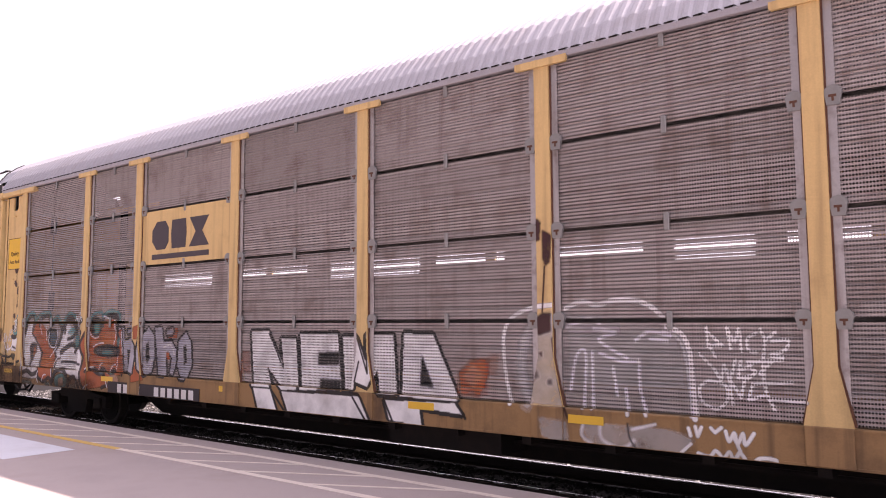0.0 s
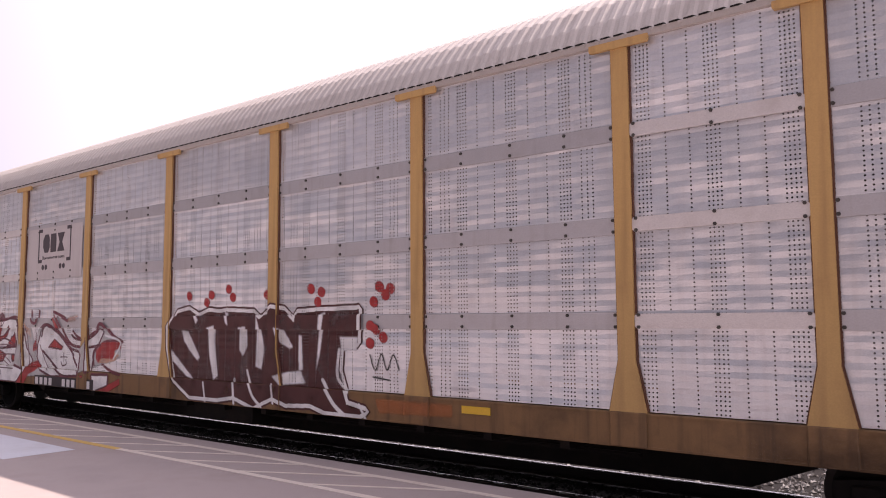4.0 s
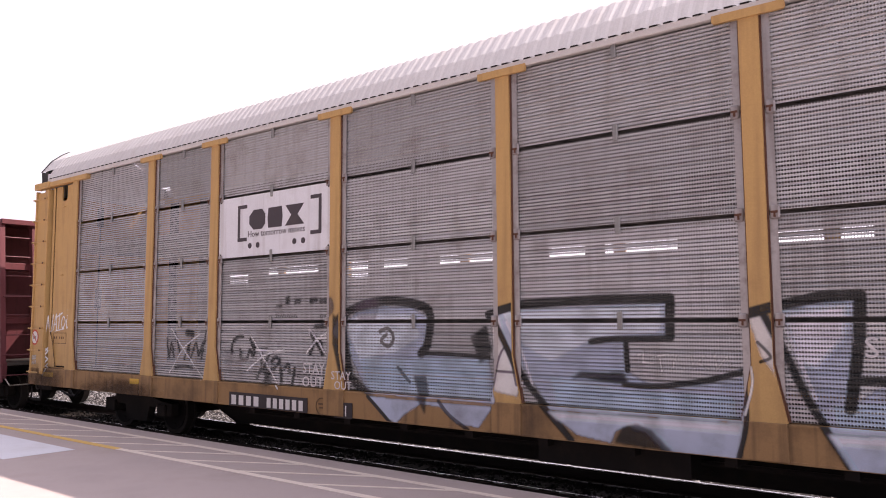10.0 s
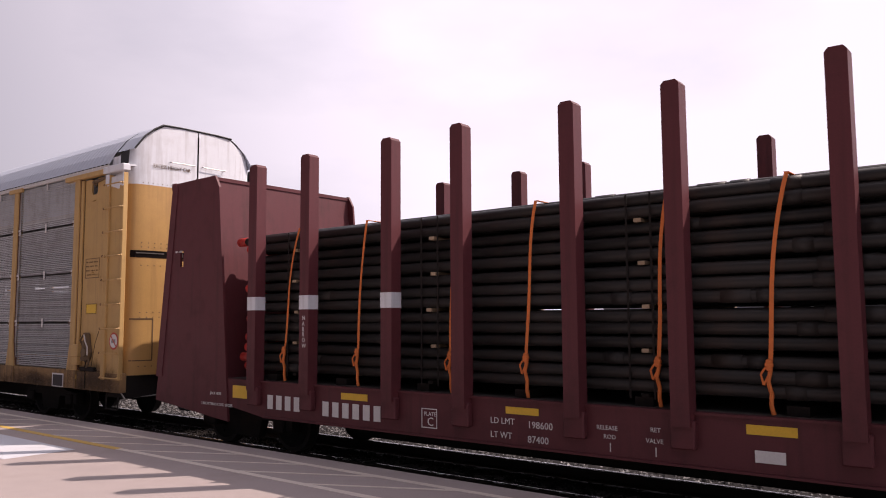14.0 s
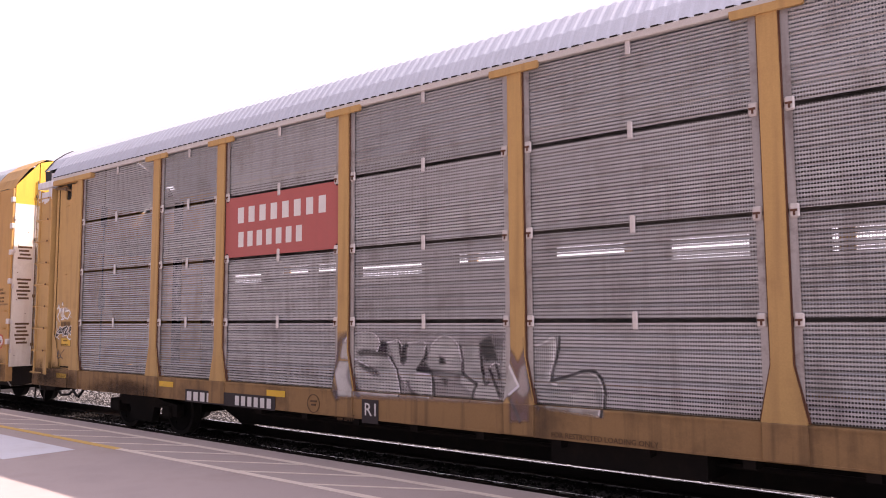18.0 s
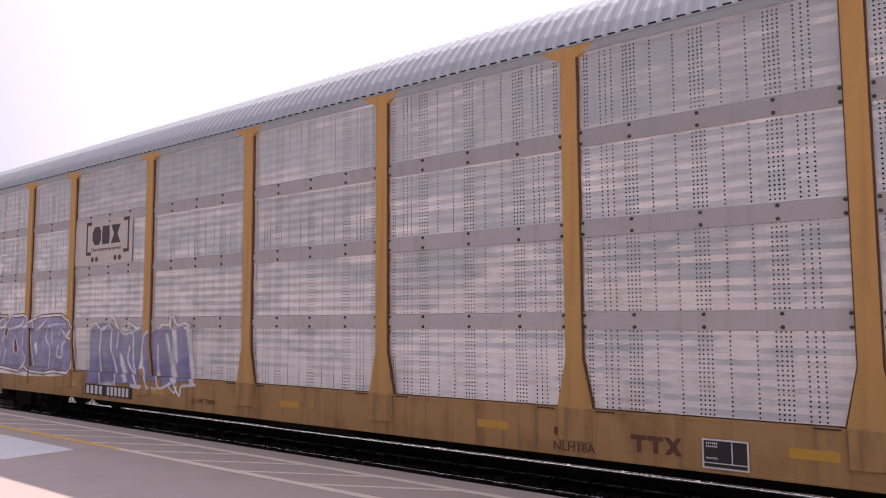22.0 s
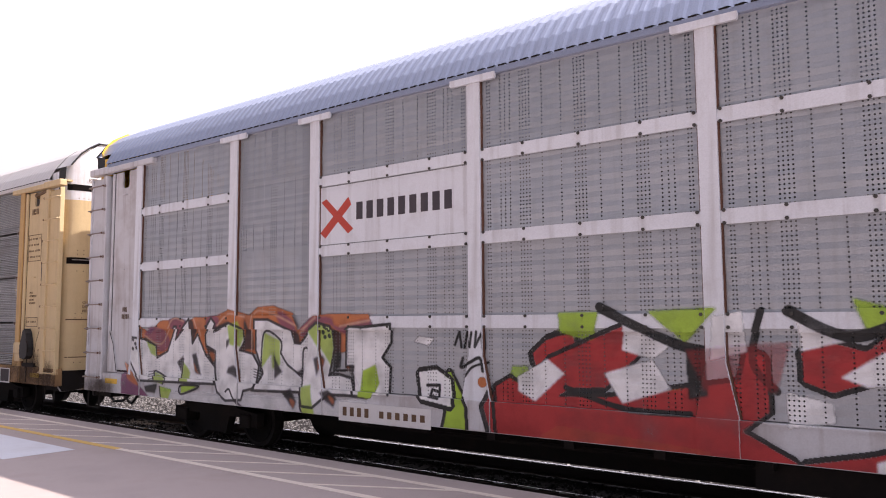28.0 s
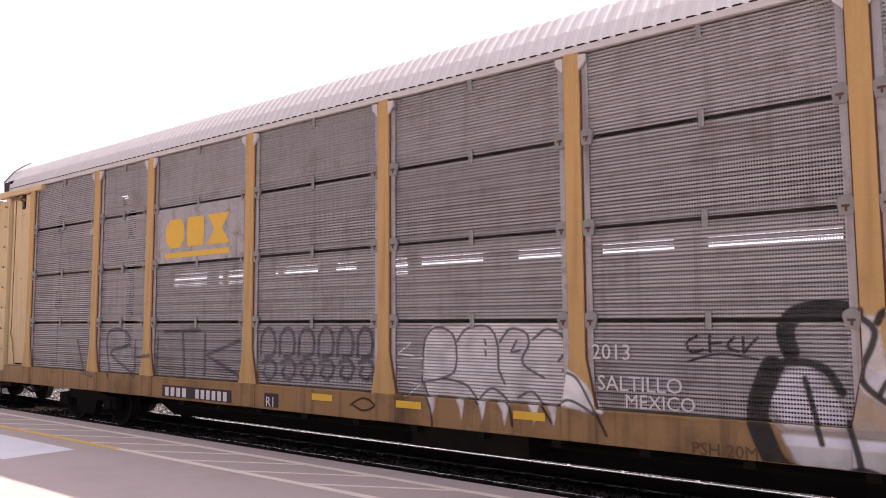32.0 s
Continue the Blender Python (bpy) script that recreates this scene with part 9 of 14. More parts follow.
C.line("K", 0.036, [(8.30, 1.68), (8.22, 1.64), (8.21, 1.53), (8.24, 1.47), (8.30, 1.49)], cover=0.92)
C.line("K", 0.036, [(8.35, 1.71), (8.35, 1.50)], False, cover=0.92)
C.line("K", 0.036, [(8.35, 1.71), (8.43, 1.67), (8.36, 1.60), (8.44, 1.50)], False, cover=0.92)
C.line("K", 0.036, [(8.56, 1.74), (8.48, 1.71), (8.48, 1.53), (8.57, 1.55)], False, cover=0.92)
C.line("K", 0.036, [(8.48, 1.63), (8.55, 1.64)], False, cover=0.92)
C.line("K", 0.036, [(8.69, 1.76), (8.61, 1.74), (8.61, 1.56), (8.70, 1.58)], False, cover=0.92)
C.line("K", 0.036, [(8.61, 1.66), (8.68, 1.67)], False, cover=0.92)
C.line("K", 0.036, [(8.74, 1.79), (8.74, 1.58)], False, cover=0.92)
C.line("K", 0.036, [(8.83, 1.79), (8.75, 1.69), (8.83, 1.59)], False, cover=0.92)
C.line("K", 0.036, [(8.36, 1.48), (8.36, 1.28), (8.45, 1.31), (8.44, 1.37), (8.36, 1.38), (8.44, 1.41), (8.44, 1.47), (8.36, 1.48)], cover=0.92)
C.line("K", 0.036, [(8.56, 1.49), (8.50, 1.44), (8.51, 1.34), (8.56, 1.30), (8.61, 1.36), (8.60, 1.46), (8.56, 1.49)], cover=0.92)
C.line("K", 0.036, [(8.65, 1.51), (8.69, 1.42)], False, cover=0.92)
C.line("K", 0.036, [(8.76, 1.51), (8.67, 1.28)], False, cover=0.92)
C.line("K", 0.034, [(8.75, 1.54), (8.66, 1.34), (8.53, 1.18), (8.58, 1.33), (8.96, 1.47)], cover=0.92)
C.line("K", 0.036, [(8.00, 1.27), (8.28, 1.25)], False, cover=0.92)
C.line("K", 0.036, [(8.12, 1.38), (8.15, 1.12)], False, cover=0.92)
C.line("K", 0.036, [(8.04, 1.35), (8.24, 1.15)], False, cover=0.92)
C.line("K", 0.036, [(8.24, 1.36), (8.02, 1.15)], False, cover=0.92)
C.line("K", 0.030, [(8.06, 1.71), (8.10, 1.61)], False, cover=0.92)
C.line("K", 0.130, [(9.63, 2.54), (9.64, 2.52)], cover=0.92)
C.line("K", 0.040, [(9.66, 2.43), (9.61, 2.27), (9.59, 2.08), (9.55, 1.89)], cover=0.92)
C.line("K", 0.034, [(9.29, 1.82), (9.35, 1.65)], False, cover=0.92)
C.line("K", 0.034, [(9.38, 1.94), (9.44, 1.77)], False, cover=0.92)
C.line("K", 0.034, [(9.48, 1.98), (9.54, 1.81)], False, cover=0.92)
C.line("K", 0.034, [(9.60, 2.00), (9.66, 1.83)], False, cover=0.92)
C.line("K", 0.034, [(9.71, 1.99), (9.77, 1.82)], False, cover=0.92)
C.line("K", 0.034, [(9.81, 1.91), (9.86, 1.75)], False, cover=0.92)
C.line("K", 0.034, [(9.22, 1.79), (9.32, 1.73), (9.25, 1.66)], False, cover=0.92)
C.line("K", 0.034, [(9.27, 1.56), (9.36, 1.49), (9.30, 1.43)], False, cover=0.92)
C.line("K", 0.034, [(9.29, 1.38), (9.39, 1.32), (9.32, 1.25)], False, cover=0.92)
C.line("K", 0.050, [(9.45, 1.53), (9.52, 1.70), (9.69, 1.80), (9.82, 1.72), (9.80, 1.54), (9.64, 1.45), (9.48, 1.49)], cover=0.92)
C.line("K", 0.090, [(9.58, 1.57), (9.62, 1.54)], cover=0.92)
C.line("K", 0.040, [(9.56, 1.63), (9.67, 1.66), (9.70, 1.57), (9.64, 1.50)], cover=0.92)
C.line("K", 0.050, [(9.33, 1.38), (9.55, 1.41), (9.83, 1.51), (10.00, 1.58), (10.12, 1.53)], cover=0.92)
C.line("K", 0.050, [(9.38, 1.38), (9.38, 1.17), (9.52, 1.06), (9.73, 1.02), (9.88, 1.11), (9.99, 1.27), (10.03, 1.49)], cover=0.92)
C.line("K", 0.035, [(9.57, 1.40), (9.66, 1.06)], False, cover=0.92)
C.line("K", 0.035, [(9.76, 1.45), (9.82, 1.10)], False, cover=0.92)
C.line("K", 0.035, [(9.36, 1.30), (9.99, 1.39)], False, cover=0.92)
C.line("K", 0.035, [(9.88, 1.67), (10.00, 1.58), (9.92, 1.45), (10.04, 1.38), (9.96, 1.27)], False, cover=0.92)
C.line("K", 0.035, [(9.82, 1.82), (9.93, 1.73), (9.83, 1.57)], False, cover=0.92)
C.line("K", 0.040, [(9.51, 0.96), (9.58, 0.79)], False, cover=0.92)
C.line("K", 0.040, [(9.51, 0.96), (9.63, 0.99), (9.71, 0.80)], cover=0.92)
C.line("K", 0.040, [(9.67, 0.96), (9.78, 1.00), (9.88, 0.80)], cover=0.92)
C.line("K", 0.040, [(9.85, 1.01), (10.00, 1.09), (10.09, 0.82)], cover=0.92)
C.line("K", 0.040, [(9.97, 1.13), (10.10, 1.19), (10.23, 0.84)], cover=0.92)
C.line("K", 0.040, [(10.13, 1.49), (10.17, 1.28), (10.09, 1.09)], cover=0.92)
C.line("K", 0.040, [(12.11, 2.29), (12.28, 2.32), (12.42, 2.23), (12.41, 2.08), (12.29, 2.00), (12.26, 1.86)], cover=0.92)
C.line("K", 0.040, [(12.12, 2.19), (12.27, 2.25), (12.31, 2.16), (12.23, 2.08), (12.16, 2.11), (12.19, 2.19)], cover=0.92)
C.line("K", 0.040, [(12.14, 2.14), (12.07, 2.01), (12.10, 1.87)], cover=0.92)
C.line("K", 0.035, [(12.20, 2.08), (12.14, 1.95), (12.16, 1.86)], cover=0.92)
C.fill("P", [(-11.39, 1.83), (-11.15, 2.02), (-10.39, 2.18), (-10.21, 2.10), (-10.30, 1.93), (-10.02, 2.01), (-9.47, 2.17), (-9.13, 2.10), (-9.10, 1.93), (-9.00, 1.97), (-8.27, 2.17), (-8.09, 2.09), (-8.13, 1.93), (-7.92, 2.09), (-7.38, 2.16), (-7.09, 1.97), (-7.07, 1.79), (-7.11, 1.06), (-7.80, 1.00), (-8.98, 0.96), (-9.91, 0.98), (-11.11, 0.96), (-11.44, 1.27)])
C.edge("P", "W", 0.070)
C.line("W", 0.050, [(-10.31, 1.97), (-10.44, 1.57), (-10.21, 1.40), (-9.94, 1.75)], False)
C.line("W", 0.050, [(-9.13, 1.97), (-9.39, 1.76), (-9.25, 1.35)], False)
C.line("W", 0.050, [(-10.79, 1.56), (-10.88, 1.29), (-10.58, 1.28), (-10.70, 1.56)], False)
C.line("W", 0.050, [(-9.79, 1.58), (-9.81, 1.37), (-9.58, 1.33), (-9.68, 1.59)], False)
C.line("W", 0.050, [(-9.00, 1.77), (-8.80, 1.44), (-8.61, 1.33), (-8.62, 1.69)], False)
C.line("W", 0.050, [(-8.09, 1.93), (-8.20, 1.70), (-8.02, 1.08)], False)
C.line("W", 0.050, [(-7.81, 1.70), (-7.48, 1.86), (-7.22, 1.79)], False)
C.line("W", 0.050, [(-7.78, 1.47), (-7.53, 1.48), (-7.69, 1.29)], False)
C.line("W", 0.060, [(-7.09, 1.97), (-7.04, 1.50), (-7.22, 1.05)])
C.line("K", 0.020, [(-9.04, 2.01), (-9.04, 1.02)])
C.line("K", 0.020, [(-7.07, 1.86), (-7.04, 1.35), (-6.96, 0.99)])
C.fill("G", [(-9.79, 1.54), (-9.58, 1.50), (-9.62, 1.35), (-9.79, 1.37)])
C.fill("G", [(-10.79, 1.52), (-10.59, 1.48), (-10.61, 1.30), (-10.81, 1.31)])
C.line("W", 0.050, [(-11.35, 0.99), (-9.91, 0.96), (-8.73, 0.96), (-7.58, 0.99), (-7.08, 1.13)])
C.fill("P", [(-6.36, 1.88), (-5.85, 2.00), (-5.52, 1.98), (-5.29, 1.90), (-5.07, 1.81), (-4.78, 1.94), (-4.42, 1.94), (-4.44, 0.95), (-4.77, 0.93), (-5.83, 0.89), (-6.33, 0.86)], 0.8)
C.fill("N", [(-6.36, 1.34), (-4.45, 1.38), (-4.46, 0.95), (-6.33, 0.88)], 0.45)
C.fill("P", [(-4.34, 1.80), (-4.13, 1.89), (-3.98, 1.60), (-3.91, 1.01), (-4.25, 1.00), (-4.34, 1.30)], 0.85)
C.fill("P", [(-4.11, 1.88), (-3.58, 1.95), (-3.44, 1.29), (-3.38, 0.97), (-3.69, 0.91), (-3.91, 1.26)], 0.85)
C.fill("P", [(-3.47, 1.90), (-3.10, 1.95), (-2.94, 1.53), (-2.89, 1.05), (-3.31, 1.02), (-3.41, 1.40)], 0.85)
C.fill("N", [(-4.32, 1.36), (-3.96, 1.40), (-3.91, 1.01), (-4.23, 1.01)], 0.5)
C.fill("N", [(-3.93, 1.32), (-3.45, 1.34), (-3.38, 0.97), (-3.71, 0.92)], 0.5)
C.fill("N", [(-3.41, 1.40), (-2.94, 1.48), (-2.89, 1.05), (-3.31, 1.02)], 0.5)
C.fill("W", [(-3.72, 1.82), (-3.66, 1.84), (-3.29, 1.03), (-3.35, 0.95), (-3.47, 1.03)], 0.85)
C.fill("W", [(-3.55, 1.90), (-3.40, 1.90), (-3.32, 1.35), (-3.37, 1.32)], 0.85)
C.fill("W", [(-3.12, 1.95), (-2.93, 1.97), (-2.90, 1.64), (-2.77, 0.99), (-2.91, 0.98), (-3.01, 1.53)], 0.85)
C.fill("W", [(-5.24, 1.50), (-5.14, 1.43), (-4.86, 0.96), (-4.98, 0.93), (-5.19, 1.25)], 0.85)
C.fill("W", [(-4.44, 1.29), (-4.34, 1.53), (-4.33, 1.24), (-4.48, 1.22)], 0.85)
C.line("W", 0.050, [(-4.41, 1.24), (-4.36, 1.71), (-4.28, 1.83), (-4.13, 1.89)], cover=0.88, soft=0.02)
C.line("W", 0.050, [(-4.46, 1.22), (-4.32, 1.22), (-4.26, 1.02), (-4.17, 0.88)], cover=0.88, soft=0.02)
C.line("W", 0.050, [(-3.95, 1.61), (-3.91, 1.04), (-3.79, 0.89), (-3.48, 0.99)], cover=0.88, soft=0.02)
C.line("W", 0.050, [(-3.85, 1.93), (-3.79, 1.98), (-3.59, 1.98)], cover=0.88, soft=0.02)
C.line("W", 0.050, [(-3.52, 1.89), (-3.53, 2.07), (-3.45, 2.12), (-3.31, 1.98), (-3.11, 2.01), (-2.94, 1.97)], cover=0.88, soft=0.02)
C.line("W", 0.050, [(-3.35, 0.94), (-3.20, 0.80), (-3.14, 0.95), (-2.91, 0.98), (-2.75, 1.00)], cover=0.88, soft=0.02)
C.line("W", 0.050, [(-5.93, 1.88), (-5.97, 1.48), (-5.89, 1.15), (-5.86, 0.88)], cover=0.88, soft=0.02)
C.line("W", 0.050, [(-5.53, 1.95), (-5.56, 1.56), (-5.41, 1.31), (-5.31, 1.09), (-5.31, 0.86)], cover=0.88, soft=0.02)
C.line("W", 0.050, [(-4.89, 1.58), (-4.93, 1.33), (-4.70, 1.09), (-4.58, 0.94)], cover=0.88, soft=0.02)
C.line("W", 0.050, [(-4.78, 1.81), (-4.75, 1.34)], cover=0.88, soft=0.02)
C.line("W", 0.050, [(-5.96, 1.87), (-5.59, 1.98), (-5.52, 2.08), (-5.40, 2.10), (-5.28, 1.95), (-5.07, 1.81), (-4.50, 1.94)], cover=0.88, soft=0.02)
C.line("W", 0.050, [(-4.85, 1.81), (-4.89, 2.01), (-4.62, 1.93)], cover=0.88, soft=0.02)
C.line("W", 0.050, [(-4.42, 1.93), (-4.44, 1.59)], cover=0.88, soft=0.02)
C.line("W", 0.050, [(-5.30, 1.82), (-5.34, 1.56)], cover=0.88, soft=0.02)
C.line("W", 0.050, [(-4.74, 1.28), (-4.61, 0.99)], cover=0.88, soft=0.02)
C.line("W", 0.050, [(-6.29, 1.95), (-6.10, 2.02), (-5.93, 1.91)], cover=0.88, soft=0.02)
C.fill("W", [(-5.84, 0.89), (-5.29, 0.94), (-5.39, 0.83), (-5.81, 0.81)], 0.75)
C.fill("W", [(-4.77, 0.93), (-4.30, 0.93), (-4.42, 0.84), (-4.77, 0.86)], 0.75)
C.fill("W", [(-4.29, 0.93), (-3.86, 0.90), (-3.89, 0.85), (-4.21, 0.86)], 0.7)
C.line("W", 0.030, [(-3.52, 0.93), (-3.35, 0.84), (-3.29, 0.95)])
C.line("W", 0.050, [(-8.26, 1.77), (-8.44, 1.45), (-8.25, 1.07)])
C.line("U", 0.060, [(-13.08, 1.81), (-12.86, 1.89), (-12.72, 1.57)], False)
C.line("U", 0.050, [(-12.65, 2.09), (-12.69, 1.84), (-12.51, 1.95)], False)
C.line("U", 0.050, [(-12.66, 1.84), (-12.63, 1.57)], False)
C.line("U", 0.050, [(-13.04, 1.75), (-12.89, 1.78)], False)
C.line("U", 0.090, [(-12.65, 2.10), (-12.64, 2.08)])
C.apply("lilac spray-painted letters with white rims, and black tags beside them")

C = Paint(CARS["seventh"], "columns", -13.6, 13.4, 0.74, 2.9)
C.fill("Y", [(-4.98, 1.35), (-4.70, 1.41), (-4.45, 1.01), (-4.42, 0.60), (-4.84, 0.53), (-4.72, 0.99)])
C.fill("W", [(-5.21, 1.39), (-4.92, 1.43), (-4.70, 1.31), (-4.66, 0.99), (-5.16, 1.06)])
C.edge("W", "K", 0.060)
C.edge("Y", "K", 0.050)
C.fill("W", [(-5.29, 1.77), (-5.20, 1.84), (-4.96, 1.81), (-5.05, 1.72)])
C.line("K", 0.040, [(-5.07, 1.23), (-4.87, 1.24), (-4.88, 1.08), (-5.02, 1.10), (-4.99, 1.18), (-4.90, 1.16)], False)
C.line("K", 0.035, [(-4.63, 1.74), (-4.56, 1.90), (-4.53, 1.71)], False)
C.line("K", 0.035, [(-4.48, 1.71), (-4.44, 1.90), (-4.37, 1.72), (-4.34, 1.89)], False)
C.line("K", 0.035, [(-4.27, 1.90), (-4.29, 1.72), (-4.19, 1.88), (-4.18, 1.70)], False)
C.line("K", 0.040, [(-4.51, 1.58), (-4.54, 1.47), (-4.38, 1.53), (-4.22, 1.59), (-4.18, 1.44)])
C.line("K", 0.030, [(-4.44, 1.37), (-4.33, 1.48), (-4.13, 1.54)])
C.fill("R", [(-4.17, 1.03), (-4.04, 1.25), (-3.80, 1.34), (-3.59, 1.18), (-3.50, 1.09), (-3.52, 0.67), (-4.02, 0.60)])
C.fill("R", [(-3.52, 1.66), (-3.34, 1.81), (-3.00, 1.91), (-2.97, 1.77), (-3.26, 1.63), (-3.48, 1.52)])
C.fill("W", [(-3.54, 1.33), (-3.36, 1.48), (-3.15, 1.54), (-3.09, 1.08), (-3.38, 1.01)])
C.edge("R", "K", 0.070)
C.fill("Y", [(-3.80, 1.51), (-3.57, 1.52), (-3.54, 1.33), (-3.85, 1.31)], 0.7)
C.line("A", 0.120, [(-4.19, 1.31), (-4.18, 1.31)])
C.line("A", 0.050, [(-3.97, 0.71), (-3.61, 0.77)])
C.apply("green, red, lime and white spray-painted letters covering the lower side")

C = Paint(CARS["seventh"], "columns", 3.4, 13.4, 0.74, 2.6)
C.fill("C", [(4.26, 1.90), (4.39, 2.21), (6.85, 2.17), (7.05, 2.05), (7.22, 2.09), (7.99, 2.21), (8.23, 2.05), (9.19, 2.07), (9.39, 2.12), (10.61, 2.13), (10.82, 2.10), (11.07, 1.80), (11.40, 1.40), (11.62, 1.26), (11.75, 0.97), (12.04, 0.85), (12.03, 0.69), (10.79, 0.80), (8.97, 0.68), (4.41, 0.60)], 0.85)
C.fill("G", [(9.52, 0.89), (9.95, 0.91), (11.29, 0.99), (12.04, 0.79), (12.02, 0.58), (10.67, 0.60), (9.64, 0.68)], 0.75, bent=True)
C.fill("X", [(4.34, 0.92), (4.83, 0.95), (5.01, 0.72), (5.46, 0.66), (4.47, 0.61)], 0.5, bent=True)
C.fill("F", [(4.25, 0.87), (4.55, 0.93), (4.43, 0.60)], 0.4)
C.fill("V", [(4.78, 1.46), (4.82, 2.01), (4.96, 2.16), (5.15, 2.18), (5.38, 2.08), (5.35, 1.63), (5.39, 1.29), (5.47, 1.36), (5.44, 2.02), (5.99, 2.04), (5.93, 1.68), (5.68, 1.39), (6.00, 1.41), (6.51, 1.45), (6.63, 1.23), (6.50, 1.04), (5.68, 1.06), (5.00, 1.08), (4.46, 1.19), (4.40, 1.43)], bent=True)
C.fill("V", [(7.14, 1.46), (7.23, 1.81), (7.82, 2.17), (8.18, 2.18), (8.14, 1.67), (7.95, 1.55), (7.88, 1.34), (8.22, 1.43), (8.59, 1.46), (8.85, 1.09), (8.93, 0.99), (7.93, 1.08), (7.39, 1.11), (7.12, 1.24)], bent=True)
C.fill("V", [(9.28, 1.83), (9.40, 1.94), (9.79, 2.05), (9.81, 1.84), (9.51, 1.57), (9.37, 1.46)], bent=True)
C.fill("V", [(9.60, 1.24), (9.90, 1.71), (10.05, 1.82), (10.34, 1.80), (10.66, 2.01), (10.83, 2.10), (11.02, 1.98), (11.05, 1.80), (10.92, 1.57), (10.73, 1.44), (10.75, 1.29), (10.46, 1.27), (10.48, 1.52), (10.10, 1.50), (10.00, 1.33), (10.09, 1.05), (9.58, 1.03)], bent=True)
C.fill("V", [(10.02, 1.26), (10.12, 1.38), (10.29, 1.38), (10.35, 1.24), (10.26, 1.11), (10.08, 1.10)], bent=True)
C.fill("V", [(5.01, 0.98), (5.59, 1.01), (5.46, 0.70), (5.07, 0.88)], bent=True)
C.fill("V", [(6.05, 0.97), (7.35, 0.95), (6.84, 0.60), (6.10, 0.71)], bent=True)
C.fill("V", [(7.38, 1.04), (7.86, 1.01), (7.69, 0.70), (7.25, 0.66)], bent=True)
C.fill("V", [(8.44, 1.05), (8.98, 0.99), (9.42, 1.00), (9.38, 0.70), (8.47, 0.74)], bent=True)
C.fill("V", [(9.52, 0.99), (9.95, 1.02), (10.04, 0.89), (9.64, 0.87)], bent=True)
C.fill("V", [(10.31, 1.05), (10.62, 1.15), (10.75, 1.08), (10.94, 0.81), (10.63, 0.94)], bent=True)
C.fill("G", [(6.00, 1.78), (6.18, 1.94), (6.46, 1.87), (6.67, 1.98), (6.89, 2.15), (7.06, 2.05), (7.09, 1.81), (6.92, 1.45), (6.70, 1.29), (6.36, 1.43), (6.05, 1.41)], bent=True)
C.fill("G", [(8.42, 1.68), (8.46, 1.94), (8.61, 2.05), (8.80, 2.04), (8.99, 2.00), (9.19, 1.83), (9.39, 1.59), (9.51, 1.30), (9.36, 1.11), (8.98, 0.97), (8.85, 1.21), (8.68, 1.51)], bent=True)
C.fill("G", [(5.46, 0.98), (6.02, 1.02), (5.90, 0.74), (5.60, 0.68)], bent=True)
C.fill("G", [(7.85, 0.99), (8.38, 0.97), (8.41, 0.74), (7.93, 0.76)], bent=True)
C.fill("G", [(11.04, 1.13), (11.10, 1.27), (11.28, 1.39), (11.49, 1.38), (11.60, 1.26), (11.61, 1.11), (11.53, 1.03), (11.30, 1.04)], bent=True)
C.fill("V", [(6.46, 1.80), (6.75, 1.93), (6.83, 1.67), (6.54, 1.54)], 0.8, bent=True)
C.line("K", 0.062, [(4.78, 1.46), (4.82, 2.01), (4.96, 2.16), (5.15, 2.18), (5.38, 2.08), (5.35, 1.63), (5.39, 1.29), (5.47, 1.36), (5.44, 2.02), (5.99, 2.04), (5.93, 1.68), (5.68, 1.39), (6.00, 1.41), (6.51, 1.45), (6.63, 1.23), (6.50, 1.04), (5.68, 1.06), (5.00, 1.08), (4.46, 1.19), (4.40, 1.43), (4.78, 1.46)], True, cover=0.95, soft=0.02)
C.line("K", 0.062, [(7.14, 1.46), (7.23, 1.81), (7.82, 2.17), (8.18, 2.18), (8.14, 1.67), (7.95, 1.55), (7.88, 1.34), (8.22, 1.43), (8.59, 1.46), (8.85, 1.09), (8.93, 0.99), (7.93, 1.08), (7.39, 1.11), (7.12, 1.24), (7.14, 1.46)], True, cover=0.95, soft=0.02)
C.line("K", 0.062, [(9.28, 1.83), (9.40, 1.94), (9.79, 2.05), (9.81, 1.84), (9.51, 1.57), (9.37, 1.46), (9.28, 1.83)], True, cover=0.95, soft=0.02)
C.line("K", 0.062, [(9.60, 1.24), (9.90, 1.71), (10.05, 1.82), (10.34, 1.80), (10.66, 2.01), (10.83, 2.10), (11.02, 1.98), (11.05, 1.80), (10.92, 1.57), (10.73, 1.44), (10.75, 1.29), (10.46, 1.27), (10.48, 1.52), (10.10, 1.50), (10.00, 1.33), (10.09, 1.05), (9.58, 1.03), (9.60, 1.24)], True, cover=0.95, soft=0.02)
C.line("K", 0.062, [(10.02, 1.26), (10.12, 1.38), (10.29, 1.38), (10.35, 1.24), (10.26, 1.11), (10.08, 1.10), (10.02, 1.26)], True, cover=0.95, soft=0.02)
C.line("K", 0.062, [(5.01, 0.98), (5.59, 1.01), (5.46, 0.70), (5.07, 0.88), (5.01, 0.98)], True, cover=0.95, soft=0.02)
C.line("K", 0.062, [(6.05, 0.97), (7.35, 0.95), (6.84, 0.60), (6.10, 0.71), (6.05, 0.97)], True, cover=0.95, soft=0.02)
C.line("K", 0.062, [(7.38, 1.04), (7.86, 1.01), (7.69, 0.70), (7.25, 0.66), (7.38, 1.04)], True, cover=0.95, soft=0.02)
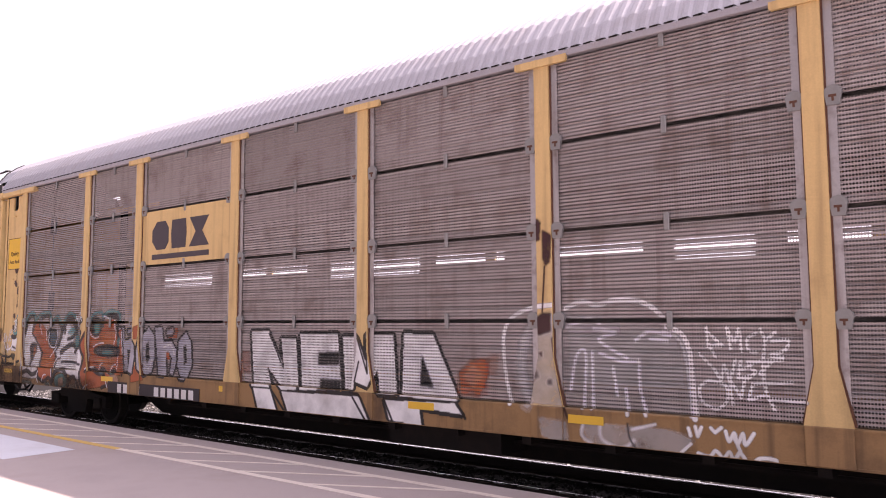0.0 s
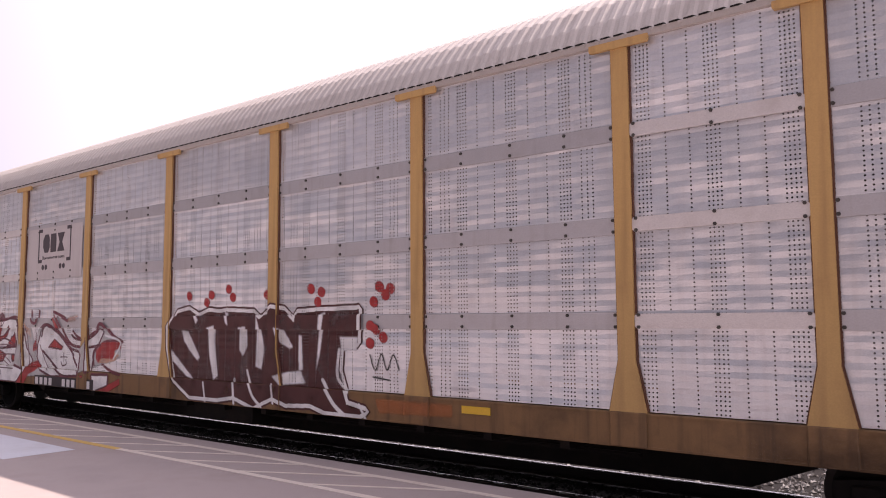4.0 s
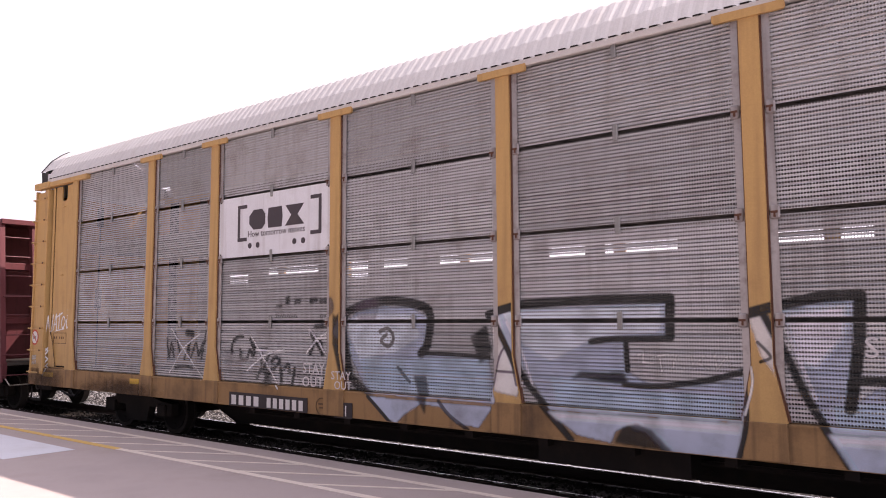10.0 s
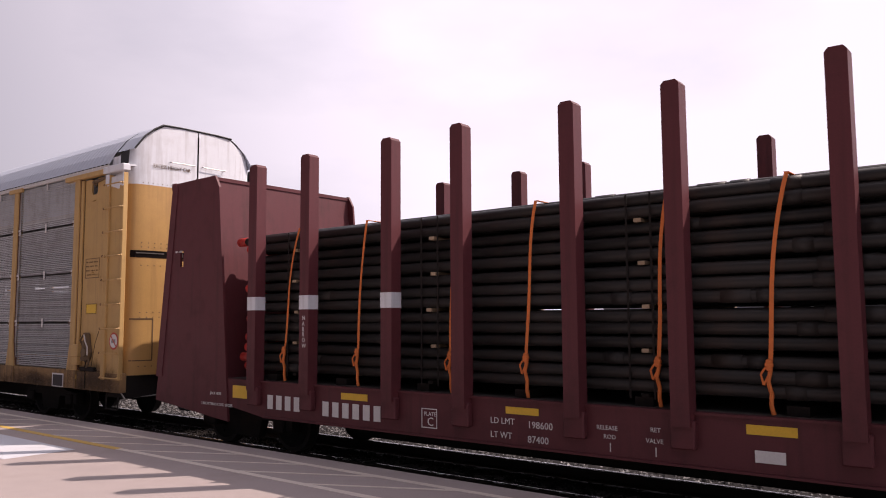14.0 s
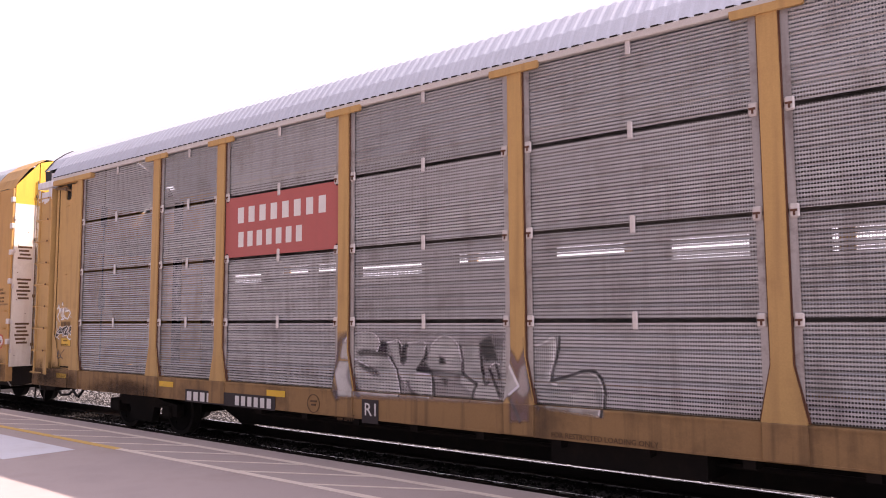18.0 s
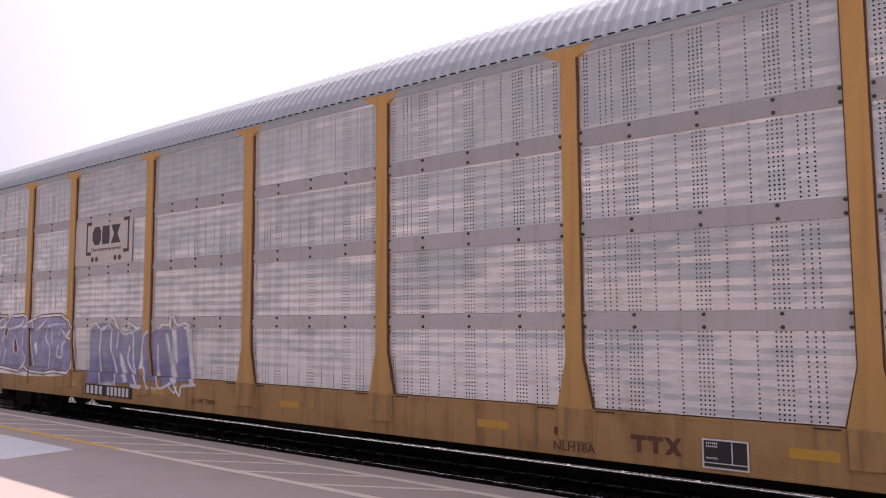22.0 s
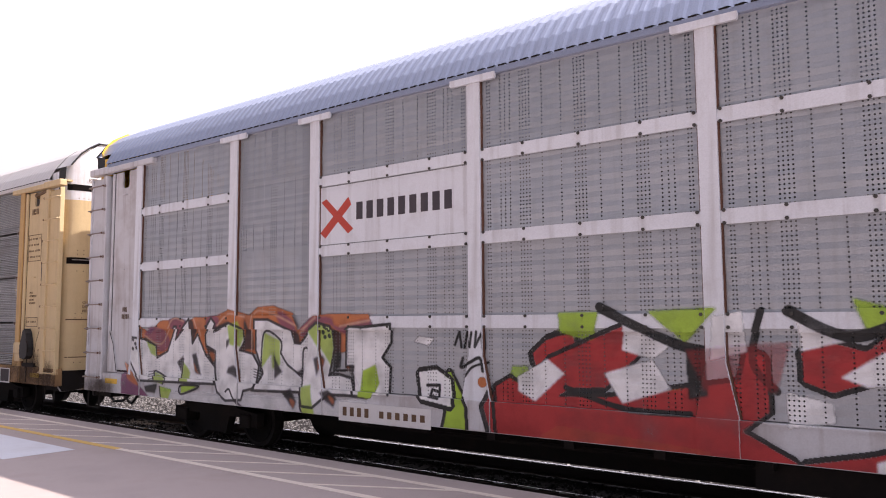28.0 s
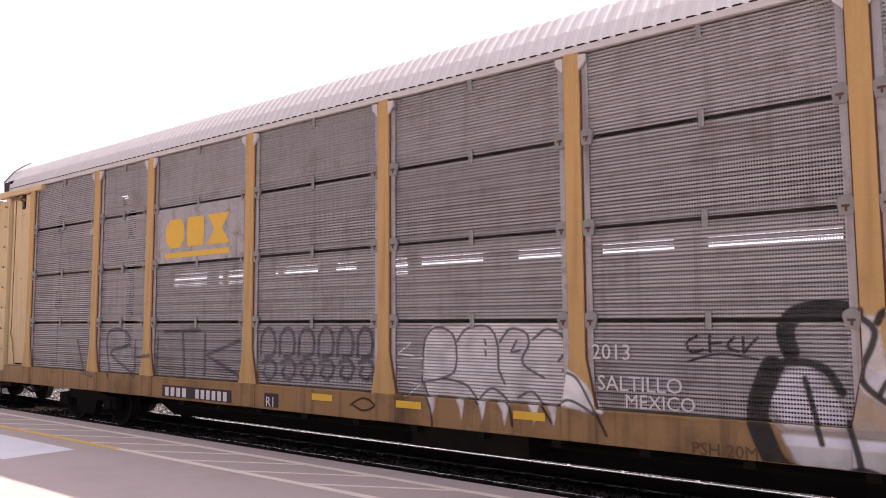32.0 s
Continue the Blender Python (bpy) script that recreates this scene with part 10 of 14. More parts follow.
C.line("K", 0.062, [(8.44, 1.05), (8.98, 0.99), (9.42, 1.00), (9.38, 0.70), (8.47, 0.74), (8.44, 1.05)], True, cover=0.95, soft=0.02)
C.line("K", 0.062, [(9.52, 0.99), (9.95, 1.02), (10.04, 0.89), (9.64, 0.87), (9.52, 0.99)], True, cover=0.95, soft=0.02)
C.line("K", 0.062, [(10.31, 1.05), (10.62, 1.15), (10.75, 1.08), (10.94, 0.81), (10.63, 0.94), (10.31, 1.05)], True, cover=0.95, soft=0.02)
C.line("K", 0.055, [(6.00, 1.78), (6.18, 1.94), (6.46, 1.87), (6.67, 1.98), (6.89, 2.15), (7.06, 2.05), (7.09, 1.81), (6.92, 1.45), (6.70, 1.29), (6.36, 1.43), (6.05, 1.41), (6.00, 1.78)], True, cover=0.95, soft=0.02)
C.line("K", 0.055, [(8.42, 1.68), (8.46, 1.94), (8.61, 2.05), (8.80, 2.04), (8.99, 2.00), (9.19, 1.83), (9.39, 1.59), (9.51, 1.30), (9.36, 1.11), (8.98, 0.97), (8.85, 1.21), (8.68, 1.51), (8.42, 1.68)], True, cover=0.95, soft=0.02)
C.line("K", 0.055, [(5.46, 0.98), (6.02, 1.02), (5.90, 0.74), (5.60, 0.68), (5.46, 0.98)], True, cover=0.95, soft=0.02)
C.line("K", 0.055, [(7.85, 0.99), (8.38, 0.97), (8.41, 0.74), (7.93, 0.76), (7.85, 0.99)], True, cover=0.95, soft=0.02)
C.line("K", 0.055, [(11.04, 1.13), (11.10, 1.27), (11.28, 1.39), (11.49, 1.38), (11.60, 1.26), (11.61, 1.11), (11.53, 1.03), (11.30, 1.04), (11.04, 1.13)], True, cover=0.95, soft=0.02)
C.fill("K", [(7.48, 1.52), (7.63, 1.69), (7.75, 1.48), (7.66, 1.25), (7.51, 1.38)], bent=True)
C.fill("X", [(7.52, 1.48), (7.58, 1.51), (7.63, 1.41), (7.56, 1.35)], 0.8, bent=True)
C.fill("K", [(8.96, 1.45), (9.12, 1.52), (9.18, 1.29), (9.04, 1.09), (8.94, 1.20)], bent=True)
C.line("S", 0.030, [(9.01, 1.46), (8.96, 1.27), (8.99, 1.18)])
C.fill("K", [(10.00, 1.33), (10.08, 1.53), (10.47, 1.57), (10.49, 1.30), (10.42, 1.08), (10.35, 1.23), (10.29, 1.38), (10.12, 1.39)], 0.95, bent=True)
C.fill("X", [(10.08, 1.46), (10.33, 1.50), (10.31, 1.44), (10.12, 1.42)], 0.7, bent=True)
C.fill("K", [(9.60, 1.25), (9.89, 1.71), (10.02, 1.84), (9.96, 1.90), (9.70, 1.69), (9.47, 1.48), (9.42, 1.30)], 0.9, bent=True)
C.fill("X", [(9.39, 1.40), (9.64, 1.60), (9.67, 1.54), (9.49, 1.30)], 0.75, bent=True)
C.fill("K", [(5.38, 1.40), (5.54, 1.79), (5.60, 2.04), (5.44, 2.02), (5.40, 1.63)], 0.9, bent=True)
C.fill("K", [(5.63, 1.37), (5.95, 1.49), (6.36, 1.58), (6.65, 1.51), (6.46, 1.44), (5.95, 1.38)], 0.85, bent=True)
C.fill("X", [(5.73, 1.45), (6.00, 1.49), (5.90, 1.42)], 0.7, bent=True)
C.fill("K", [(6.65, 1.37), (6.89, 1.38), (7.16, 1.18), (7.16, 1.08), (6.80, 1.23)], 0.9, bent=True)
C.line("X", 0.030, [(6.75, 1.29), (6.86, 1.35), (7.03, 1.18)])
C.fill("K", [(7.81, 1.15), (8.14, 1.23), (8.25, 1.14), (8.17, 1.05), (7.86, 1.08)], 0.9, bent=True)
C.fill("K", [(4.46, 1.19), (5.06, 1.18), (5.30, 1.09), (5.00, 1.02), (4.58, 1.07)], 0.8, bent=True)
C.fill("K", [(10.63, 1.31), (10.74, 1.37), (10.73, 1.25), (10.51, 1.11), (10.39, 1.05), (10.40, 1.19)], 0.9, bent=True)
C.fill("K", [(11.04, 1.14), (11.16, 1.23), (11.34, 1.17), (11.52, 1.13), (11.58, 1.07), (11.30, 1.09)], 0.9, bent=True)
C.fill("K", [(7.12, 1.79), (7.30, 1.84), (7.35, 1.53), (7.17, 1.39)], 0.5, bent=True)
C.fill("K", [(4.99, 2.10), (5.15, 2.04), (5.11, 1.94), (5.01, 1.98)], 0.7, bent=True)
C.fill("K", [(7.10, 1.72), (7.23, 1.75), (7.27, 1.66), (7.14, 1.63)], 0.9, bent=True)
C.line("H", 0.034, [(5.20, 1.71), (5.18, 1.47), (5.27, 1.40)], cover=0.85, soft=0.03)
C.line("H", 0.034, [(5.65, 1.71), (5.54, 1.40), (5.46, 1.17), (5.84, 1.26)], cover=0.85, soft=0.03)
C.line("H", 0.034, [(6.26, 1.66), (6.51, 1.76), (6.80, 1.84), (6.96, 1.88)], cover=0.85, soft=0.03)
C.line("H", 0.034, [(6.89, 1.84), (6.86, 1.66), (6.80, 1.45)], cover=0.85, soft=0.03)
C.line("H", 0.034, [(7.52, 1.67), (7.74, 1.81), (7.92, 1.86)], cover=0.85, soft=0.03)
C.line("H", 0.034, [(7.89, 1.82), (7.88, 1.55), (7.80, 1.28)], cover=0.85, soft=0.03)
C.line("H", 0.034, [(7.85, 1.27), (8.22, 1.33), (8.41, 1.35), (8.48, 1.07)], cover=0.85, soft=0.03)
C.line("H", 0.034, [(9.32, 1.89), (8.96, 1.52), (8.89, 1.21)], cover=0.85, soft=0.03)
C.line("H", 0.034, [(8.98, 1.77), (9.18, 1.59), (9.28, 1.53)], cover=0.85, soft=0.03)
C.line("H", 0.034, [(10.04, 1.61), (10.25, 1.66), (10.59, 1.78), (10.73, 1.80)], cover=0.85, soft=0.03)
C.line("H", 0.034, [(10.60, 1.76), (10.56, 1.52), (10.52, 1.36)], cover=0.85, soft=0.03)
C.line("H", 0.034, [(9.86, 1.61), (9.82, 1.32), (9.86, 1.05)], cover=0.85, soft=0.03)
C.line("H", 0.034, [(10.77, 1.01), (10.92, 0.90), (11.04, 0.82)], cover=0.85, soft=0.03)
C.line("H", 0.034, [(9.39, 1.01), (9.12, 1.02), (8.98, 0.92)], cover=0.85, soft=0.03)
C.line("H", 0.034, [(4.95, 1.31), (5.18, 1.28)], cover=0.85, soft=0.03)
C.line("H", 0.034, [(7.16, 0.95), (7.60, 0.94)], cover=0.85, soft=0.03)
C.line("H", 0.120, [(5.20, 1.67), (5.24, 1.65)], cover=0.6, soft=0.06)
C.line("H", 0.120, [(6.96, 1.88), (7.00, 1.86)], cover=0.6, soft=0.06)
C.line("H", 0.120, [(7.92, 1.86), (7.95, 1.84)], cover=0.6, soft=0.06)
C.line("H", 0.120, [(10.75, 1.81), (10.77, 1.80)], cover=0.6, soft=0.06)
C.line("H", 0.120, [(10.73, 1.70), (10.75, 1.69)], cover=0.6, soft=0.06)
C.line("H", 0.120, [(10.26, 1.17), (10.28, 1.16)], cover=0.6, soft=0.06)
C.line("H", 0.120, [(10.00, 0.93), (10.02, 0.92)], cover=0.6, soft=0.06)
C.line("H", 0.120, [(9.29, 1.20), (9.31, 1.19)], cover=0.6, soft=0.06)
C.line("H", 0.120, [(7.72, 0.96), (7.76, 0.95)], cover=0.6, soft=0.06)
C.line("H", 0.120, [(5.55, 0.86), (5.59, 0.85)], cover=0.6, soft=0.06)
C.line("K", 0.090, [(9.99, 1.78), (10.00, 1.77)], cover=0.9, soft=0.03)
C.line("K", 0.090, [(10.04, 1.73), (10.06, 1.71)], cover=0.9, soft=0.03)
C.line("K", 0.090, [(10.58, 1.13), (10.60, 1.12)], cover=0.9, soft=0.03)
C.line("K", 0.090, [(10.87, 1.78), (10.89, 1.77)], cover=0.9, soft=0.03)
C.line("K", 0.035, [(10.78, 2.06), (10.92, 1.90), (11.02, 1.75)])
C.line("K", 0.050, [(9.23, 1.17), (9.37, 1.27), (9.57, 1.31), (9.74, 1.26)])
C.fill("W", [(9.08, 0.81), (9.19, 0.90), (9.31, 0.93), (9.25, 0.83), (9.15, 0.78)], 0.8)
C.fill("O", [(7.49, 0.90), (7.94, 0.91), (7.80, 0.75), (7.55, 0.77)], 0.45)
C.fill("X", [(9.95, 0.91), (10.59, 0.89), (10.65, 0.59), (9.88, 0.62)], 0.65, bent=True)
C.fill("X", [(8.13, 0.90), (8.51, 0.91), (8.54, 0.67), (8.16, 0.68)], 0.55, bent=True)
C.line("R", 0.040, [(5.53, 2.11), (5.86, 2.13)], False, cover=0.85, soft=0.02)
C.line("R", 0.040, [(5.95, 1.85), (6.07, 2.02), (6.36, 1.97), (6.62, 2.05), (6.85, 2.20)], cover=0.85, soft=0.02)
C.line("R", 0.040, [(7.14, 1.53), (7.14, 1.88)], False, cover=0.85, soft=0.02)
C.line("R", 0.040, [(7.26, 1.88), (7.39, 2.05), (7.62, 2.18)], cover=0.85, soft=0.02)
C.line("R", 0.040, [(8.26, 1.68), (8.38, 1.94), (8.58, 2.10), (8.75, 2.14)], cover=0.85, soft=0.02)
C.line("R", 0.040, [(9.24, 1.83), (9.29, 2.05), (9.63, 2.11)], cover=0.85, soft=0.02)
C.line("R", 0.040, [(9.10, 2.01), (9.22, 1.91)], False, cover=0.85, soft=0.02)
C.line("R", 0.040, [(9.90, 1.94), (10.10, 2.04), (10.18, 1.90), (10.29, 1.90), (10.41, 2.06), (10.62, 2.12)], cover=0.85, soft=0.02)
C.line("R", 0.040, [(10.87, 1.45), (11.05, 1.60)], False, cover=0.85, soft=0.02)
C.line("R", 0.040, [(10.81, 1.24), (10.89, 1.21), (11.00, 1.30), (11.06, 1.29), (11.14, 1.39)], cover=0.85, soft=0.02)
C.line("R", 0.040, [(11.65, 1.32), (11.71, 1.18), (11.72, 1.08), (11.65, 1.01)], cover=0.85, soft=0.02)
C.line("R", 0.040, [(11.82, 0.95), (12.04, 0.87)], False, cover=0.85, soft=0.02)
C.line("R", 0.040, [(9.45, 1.48), (9.59, 1.55)], False, cover=0.85, soft=0.02)
C.line("K", 0.032, [(11.15, 1.46), (11.21, 1.65), (11.27, 1.51)], False, cover=0.9)
C.line("K", 0.032, [(11.18, 1.54), (11.26, 1.56)], False, cover=0.9)
C.line("K", 0.032, [(11.28, 1.51), (11.31, 1.62), (11.36, 1.54), (11.40, 1.63), (11.42, 1.51)], False, cover=0.9)
C.line("K", 0.032, [(11.51, 1.62), (11.45, 1.60), (11.46, 1.50), (11.51, 1.52)], False, cover=0.9)
C.line("K", 0.032, [(11.45, 1.55), (11.50, 1.56)], False, cover=0.9)
C.line("K", 0.032, [(11.55, 1.51), (11.55, 1.62), (11.60, 1.52), (11.62, 1.62)], False, cover=0.9)
C.line("K", 0.032, [(11.64, 1.58), (11.71, 1.59), (11.63, 1.43)], False, cover=0.9)
C.line("K", 0.032, [(11.25, 1.46), (11.40, 1.49), (11.63, 1.41)], False, cover=0.9)
C.line("W", 0.050, [(11.02, 1.15), (11.09, 1.32), (11.28, 1.44), (11.52, 1.43), (11.67, 1.24), (11.70, 1.08)], cover=0.6, soft=0.03)
C.line("W", 0.040, [(11.75, 0.96), (11.88, 0.88), (12.04, 0.84)], cover=0.8)
C.apply("bright green and grey spray-painted letters on a pale blue ground", "graffiti", 0.0025)

C = Paint(CARS["eighth"], "grid", -13.0, 7.0, 0.74, 2.9)
C.fill("X", [(3.60, 2.07), (4.06, 2.10), (4.10, 1.82), (4.30, 1.58), (4.64, 1.70), (4.82, 2.07), (5.24, 2.14), (5.47, 1.90), (5.34, 1.61), (5.59, 1.95), (5.99, 2.13), (6.30, 1.90), (6.37, 1.59), (6.73, 1.60), (6.94, 1.36), (7.01, 1.06), (3.54, 1.00), (3.31, 1.16), (3.39, 1.49), (3.67, 1.65), (3.57, 1.82)], 0.42)
C.fill("W", [(3.55, 1.56), (3.78, 1.62), (4.04, 1.20), (4.03, 1.08), (3.54, 1.06), (3.39, 1.29)], 0.6)
C.fill("W", [(5.65, 1.95), (5.93, 2.06), (6.25, 1.90), (6.31, 1.61), (6.08, 1.58), (5.87, 1.71), (5.55, 1.62)], 0.6)
C.fill("W", [(4.92, 2.01), (5.24, 2.11), (5.41, 1.90), (5.34, 1.67), (4.84, 1.60), (4.81, 1.83)], 0.6)
C.fill("W", [(6.12, 1.37), (6.39, 1.56), (6.73, 1.56), (6.91, 1.36), (6.96, 1.05), (6.23, 1.06)], 0.6)
C.fill("W", [(4.96, 1.31), (5.58, 1.62), (5.96, 1.41), (6.06, 1.10), (5.46, 1.06)], 0.6)
C.fill("X", [(3.50, 0.99), (7.00, 1.00), (6.96, 0.86), (6.80, 0.72), (6.54, 0.67), (6.29, 0.72), (6.17, 0.80), (5.85, 0.80), (5.57, 0.74), (4.97, 0.73), (4.31, 0.69), (3.80, 0.67), (3.61, 0.77)], 0.92)
C.fill("W", [(3.51, 1.00), (7.00, 1.00), (6.99, 0.93), (3.54, 0.91)], 0.75)
C.fill("W", [(4.08, 2.06), (4.32, 2.07), (4.43, 1.27), (4.19, 1.40), (4.10, 1.58)], 0.7)
C.line("K", 0.200, [(3.43, 1.60), (3.29, 1.22), (3.35, 0.94), (3.49, 0.69), (3.76, 0.61)], cover=0.95, soft=0.02)
C.line("K", 0.075, [(3.39, 1.55), (3.55, 1.64), (3.75, 1.64), (3.90, 1.57), (4.01, 1.39)], cover=0.95, soft=0.02)
C.line("K", 0.160, [(3.60, 1.74), (3.56, 1.92), (3.65, 2.07), (3.88, 2.12), (4.14, 2.09)], cover=0.95, soft=0.02)
C.line("K", 0.055, [(4.14, 2.09), (4.29, 1.95), (4.27, 1.80), (4.19, 1.61), (4.21, 1.46), (4.43, 1.28), (4.58, 1.22)], cover=0.95, soft=0.02)
C.line("K", 0.060, [(4.32, 2.00), (4.39, 2.10), (4.59, 2.13), (4.72, 2.10), (4.78, 1.95), (4.78, 1.57)], cover=0.95, soft=0.02)
C.line("K", 0.045, [(4.31, 1.39), (4.42, 1.57), (4.59, 1.64), (4.75, 1.58), (4.85, 1.46), (4.94, 1.41)], cover=0.95, soft=0.02)
C.line("K", 0.100, [(4.72, 2.08), (4.92, 2.13), (5.14, 2.16), (5.35, 2.10), (5.46, 1.92), (5.43, 1.75), (5.31, 1.50)], cover=0.95, soft=0.02)
C.line("K", 0.070, [(5.31, 1.50), (5.46, 1.61), (5.70, 1.69), (5.89, 1.63), (6.02, 1.48), (6.09, 1.37)], cover=0.95, soft=0.02)
C.line("K", 0.090, [(5.44, 1.92), (5.58, 2.07), (5.82, 2.14), (6.15, 2.12), (6.30, 1.98), (6.37, 1.79), (6.34, 1.59)], cover=0.95, soft=0.02)
C.line("K", 0.140, [(5.64, 2.04), (5.55, 1.84), (5.45, 1.64)], cover=0.95, soft=0.02)
C.line("K", 0.060, [(5.98, 2.02), (6.02, 1.85), (6.05, 1.57)], cover=0.95, soft=0.02)
C.line("K", 0.050, [(6.37, 1.59), (6.21, 1.52), (6.10, 1.37)], cover=0.95, soft=0.02)
C.line("K", 0.050, [(6.37, 1.59), (6.57, 1.63), (6.78, 1.55), (6.91, 1.39), (6.98, 1.14), (6.98, 0.89), (6.87, 0.74), (6.65, 0.66), (6.37, 0.67)], cover=0.95, soft=0.02)
C.line("K", 0.050, [(3.71, 1.50), (3.78, 1.19), (3.84, 0.94)], cover=0.95, soft=0.02)
C.line("K", 0.055, [(4.06, 1.13), (4.12, 0.90), (4.15, 0.73)], cover=0.95, soft=0.02)
C.line("K", 0.050, [(4.63, 1.48), (4.70, 1.15), (4.74, 0.92), (4.66, 0.74)], cover=0.95, soft=0.02)
C.line("K", 0.050, [(4.95, 1.41), (4.93, 1.13), (4.93, 0.86), (4.98, 0.74)], cover=0.95, soft=0.02)
C.line("K", 0.060, [(4.94, 1.41), (5.21, 1.29), (5.39, 1.11), (5.47, 0.79)], cover=0.95, soft=0.02)
C.line("K", 0.055, [(5.72, 1.27), (5.76, 0.98), (5.86, 0.81)], cover=0.95, soft=0.02)
C.line("K", 0.055, [(6.09, 1.34), (6.17, 1.11), (6.21, 0.80)], cover=0.95, soft=0.02)
C.line("K", 0.050, [(4.56, 0.98), (4.62, 0.85), (4.71, 0.77)], cover=0.95, soft=0.02)
C.line("K", 0.050, [(5.38, 0.90), (5.43, 0.75)], cover=0.95, soft=0.02)
C.line("K", 0.050, [(6.15, 0.93), (6.21, 0.78)], cover=0.95, soft=0.02)
C.line("K", 0.055, [(3.76, 0.62), (3.96, 0.67), (4.15, 0.75), (4.38, 0.70), (4.71, 0.70), (4.91, 0.77), (5.15, 0.72), (5.45, 0.72), (5.75, 0.85), (6.01, 0.76), (6.27, 0.70), (6.52, 0.67)], cover=0.95, soft=0.02)
C.line("K", 0.026, [(6.46, 1.91), (6.67, 1.85), (6.51, 1.72)], False, cover=0.75)
C.line("K", 0.026, [(6.55, 1.83), (6.60, 1.75), (6.48, 1.72)], False, cover=0.75)
C.line("K", 0.026, [(6.64, 1.84), (6.90, 1.85), (6.87, 1.74)], False, cover=0.75)
C.line("K", 0.026, [(6.71, 1.79), (6.73, 1.67), (6.63, 1.70)], False, cover=0.75)
C.line("K", 0.026, [(6.66, 1.69), (6.86, 1.68), (6.99, 1.59), (7.06, 1.47)], cover=0.75)
C.line("K", 0.030, [(7.25, 1.86), (7.30, 1.57), (7.22, 1.38), (7.26, 1.19)], cover=0.7)
C.fill("W", [(-0.76, 1.86), (-0.61, 1.99), (-0.22, 1.97), (0.27, 2.02), (0.73, 1.99), (1.17, 2.00), (1.34, 1.79), (1.24, 1.57), (1.36, 1.48), (1.55, 1.34), (1.74, 1.05), (1.17, 1.11), (-0.72, 1.12), (-0.83, 1.35)], 0.9)
C.fill("W", [(-0.75, 1.15), (-0.54, 1.16), (-0.57, 0.96), (-0.61, 0.85), (-0.65, 1.01)], 0.75)
C.fill("W", [(-0.27, 1.14), (-0.10, 1.15), (-0.12, 0.96), (-0.15, 0.84), (-0.18, 1.00)], 0.75)
C.fill("W", [(0.04, 1.14), (0.23, 1.15), (0.19, 0.96), (0.16, 0.85), (0.13, 1.00)], 0.75)
C.fill("W", [(0.35, 1.12), (0.56, 1.13), (0.51, 0.94), (0.47, 0.83), (0.44, 0.99)], 0.75)
C.fill("W", [(0.76, 1.14), (0.96, 1.15), (0.91, 0.97), (0.87, 0.86), (0.84, 1.01)], 0.75)
C.fill("W", [(1.02, 1.12), (1.17, 1.13), (1.15, 0.95), (1.12, 0.85), (1.10, 0.99)], 0.75)
C.fill("W", [(1.23, 1.49), (1.40, 1.46), (1.63, 1.14), (1.66, 1.04), (1.26, 1.12)], 0.6)
C.line("K", 0.030, [(-0.80, 1.26), (-0.76, 1.77), (-0.60, 1.94), (-0.40, 1.92), (-0.27, 1.78), (-0.27, 1.45), (-0.46, 1.33), (-0.77, 1.27)], cover=0.85)
C.line("K", 0.030, [(-0.24, 1.78), (-0.10, 1.93), (0.21, 1.96), (0.35, 1.78), (0.37, 1.47), (0.46, 1.30)], cover=0.85)
C.line("K", 0.030, [(0.39, 1.78), (0.53, 1.93), (0.73, 1.90), (0.79, 1.77), (0.70, 1.55), (0.98, 1.39)], cover=0.85)
C.line("K", 0.030, [(0.84, 1.81), (1.02, 1.93), (1.21, 1.87), (1.28, 1.72), (1.17, 1.58)], cover=0.85)
C.line("K", 0.030, [(1.23, 1.48), (1.42, 1.41), (1.59, 1.14), (1.76, 0.83)], cover=0.85)
C.line("K", 0.030, [(-0.46, 1.33), (-0.11, 1.26), (0.10, 1.05)], cover=0.85)
C.line("K", 0.030, [(0.10, 1.12), (0.28, 1.24), (0.52, 1.08), (0.58, 0.84)], cover=0.85)
C.line("K", 0.030, [(0.63, 1.15), (0.85, 1.22), (1.10, 0.91)], cover=0.85)
C.line("K", 0.030, [(1.17, 1.10), (1.34, 1.17), (1.66, 1.03)], cover=0.85)
C.line("K", 0.030, [(0.17, 1.81), (0.19, 1.75)], cover=0.85)
C.line("K", 0.030, [(0.18, 1.67), (0.19, 1.62)], cover=0.85)
C.line("K", 0.030, [(0.62, 1.79), (0.55, 1.67), (0.67, 1.69)], cover=0.85)
C.line("K", 0.030, [(-0.77, 1.25), (-0.63, 0.94), (-0.60, 0.71)], cover=0.85)
C.line("W", 0.022, [(-1.24, 1.75), (-0.99, 1.75), (-1.21, 1.61), (-0.94, 1.59)], False)
C.line("W", 0.020, [(-1.20, 1.44), (-0.77, 1.41)], False)
C.line("W", 0.020, [(-1.12, 1.26), (-0.83, 1.23), (-1.04, 1.09)], False)
C.line("W", 0.018, [(-1.23, 1.53), (-0.80, 1.56)], False)
C.line("K", 0.025, [(2.73, 1.87), (2.63, 1.80), (2.68, 1.71), (2.79, 1.74)])
C.line("K", 0.025, [(2.86, 1.87), (2.86, 1.72)], False)
C.line("K", 0.025, [(2.86, 1.80), (2.97, 1.81)], False)
C.line("K", 0.025, [(3.09, 1.86), (3.03, 1.77), (3.13, 1.73)])
C.line("K", 0.025, [(3.18, 1.86), (3.18, 1.72), (3.31, 1.86)], False)
C.line("K", 0.020, [(2.63, 1.62), (2.95, 1.70), (3.31, 1.66)])
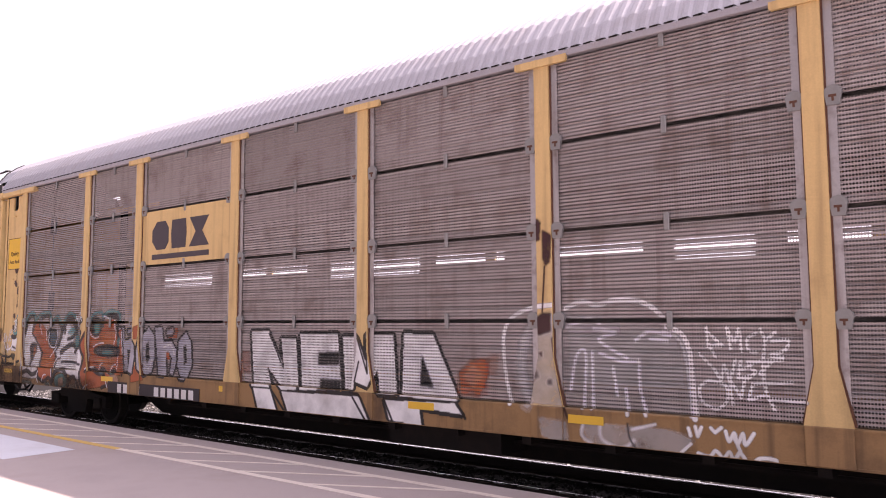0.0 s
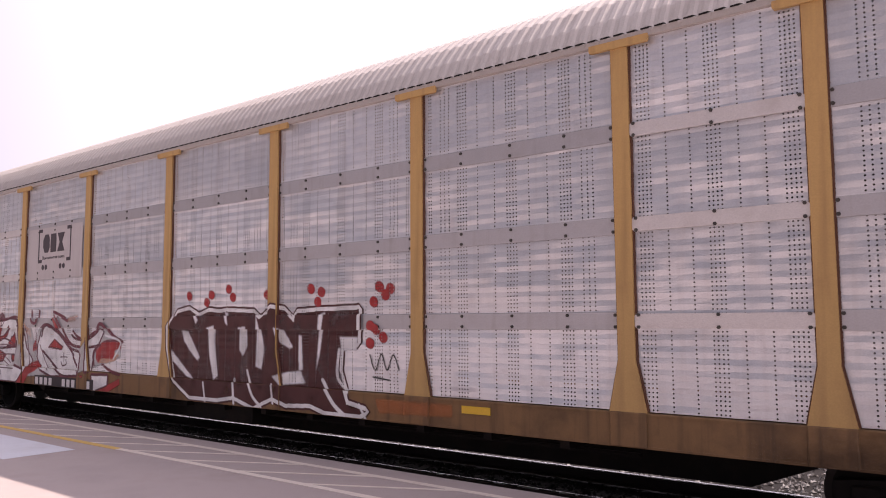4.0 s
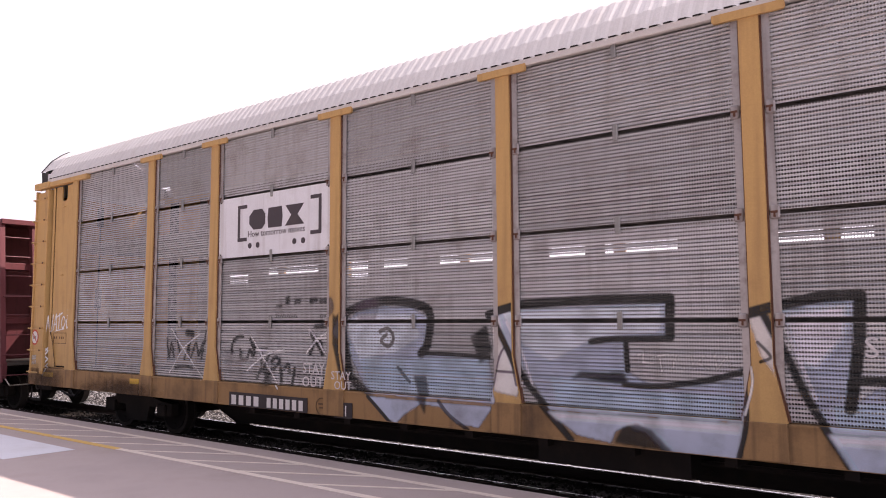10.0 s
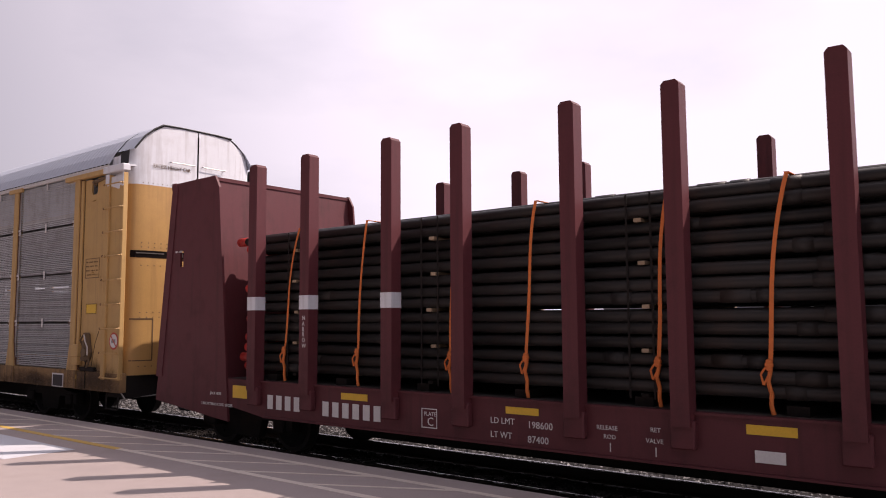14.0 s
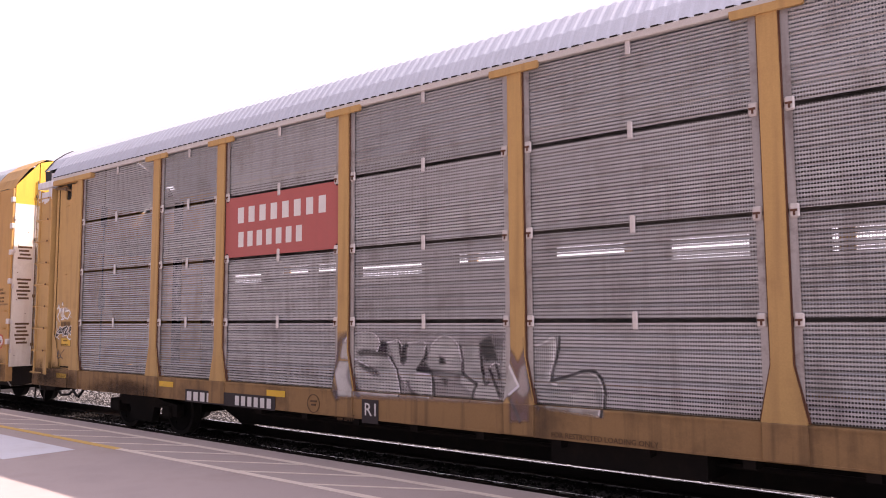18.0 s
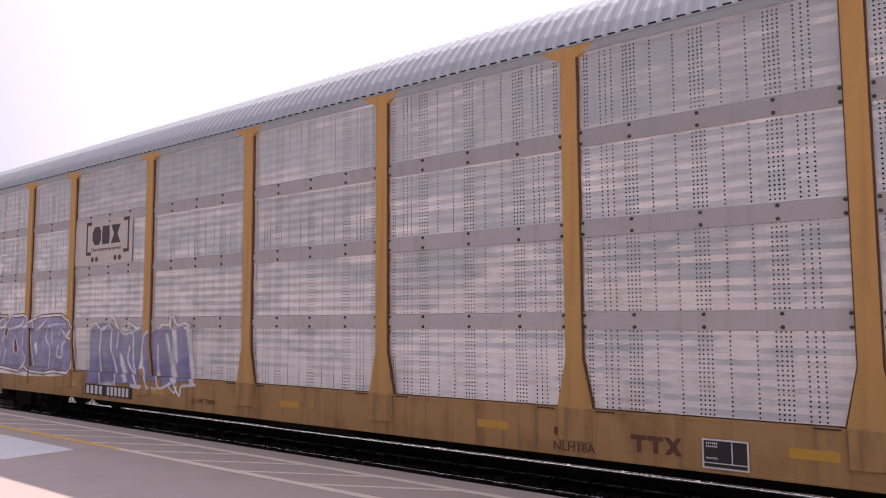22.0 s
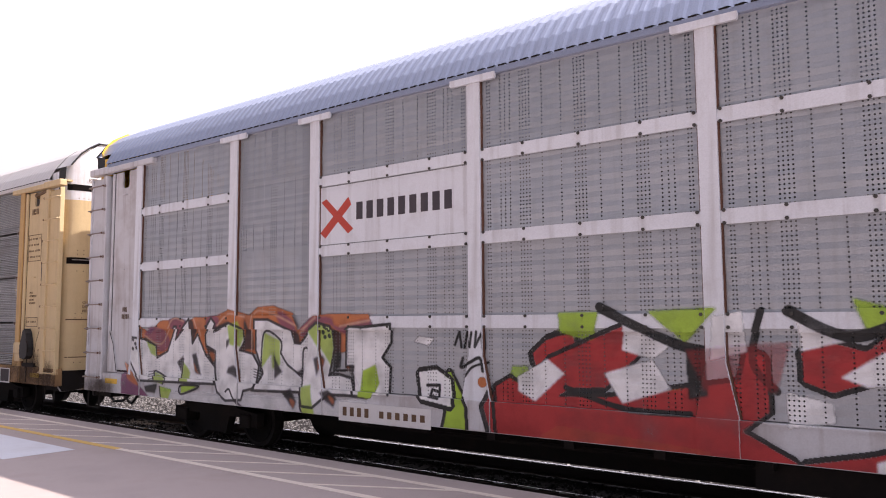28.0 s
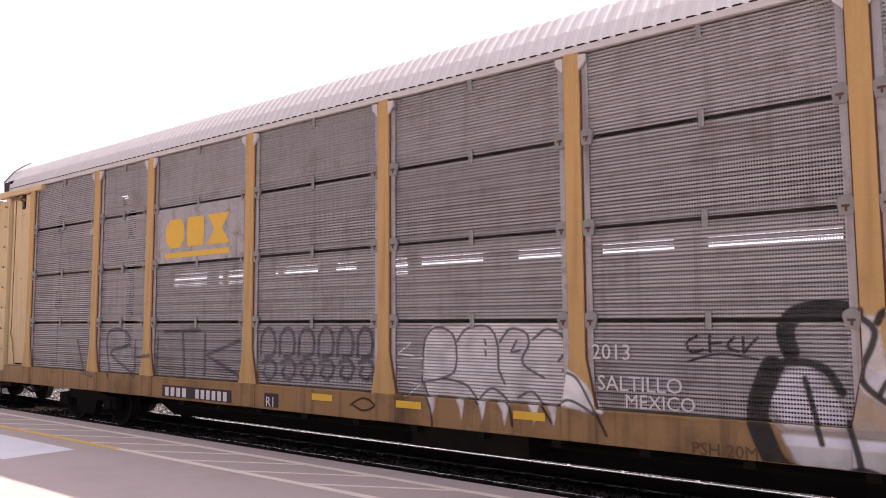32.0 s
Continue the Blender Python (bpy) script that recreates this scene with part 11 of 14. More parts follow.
C.line("G", 0.055, [(-8.47, 1.02), (-8.60, 1.80), (-8.00, 1.87), (-7.81, 1.63), (-8.46, 1.45), (-7.55, 1.06)], cover=0.75, soft=0.03)
C.line("G", 0.055, [(-7.61, 1.69), (-7.61, 1.10)], False, cover=0.75, soft=0.03)
C.line("G", 0.055, [(-6.87, 1.76), (-6.89, 1.10)], False, cover=0.75, soft=0.03)
C.line("G", 0.055, [(-7.64, 1.39), (-6.85, 1.46)], False, cover=0.75, soft=0.03)
C.line("G", 0.055, [(-6.67, 1.86), (-5.62, 1.89)], False, cover=0.75, soft=0.03)
C.line("G", 0.055, [(-6.11, 1.86), (-6.03, 1.11)], False, cover=0.75, soft=0.03)
C.line("G", 0.055, [(-5.46, 1.82), (-5.46, 1.17)], False, cover=0.75, soft=0.03)
C.line("G", 0.055, [(-4.56, 1.73), (-5.42, 1.49), (-4.49, 1.16)], False, cover=0.75, soft=0.03)
C.line("G", 0.055, [(-9.76, 1.67), (-9.46, 1.06), (-9.00, 1.02)], False, cover=0.75, soft=0.03)
C.line("G", 0.055, [(-4.02, 1.52), (-4.00, 1.81), (-3.84, 1.93), (-3.70, 1.82), (-3.70, 1.56), (-3.91, 1.50)], cover=0.75, soft=0.03)
C.line("G", 0.055, [(-3.98, 1.42), (-3.77, 1.46), (-3.65, 1.33), (-3.79, 1.17), (-3.95, 1.24), (-3.91, 1.34)], cover=0.75, soft=0.03)
C.line("G", 0.055, [(-3.58, 1.53), (-3.55, 1.82), (-3.40, 1.93), (-3.26, 1.82), (-3.27, 1.57), (-3.47, 1.51)], cover=0.75, soft=0.03)
C.line("G", 0.055, [(-3.54, 1.43), (-3.33, 1.47), (-3.22, 1.34), (-3.35, 1.19), (-3.51, 1.26), (-3.46, 1.36)], cover=0.75, soft=0.03)
C.line("G", 0.055, [(-3.15, 1.54), (-3.12, 1.82), (-2.98, 1.93), (-2.84, 1.82), (-2.85, 1.58), (-3.04, 1.52)], cover=0.75, soft=0.03)
C.line("G", 0.055, [(-3.11, 1.44), (-2.91, 1.48), (-2.81, 1.36), (-2.93, 1.20), (-3.08, 1.27), (-3.04, 1.37)], cover=0.75, soft=0.03)
C.line("G", 0.055, [(-2.73, 1.54), (-2.71, 1.82), (-2.57, 1.94), (-2.44, 1.83), (-2.45, 1.59), (-2.64, 1.53)], cover=0.75, soft=0.03)
C.line("G", 0.055, [(-2.70, 1.45), (-2.51, 1.49), (-2.41, 1.37), (-2.53, 1.22), (-2.67, 1.29), (-2.63, 1.38)], cover=0.75, soft=0.03)
C.line("G", 0.055, [(-2.34, 1.55), (-2.31, 1.83), (-2.18, 1.94), (-2.05, 1.83), (-2.06, 1.59), (-2.24, 1.54)], cover=0.75, soft=0.03)
C.line("G", 0.055, [(-2.30, 1.46), (-2.12, 1.50), (-2.02, 1.38), (-2.14, 1.23), (-2.28, 1.30), (-2.24, 1.39)], cover=0.75, soft=0.03)
C.line("G", 0.055, [(-1.95, 1.56), (-1.93, 1.83), (-1.80, 1.94), (-1.68, 1.83), (-1.69, 1.60), (-1.86, 1.54)], cover=0.75, soft=0.03)
C.line("G", 0.055, [(-1.92, 1.47), (-1.74, 1.51), (-1.65, 1.39), (-1.77, 1.25), (-1.90, 1.31), (-1.86, 1.40)], cover=0.75, soft=0.03)
C.line("K", 0.025, [(-2.03, 0.91), (-1.79, 1.01), (-1.56, 0.93), (-1.79, 0.85), (-1.98, 0.91)])
C.apply("black-outlined grey and white spray-painted letters on the lower side")

C = Paint(CARS["seventh"], "columns", -13.7, -4.4, 0.74, 2.6)
C.fill("A", [(-11.77, 1.98), (-11.48, 1.80), (-11.10, 2.05), (-10.47, 2.08), (-10.31, 2.00), (-10.06, 2.11), (-9.59, 2.11), (-9.15, 2.23), (-8.67, 2.13), (-8.47, 2.25), (-8.10, 2.27), (-7.63, 2.15), (-7.48, 1.90), (-7.15, 2.11), (-6.80, 2.14), (-6.04, 2.12), (-6.06, 1.62), (-11.67, 1.44)], 0.9)
C.fill("I", [(-11.67, 1.80), (-11.38, 1.95), (-11.01, 1.88), (-10.83, 1.66), (-11.10, 1.52), (-11.48, 1.71)], 0.75, bent=True)
C.fill("I", [(-10.82, 2.07), (-10.35, 2.07), (-10.27, 1.95), (-10.63, 1.80)], 0.75, bent=True)
C.fill("I", [(-9.70, 2.11), (-9.40, 2.09), (-9.48, 1.86), (-9.73, 1.87)], 0.75, bent=True)
C.fill("I", [(-7.98, 2.19), (-7.61, 2.05), (-7.56, 1.87), (-7.87, 1.98)], 0.75, bent=True)
C.fill("I", [(-7.48, 1.87), (-7.20, 2.08), (-6.80, 2.08), (-6.66, 1.96), (-6.04, 2.05), (-6.05, 1.84), (-6.57, 1.86), (-6.90, 2.00), (-7.37, 1.81)], 0.75, bent=True)
C.fill("I", [(-12.31, 1.11), (-11.82, 0.96), (-11.34, 0.71), (-11.06, 0.60), (-11.72, 0.47), (-12.21, 0.46)], 0.85, bent=True)
C.fill("A", [(-12.29, 1.30), (-12.03, 1.20), (-11.70, 0.92), (-12.08, 1.02)], 0.8, bent=True)
C.fill("W", [(-11.06, 0.85), (-6.08, 0.98), (-6.10, 0.69), (-6.48, 0.61), (-10.93, 0.49)], 0.55)
C.fill("W", [(-12.00, 1.76), (-11.67, 1.73), (-11.27, 1.62), (-11.23, 1.41), (-10.90, 1.53), (-10.68, 1.95), (-10.60, 1.95), (-10.67, 1.73), (-10.24, 2.08), (-10.17, 1.67), (-10.03, 1.83), (-9.79, 1.50), (-9.53, 1.31), (-9.49, 1.04), (-11.72, 1.00), (-12.04, 1.35)])
C.fill("W", [(-9.81, 1.81), (-9.71, 1.98), (-9.61, 2.09), (-9.50, 2.00), (-9.58, 1.87), (-9.12, 2.01), (-8.81, 1.92), (-8.77, 1.72), (-8.89, 1.59), (-8.57, 1.54), (-8.41, 1.36), (-8.48, 1.02), (-8.73, 0.97), (-8.78, 0.83), (-9.15, 0.80), (-9.40, 0.92), (-9.52, 1.19), (-9.53, 1.56), (-9.78, 1.64)])
C.fill("W", [(-8.50, 2.06), (-8.17, 2.06), (-7.67, 1.90), (-7.59, 1.72), (-7.47, 1.71), (-7.26, 1.90), (-7.08, 2.01), (-6.81, 1.96), (-6.75, 1.65), (-6.85, 1.29), (-6.64, 1.30), (-6.41, 1.26), (-6.36, 1.03), (-6.83, 1.02), (-7.14, 0.82), (-7.39, 0.83), (-7.44, 1.02), (-8.53, 0.99), (-8.31, 1.25), (-8.49, 1.60)])
C.fill("W", [(-6.51, 1.91), (-6.43, 1.96), (-6.21, 1.95), (-6.15, 1.67), (-6.07, 1.39), (-6.08, 1.02), (-6.36, 1.03), (-6.38, 1.42), (-6.52, 1.41)])
C.fill("Y", [(-11.62, 1.73), (-11.28, 1.65), (-11.25, 1.42), (-11.43, 1.48)], 0.9)
C.fill("Y", [(-11.29, 1.17), (-10.92, 1.08), (-10.97, 0.97), (-11.26, 1.02)], 0.9)
C.fill("Y", [(-11.06, 0.93), (-10.69, 0.89), (-10.79, 0.72), (-11.01, 0.66)], 0.9)
C.fill("Y", [(-10.44, 1.38), (-10.22, 1.22), (-10.23, 1.02), (-10.47, 1.03)], 0.9)
C.fill("Y", [(-10.41, 0.97), (-9.92, 0.98), (-10.40, 0.84)], 0.9)
C.fill("Y", [(-9.15, 1.97), (-8.91, 2.04), (-8.77, 1.83), (-8.88, 1.64), (-9.08, 1.67)], 0.9)
C.fill("Y", [(-8.29, 1.87), (-7.92, 1.75), (-7.91, 1.39), (-8.10, 1.32), (-8.12, 1.55), (-8.36, 1.31)], 0.9)
C.fill("Y", [(-7.26, 1.89), (-7.08, 2.01), (-6.83, 1.95), (-6.75, 1.75), (-6.81, 1.40), (-6.97, 1.58), (-7.16, 1.79)], 0.9)
C.fill("Y", [(-7.40, 1.10), (-7.18, 1.14), (-7.15, 0.92), (-7.08, 0.72), (-7.35, 0.71), (-7.42, 0.90)], 0.9)
C.fill("Y", [(-6.31, 1.27), (-6.08, 1.33), (-6.08, 1.05), (-6.20, 1.07)], 0.9)
C.line("K", 0.042, [(-12.00, 1.76), (-11.67, 1.73), (-11.27, 1.62), (-11.23, 1.41), (-10.90, 1.53), (-10.68, 1.95), (-10.60, 1.95), (-10.67, 1.73), (-10.24, 2.08), (-10.17, 1.67), (-10.03, 1.83), (-9.79, 1.50), (-9.53, 1.31), (-9.49, 1.04), (-11.72, 1.00), (-12.04, 1.35), (-12.00, 1.76)], False, cover=0.95, soft=0.014)
C.line("K", 0.042, [(-9.81, 1.81), (-9.71, 1.98), (-9.61, 2.09), (-9.50, 2.00), (-9.58, 1.87), (-9.12, 2.01), (-8.81, 1.92), (-8.77, 1.72), (-8.89, 1.59), (-8.57, 1.54), (-8.41, 1.36), (-8.48, 1.02), (-8.73, 0.97), (-8.78, 0.83), (-9.15, 0.80), (-9.40, 0.92), (-9.52, 1.19), (-9.53, 1.56), (-9.78, 1.64), (-9.81, 1.81)], False, cover=0.95, soft=0.014)
C.line("K", 0.042, [(-8.50, 2.06), (-8.17, 2.06), (-7.67, 1.90), (-7.59, 1.72), (-7.47, 1.71), (-7.26, 1.90), (-7.08, 2.01), (-6.81, 1.96), (-6.75, 1.65), (-6.85, 1.29), (-6.64, 1.30), (-6.41, 1.26), (-6.36, 1.03), (-6.83, 1.02), (-7.14, 0.82), (-7.39, 0.83), (-7.44, 1.02), (-8.53, 0.99), (-8.31, 1.25), (-8.49, 1.60), (-8.50, 2.06)], False, cover=0.95, soft=0.014)
C.line("K", 0.042, [(-6.51, 1.91), (-6.43, 1.96), (-6.21, 1.95), (-6.15, 1.67), (-6.07, 1.39), (-6.08, 1.02), (-6.36, 1.03), (-6.38, 1.42), (-6.52, 1.41), (-6.51, 1.91)], False, cover=0.95, soft=0.014)
C.line("K", 0.036, [(-11.63, 1.76), (-11.27, 1.65), (-11.23, 1.41)], False, cover=0.95)
C.line("K", 0.036, [(-11.26, 1.02), (-11.29, 1.18), (-10.92, 1.08), (-10.97, 0.97)], cover=0.95)
C.line("K", 0.036, [(-10.48, 1.03), (-10.41, 1.41)], False, cover=0.95)
C.line("K", 0.036, [(-10.42, 0.97), (-9.90, 0.98), (-10.40, 0.83), (-10.42, 0.97)], cover=0.95)
C.line("K", 0.036, [(-8.36, 1.29), (-8.29, 1.87), (-7.91, 1.75), (-7.90, 1.56)], cover=0.95)
C.line("K", 0.036, [(-7.42, 1.04), (-7.41, 1.37), (-7.39, 1.63), (-7.26, 1.64)], cover=0.95)
C.line("K", 0.036, [(-7.42, 1.02), (-7.41, 0.79), (-7.28, 0.71), (-7.16, 0.72)], cover=0.95)
C.line("K", 0.036, [(-6.32, 1.27), (-6.07, 1.35)], False, cover=0.95)
C.line("K", 0.036, [(-6.32, 1.27), (-6.20, 1.06)], False, cover=0.95)
C.line("K", 0.036, [(-7.90, 1.56), (-7.75, 1.40), (-7.45, 1.25)], False, cover=0.95)
C.line("K", 0.036, [(-6.86, 1.28), (-6.74, 1.35), (-6.50, 1.36)], False, cover=0.95)
C.line("K", 0.036, [(-9.52, 1.19), (-9.48, 1.04)], False, cover=0.95)
C.line("K", 0.036, [(-9.15, 0.94), (-9.06, 0.98), (-8.95, 0.84), (-8.74, 0.72), (-8.48, 0.68)], cover=0.95)
C.line("K", 0.036, [(-11.06, 0.92), (-10.99, 0.65)], False, cover=0.95)
C.fill("K", [(-10.61, 1.35), (-10.41, 1.48), (-10.47, 1.19)], 0.95)
C.fill("K", [(-10.17, 1.49), (-10.05, 1.52), (-9.90, 1.16), (-10.07, 1.19)], 0.95)
C.fill("K", [(-9.20, 1.73), (-9.07, 1.77), (-9.10, 1.67), (-9.20, 1.57)], 0.95)
C.fill("K", [(-9.15, 1.23), (-9.10, 1.32), (-8.96, 1.36), (-8.85, 1.26), (-8.89, 1.16), (-9.00, 1.20)], 0.95)
C.fill("K", [(-8.07, 1.58), (-8.00, 1.45), (-7.86, 1.29), (-8.04, 1.18)], 0.95)
C.fill("K", [(-7.13, 1.51), (-7.00, 1.55), (-6.94, 1.49), (-7.06, 1.26)], 0.95)
C.fill("K", [(-7.81, 0.99), (-7.62, 1.07), (-7.49, 0.88), (-7.56, 0.77)], 0.95)
C.fill("K", [(-6.99, 1.04), (-6.84, 1.09), (-6.66, 0.98), (-6.72, 0.85), (-6.89, 0.93)], 0.95)
C.fill("K", [(-7.57, 1.29), (-7.38, 1.37), (-7.41, 1.22)], 0.95)
C.fill("K", [(-10.22, 2.08), (-10.17, 1.67), (-10.05, 1.88), (-10.12, 2.05)], 0.95)
C.fill("K", [(-7.65, 1.91), (-7.50, 1.85), (-7.47, 1.71), (-7.59, 1.72)], 0.95)
C.fill("K", [(-6.81, 1.96), (-6.61, 1.86), (-6.63, 1.41), (-6.78, 1.34), (-6.74, 1.65)], 0.95)
C.fill("K", [(-8.74, 2.07), (-8.56, 1.83), (-8.53, 1.60), (-8.85, 1.59), (-8.75, 1.83)], 0.95)
C.fill("K", [(-6.51, 1.41), (-6.39, 1.44), (-6.38, 1.26)], 0.95)
C.fill("K", [(-11.55, 0.91), (-11.13, 0.97), (-11.19, 0.81), (-11.49, 0.81)], 0.95)
C.fill("K", [(-9.53, 1.95), (-9.15, 2.04), (-9.11, 2.00), (-9.57, 1.86)], 0.95)
C.fill("K", [(-9.78, 1.64), (-9.53, 1.57), (-9.53, 1.32), (-9.68, 1.41)], 0.95)
C.fill("A", [(-7.03, 1.50), (-6.96, 1.48), (-7.02, 1.34)], 0.7, bent=True)
C.fill("A", [(-7.64, 0.91), (-7.53, 0.88), (-7.57, 0.79)], 0.7, bent=True)
C.fill("A", [(-6.83, 1.00), (-6.72, 0.97), (-6.73, 0.89)], 0.7, bent=True)
C.fill("A", [(-10.13, 1.37), (-10.02, 1.23), (-9.96, 1.17), (-10.07, 1.23)], 0.7, bent=True)
C.fill("A", [(-9.68, 1.53), (-9.54, 1.51), (-9.57, 1.39)], 0.7, bent=True)
C.fill("A", [(-6.50, 1.41), (-6.46, 1.40), (-6.47, 1.36)], 0.7, bent=True)
C.line("K", 0.060, [(-6.93, 1.96), (-6.92, 1.95)], cover=0.95)
C.line("K", 0.060, [(-6.99, 1.88), (-6.98, 1.87)], cover=0.95)
C.line("K", 0.060, [(-6.88, 1.91), (-6.87, 1.91)], cover=0.95)
C.line("K", 0.060, [(-6.86, 1.83), (-6.85, 1.82)], cover=0.95)
C.line("K", 0.060, [(-6.78, 1.88), (-6.78, 1.88)], cover=0.95)
C.line("K", 0.060, [(-6.95, 1.81), (-6.94, 1.81)], cover=0.95)
C.line("K", 0.060, [(-11.95, 1.72), (-11.93, 1.71)], cover=0.95)
C.line("K", 0.060, [(-11.87, 1.65), (-11.85, 1.64)], cover=0.95)
C.line("K", 0.060, [(-11.95, 1.56), (-11.93, 1.55)], cover=0.95)
C.line("K", 0.060, [(-11.83, 1.58), (-11.81, 1.57)], cover=0.95)
C.line("F", 0.030, [(-11.67, 1.80), (-11.10, 1.65), (-10.73, 2.07), (-10.39, 2.04)], cover=0.75, soft=0.03)
C.line("F", 0.030, [(-10.10, 2.08), (-9.94, 1.81)], cover=0.75, soft=0.03)
C.line("F", 0.030, [(-9.44, 1.97), (-9.15, 2.15), (-8.74, 2.10)], cover=0.75, soft=0.03)
C.line("F", 0.030, [(-8.59, 1.60), (-8.54, 2.15), (-8.10, 2.15), (-7.53, 1.97)], cover=0.75, soft=0.03)
C.line("F", 0.030, [(-7.48, 1.86), (-7.10, 2.08)], cover=0.75, soft=0.03)
C.line("F", 0.030, [(-6.61, 1.96), (-6.04, 2.04)], cover=0.75, soft=0.03)
C.line("K", 0.018, [(-11.48, 1.16), (-11.29, 1.18)], False, cover=0.8)
C.line("K", 0.018, [(-11.48, 1.11), (-11.29, 1.14)], False, cover=0.8)
C.line("K", 0.018, [(-11.43, 1.08), (-11.29, 1.10)], False, cover=0.8)
C.line("K", 0.018, [(-11.43, 1.03), (-11.24, 1.06)], False, cover=0.8)
C.line("K", 0.018, [(-8.53, 1.31), (-8.36, 1.28)], False, cover=0.8)
C.line("K", 0.018, [(-8.53, 1.27), (-8.36, 1.24)], False, cover=0.8)
C.line("K", 0.018, [(-8.53, 1.23), (-8.36, 1.20)], False, cover=0.8)
C.line("K", 0.018, [(-8.53, 1.19), (-8.37, 1.16)], False, cover=0.8)
C.fill("W", [(-6.20, 1.95), (-5.67, 1.99), (-5.68, 1.75), (-5.84, 1.55), (-5.69, 1.43), (-5.71, 1.08), (-6.22, 1.04), (-6.37, 1.32)])
C.fill("Y", [(-6.20, 1.37), (-5.96, 1.46), (-5.89, 1.22), (-6.02, 1.01), (-6.26, 1.03)])
C.line("K", 0.042, [(-6.20, 1.95), (-5.67, 1.99), (-5.68, 1.75), (-5.84, 1.55), (-5.69, 1.43), (-5.71, 1.08)], False)
C.apply("white and lime spray-painted letters on an orange and purple ground", "graffiti", 0.0025)

C = Paint(CARS["sixth"], "columns", -13.3, -6.3, 0.9, 2.4)
C.fill("P", [(-12.46, 1.84), (-12.30, 2.09), (-12.05, 2.18), (-11.41, 2.14), (-11.18, 2.02), (-11.07, 1.94), (-10.82, 2.11), (-10.47, 2.16), (-10.14, 2.14), (-10.21, 2.00), (-10.15, 1.94), (-9.83, 2.15), (-9.18, 2.17), (-9.04, 2.12), (-9.02, 1.99), (-8.75, 2.07), (-8.44, 2.13), (-7.96, 2.15), (-7.56, 2.15), (-7.14, 2.04), (-7.06, 1.91), (-7.28, 1.74), (-7.04, 1.67), (-6.97, 1.43), (-7.02, 1.14), (-7.15, 1.05), (-7.77, 1.06), (-8.18, 1.01), (-8.83, 1.03), (-9.09, 1.13), (-9.37, 1.01), (-10.16, 1.06), (-11.11, 1.08), (-11.72, 1.04), (-12.21, 1.16), (-12.43, 1.57)])
C.edge("P", "W", 0.045)
C.edge("W", "M", 0.020)
C.line("W", 0.040, [(-12.43, 1.69), (-12.13, 1.73), (-12.17, 1.94), (-12.01, 1.82), (-12.05, 1.67), (-12.39, 1.57)])
C.line("W", 0.040, [(-12.39, 1.56), (-12.21, 1.19), (-11.80, 1.05)])
C.line("W", 0.040, [(-11.87, 2.11), (-11.72, 1.94), (-11.80, 1.64), (-11.80, 1.09)])
C.line("W", 0.040, [(-11.72, 1.85), (-11.41, 2.00), (-11.18, 1.97), (-11.11, 1.77), (-11.34, 1.65)])
C.line("W", 0.040, [(-11.26, 1.60), (-11.11, 1.38), (-11.15, 1.10)])
C.line("W", 0.040, [(-11.07, 1.91), (-10.68, 1.97), (-10.21, 2.13)])
C.line("W", 0.040, [(-11.00, 1.55), (-10.90, 1.17), (-11.04, 1.10)])
C.line("W", 0.040, [(-10.54, 1.89), (-10.15, 1.92), (-10.35, 1.62)])
C.line("W", 0.040, [(-10.21, 1.86), (-9.65, 1.92), (-9.30, 1.99), (-9.18, 2.14)])
C.line("W", 0.040, [(-10.15, 1.42), (-10.29, 1.10)])
C.line("W", 0.040, [(-9.24, 1.95), (-9.31, 1.55), (-9.03, 1.27), (-9.26, 1.04)])
C.line("W", 0.040, [(-8.80, 2.04), (-8.70, 1.88), (-8.39, 1.95), (-8.15, 2.09)])
C.line("W", 0.040, [(-8.94, 1.75), (-8.87, 1.47), (-8.72, 1.15)])
C.line("W", 0.040, [(-8.15, 1.95), (-8.21, 1.68), (-8.02, 1.51), (-8.04, 1.11)])
C.line("W", 0.040, [(-8.06, 1.95), (-7.74, 1.99), (-7.27, 1.99)])
C.line("W", 0.040, [(-7.96, 1.95), (-7.93, 1.60)])
C.line("W", 0.040, [(-7.66, 1.56), (-7.72, 1.35), (-7.48, 1.34), (-7.49, 1.57), (-7.32, 1.66)])
C.line("W", 0.040, [(-7.32, 1.74), (-7.56, 1.89), (-7.63, 1.78)])
C.fill("W", [(-11.69, 1.36), (-11.53, 1.71), (-11.35, 1.55), (-11.41, 1.34)])
C.fill("W", [(-10.79, 1.58), (-10.67, 1.70), (-10.45, 1.38), (-10.60, 1.28), (-10.77, 1.37)])
C.fill("W", [(-9.77, 1.63), (-9.68, 1.77), (-9.51, 1.45), (-9.57, 1.32), (-9.77, 1.41)])
C.fill("W", [(-8.76, 1.55), (-8.65, 1.64), (-8.58, 1.44), (-8.64, 1.34)])
C.fill("W", [(-10.28, 1.78), (-10.15, 2.00), (-10.02, 1.89), (-10.12, 1.68)])
C.fill("W", [(-9.30, 1.87), (-9.07, 1.99), (-8.96, 1.97), (-9.24, 1.77)])
C.fill("W", [(-7.28, 1.76), (-7.03, 1.91), (-6.97, 1.89), (-7.22, 1.70)])
C.fill("M", [(-11.64, 1.37), (-11.52, 1.64), (-11.41, 1.53), (-11.46, 1.37)])
C.fill("M", [(-10.74, 1.57), (-10.66, 1.65), (-10.49, 1.39), (-10.60, 1.32), (-10.73, 1.39)])
C.fill("M", [(-9.73, 1.62), (-9.67, 1.71), (-9.55, 1.44), (-9.60, 1.35), (-9.72, 1.43)])
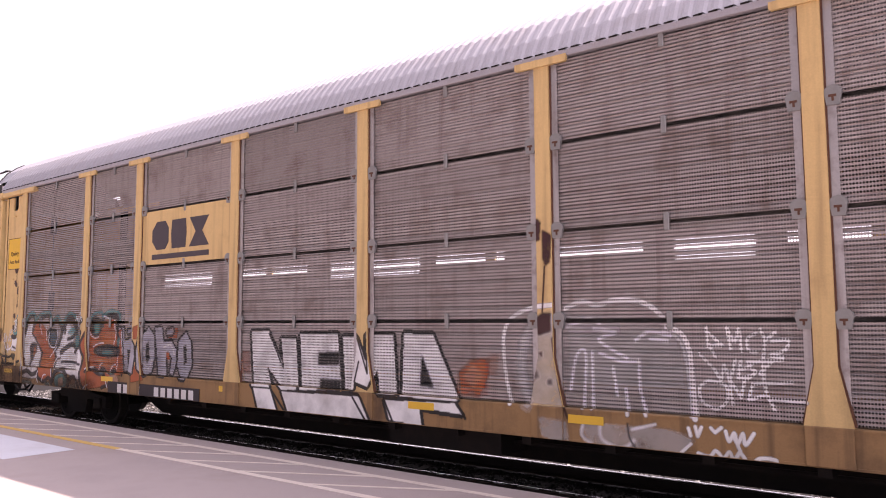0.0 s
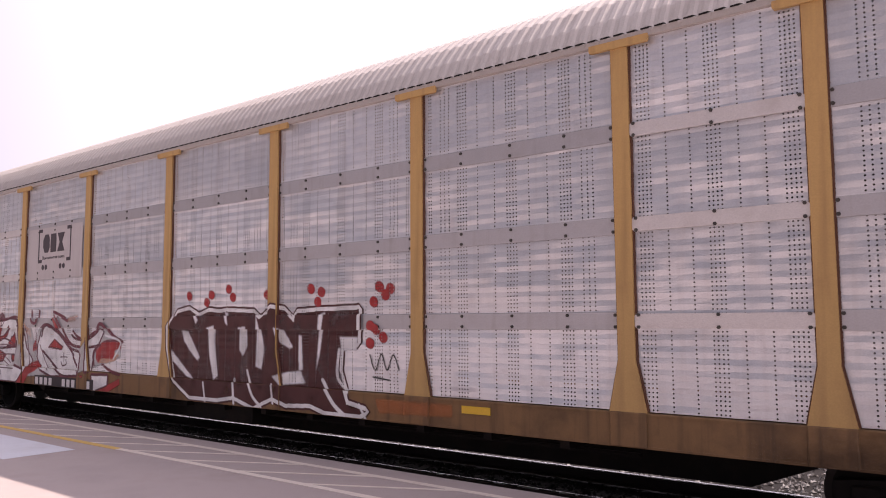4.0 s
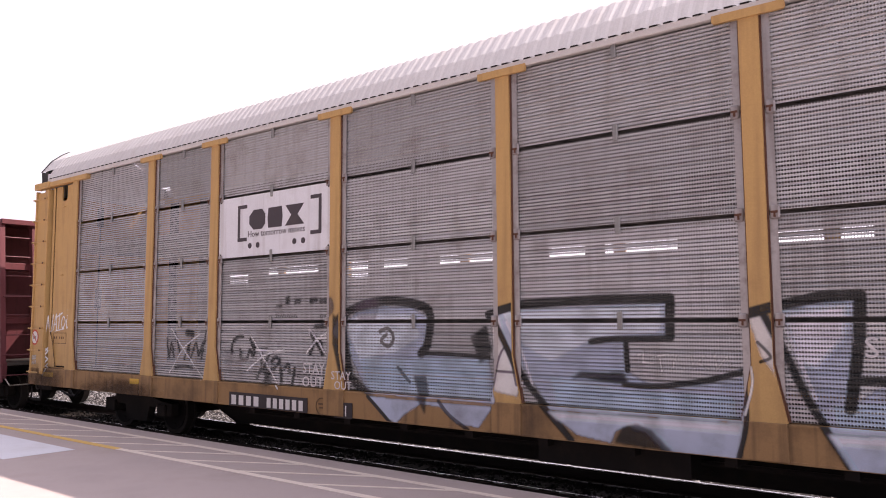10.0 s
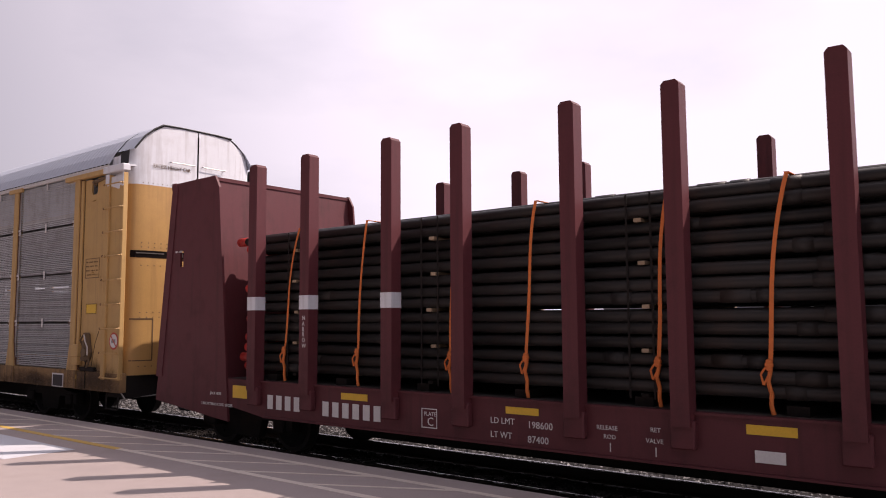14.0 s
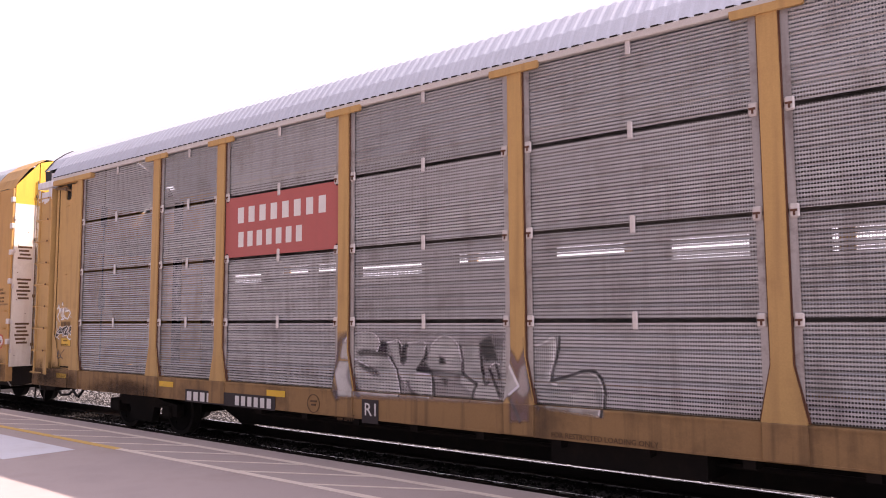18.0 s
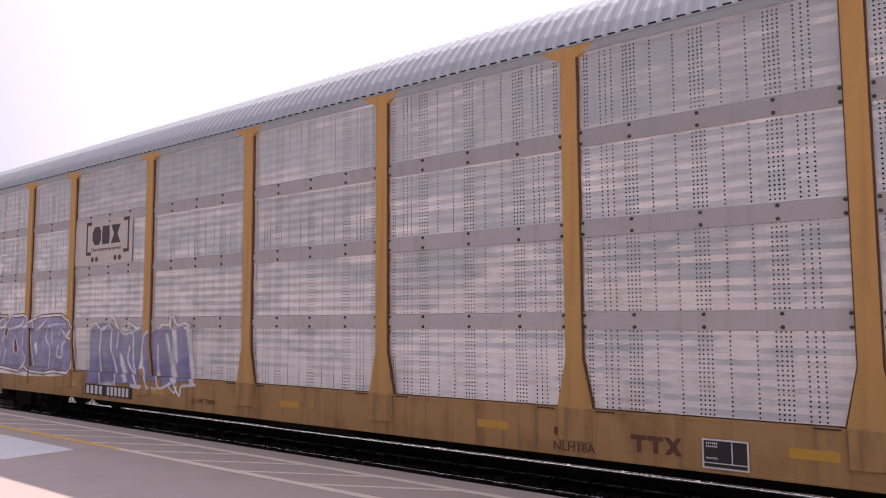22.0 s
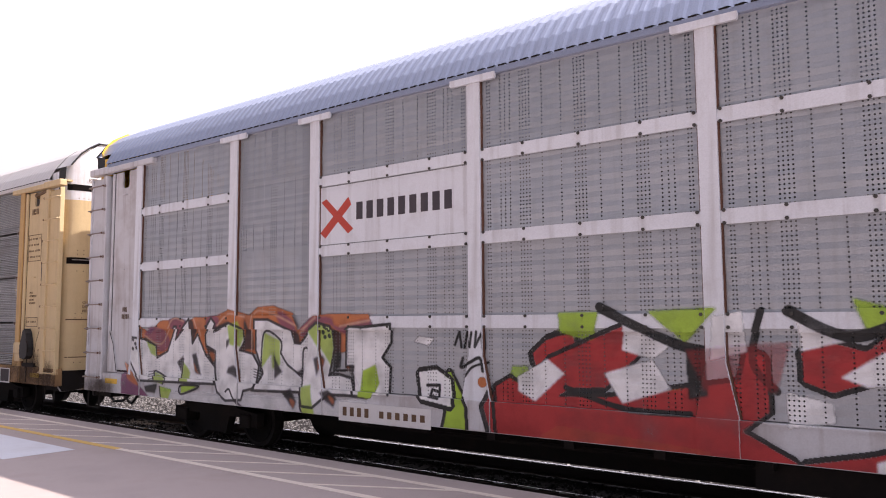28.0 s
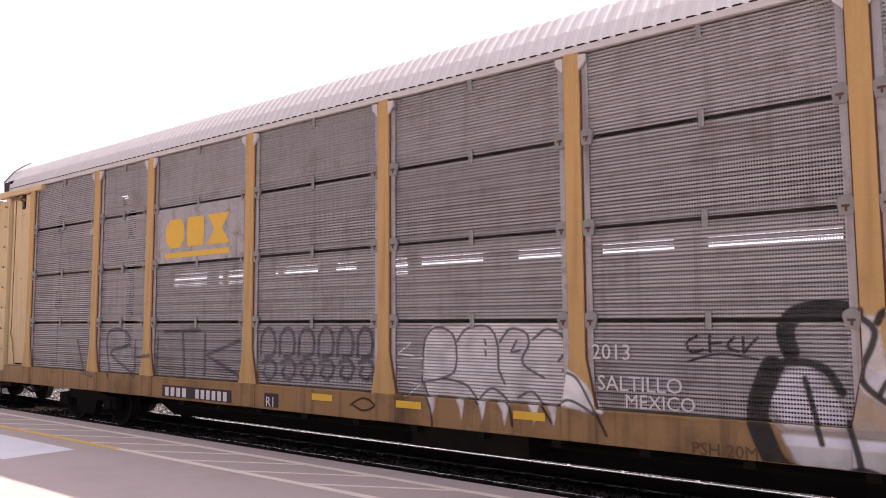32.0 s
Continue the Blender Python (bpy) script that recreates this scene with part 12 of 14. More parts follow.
C.fill("M", [(-10.25, 1.78), (-10.15, 1.94), (-10.07, 1.88), (-10.14, 1.72)])
C.fill("N", [(-9.30, 1.90), (-9.02, 1.95), (-9.01, 1.32), (-9.20, 1.36)], 0.5)
C.fill("N", [(-8.01, 2.06), (-7.31, 2.04), (-7.15, 1.95), (-7.97, 1.91)], 0.4)
C.fill("N", [(-7.24, 1.66), (-7.04, 1.63), (-7.02, 1.18), (-7.22, 1.13)], 0.35)
C.fill("N", [(-12.35, 2.00), (-12.05, 2.12), (-11.93, 2.06), (-12.22, 1.85)], 0.35)
C.apply("lilac spray-painted letters with white rims", "graffiti", 0.0025)

C = Paint(CARS["fifth"], "grid", -9.5, 2.0, 0.74, 2.4)
C.fill("E", [(-4.45, 1.86), (-3.97, 1.94), (-2.78, 1.88), (-1.66, 1.90), (-1.63, 1.07), (-4.39, 0.98)], 0.25)
C.fill("X", [(-4.21, 1.81), (-3.97, 1.88), (-3.71, 1.85), (-3.63, 1.76), (-3.68, 1.63), (-3.45, 1.56), (-3.33, 1.36), (-3.28, 1.08), (-3.97, 1.07), (-4.10, 1.33), (-4.13, 1.56)], 0.85)
C.fill("X", [(-3.50, 1.75), (-3.30, 1.78), (-3.23, 1.51), (-3.14, 1.74), (-2.87, 1.76), (-2.85, 1.63), (-3.01, 1.38), (-2.76, 1.35), (-2.76, 1.09), (-3.08, 1.09), (-3.21, 1.23), (-3.30, 1.36)], 0.8)
C.fill("X", [(-2.83, 1.52), (-2.76, 1.72), (-2.60, 1.83), (-2.42, 1.82), (-2.31, 1.67), (-2.28, 1.39), (-2.42, 1.33), (-2.78, 1.38)], 0.85)
C.fill("X", [(-2.31, 1.74), (-1.99, 1.77), (-1.95, 1.35), (-1.79, 1.29), (-1.69, 1.10), (-2.06, 1.11), (-2.29, 1.27)], 0.75)
C.fill("X", [(-4.21, 1.41), (-3.35, 1.40), (-1.67, 1.35), (-1.64, 1.08), (-4.22, 1.03)], 0.25)
C.fill("X", [(-4.35, 1.48), (-4.16, 1.48), (-4.07, 1.02), (-4.35, 1.02), (-4.43, 1.32)], 0.85)
C.fill("X", [(-4.27, 1.79), (-4.14, 1.82), (-4.16, 1.51), (-4.32, 1.53)], 0.75)
C.line("G", 0.100, [(-4.16, 1.84), (-4.34, 1.74), (-4.41, 1.48), (-4.49, 1.23), (-4.38, 1.01)], cover=0.6, soft=0.06)
C.line("G", 0.060, [(-4.10, 1.49), (-4.16, 1.27), (-3.98, 1.04)], cover=0.7, soft=0.04)
C.fill("K", [(-4.08, 1.62), (-3.92, 1.66), (-3.76, 1.65), (-3.63, 1.63), (-3.45, 1.58), (-3.47, 1.55), (-3.68, 1.57), (-3.86, 1.58), (-3.99, 1.56)], 0.9)
C.fill("K", [(-4.08, 1.49), (-3.86, 1.45), (-3.67, 1.38), (-3.63, 1.32), (-3.78, 1.32), (-3.97, 1.40)], 0.85)
C.fill("K", [(-3.64, 1.77), (-3.51, 1.75), (-3.48, 1.58), (-3.68, 1.63)], 0.85)
C.fill("K", [(-3.24, 1.70), (-3.14, 1.76), (-3.17, 1.51), (-3.22, 1.46), (-3.26, 1.50)], 0.85)
C.fill("K", [(-2.99, 1.43), (-2.85, 1.52), (-2.73, 1.39), (-2.83, 1.36), (-2.97, 1.38)], 0.85)
C.fill("K", [(-3.19, 1.27), (-3.14, 1.27), (-3.08, 1.16), (-2.92, 1.08), (-3.09, 1.09)], 0.85)
C.fill("K", [(-2.63, 1.60), (-2.56, 1.58), (-2.50, 1.50), (-2.63, 1.49)], 0.95)
C.fill("K", [(-2.85, 1.44), (-2.26, 1.40), (-2.29, 1.33), (-2.51, 1.34), (-2.80, 1.37)], 0.6)
C.fill("K", [(-2.60, 1.33), (-2.47, 1.33), (-2.53, 1.22)], 0.8)
C.fill("K", [(-1.97, 1.80), (-1.84, 1.86), (-1.80, 1.74), (-1.74, 1.55), (-1.84, 1.58), (-1.91, 1.55), (-1.97, 1.65)], 0.8)
C.fill("G", [(-1.80, 1.82), (-1.62, 1.83), (-1.63, 1.74), (-1.78, 1.74)], 0.5)
C.line("K", 0.040, [(-3.45, 1.56), (-3.35, 1.42), (-3.30, 1.29), (-3.26, 1.08)], cover=0.85)
C.line("K", 0.040, [(-2.30, 1.73), (-2.26, 1.54), (-2.26, 1.38)], cover=0.85)
C.line("K", 0.040, [(-1.97, 1.47), (-1.93, 1.30), (-1.88, 1.31)], cover=0.85)
C.line("K", 0.040, [(-1.86, 1.46), (-1.82, 1.37), (-1.72, 1.15)], cover=0.85)
C.line("K", 0.040, [(-1.76, 1.51), (-1.72, 1.35)], cover=0.85)
C.line("K", 0.040, [(-2.05, 1.28), (-2.10, 1.18), (-2.12, 1.09)], cover=0.85)
C.line("K", 0.040, [(-2.85, 1.73), (-2.84, 1.59), (-2.99, 1.41)], cover=0.85)
C.line("K", 0.040, [(-2.73, 1.37), (-2.70, 1.09)], cover=0.85)
C.line("K", 0.040, [(-2.25, 1.39), (-2.06, 1.28)], cover=0.85)
C.line("K", 0.040, [(-3.30, 1.78), (-3.25, 1.51)], cover=0.85)
C.line("K", 0.040, [(-1.99, 1.77), (-1.98, 1.55), (-1.95, 1.40)], cover=0.85)
C.line("W", 0.024, [(-4.23, 1.76), (-4.14, 1.85), (-3.92, 1.89), (-3.72, 1.85), (-3.64, 1.75), (-3.69, 1.63)], cover=0.9)
C.line("W", 0.024, [(-3.49, 1.56), (-3.37, 1.42), (-3.32, 1.28), (-3.28, 1.09)], cover=0.9)
C.line("W", 0.024, [(-3.50, 1.75), (-3.31, 1.78), (-3.25, 1.71)], cover=0.9)
C.line("W", 0.024, [(-3.14, 1.75), (-2.87, 1.77), (-2.86, 1.68)], cover=0.9)
C.line("W", 0.024, [(-2.76, 1.72), (-2.60, 1.84), (-2.44, 1.83), (-2.33, 1.73), (-2.28, 1.54)], cover=0.9)
C.line("W", 0.024, [(-4.10, 1.52), (-3.97, 1.48), (-3.84, 1.43)], cover=0.9)
C.line("W", 0.024, [(-1.85, 1.49), (-1.78, 1.54), (-1.72, 1.52)], cover=0.9)
C.line("W", 0.024, [(-3.01, 1.38), (-2.78, 1.36)], cover=0.9)
C.line("W", 0.024, [(-2.76, 1.33), (-2.76, 1.09)], cover=0.9)
C.fill("X", [(-1.66, 1.82), (-1.57, 1.79), (-1.54, 1.56), (-1.42, 1.29), (-1.55, 1.19), (-1.65, 1.09), (-1.70, 1.43)], 0.85)
C.fill("E", [(-1.56, 1.77), (-1.42, 1.56), (-1.32, 1.76), (-1.28, 1.50), (-1.28, 0.91), (-1.53, 0.88), (-1.53, 1.18), (-1.41, 1.28), (-1.53, 1.56)], 0.7)
C.fill("X", [(-1.39, 1.49), (-1.31, 1.55), (-1.28, 1.25), (-1.35, 1.17), (-1.44, 1.22)], 0.45)
C.line("G", 0.050, [(-1.32, 1.82), (-1.30, 1.50), (-1.26, 1.25), (-1.17, 1.06)], cover=0.6, soft=0.04)
C.line("G", 0.040, [(-1.42, 1.28), (-1.55, 1.17), (-1.47, 1.04), (-1.40, 0.90)], cover=0.7, soft=0.03)
C.line("W", 0.030, [(-1.57, 1.56), (-1.42, 1.29), (-1.55, 1.19)], False, cover=0.9)
C.fill("X", [(-1.20, 1.80), (-0.94, 1.84), (-1.00, 1.45), (-1.02, 1.38), (-0.81, 1.42), (-0.54, 1.47), (-0.40, 1.38), (-0.35, 1.24), (-0.38, 1.01), (-1.08, 1.06), (-1.23, 1.26)], 0.5)
C.line("W", 0.090, [(-1.00, 1.83), (-1.00, 1.58), (-1.06, 1.40)], cover=0.45, soft=0.07)
C.line("W", 0.030, [(-1.22, 1.75), (-1.09, 1.79), (-0.98, 1.84), (-0.99, 1.58), (-1.05, 1.38), (-0.96, 1.32)], cover=0.8)
C.line("W", 0.026, [(-0.86, 1.40), (-0.64, 1.46), (-0.49, 1.45), (-0.40, 1.33), (-0.39, 1.19), (-0.42, 1.04)], cover=0.9)
C.line("K", 0.034, [(-1.03, 1.36), (-0.81, 1.42), (-0.57, 1.49), (-0.44, 1.45), (-0.37, 1.30), (-0.38, 1.15), (-0.40, 1.02)], cover=0.9)
C.line("K", 0.034, [(-0.91, 1.85), (-0.93, 1.67), (-0.99, 1.51), (-1.02, 1.38)], cover=0.75)
C.fill("G", [(-0.79, 1.29), (-0.68, 1.33), (-0.66, 1.27), (-0.77, 1.23)], 0.5)
C.fill("X", [(-0.78, 1.22), (-0.51, 1.29), (-0.43, 1.08), (-0.74, 1.06)], 0.5)
C.apply("soft silver spray-painted letters with black shading")

C = Paint(CARS["first"], "grid", -13.0, -5.0, 0.74, 2.7)
C.fill("W", [(-11.70, 1.74), (-11.40, 2.02), (-11.14, 1.56), (-11.28, 1.03), (-11.54, 0.87), (-11.74, 0.99)], 0.9, bent=True)
C.fill("W", [(-11.09, 1.67), (-10.96, 1.43), (-10.91, 0.92), (-11.56, 0.89), (-11.32, 1.22)], 0.9, bent=True)
C.fill("W", [(-10.00, 1.83), (-9.83, 2.04), (-9.54, 1.83), (-9.51, 1.60), (-9.27, 1.58), (-9.09, 1.38), (-9.11, 0.94), (-9.64, 1.01), (-10.24, 1.09), (-10.33, 1.27), (-10.24, 1.58)], 0.95, bent=True)
C.fill("O", [(-11.37, 1.80), (-11.23, 1.98), (-10.99, 2.01), (-10.76, 1.89), (-10.65, 1.63), (-10.53, 1.50), (-10.36, 1.48), (-10.25, 1.28), (-10.33, 1.08), (-10.30, 0.90), (-10.75, 0.83), (-10.93, 0.91), (-10.94, 1.23), (-10.85, 1.40), (-11.00, 1.55), (-11.16, 1.67)], bent=True)
C.fill("O", [(-9.16, 1.66), (-9.02, 1.84), (-8.88, 1.90), (-8.81, 2.06), (-8.41, 1.90), (-8.35, 2.07), (-7.99, 2.08), (-7.90, 1.85), (-7.70, 1.91), (-7.67, 1.56), (-7.59, 1.07), (-7.83, 1.05), (-8.06, 0.99), (-8.03, 0.83), (-8.23, 0.83), (-8.81, 0.75), (-8.98, 0.79), (-9.10, 1.05), (-9.01, 1.34), (-9.12, 1.49)])
C.fill("A", [(-8.36, 1.85), (-7.97, 1.85), (-7.96, 1.62), (-8.42, 1.61)], 0.35, bent=True)
C.fill("A", [(-8.59, 1.33), (-7.92, 1.34), (-8.13, 1.18), (-8.49, 1.21)], 0.35, bent=True)
C.fill("A", [(-10.85, 1.31), (-10.33, 1.27), (-10.38, 1.09), (-10.86, 1.09)], 0.35, bent=True)
C.line("K", 0.100, [(-11.70, 1.80), (-11.62, 2.07), (-11.40, 2.18), (-11.26, 2.08), (-11.35, 1.87)], cover=0.95, soft=0.02)
C.line("K", 0.110, [(-11.03, 1.97), (-10.95, 2.13), (-10.64, 2.17), (-10.53, 1.95), (-10.64, 1.81)], cover=0.95, soft=0.02)
C.line("K", 0.100, [(-10.47, 2.00), (-10.24, 2.07), (-10.04, 1.89), (-10.11, 1.65), (-10.26, 1.49)], cover=0.95, soft=0.02)
C.line("K", 0.100, [(-10.01, 1.82), (-9.90, 2.06), (-9.57, 2.13), (-9.37, 1.95), (-9.12, 2.07)], cover=0.95, soft=0.02)
C.fill("K", [(-10.66, 1.81), (-10.50, 1.90), (-10.25, 1.86), (-10.21, 1.64), (-10.36, 1.50), (-10.54, 1.54)], bent=True)
C.fill("U", [(-10.55, 1.79), (-10.32, 1.80), (-10.29, 1.64), (-10.47, 1.59)], 0.8, bent=True)
C.line("K", 0.110, [(-10.05, 1.42), (-9.84, 1.52), (-9.58, 1.59), (-9.39, 1.54), (-9.27, 1.61), (-9.17, 1.83)], cover=0.95, soft=0.02)
C.line("K", 0.080, [(-9.90, 1.82), (-9.87, 2.00), (-9.63, 2.06), (-9.45, 1.89), (-9.58, 1.74), (-9.77, 1.70)], cover=0.95, soft=0.02)
C.fill("T", [(-9.78, 1.82), (-9.64, 1.92), (-9.47, 1.89), (-9.61, 1.78)], 0.9, bent=True)
C.line("K", 0.080, [(-9.42, 1.84), (-9.32, 1.61), (-9.46, 1.44)], cover=0.95, soft=0.02)
C.fill("T", [(-9.46, 1.71), (-9.33, 1.79), (-9.31, 1.61), (-9.43, 1.54)], 0.8, bent=True)
C.line("K", 0.050, [(-10.01, 1.23), (-9.59, 1.24), (-9.15, 1.21)], cover=0.95, soft=0.02)
C.line("K", 0.040, [(-10.30, 1.27), (-10.05, 1.31)], False, cover=0.95, soft=0.02)
C.fill("K", [(-8.85, 1.89), (-8.81, 2.09), (-8.67, 2.15), (-8.45, 2.06), (-8.44, 1.90), (-8.57, 1.75), (-8.77, 1.78)], bent=True)
C.fill("T", [(-8.71, 1.98), (-8.53, 2.01), (-8.53, 1.85), (-8.68, 1.81)], 0.75, bent=True)
C.line("K", 0.110, [(-8.40, 1.97), (-8.37, 2.14), (-8.19, 2.17), (-7.89, 2.11), (-7.86, 1.89)], cover=0.95, soft=0.02)
C.fill("K", [(-8.72, 1.51), (-8.42, 1.60), (-8.01, 1.61), (-7.75, 1.53), (-7.83, 1.39), (-8.22, 1.37), (-8.59, 1.40)], bent=True)
C.fill("T", [(-8.38, 1.47), (-8.06, 1.50), (-8.04, 1.44), (-8.32, 1.41)], 0.75, bent=True)
C.fill("K", [(-8.50, 1.04), (-8.39, 1.19), (-8.23, 1.15), (-8.17, 1.02)], bent=True)
C.fill("K", [(-8.08, 1.08), (-7.98, 1.17), (-7.87, 1.16), (-7.81, 1.02)], bent=True)
C.fill("U", [(-8.40, 1.07), (-8.31, 1.11), (-8.24, 1.05)], 0.7, bent=True)
C.fill("T", [(-7.99, 1.08), (-7.92, 1.11), (-7.87, 1.05)], 0.5, bent=True)
C.line("K", 0.090, [(-7.88, 1.85), (-7.81, 1.74), (-7.84, 1.53)], cover=0.95, soft=0.02)
C.fill("T", [(-7.87, 1.69), (-7.76, 1.75), (-7.79, 1.57)], 0.7, bent=True)
C.line("K", 0.080, [(-8.91, 1.09), (-8.71, 1.15), (-8.50, 1.08)], cover=0.95, soft=0.02)
C.line("K", 0.070, [(-8.88, 1.90), (-9.14, 1.64), (-9.11, 1.47), (-9.01, 1.34), (-9.12, 1.06), (-9.05, 0.82), (-8.80, 0.73)], cover=0.95, soft=0.02)
C.line("K", 0.060, [(-11.37, 1.80), (-11.16, 1.65), (-10.95, 1.46), (-10.88, 1.37), (-10.97, 1.17), (-10.93, 0.89)], cover=0.95, soft=0.02)
C.line("K", 0.070, [(-10.36, 1.48), (-10.24, 1.28), (-10.34, 1.06), (-10.26, 0.84)], cover=0.95, soft=0.02)
C.line("K", 0.050, [(-7.70, 1.91), (-7.65, 1.56), (-7.57, 1.06)], cover=0.95, soft=0.02)
C.fill("K", [(-11.47, 1.53), (-11.24, 1.62), (-11.10, 1.49), (-11.31, 1.22), (-11.50, 0.99), (-11.42, 1.27)], 0.95, bent=True)
C.fill("O", [(-11.27, 1.49), (-11.19, 1.52), (-11.18, 1.42), (-11.27, 1.31)], 0.9, bent=True)
C.line("K", 0.100, [(-11.74, 0.93), (-11.46, 1.01), (-11.21, 0.94), (-10.97, 1.00)], cover=0.95, soft=0.02)
C.line("K", 0.090, [(-10.31, 0.84), (-10.17, 1.03), (-9.90, 1.09), (-9.70, 0.99), (-9.59, 0.75)], cover=0.95, soft=0.02)
C.line("K", 0.090, [(-9.58, 0.90), (-9.39, 0.96), (-9.21, 0.86), (-9.11, 0.72)], cover=0.95, soft=0.02)
C.line("K", 0.080, [(-10.94, 0.89), (-10.67, 0.82), (-10.42, 0.90), (-10.25, 0.68)], cover=0.95, soft=0.02)
C.line("K", 0.070, [(-8.28, 0.81), (-8.03, 0.89), (-7.90, 1.05)], cover=0.95, soft=0.02)
C.fill("T", [(-10.17, 0.93), (-9.83, 1.01), (-9.65, 0.85), (-9.77, 0.74), (-10.11, 0.71)], 0.7, bent=True)
C.fill("F", [(-10.03, 0.90), (-9.83, 0.94), (-9.80, 0.78), (-10.00, 0.74)], 0.7)
C.fill("T", [(-9.52, 0.79), (-9.27, 0.83), (-9.26, 0.70), (-9.49, 0.68)], 0.5, bent=True)
C.fill("F", [(-8.06, 0.93), (-7.92, 1.05), (-7.68, 1.02), (-7.74, 0.71), (-7.94, 0.69)], 0.5, bent=True)
C.fill("T", [(-8.06, 0.94), (-7.96, 1.02), (-7.89, 0.70), (-7.94, 0.69)], 0.6, bent=True)
C.fill("T", [(-11.63, 0.80), (-11.28, 0.80), (-11.04, 0.65), (-11.54, 0.64)], 0.5, bent=True)
C.fill("T", [(-10.60, 0.80), (-10.42, 0.81), (-10.35, 0.70), (-10.57, 0.68)], 0.5, bent=True)
C.line("T", 0.060, [(-11.72, 2.00), (-11.56, 2.21), (-11.31, 2.23), (-11.21, 2.08), (-11.03, 2.20), (-10.60, 2.24), (-10.49, 2.06), (-10.24, 2.16), (-10.03, 2.00), (-9.83, 2.18), (-9.60, 2.20), (-9.37, 2.06)], cover=0.85, soft=0.04)
C.line("T", 0.060, [(-8.88, 2.05), (-8.75, 2.19), (-8.45, 2.22), (-8.39, 2.14), (-8.18, 2.24), (-7.84, 2.21), (-7.75, 2.05)], cover=0.85, soft=0.04)
C.line("W", 0.026, [(-10.99, 2.11), (-10.98, 1.88), (-10.91, 1.78)], cover=0.95)
C.line("W", 0.026, [(-10.72, 1.95), (-10.70, 1.66)], False, cover=0.95)
C.line("W", 0.026, [(-10.57, 1.82), (-10.61, 1.67), (-10.51, 1.54), (-10.33, 1.53), (-10.21, 1.74), (-10.25, 1.86)], cover=0.95)
C.line("W", 0.026, [(-10.52, 1.31), (-10.24, 1.53)], False, cover=0.95)
C.line("W", 0.026, [(-10.18, 1.32), (-10.33, 1.18), (-10.35, 0.93)], cover=0.95)
C.line("W", 0.026, [(-10.92, 0.79), (-11.01, 0.91), (-10.94, 1.02)], cover=0.95)
C.line("W", 0.026, [(-10.75, 0.83), (-10.69, 0.94), (-10.58, 0.96)], cover=0.95)
C.line("W", 0.026, [(-8.88, 1.84), (-8.84, 1.79), (-8.71, 1.73), (-8.54, 1.75)], cover=0.95)
C.line("W", 0.026, [(-8.75, 1.56), (-8.55, 1.62), (-8.35, 1.64)], cover=0.95)
C.line("W", 0.026, [(-8.36, 2.15), (-8.10, 2.08)], False, cover=0.95)
C.line("W", 0.026, [(-7.97, 2.06), (-7.94, 1.90), (-7.90, 1.82), (-7.97, 1.62)], cover=0.95)
C.line("W", 0.026, [(-8.49, 1.14), (-8.43, 1.25), (-8.37, 1.26)], cover=0.95)
C.line("W", 0.026, [(-8.09, 1.09), (-8.00, 1.21), (-7.90, 1.25)], cover=0.95)
C.line("W", 0.026, [(-7.82, 1.40), (-7.84, 1.16)], False, cover=0.95)
C.line("W", 0.026, [(-8.87, 1.43), (-8.90, 1.33)], False, cover=0.95)
C.line("W", 0.026, [(-8.17, 0.98), (-8.08, 0.82)], False, cover=0.95)
C.line("W", 0.026, [(-8.94, 0.76), (-8.83, 0.84)], False, cover=0.95)
C.line("W", 0.026, [(-8.94, 1.13), (-8.82, 1.17), (-8.70, 1.18)], cover=0.95)
C.line("W", 0.026, [(-7.71, 1.86), (-7.69, 1.66), (-7.66, 1.46)], cover=0.95)
C.line("W", 0.022, [(-9.47, 2.06), (-9.44, 2.16), (-9.38, 2.06)], False, cover=0.9)
C.line("W", 0.022, [(-9.37, 2.08), (-9.30, 2.25), (-9.25, 2.09)], False, cover=0.9)
C.line("W", 0.022, [(-9.25, 2.11), (-9.19, 2.19), (-9.12, 2.06)], False, cover=0.9)
C.line("W", 0.022, [(-9.45, 2.09), (-9.12, 2.13)], False, cover=0.9)
C.apply("orange, white and black wild letters edged in teal", "graffiti", 0.0025)

C = Paint(CARS["seventh"], "columns", -7.0, 4.1, 0.74, 2.4)
C.fill("Y", [(-3.16, 2.12), (-2.67, 2.12), (-2.75, 1.80), (-3.14, 1.89)], 0.9)
C.fill("Y", [(-2.12, 2.12), (-1.39, 2.15), (-1.74, 1.80)], 0.9)
C.fill("Y", [(1.96, 2.08), (2.86, 1.64), (2.86, 1.47), (2.43, 1.61), (2.15, 1.45), (2.03, 1.76)], 0.9)
C.fill("Y", [(2.86, 1.55), (3.66, 1.37), (3.89, 1.10), (3.37, 1.13)], 0.9)
C.fill("Y", [(1.75, 0.98), (2.43, 0.98), (2.68, 0.64), (1.81, 0.65)], 0.9)
C.fill("Y", [(-0.23, 2.21), (0.17, 2.10), (-0.11, 1.91)], 0.9)
C.fill("Y", [(-1.90, 1.34), (-1.46, 1.35), (-1.51, 1.16), (-1.85, 1.17)], 0.9)
C.fill("Y", [(0.31, 1.23), (0.86, 1.22), (0.73, 1.04), (0.46, 1.07)], 0.9)
C.fill("Y", [(3.89, 1.52), (4.29, 1.13), (4.29, 0.72), (4.03, 0.97)], 0.9)
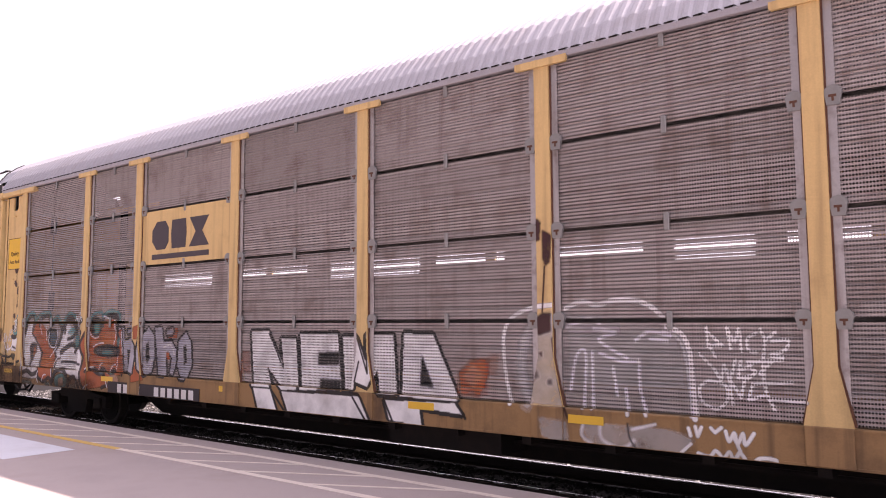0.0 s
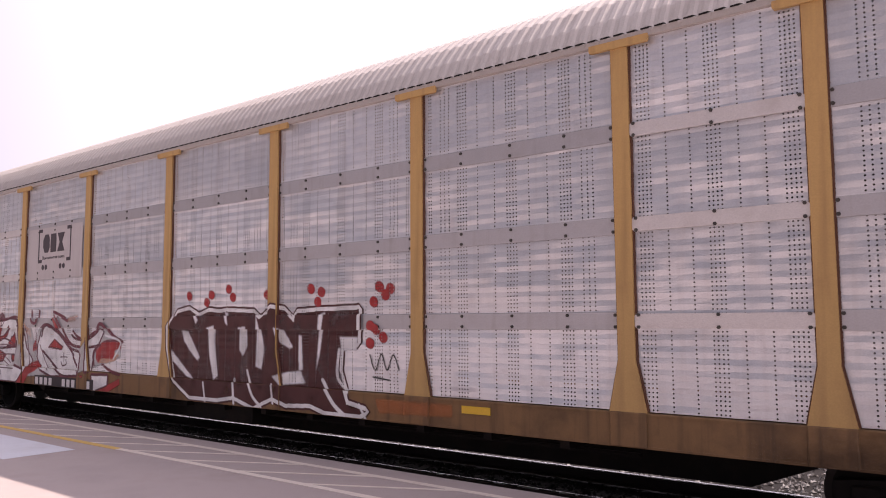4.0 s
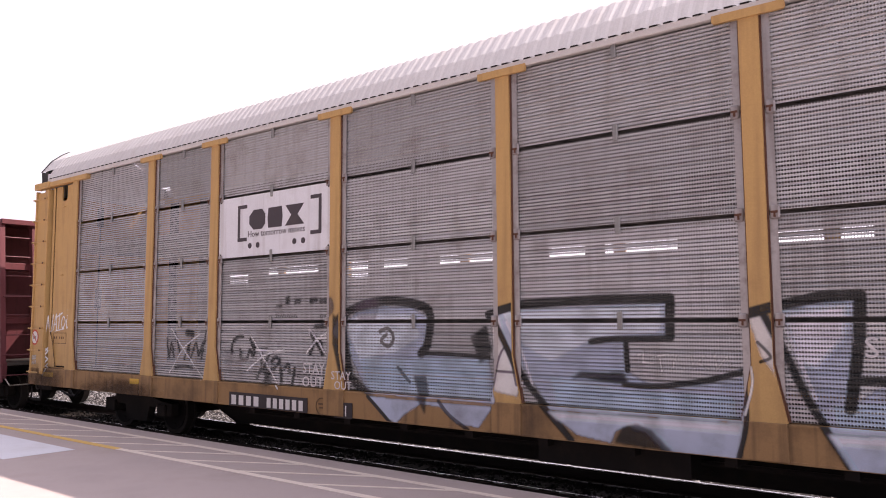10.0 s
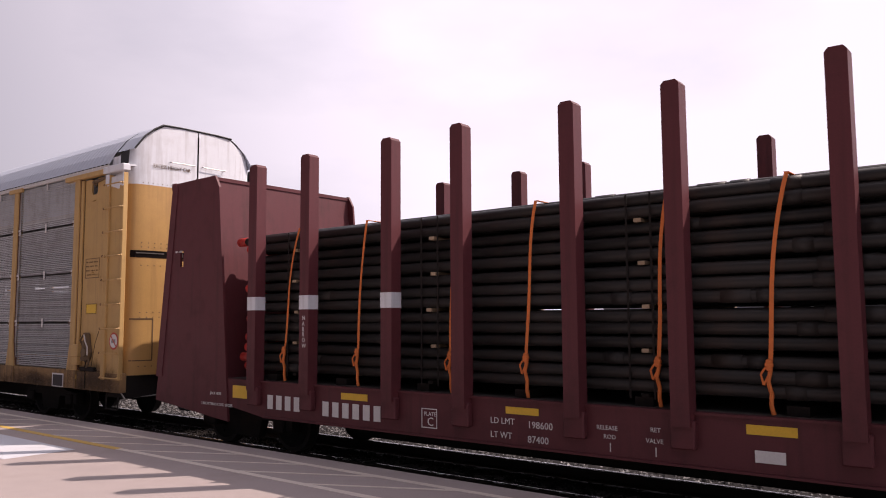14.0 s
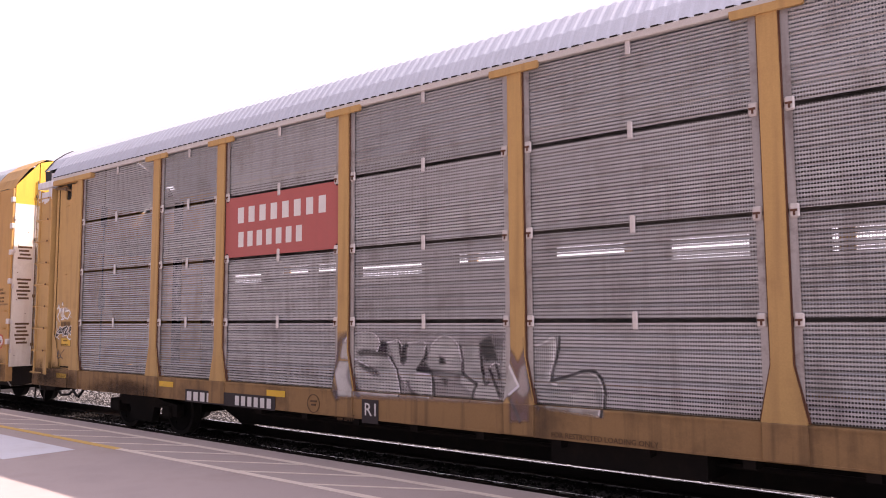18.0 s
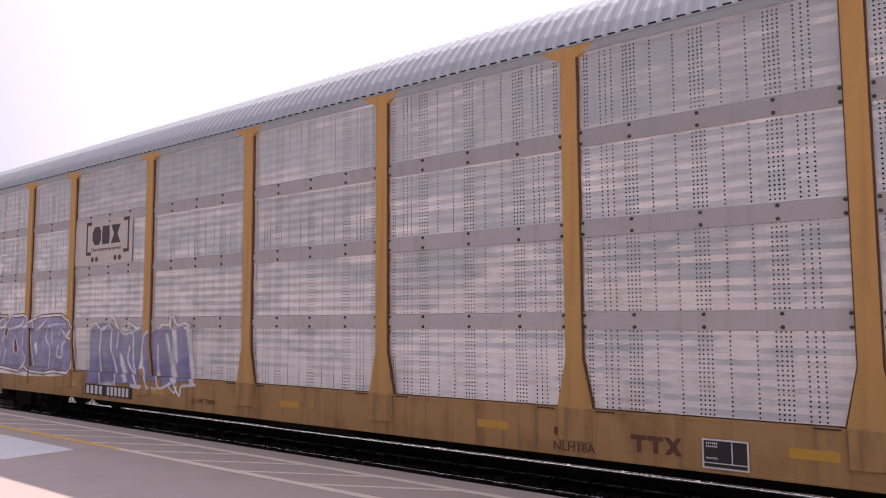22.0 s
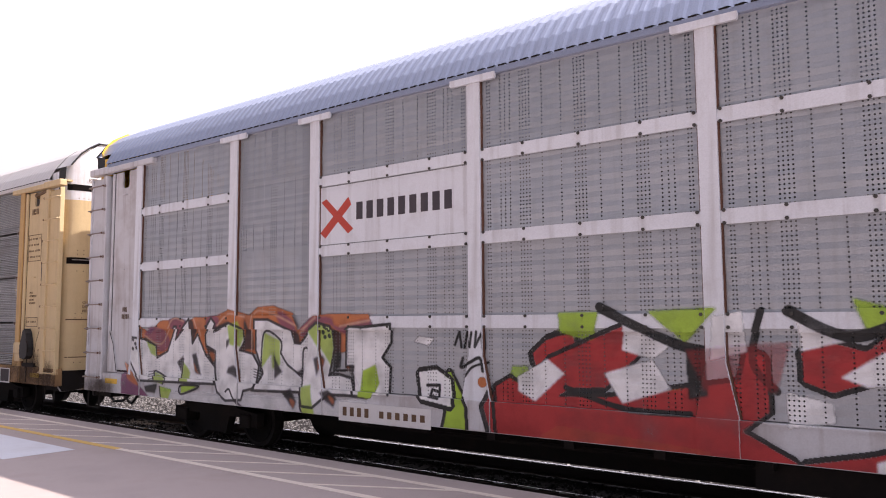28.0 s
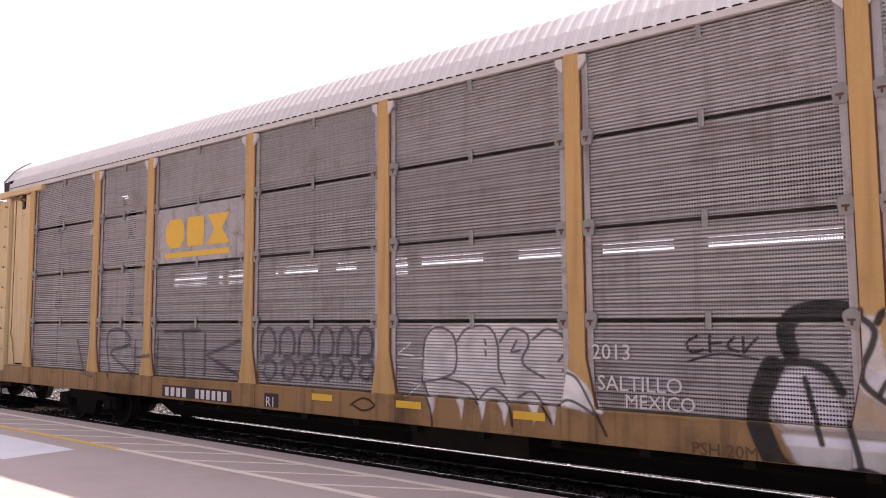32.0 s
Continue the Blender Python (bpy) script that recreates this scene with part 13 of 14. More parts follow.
C.fill("R", [(-4.03, 1.27), (-3.82, 1.38), (-3.61, 1.26), (-3.32, 1.60), (-2.66, 1.87), (-2.38, 1.97), (-2.18, 1.72), (-2.45, 1.47), (-2.62, 1.32), (-3.01, 1.30), (-3.20, 1.20), (-2.62, 1.22), (-1.22, 1.45), (-1.15, 1.73), (-0.99, 1.69), (-0.96, 1.18), (-1.20, 0.99), (-0.71, 0.74), (-0.11, 0.87), (0.18, 0.97), (0.05, 0.70), (-0.39, 0.54), (-1.34, 0.56), (-3.56, 0.61), (-3.99, 0.74)])
C.fill("R", [(-0.67, 1.74), (-0.44, 1.83), (-0.14, 1.75), (0.15, 1.97), (0.70, 2.06), (1.11, 1.85), (0.98, 1.59), (0.44, 1.67), (-0.13, 1.48), (-0.42, 1.38), (-0.66, 1.47)])
C.fill("R", [(0.72, 1.29), (1.49, 1.52), (1.74, 1.45), (2.43, 1.55), (2.65, 1.33), (2.76, 1.11), (2.43, 1.02), (2.15, 1.08), (1.80, 1.14), (1.63, 0.97), (1.75, 0.66), (1.51, 0.60), (0.61, 0.57), (0.33, 0.81), (0.46, 0.99), (1.13, 1.02)])
C.fill("R", [(2.81, 1.41), (3.07, 1.42), (3.27, 1.07), (3.66, 1.09), (4.03, 0.90), (4.02, 0.60), (3.61, 0.66), (3.07, 1.05), (2.86, 1.12)])
C.fill("R", [(2.19, 1.00), (2.41, 0.98), (2.73, 0.61), (2.55, 0.61)])
C.edge("R", "K", 0.050)
C.fill("W", [(-2.38, 2.02), (-1.83, 1.82), (-2.09, 1.63), (-2.42, 1.72)])
C.fill("W", [(-1.45, 2.06), (-1.17, 2.11), (-1.15, 1.73), (-1.48, 1.64)])
C.fill("W", [(-3.72, 1.39), (-3.32, 1.60), (-3.11, 1.45), (-3.49, 1.13), (-3.71, 1.23)])
C.fill("W", [(-2.63, 1.47), (-2.09, 1.63), (-1.90, 1.34), (-2.43, 1.17)])
C.fill("W", [(-0.68, 2.06), (-0.29, 1.84), (-0.67, 1.74)])
C.fill("W", [(-0.35, 1.52), (0.01, 1.75), (0.44, 1.71), (0.44, 1.54), (-0.13, 1.44)])
C.fill("W", [(0.09, 1.40), (0.58, 1.63), (0.45, 1.33), (0.31, 1.28)])
C.fill("W", [(0.98, 1.76), (1.23, 1.85), (1.85, 2.01), (1.97, 1.93), (1.91, 1.73), (1.49, 1.61), (1.12, 1.43), (0.92, 1.51)])
C.fill("W", [(-0.81, 1.37), (-0.42, 1.29), (-0.41, 1.12), (-0.80, 1.05)])
C.fill("W", [(1.38, 1.04), (1.68, 1.09), (1.63, 0.93), (1.44, 0.96)])
C.fill("W", [(0.18, 0.97), (0.60, 0.99), (0.74, 0.87), (0.33, 0.81)])
C.fill("W", [(-0.10, 0.82), (0.18, 0.93), (0.26, 0.67), (-0.10, 0.65)])
C.fill("W", [(2.35, 1.00), (2.97, 1.03), (3.49, 0.65), (2.68, 0.61)])
C.fill("W", [(3.19, 1.31), (3.27, 1.30), (3.25, 1.19), (3.19, 1.22)])
C.line("K", 0.100, [(-2.67, 2.17), (-1.92, 1.82), (-1.57, 1.73)])
C.line("K", 0.100, [(-0.76, 2.11), (-0.29, 1.88), (0.15, 1.99), (0.56, 2.10), (0.97, 2.06), (1.30, 1.77)])
C.line("K", 0.100, [(1.30, 1.77), (1.96, 2.05), (2.09, 1.78), (1.97, 1.54)])
C.line("K", 0.100, [(1.74, 1.36), (2.32, 1.55), (2.54, 1.55), (2.81, 1.19), (2.88, 1.04)])
C.line("K", 0.090, [(0.58, 1.59), (0.45, 1.24), (1.12, 1.25)])
C.line("K", 0.070, [(-1.00, 2.11), (-1.10, 1.64), (-0.89, 1.37)])
C.line("K", 0.060, [(-3.10, 1.30), (-2.42, 1.12), (-1.71, 1.11)])
C.line("K", 0.050, [(2.86, 1.04), (3.02, 0.90), (2.97, 0.79)])
C.fill("K", [(1.94, 2.09), (2.09, 2.09), (2.10, 1.46), (1.81, 1.44)])
C.fill("K", [(1.51, 0.88), (1.82, 0.98), (1.82, 0.61), (1.57, 0.59)])
C.fill("K", [(3.47, 1.43), (3.72, 1.44), (3.72, 1.15), (3.47, 1.13)])
C.fill("K", [(-1.74, 1.73), (-1.53, 1.73), (-1.51, 1.30), (-1.72, 1.25)])
C.line("R", 0.040, [(3.17, 1.63), (3.15, 1.80)], False)
C.line("R", 0.040, [(3.32, 1.63), (3.38, 1.83)], False)
C.line("R", 0.040, [(3.47, 1.56), (3.59, 1.77)], False)
C.line("R", 0.040, [(3.62, 1.50), (3.77, 1.67)], False)
C.line("R", 0.040, [(3.07, 1.57), (3.01, 1.70)], False)
C.fill("R", [(-1.74, 1.73), (-0.75, 1.83), (-0.89, 1.37), (-1.55, 1.35)], 0.4)
C.fill("O", [(-3.56, 0.66), (-1.34, 0.59), (-1.52, 0.78), (-3.18, 0.89)], 0.4)
C.apply("red, white and lime spray-painted letters with black edges", "graffiti", 0.0025)


# road grime thrown up on sills and corners
for key, spots in {"first": ((-13.3, 0.9, 0.9, 0.45), (-12.2, 0.85, 1.3, 0.35), (-9.6, 0.8, 1.2, 0.2)), "second": ((12.5, 0.95, 1.0, 0.4), (13.4, 0.85, 0.6, 0.3), (10.2, 0.8, 1.6, 0.25), (-12.9, 0.85, 0.9, 0.25)),
                                  "third": ((12.6, 0.85, 1.2, 0.3), (10.0, 0.8, 1.5, 0.22), (-13.0, 0.85, 0.9, 0.3), (-10.0, 0.8, 1.4, 0.2)), "fifth": ((12.7, 0.9, 1.1, 0.35), (10.1, 0.8, 1.5, 0.22), (-13.1, 0.95, 0.7, 0.3), (-12.4, 0.85, 0.8, 0.25), (-10.0, 0.8, 1.3, 0.2)),
                                  "sixth": ((12.6, 0.95, 1.3, 0.4), (10.2, 0.82, 1.4, 0.25), (-12.9, 0.8, 0.9, 0.2)), "seventh": ((12.6, 1.0, 0.9, 0.5), (13.4, 0.9, 0.6, 0.4), (-13.2, 0.8, 0.7, 0.2)),
                                  "eighth": ((12.5, 1.0, 1.0, 0.4), (13.4, 0.85, 0.5, 0.3), (10.1, 0.8, 1.5, 0.25))}.items():
    C = Paint(CARS[key], "columns" if key in ("second", "sixth", "seventh") else "grid", -13.75, 13.75, 0.735, 1.7)
    for x, z, rx, rz in spots:
        C.film(x, z, rx * 1.35, rz * 1.5)


# ---------------------------------------------------------------- name boards, stencils and signs
M["paper"] = surface("chalk_white_paint", (0.66, 0.64, 0.65), 0.6, dirt=0.2, grime=(0.3, 0.27, 0.25))
M["stencil_rust"] = surface("rust_brown_stencil", (0.13, 0.055, 0.035), 0.6, dirt=0.3, grime=(0.22, 0.12, 0.06))
M["faded_plate"] = surface("faded_yellow_plate", (0.60, 0.33, 0.05), 0.5, dirt=0.4, grime=(0.40, 0.24, 0.09))


def board(car, name, x0, x1, z0, z1, mat, d, label=""):
    g = Geo()
    g.box(x0, x1, -d - 0.002, -d + 0.004, z0, z1)
    return part(name, g, mat, car, label)


def marks(car, x, z, n, w, h, gap, mat, d):
    """Withheld writing: one plain bar a character."""
    for i in range(n):
        g = Geo()
        a = x + i * (w + gap)
        g.box(a, a + w, -d - 0.0015, -d + 0.001, z, z + h)
        part("stencil_bar", g, mat, car)


def sill_mark(car, x, z, h, mat):
    """The owner's mark as three plain shapes: two topped posts and a crossed one."""
    w = h * 1.05
    for k in range(2):
        g, a = Geo(), x + k * w
        g.prism([(a, z + 0.72 * h), (a + w * 0.92, z + 0.72 * h), (a + w * 0.92, z + h), (a, z + h)], -1.5105, -1.5065, 1)
        g.prism([(a + 0.34 * w, z), (a + 0.62 * w, z), (a + 0.62 * w, z + 0.72 * h), (a + 0.34 * w, z + 0.72 * h)], -1.5105, -1.5065, 1)
        part("mark", g, mat, car)
    g, a = Geo(), x + 2 * w
    g.prism([(a, z), (a + 0.3 * w, z), (a + w, z + h), (a + 0.7 * w, z + h)], -1.5105, -1.5065, 1)
    g.prism([(a, z + h), (a + 0.3 * w, z + h), (a + w, z), (a + 0.7 * w, z)], -1.5115, -1.5065, 1)
    part("mark", g, mat, car)


def sill_slots(car):
    """Narrow black boxes for dark slits at the sill's top edge beside each post."""
    g = Geo()
    g.box(-0.11, 0.11, -1.5145, -1.5115, 1.064, 1.079)
    sm = g.mesh("dark_slit", M["plate_black"])
    for x in POSTS[1:-1]:
        for s in (-1, 1):
            part("dark_slit", sm, None, car).location.x = x + s * 0.36


def outline_box(car, x0, x1, z0, z1, mat, d, w=0.012):
    g = Geo()
    for a, b, e, f in ((x0, x1, z0, z0 + w), (x0, x1, z1 - w, z1), (x0, x0 + w, z0 + w, z1 - w), (x1 - w, x1, z0 + w, z1 - w)):
        g.box(a, b, -d - 0.0015, -d + 0.001, e, f)
    return part("stencil_frame", g, mat, car)


def ring_stencil(car, x, z, r):
    """A thin painted ring with two small bars in it."""
    g = Geo()
    n = 24
    for k in range(n):
        a, b = 2 * math.pi * k / n, 2 * math.pi * (k + 1) / n
        g.prism([(x + q * math.cos(e), z + q * math.sin(e)) for q, e in ((r, a), (r, b), (r - 0.012, b), (r - 0.012, a))], -1.5165, -1.5125, 1)
    ring = part("stencil_ring", g, M["stencil_dark"], car)
    for dz, w in ((0.02, 0.13), (-0.03, 0.09)):
        g = Geo()
        g.box(x - w / 2, x + w / 2, -1.5165, -1.5125, z + dz, z + dz + 0.025)
        part("stencil_bar", g, M["stencil_dark"], ring)


def data_panel(car, x0, x1, z0, z1, mat, d, rows):
    """A framed table of dimensions too small to read."""
    fr = outline_box(car, x0, x1, z0, z1, mat, d)
    h = (z1 - z0 - 0.06) / (rows * 1.6)
    for r in range(rows):
        g = Geo()
        z = z1 - 0.045 - h - r * h * 1.6
        n = int((x1 - x0 - 0.06) / (h * 0.75))
        for k in range(n):
            if (k * 7 + r * 3) % 5 == 4:
                continue
            a = x0 + 0.03 + k * h * 0.75
            g.box(a, a + h * 0.34, -d - 0.0015, -d + 0.001, z + h * 0.2, z + h * 0.68)
        tagged(part("stencil_line", g, mat, fr), kind="stuff")


def no_humping_sign(car, x, z, r, d):
    """A round prohibition sign: red ring and slash over white."""
    def disc(rad, dd, mat, name, parent):
        g = Geo()
        g.prism([(x + rad * math.cos(k * math.pi / 16), z + rad * math.sin(k * math.pi / 16)) for k in range(32)], -dd - 0.002, -dd + 0.002, 1)
        return part(name, g, mat, parent)
    sign = disc(r, d, M["logo_red"], "warning_sign", car)
    tagged(sign, "round red and white prohibition sign")
    disc(r * 0.80, d + 0.003, M["stencil_white"], "face", sign)
    g = Geo()
    g.box(x - r * 0.45, x + r * 0.45, -d - 0.0075, -d - 0.004, z - r * 0.22, z + r * 0.2)
    part("pictogram", g, M["dull_plain"], sign)
    g = Geo()
    g.prism([(x - r * 0.62, z + r * 0.52), (x - r * 0.52, z + r * 0.62), (x + r * 0.62, z - r * 0.52), (x + r * 0.52, z - r * 0.62)], -d - 0.0095, -d - 0.006, 1)
    part("slash", g, M["logo_red"], sign)


def name_plate(car, bay, mat):
    a, b = POSTS[bay + 1] + 0.10, POSTS[bay] - 0.10
    g = Geo()
    g.box(a, b, -1.480, -1.462, 3.046, 4.003)
    plate = part("name_plate", g, mat, car, "painted name board in a side bay")
    for x in (a + 0.06, (a + b) / 2, b - 0.06):
        for z in (3.10, 3.95):
            g = Geo()
            g.rod((x, -1.480, z), (x, -1.487, z), 0.016, 6)
            part("bolt", g, M["dark"], plate)


def emblem(car, x, z, w, h, mat, d, bar):
    """A maker's mark as plain shapes: three blocks and a bar below."""
    u = w / 3.3
    for k, o in enumerate(([(0.28, 0), (0.8, 0), (1, 0.25), (1, 0.75), (0.8, 1), (0.28, 1), (0, 0.7), (0, 0.3)], [(0.1, 0), (0.9, 0), (0.95, 0.5), (0.9, 1), (0.1, 1), (0.05, 0.5)],
                           [(0, 0), (1.1, 0), (0.72, 0.5), (1.08, 1), (0.02, 1), (0.36, 0.5)])):
        g = Geo()
        g.prism([(x + (k * 1.1 + p) * u, z + q * h) for p, q in o], -d - 0.0025, -d + 0.001, 1)
        part("emblem", g, mat, car)
    if bar:
        g = Geo()
        g.box(x, x + w, -d - 0.0025, -d + 0.001, z - 0.17, z - 0.08)
        part("emblem_bar", g, mat, car)


def bracket_emblem(car, x, z, w, h, mat, d):
    """The mark between square brackets, with a fine line and four dots below."""
    for s, a in ((1, x), (-1, x + w)):
        g = Geo()
        for p, q, e, f in ((0, 0.03, 0.18, 1.0), (0.03, 0.12, 0.92, 1.0), (0.03, 0.12, 0.18, 0.26)):
            x0, x1 = sorted((a + s * p * w, a + s * q * w))
            g.box(x0, x1, -d - 0.002, -d + 0.001, z + e * h, z + f * h)
        part("bracket", g, mat, car)
    emblem(car, x + 0.15 * w, z + 0.42 * h, 0.66 * w, 0.44 * h, mat, d, False)
    lettering("How tomorrow moves", x + 0.13 * w, -d - 0.0005, z + 0.26 * h, 0.073 * w, mat, car)
    for k in (0.16, 0.26, 0.70, 0.80):
        g = Geo()
        g.rod((x + k * w, -d + 0.001, z + 0.07 * h), (x + k * w, -d - 0.002, z + 0.07 * h), 0.065 * h, 12)
        part("dot", g, mat, car)


def slanted_emblem(car, x, z, w, h):
    """Four slanted red blocks over a dark slanted bar."""
    u = w / 4.4
    for k in range(4):
        g = Geo()
        a, s = x + k * u * 1.08, 0.16 * w / 2
        for e, f, p, q in ((0, 1.0, 0, 0.42), (0.1, 1.0, 0.52, 1)):
            lo, hi = z + h * (0.34 + 0.66 * p), z + h * (0.34 + 0.66 * q)
            g.prism([(a + e * u + s * p, lo), (a + f * u + s * p, lo), (a + f * u + s * q, hi), (a + e * u + s * q, hi)], -1.4895, -1.4855, 1)
        part("emblem", g, M["logo_red"], car, "slanted red mark")
    g = Geo()
    g.prism([(x - 0.05, z), (x + w * 0.94, z + 0.12 * h), (x + w * 0.98, z + 0.22 * h), (x, z + 0.16 * h)], -1.4895, -1.4855, 1)
    part("emblem_bar", g, M["logo_dark"], car)


def cross_emblem(car, x, z, w):
    """A red crossed shape and a row of dark bars."""
    g = Geo()
    for pts in ([(0, 0.08), (0.10, 0.0), (0.62, 0.44), (0.56, 0.55)], [(0.02, 0.52), (0.12, 0.56), (0.66, 0.10), (0.56, 0.04)]):
        g.prism([(x + a, z + b) for a, b in pts], -1.489 - (0.002 if pts[0][1] > 0.3 else 0), -1.4855, 1)
    part("emblem", g, M["logo_red"], car, "red crossed mark")
    marks(car, x + 0.72, z + 0.22, 9, (w - 0.75) / 15.0, 0.24, (w - 0.75) / 24, M["logo_dark"], 1.4865)


name_plate(CARS["first"], 6, M["yellow_old"])
emblem(CARS["first"], -6.72, 3.30, 1.72, 0.50, M["logo_dark"], 1.4815, True)
board(CARS["first"], "stencil_field", -8.04, -5.13, 0.737, 0.94, M["plate_black"], 1.5175, "")
marks(CARS["first"], -7.70, 0.750, 4, 0.137, 0.155, 0.068, M["stencil_white"], 1.5205)
marks(CARS["first"], -6.47, 0.750, 6, 0.137, 0.155, 0.071, M["stencil_white"], 1.5205)
board(CARS["first"], "notice", -12.77, -11.93, 3.22, 3.92, M["plate_yellow"], 1.4520, "yellow notice plate")
outline_box(CARS["first"], -12.77, -11.93, 3.22, 3.92, M["stencil_dark"], 1.4550)
lettering("Quality", -12.64, -1.4570, 3.53, 0.135, M["stencil_dark"], CARS["first"], 1.00)
lettering("Auto Rack", -12.70, -1.4570, 3.35, 0.120, M["stencil_dark"], CARS["first"], 1.00)
board(CARS["second"], "name_plate", -6.93, -4.53, 2.94, 4.03, M["board_pale"], 1.4835, "plain grey name board")
bracket_emblem(CARS["second"], -6.45, 3.13, 1.45, 0.88, M["logo_dark"], 1.4865)
board(CARS["second"], "stencil_field", -6.32, -3.85, 0.737, 0.935, M["plate_black"], 1.5175, "")
marks(CARS["second"], -6.28, 0.755, 4, 0.128, 0.145, 0.075, M["stencil_white"], 1.5205)
marks(CARS["second"], -5.10, 0.755, 6, 0.125, 0.145, 0.074, M["stencil_white"], 1.5205)
marks(CARS["second"], -12.58, 2.69, 4, 0.047, 0.105, 0.041, M["stencil_dark"], 1.4580)
marks(CARS["second"], -12.64, 2.50, 6, 0.044, 0.106, 0.039, M["stencil_dark"], 1.4580)
no_humping_sign(CARS["second"], -11.85, 1.38, 0.15, 1.5200)
no_humping_sign(CARS["third"], 13.45, 1.72, 0.14, 1.5040)
board(CARS["second"], "notice", -11.97, -11.57, 0.78, 0.93, M["plate_yellow"], 1.5195, "yellow notice plate")
outline_box(CARS["second"], -11.97, -11.57, 0.78, 0.93, M["stencil_dark"], 1.5225)
lettering("DECK", 12.31, -1.4570, 2.81, 0.066, M["stencil_dark"], CARS["second"], 1.00)
lettering("CLEARANCE", 12.18, -1.4570, 2.71, 0.066, M["stencil_dark"], CARS["second"], 1.00)
lettering("A 89 MIN", 12.23, -1.4570, 2.62, 0.059, M["stencil_dark"], CARS["second"], 1.00)
lettering("B 94 MIN", 12.23, -1.4570, 2.53, 0.059, M["stencil_dark"], CARS["second"], 1.00)
data_panel(CARS["second"], 12.11, 12.66, 3.27, 3.70, M["stencil_dark"], 1.4560, 4)
board(CARS["second"], "notice", 11.67, 12.10, 0.78, 0.93, M["plate_yellow"], 1.5195, "yellow notice plate")
outline_box(CARS["second"], 11.67, 12.10, 0.78, 0.93, M["stencil_dark"], 1.5225)
name_plate(CARS["third"], 6, M["white"])
bracket_emblem(CARS["third"], -6.55, 3.16, 1.95, 0.70, M["logo_dark"], 1.4815)
data_panel(CARS["third"], 12.17, 12.80, 3.55, 4.13, M["stencil_dark"], 1.4560, 4)
data_panel(CARS["third"], 12.22, 12.79, 1.62, 1.81, M["stencil_dark"], 1.4560, 1)
marks(CARS["third"], 12.28, 4.37, 6, 0.032, 0.139, 0.028, M["stencil_dark"], 1.4570)
lettering("DECK", 12.33, -1.4570, 2.71, 0.059, M["stencil_dark"], CARS["third"], 1.00)
lettering("CLEARANCE", 12.33, -1.4570, 2.62, 0.046, M["stencil_dark"], CARS["third"], 1.00)
board(CARS["third"], "stencil_field", -6.64, -4.82, 0.737, 0.945, M["plate_black"], 1.5175, "")
marks(CARS["third"], -6.58, 0.757, 4, 0.115, 0.145, 0.068, M["stencil_white"], 1.5205)
marks(CARS["third"], -5.72, 0.757, 6, 0.090, 0.145, 0.053, M["stencil_white"], 1.5205)
board(CARS["third"], "stencil_field", -4.27, -3.92, 0.720, 0.93, M["plate_black"], 1.5175, "")
lettering("R1", -4.22, -1.5215, 0.75, 0.205, M["stencil_white"], CARS["third"], 1.00)
no_humping_sign(CARS["third"], -13.48, 1.72, 0.16, 1.5040)
data_panel(CARS["third"], -12.74, -12.19, 1.60, 1.82, M["stencil_dark"], 1.4560, 1)
name_plate(CARS["fifth"], 6, M["plate_red"])
marks(CARS["fifth"], -6.72, 3.58, 8, 0.15, 0.25, 0.12, M["stencil_white"], 1.4815)
marks(CARS["fifth"], -6.70, 3.20, 7, 0.13, 0.24, 0.10, M["stencil_white"], 1.4815)
board(CARS["fifth"], "stencil_field", -8.01, -5.70, 0.720, 0.925, M["plate_black"], 1.5175, "")
marks(CARS["fifth"], -7.96, 0.745, 4, 0.125, 0.145, 0.060, M["stencil_white"], 1.5205)
marks(CARS["fifth"], -6.66, 0.745, 6, 0.097, 0.145, 0.057, M["stencil_white"], 1.5205)
board(CARS["fifth"], "stencil_field", -3.91, -3.61, 0.69, 1.00, M["plate_black"], 1.5175, "")
lettering("R1", -3.87, -1.5215, 0.79, 0.240, M["stencil_white"], CARS["fifth"], 1.00)
lettering("* LD LMT", -4.45, -1.5145, 0.71, 0.100, M["stencil_dark"], CARS["fifth"], 1.00)
lettering("FOR RESTRICTED LOADING ONLY", -1.01, -1.5145, 0.76, 0.080, M["stencil_dark"], CARS["fifth"], 1.00)
board(CARS["fifth"], "notice", -12.57, -12.16, 1.55, 1.72, M["plate_yellow"], 1.4560, "yellow notice plate")
outline_box(CARS["fifth"], -12.57, -12.16, 1.55, 1.72, M["stencil_dark"], 1.4590)
lettering("THIS CAR", -12.49, -1.4610, 1.65, 0.046, M["stencil_dark"], CARS["fifth"], 1.00)
lettering("EXCESS HEIGHT", -12.55, -1.4610, 1.57, 0.040, M["stencil_dark"], CARS["fifth"], 1.00)
data_panel(CARS["fifth"], 12.22, 12.76, 2.89, 3.28, M["stencil_dark"], 1.4560, 4)
board(CARS["fifth"], "notice", 12.30, 12.70, 2.19, 2.39, M["plate_yellow"], 1.4560, "yellow notice plate")
outline_box(CARS["fifth"], 12.30, 12.70, 2.19, 2.39, M["stencil_dark"], 1.4590)
no_humping_sign(CARS["fifth"], 13.48, 1.68, 0.16, 1.5040)
board(CARS["fifth"], "consolidated_stencil", 11.11, 11.59, 0.74, 1.01, M["stencil_white"], 1.5175, "white framed black stencil panel")
board(CARS["fifth"], "stencil_inset", 11.15, 11.56, 0.76, 0.98, M["plate_black"], 1.5205, "")
board(CARS["sixth"], "notice", 12.35, 12.79, 2.04, 2.25, M["plate_yellow"], 1.5110, "yellow notice plate")
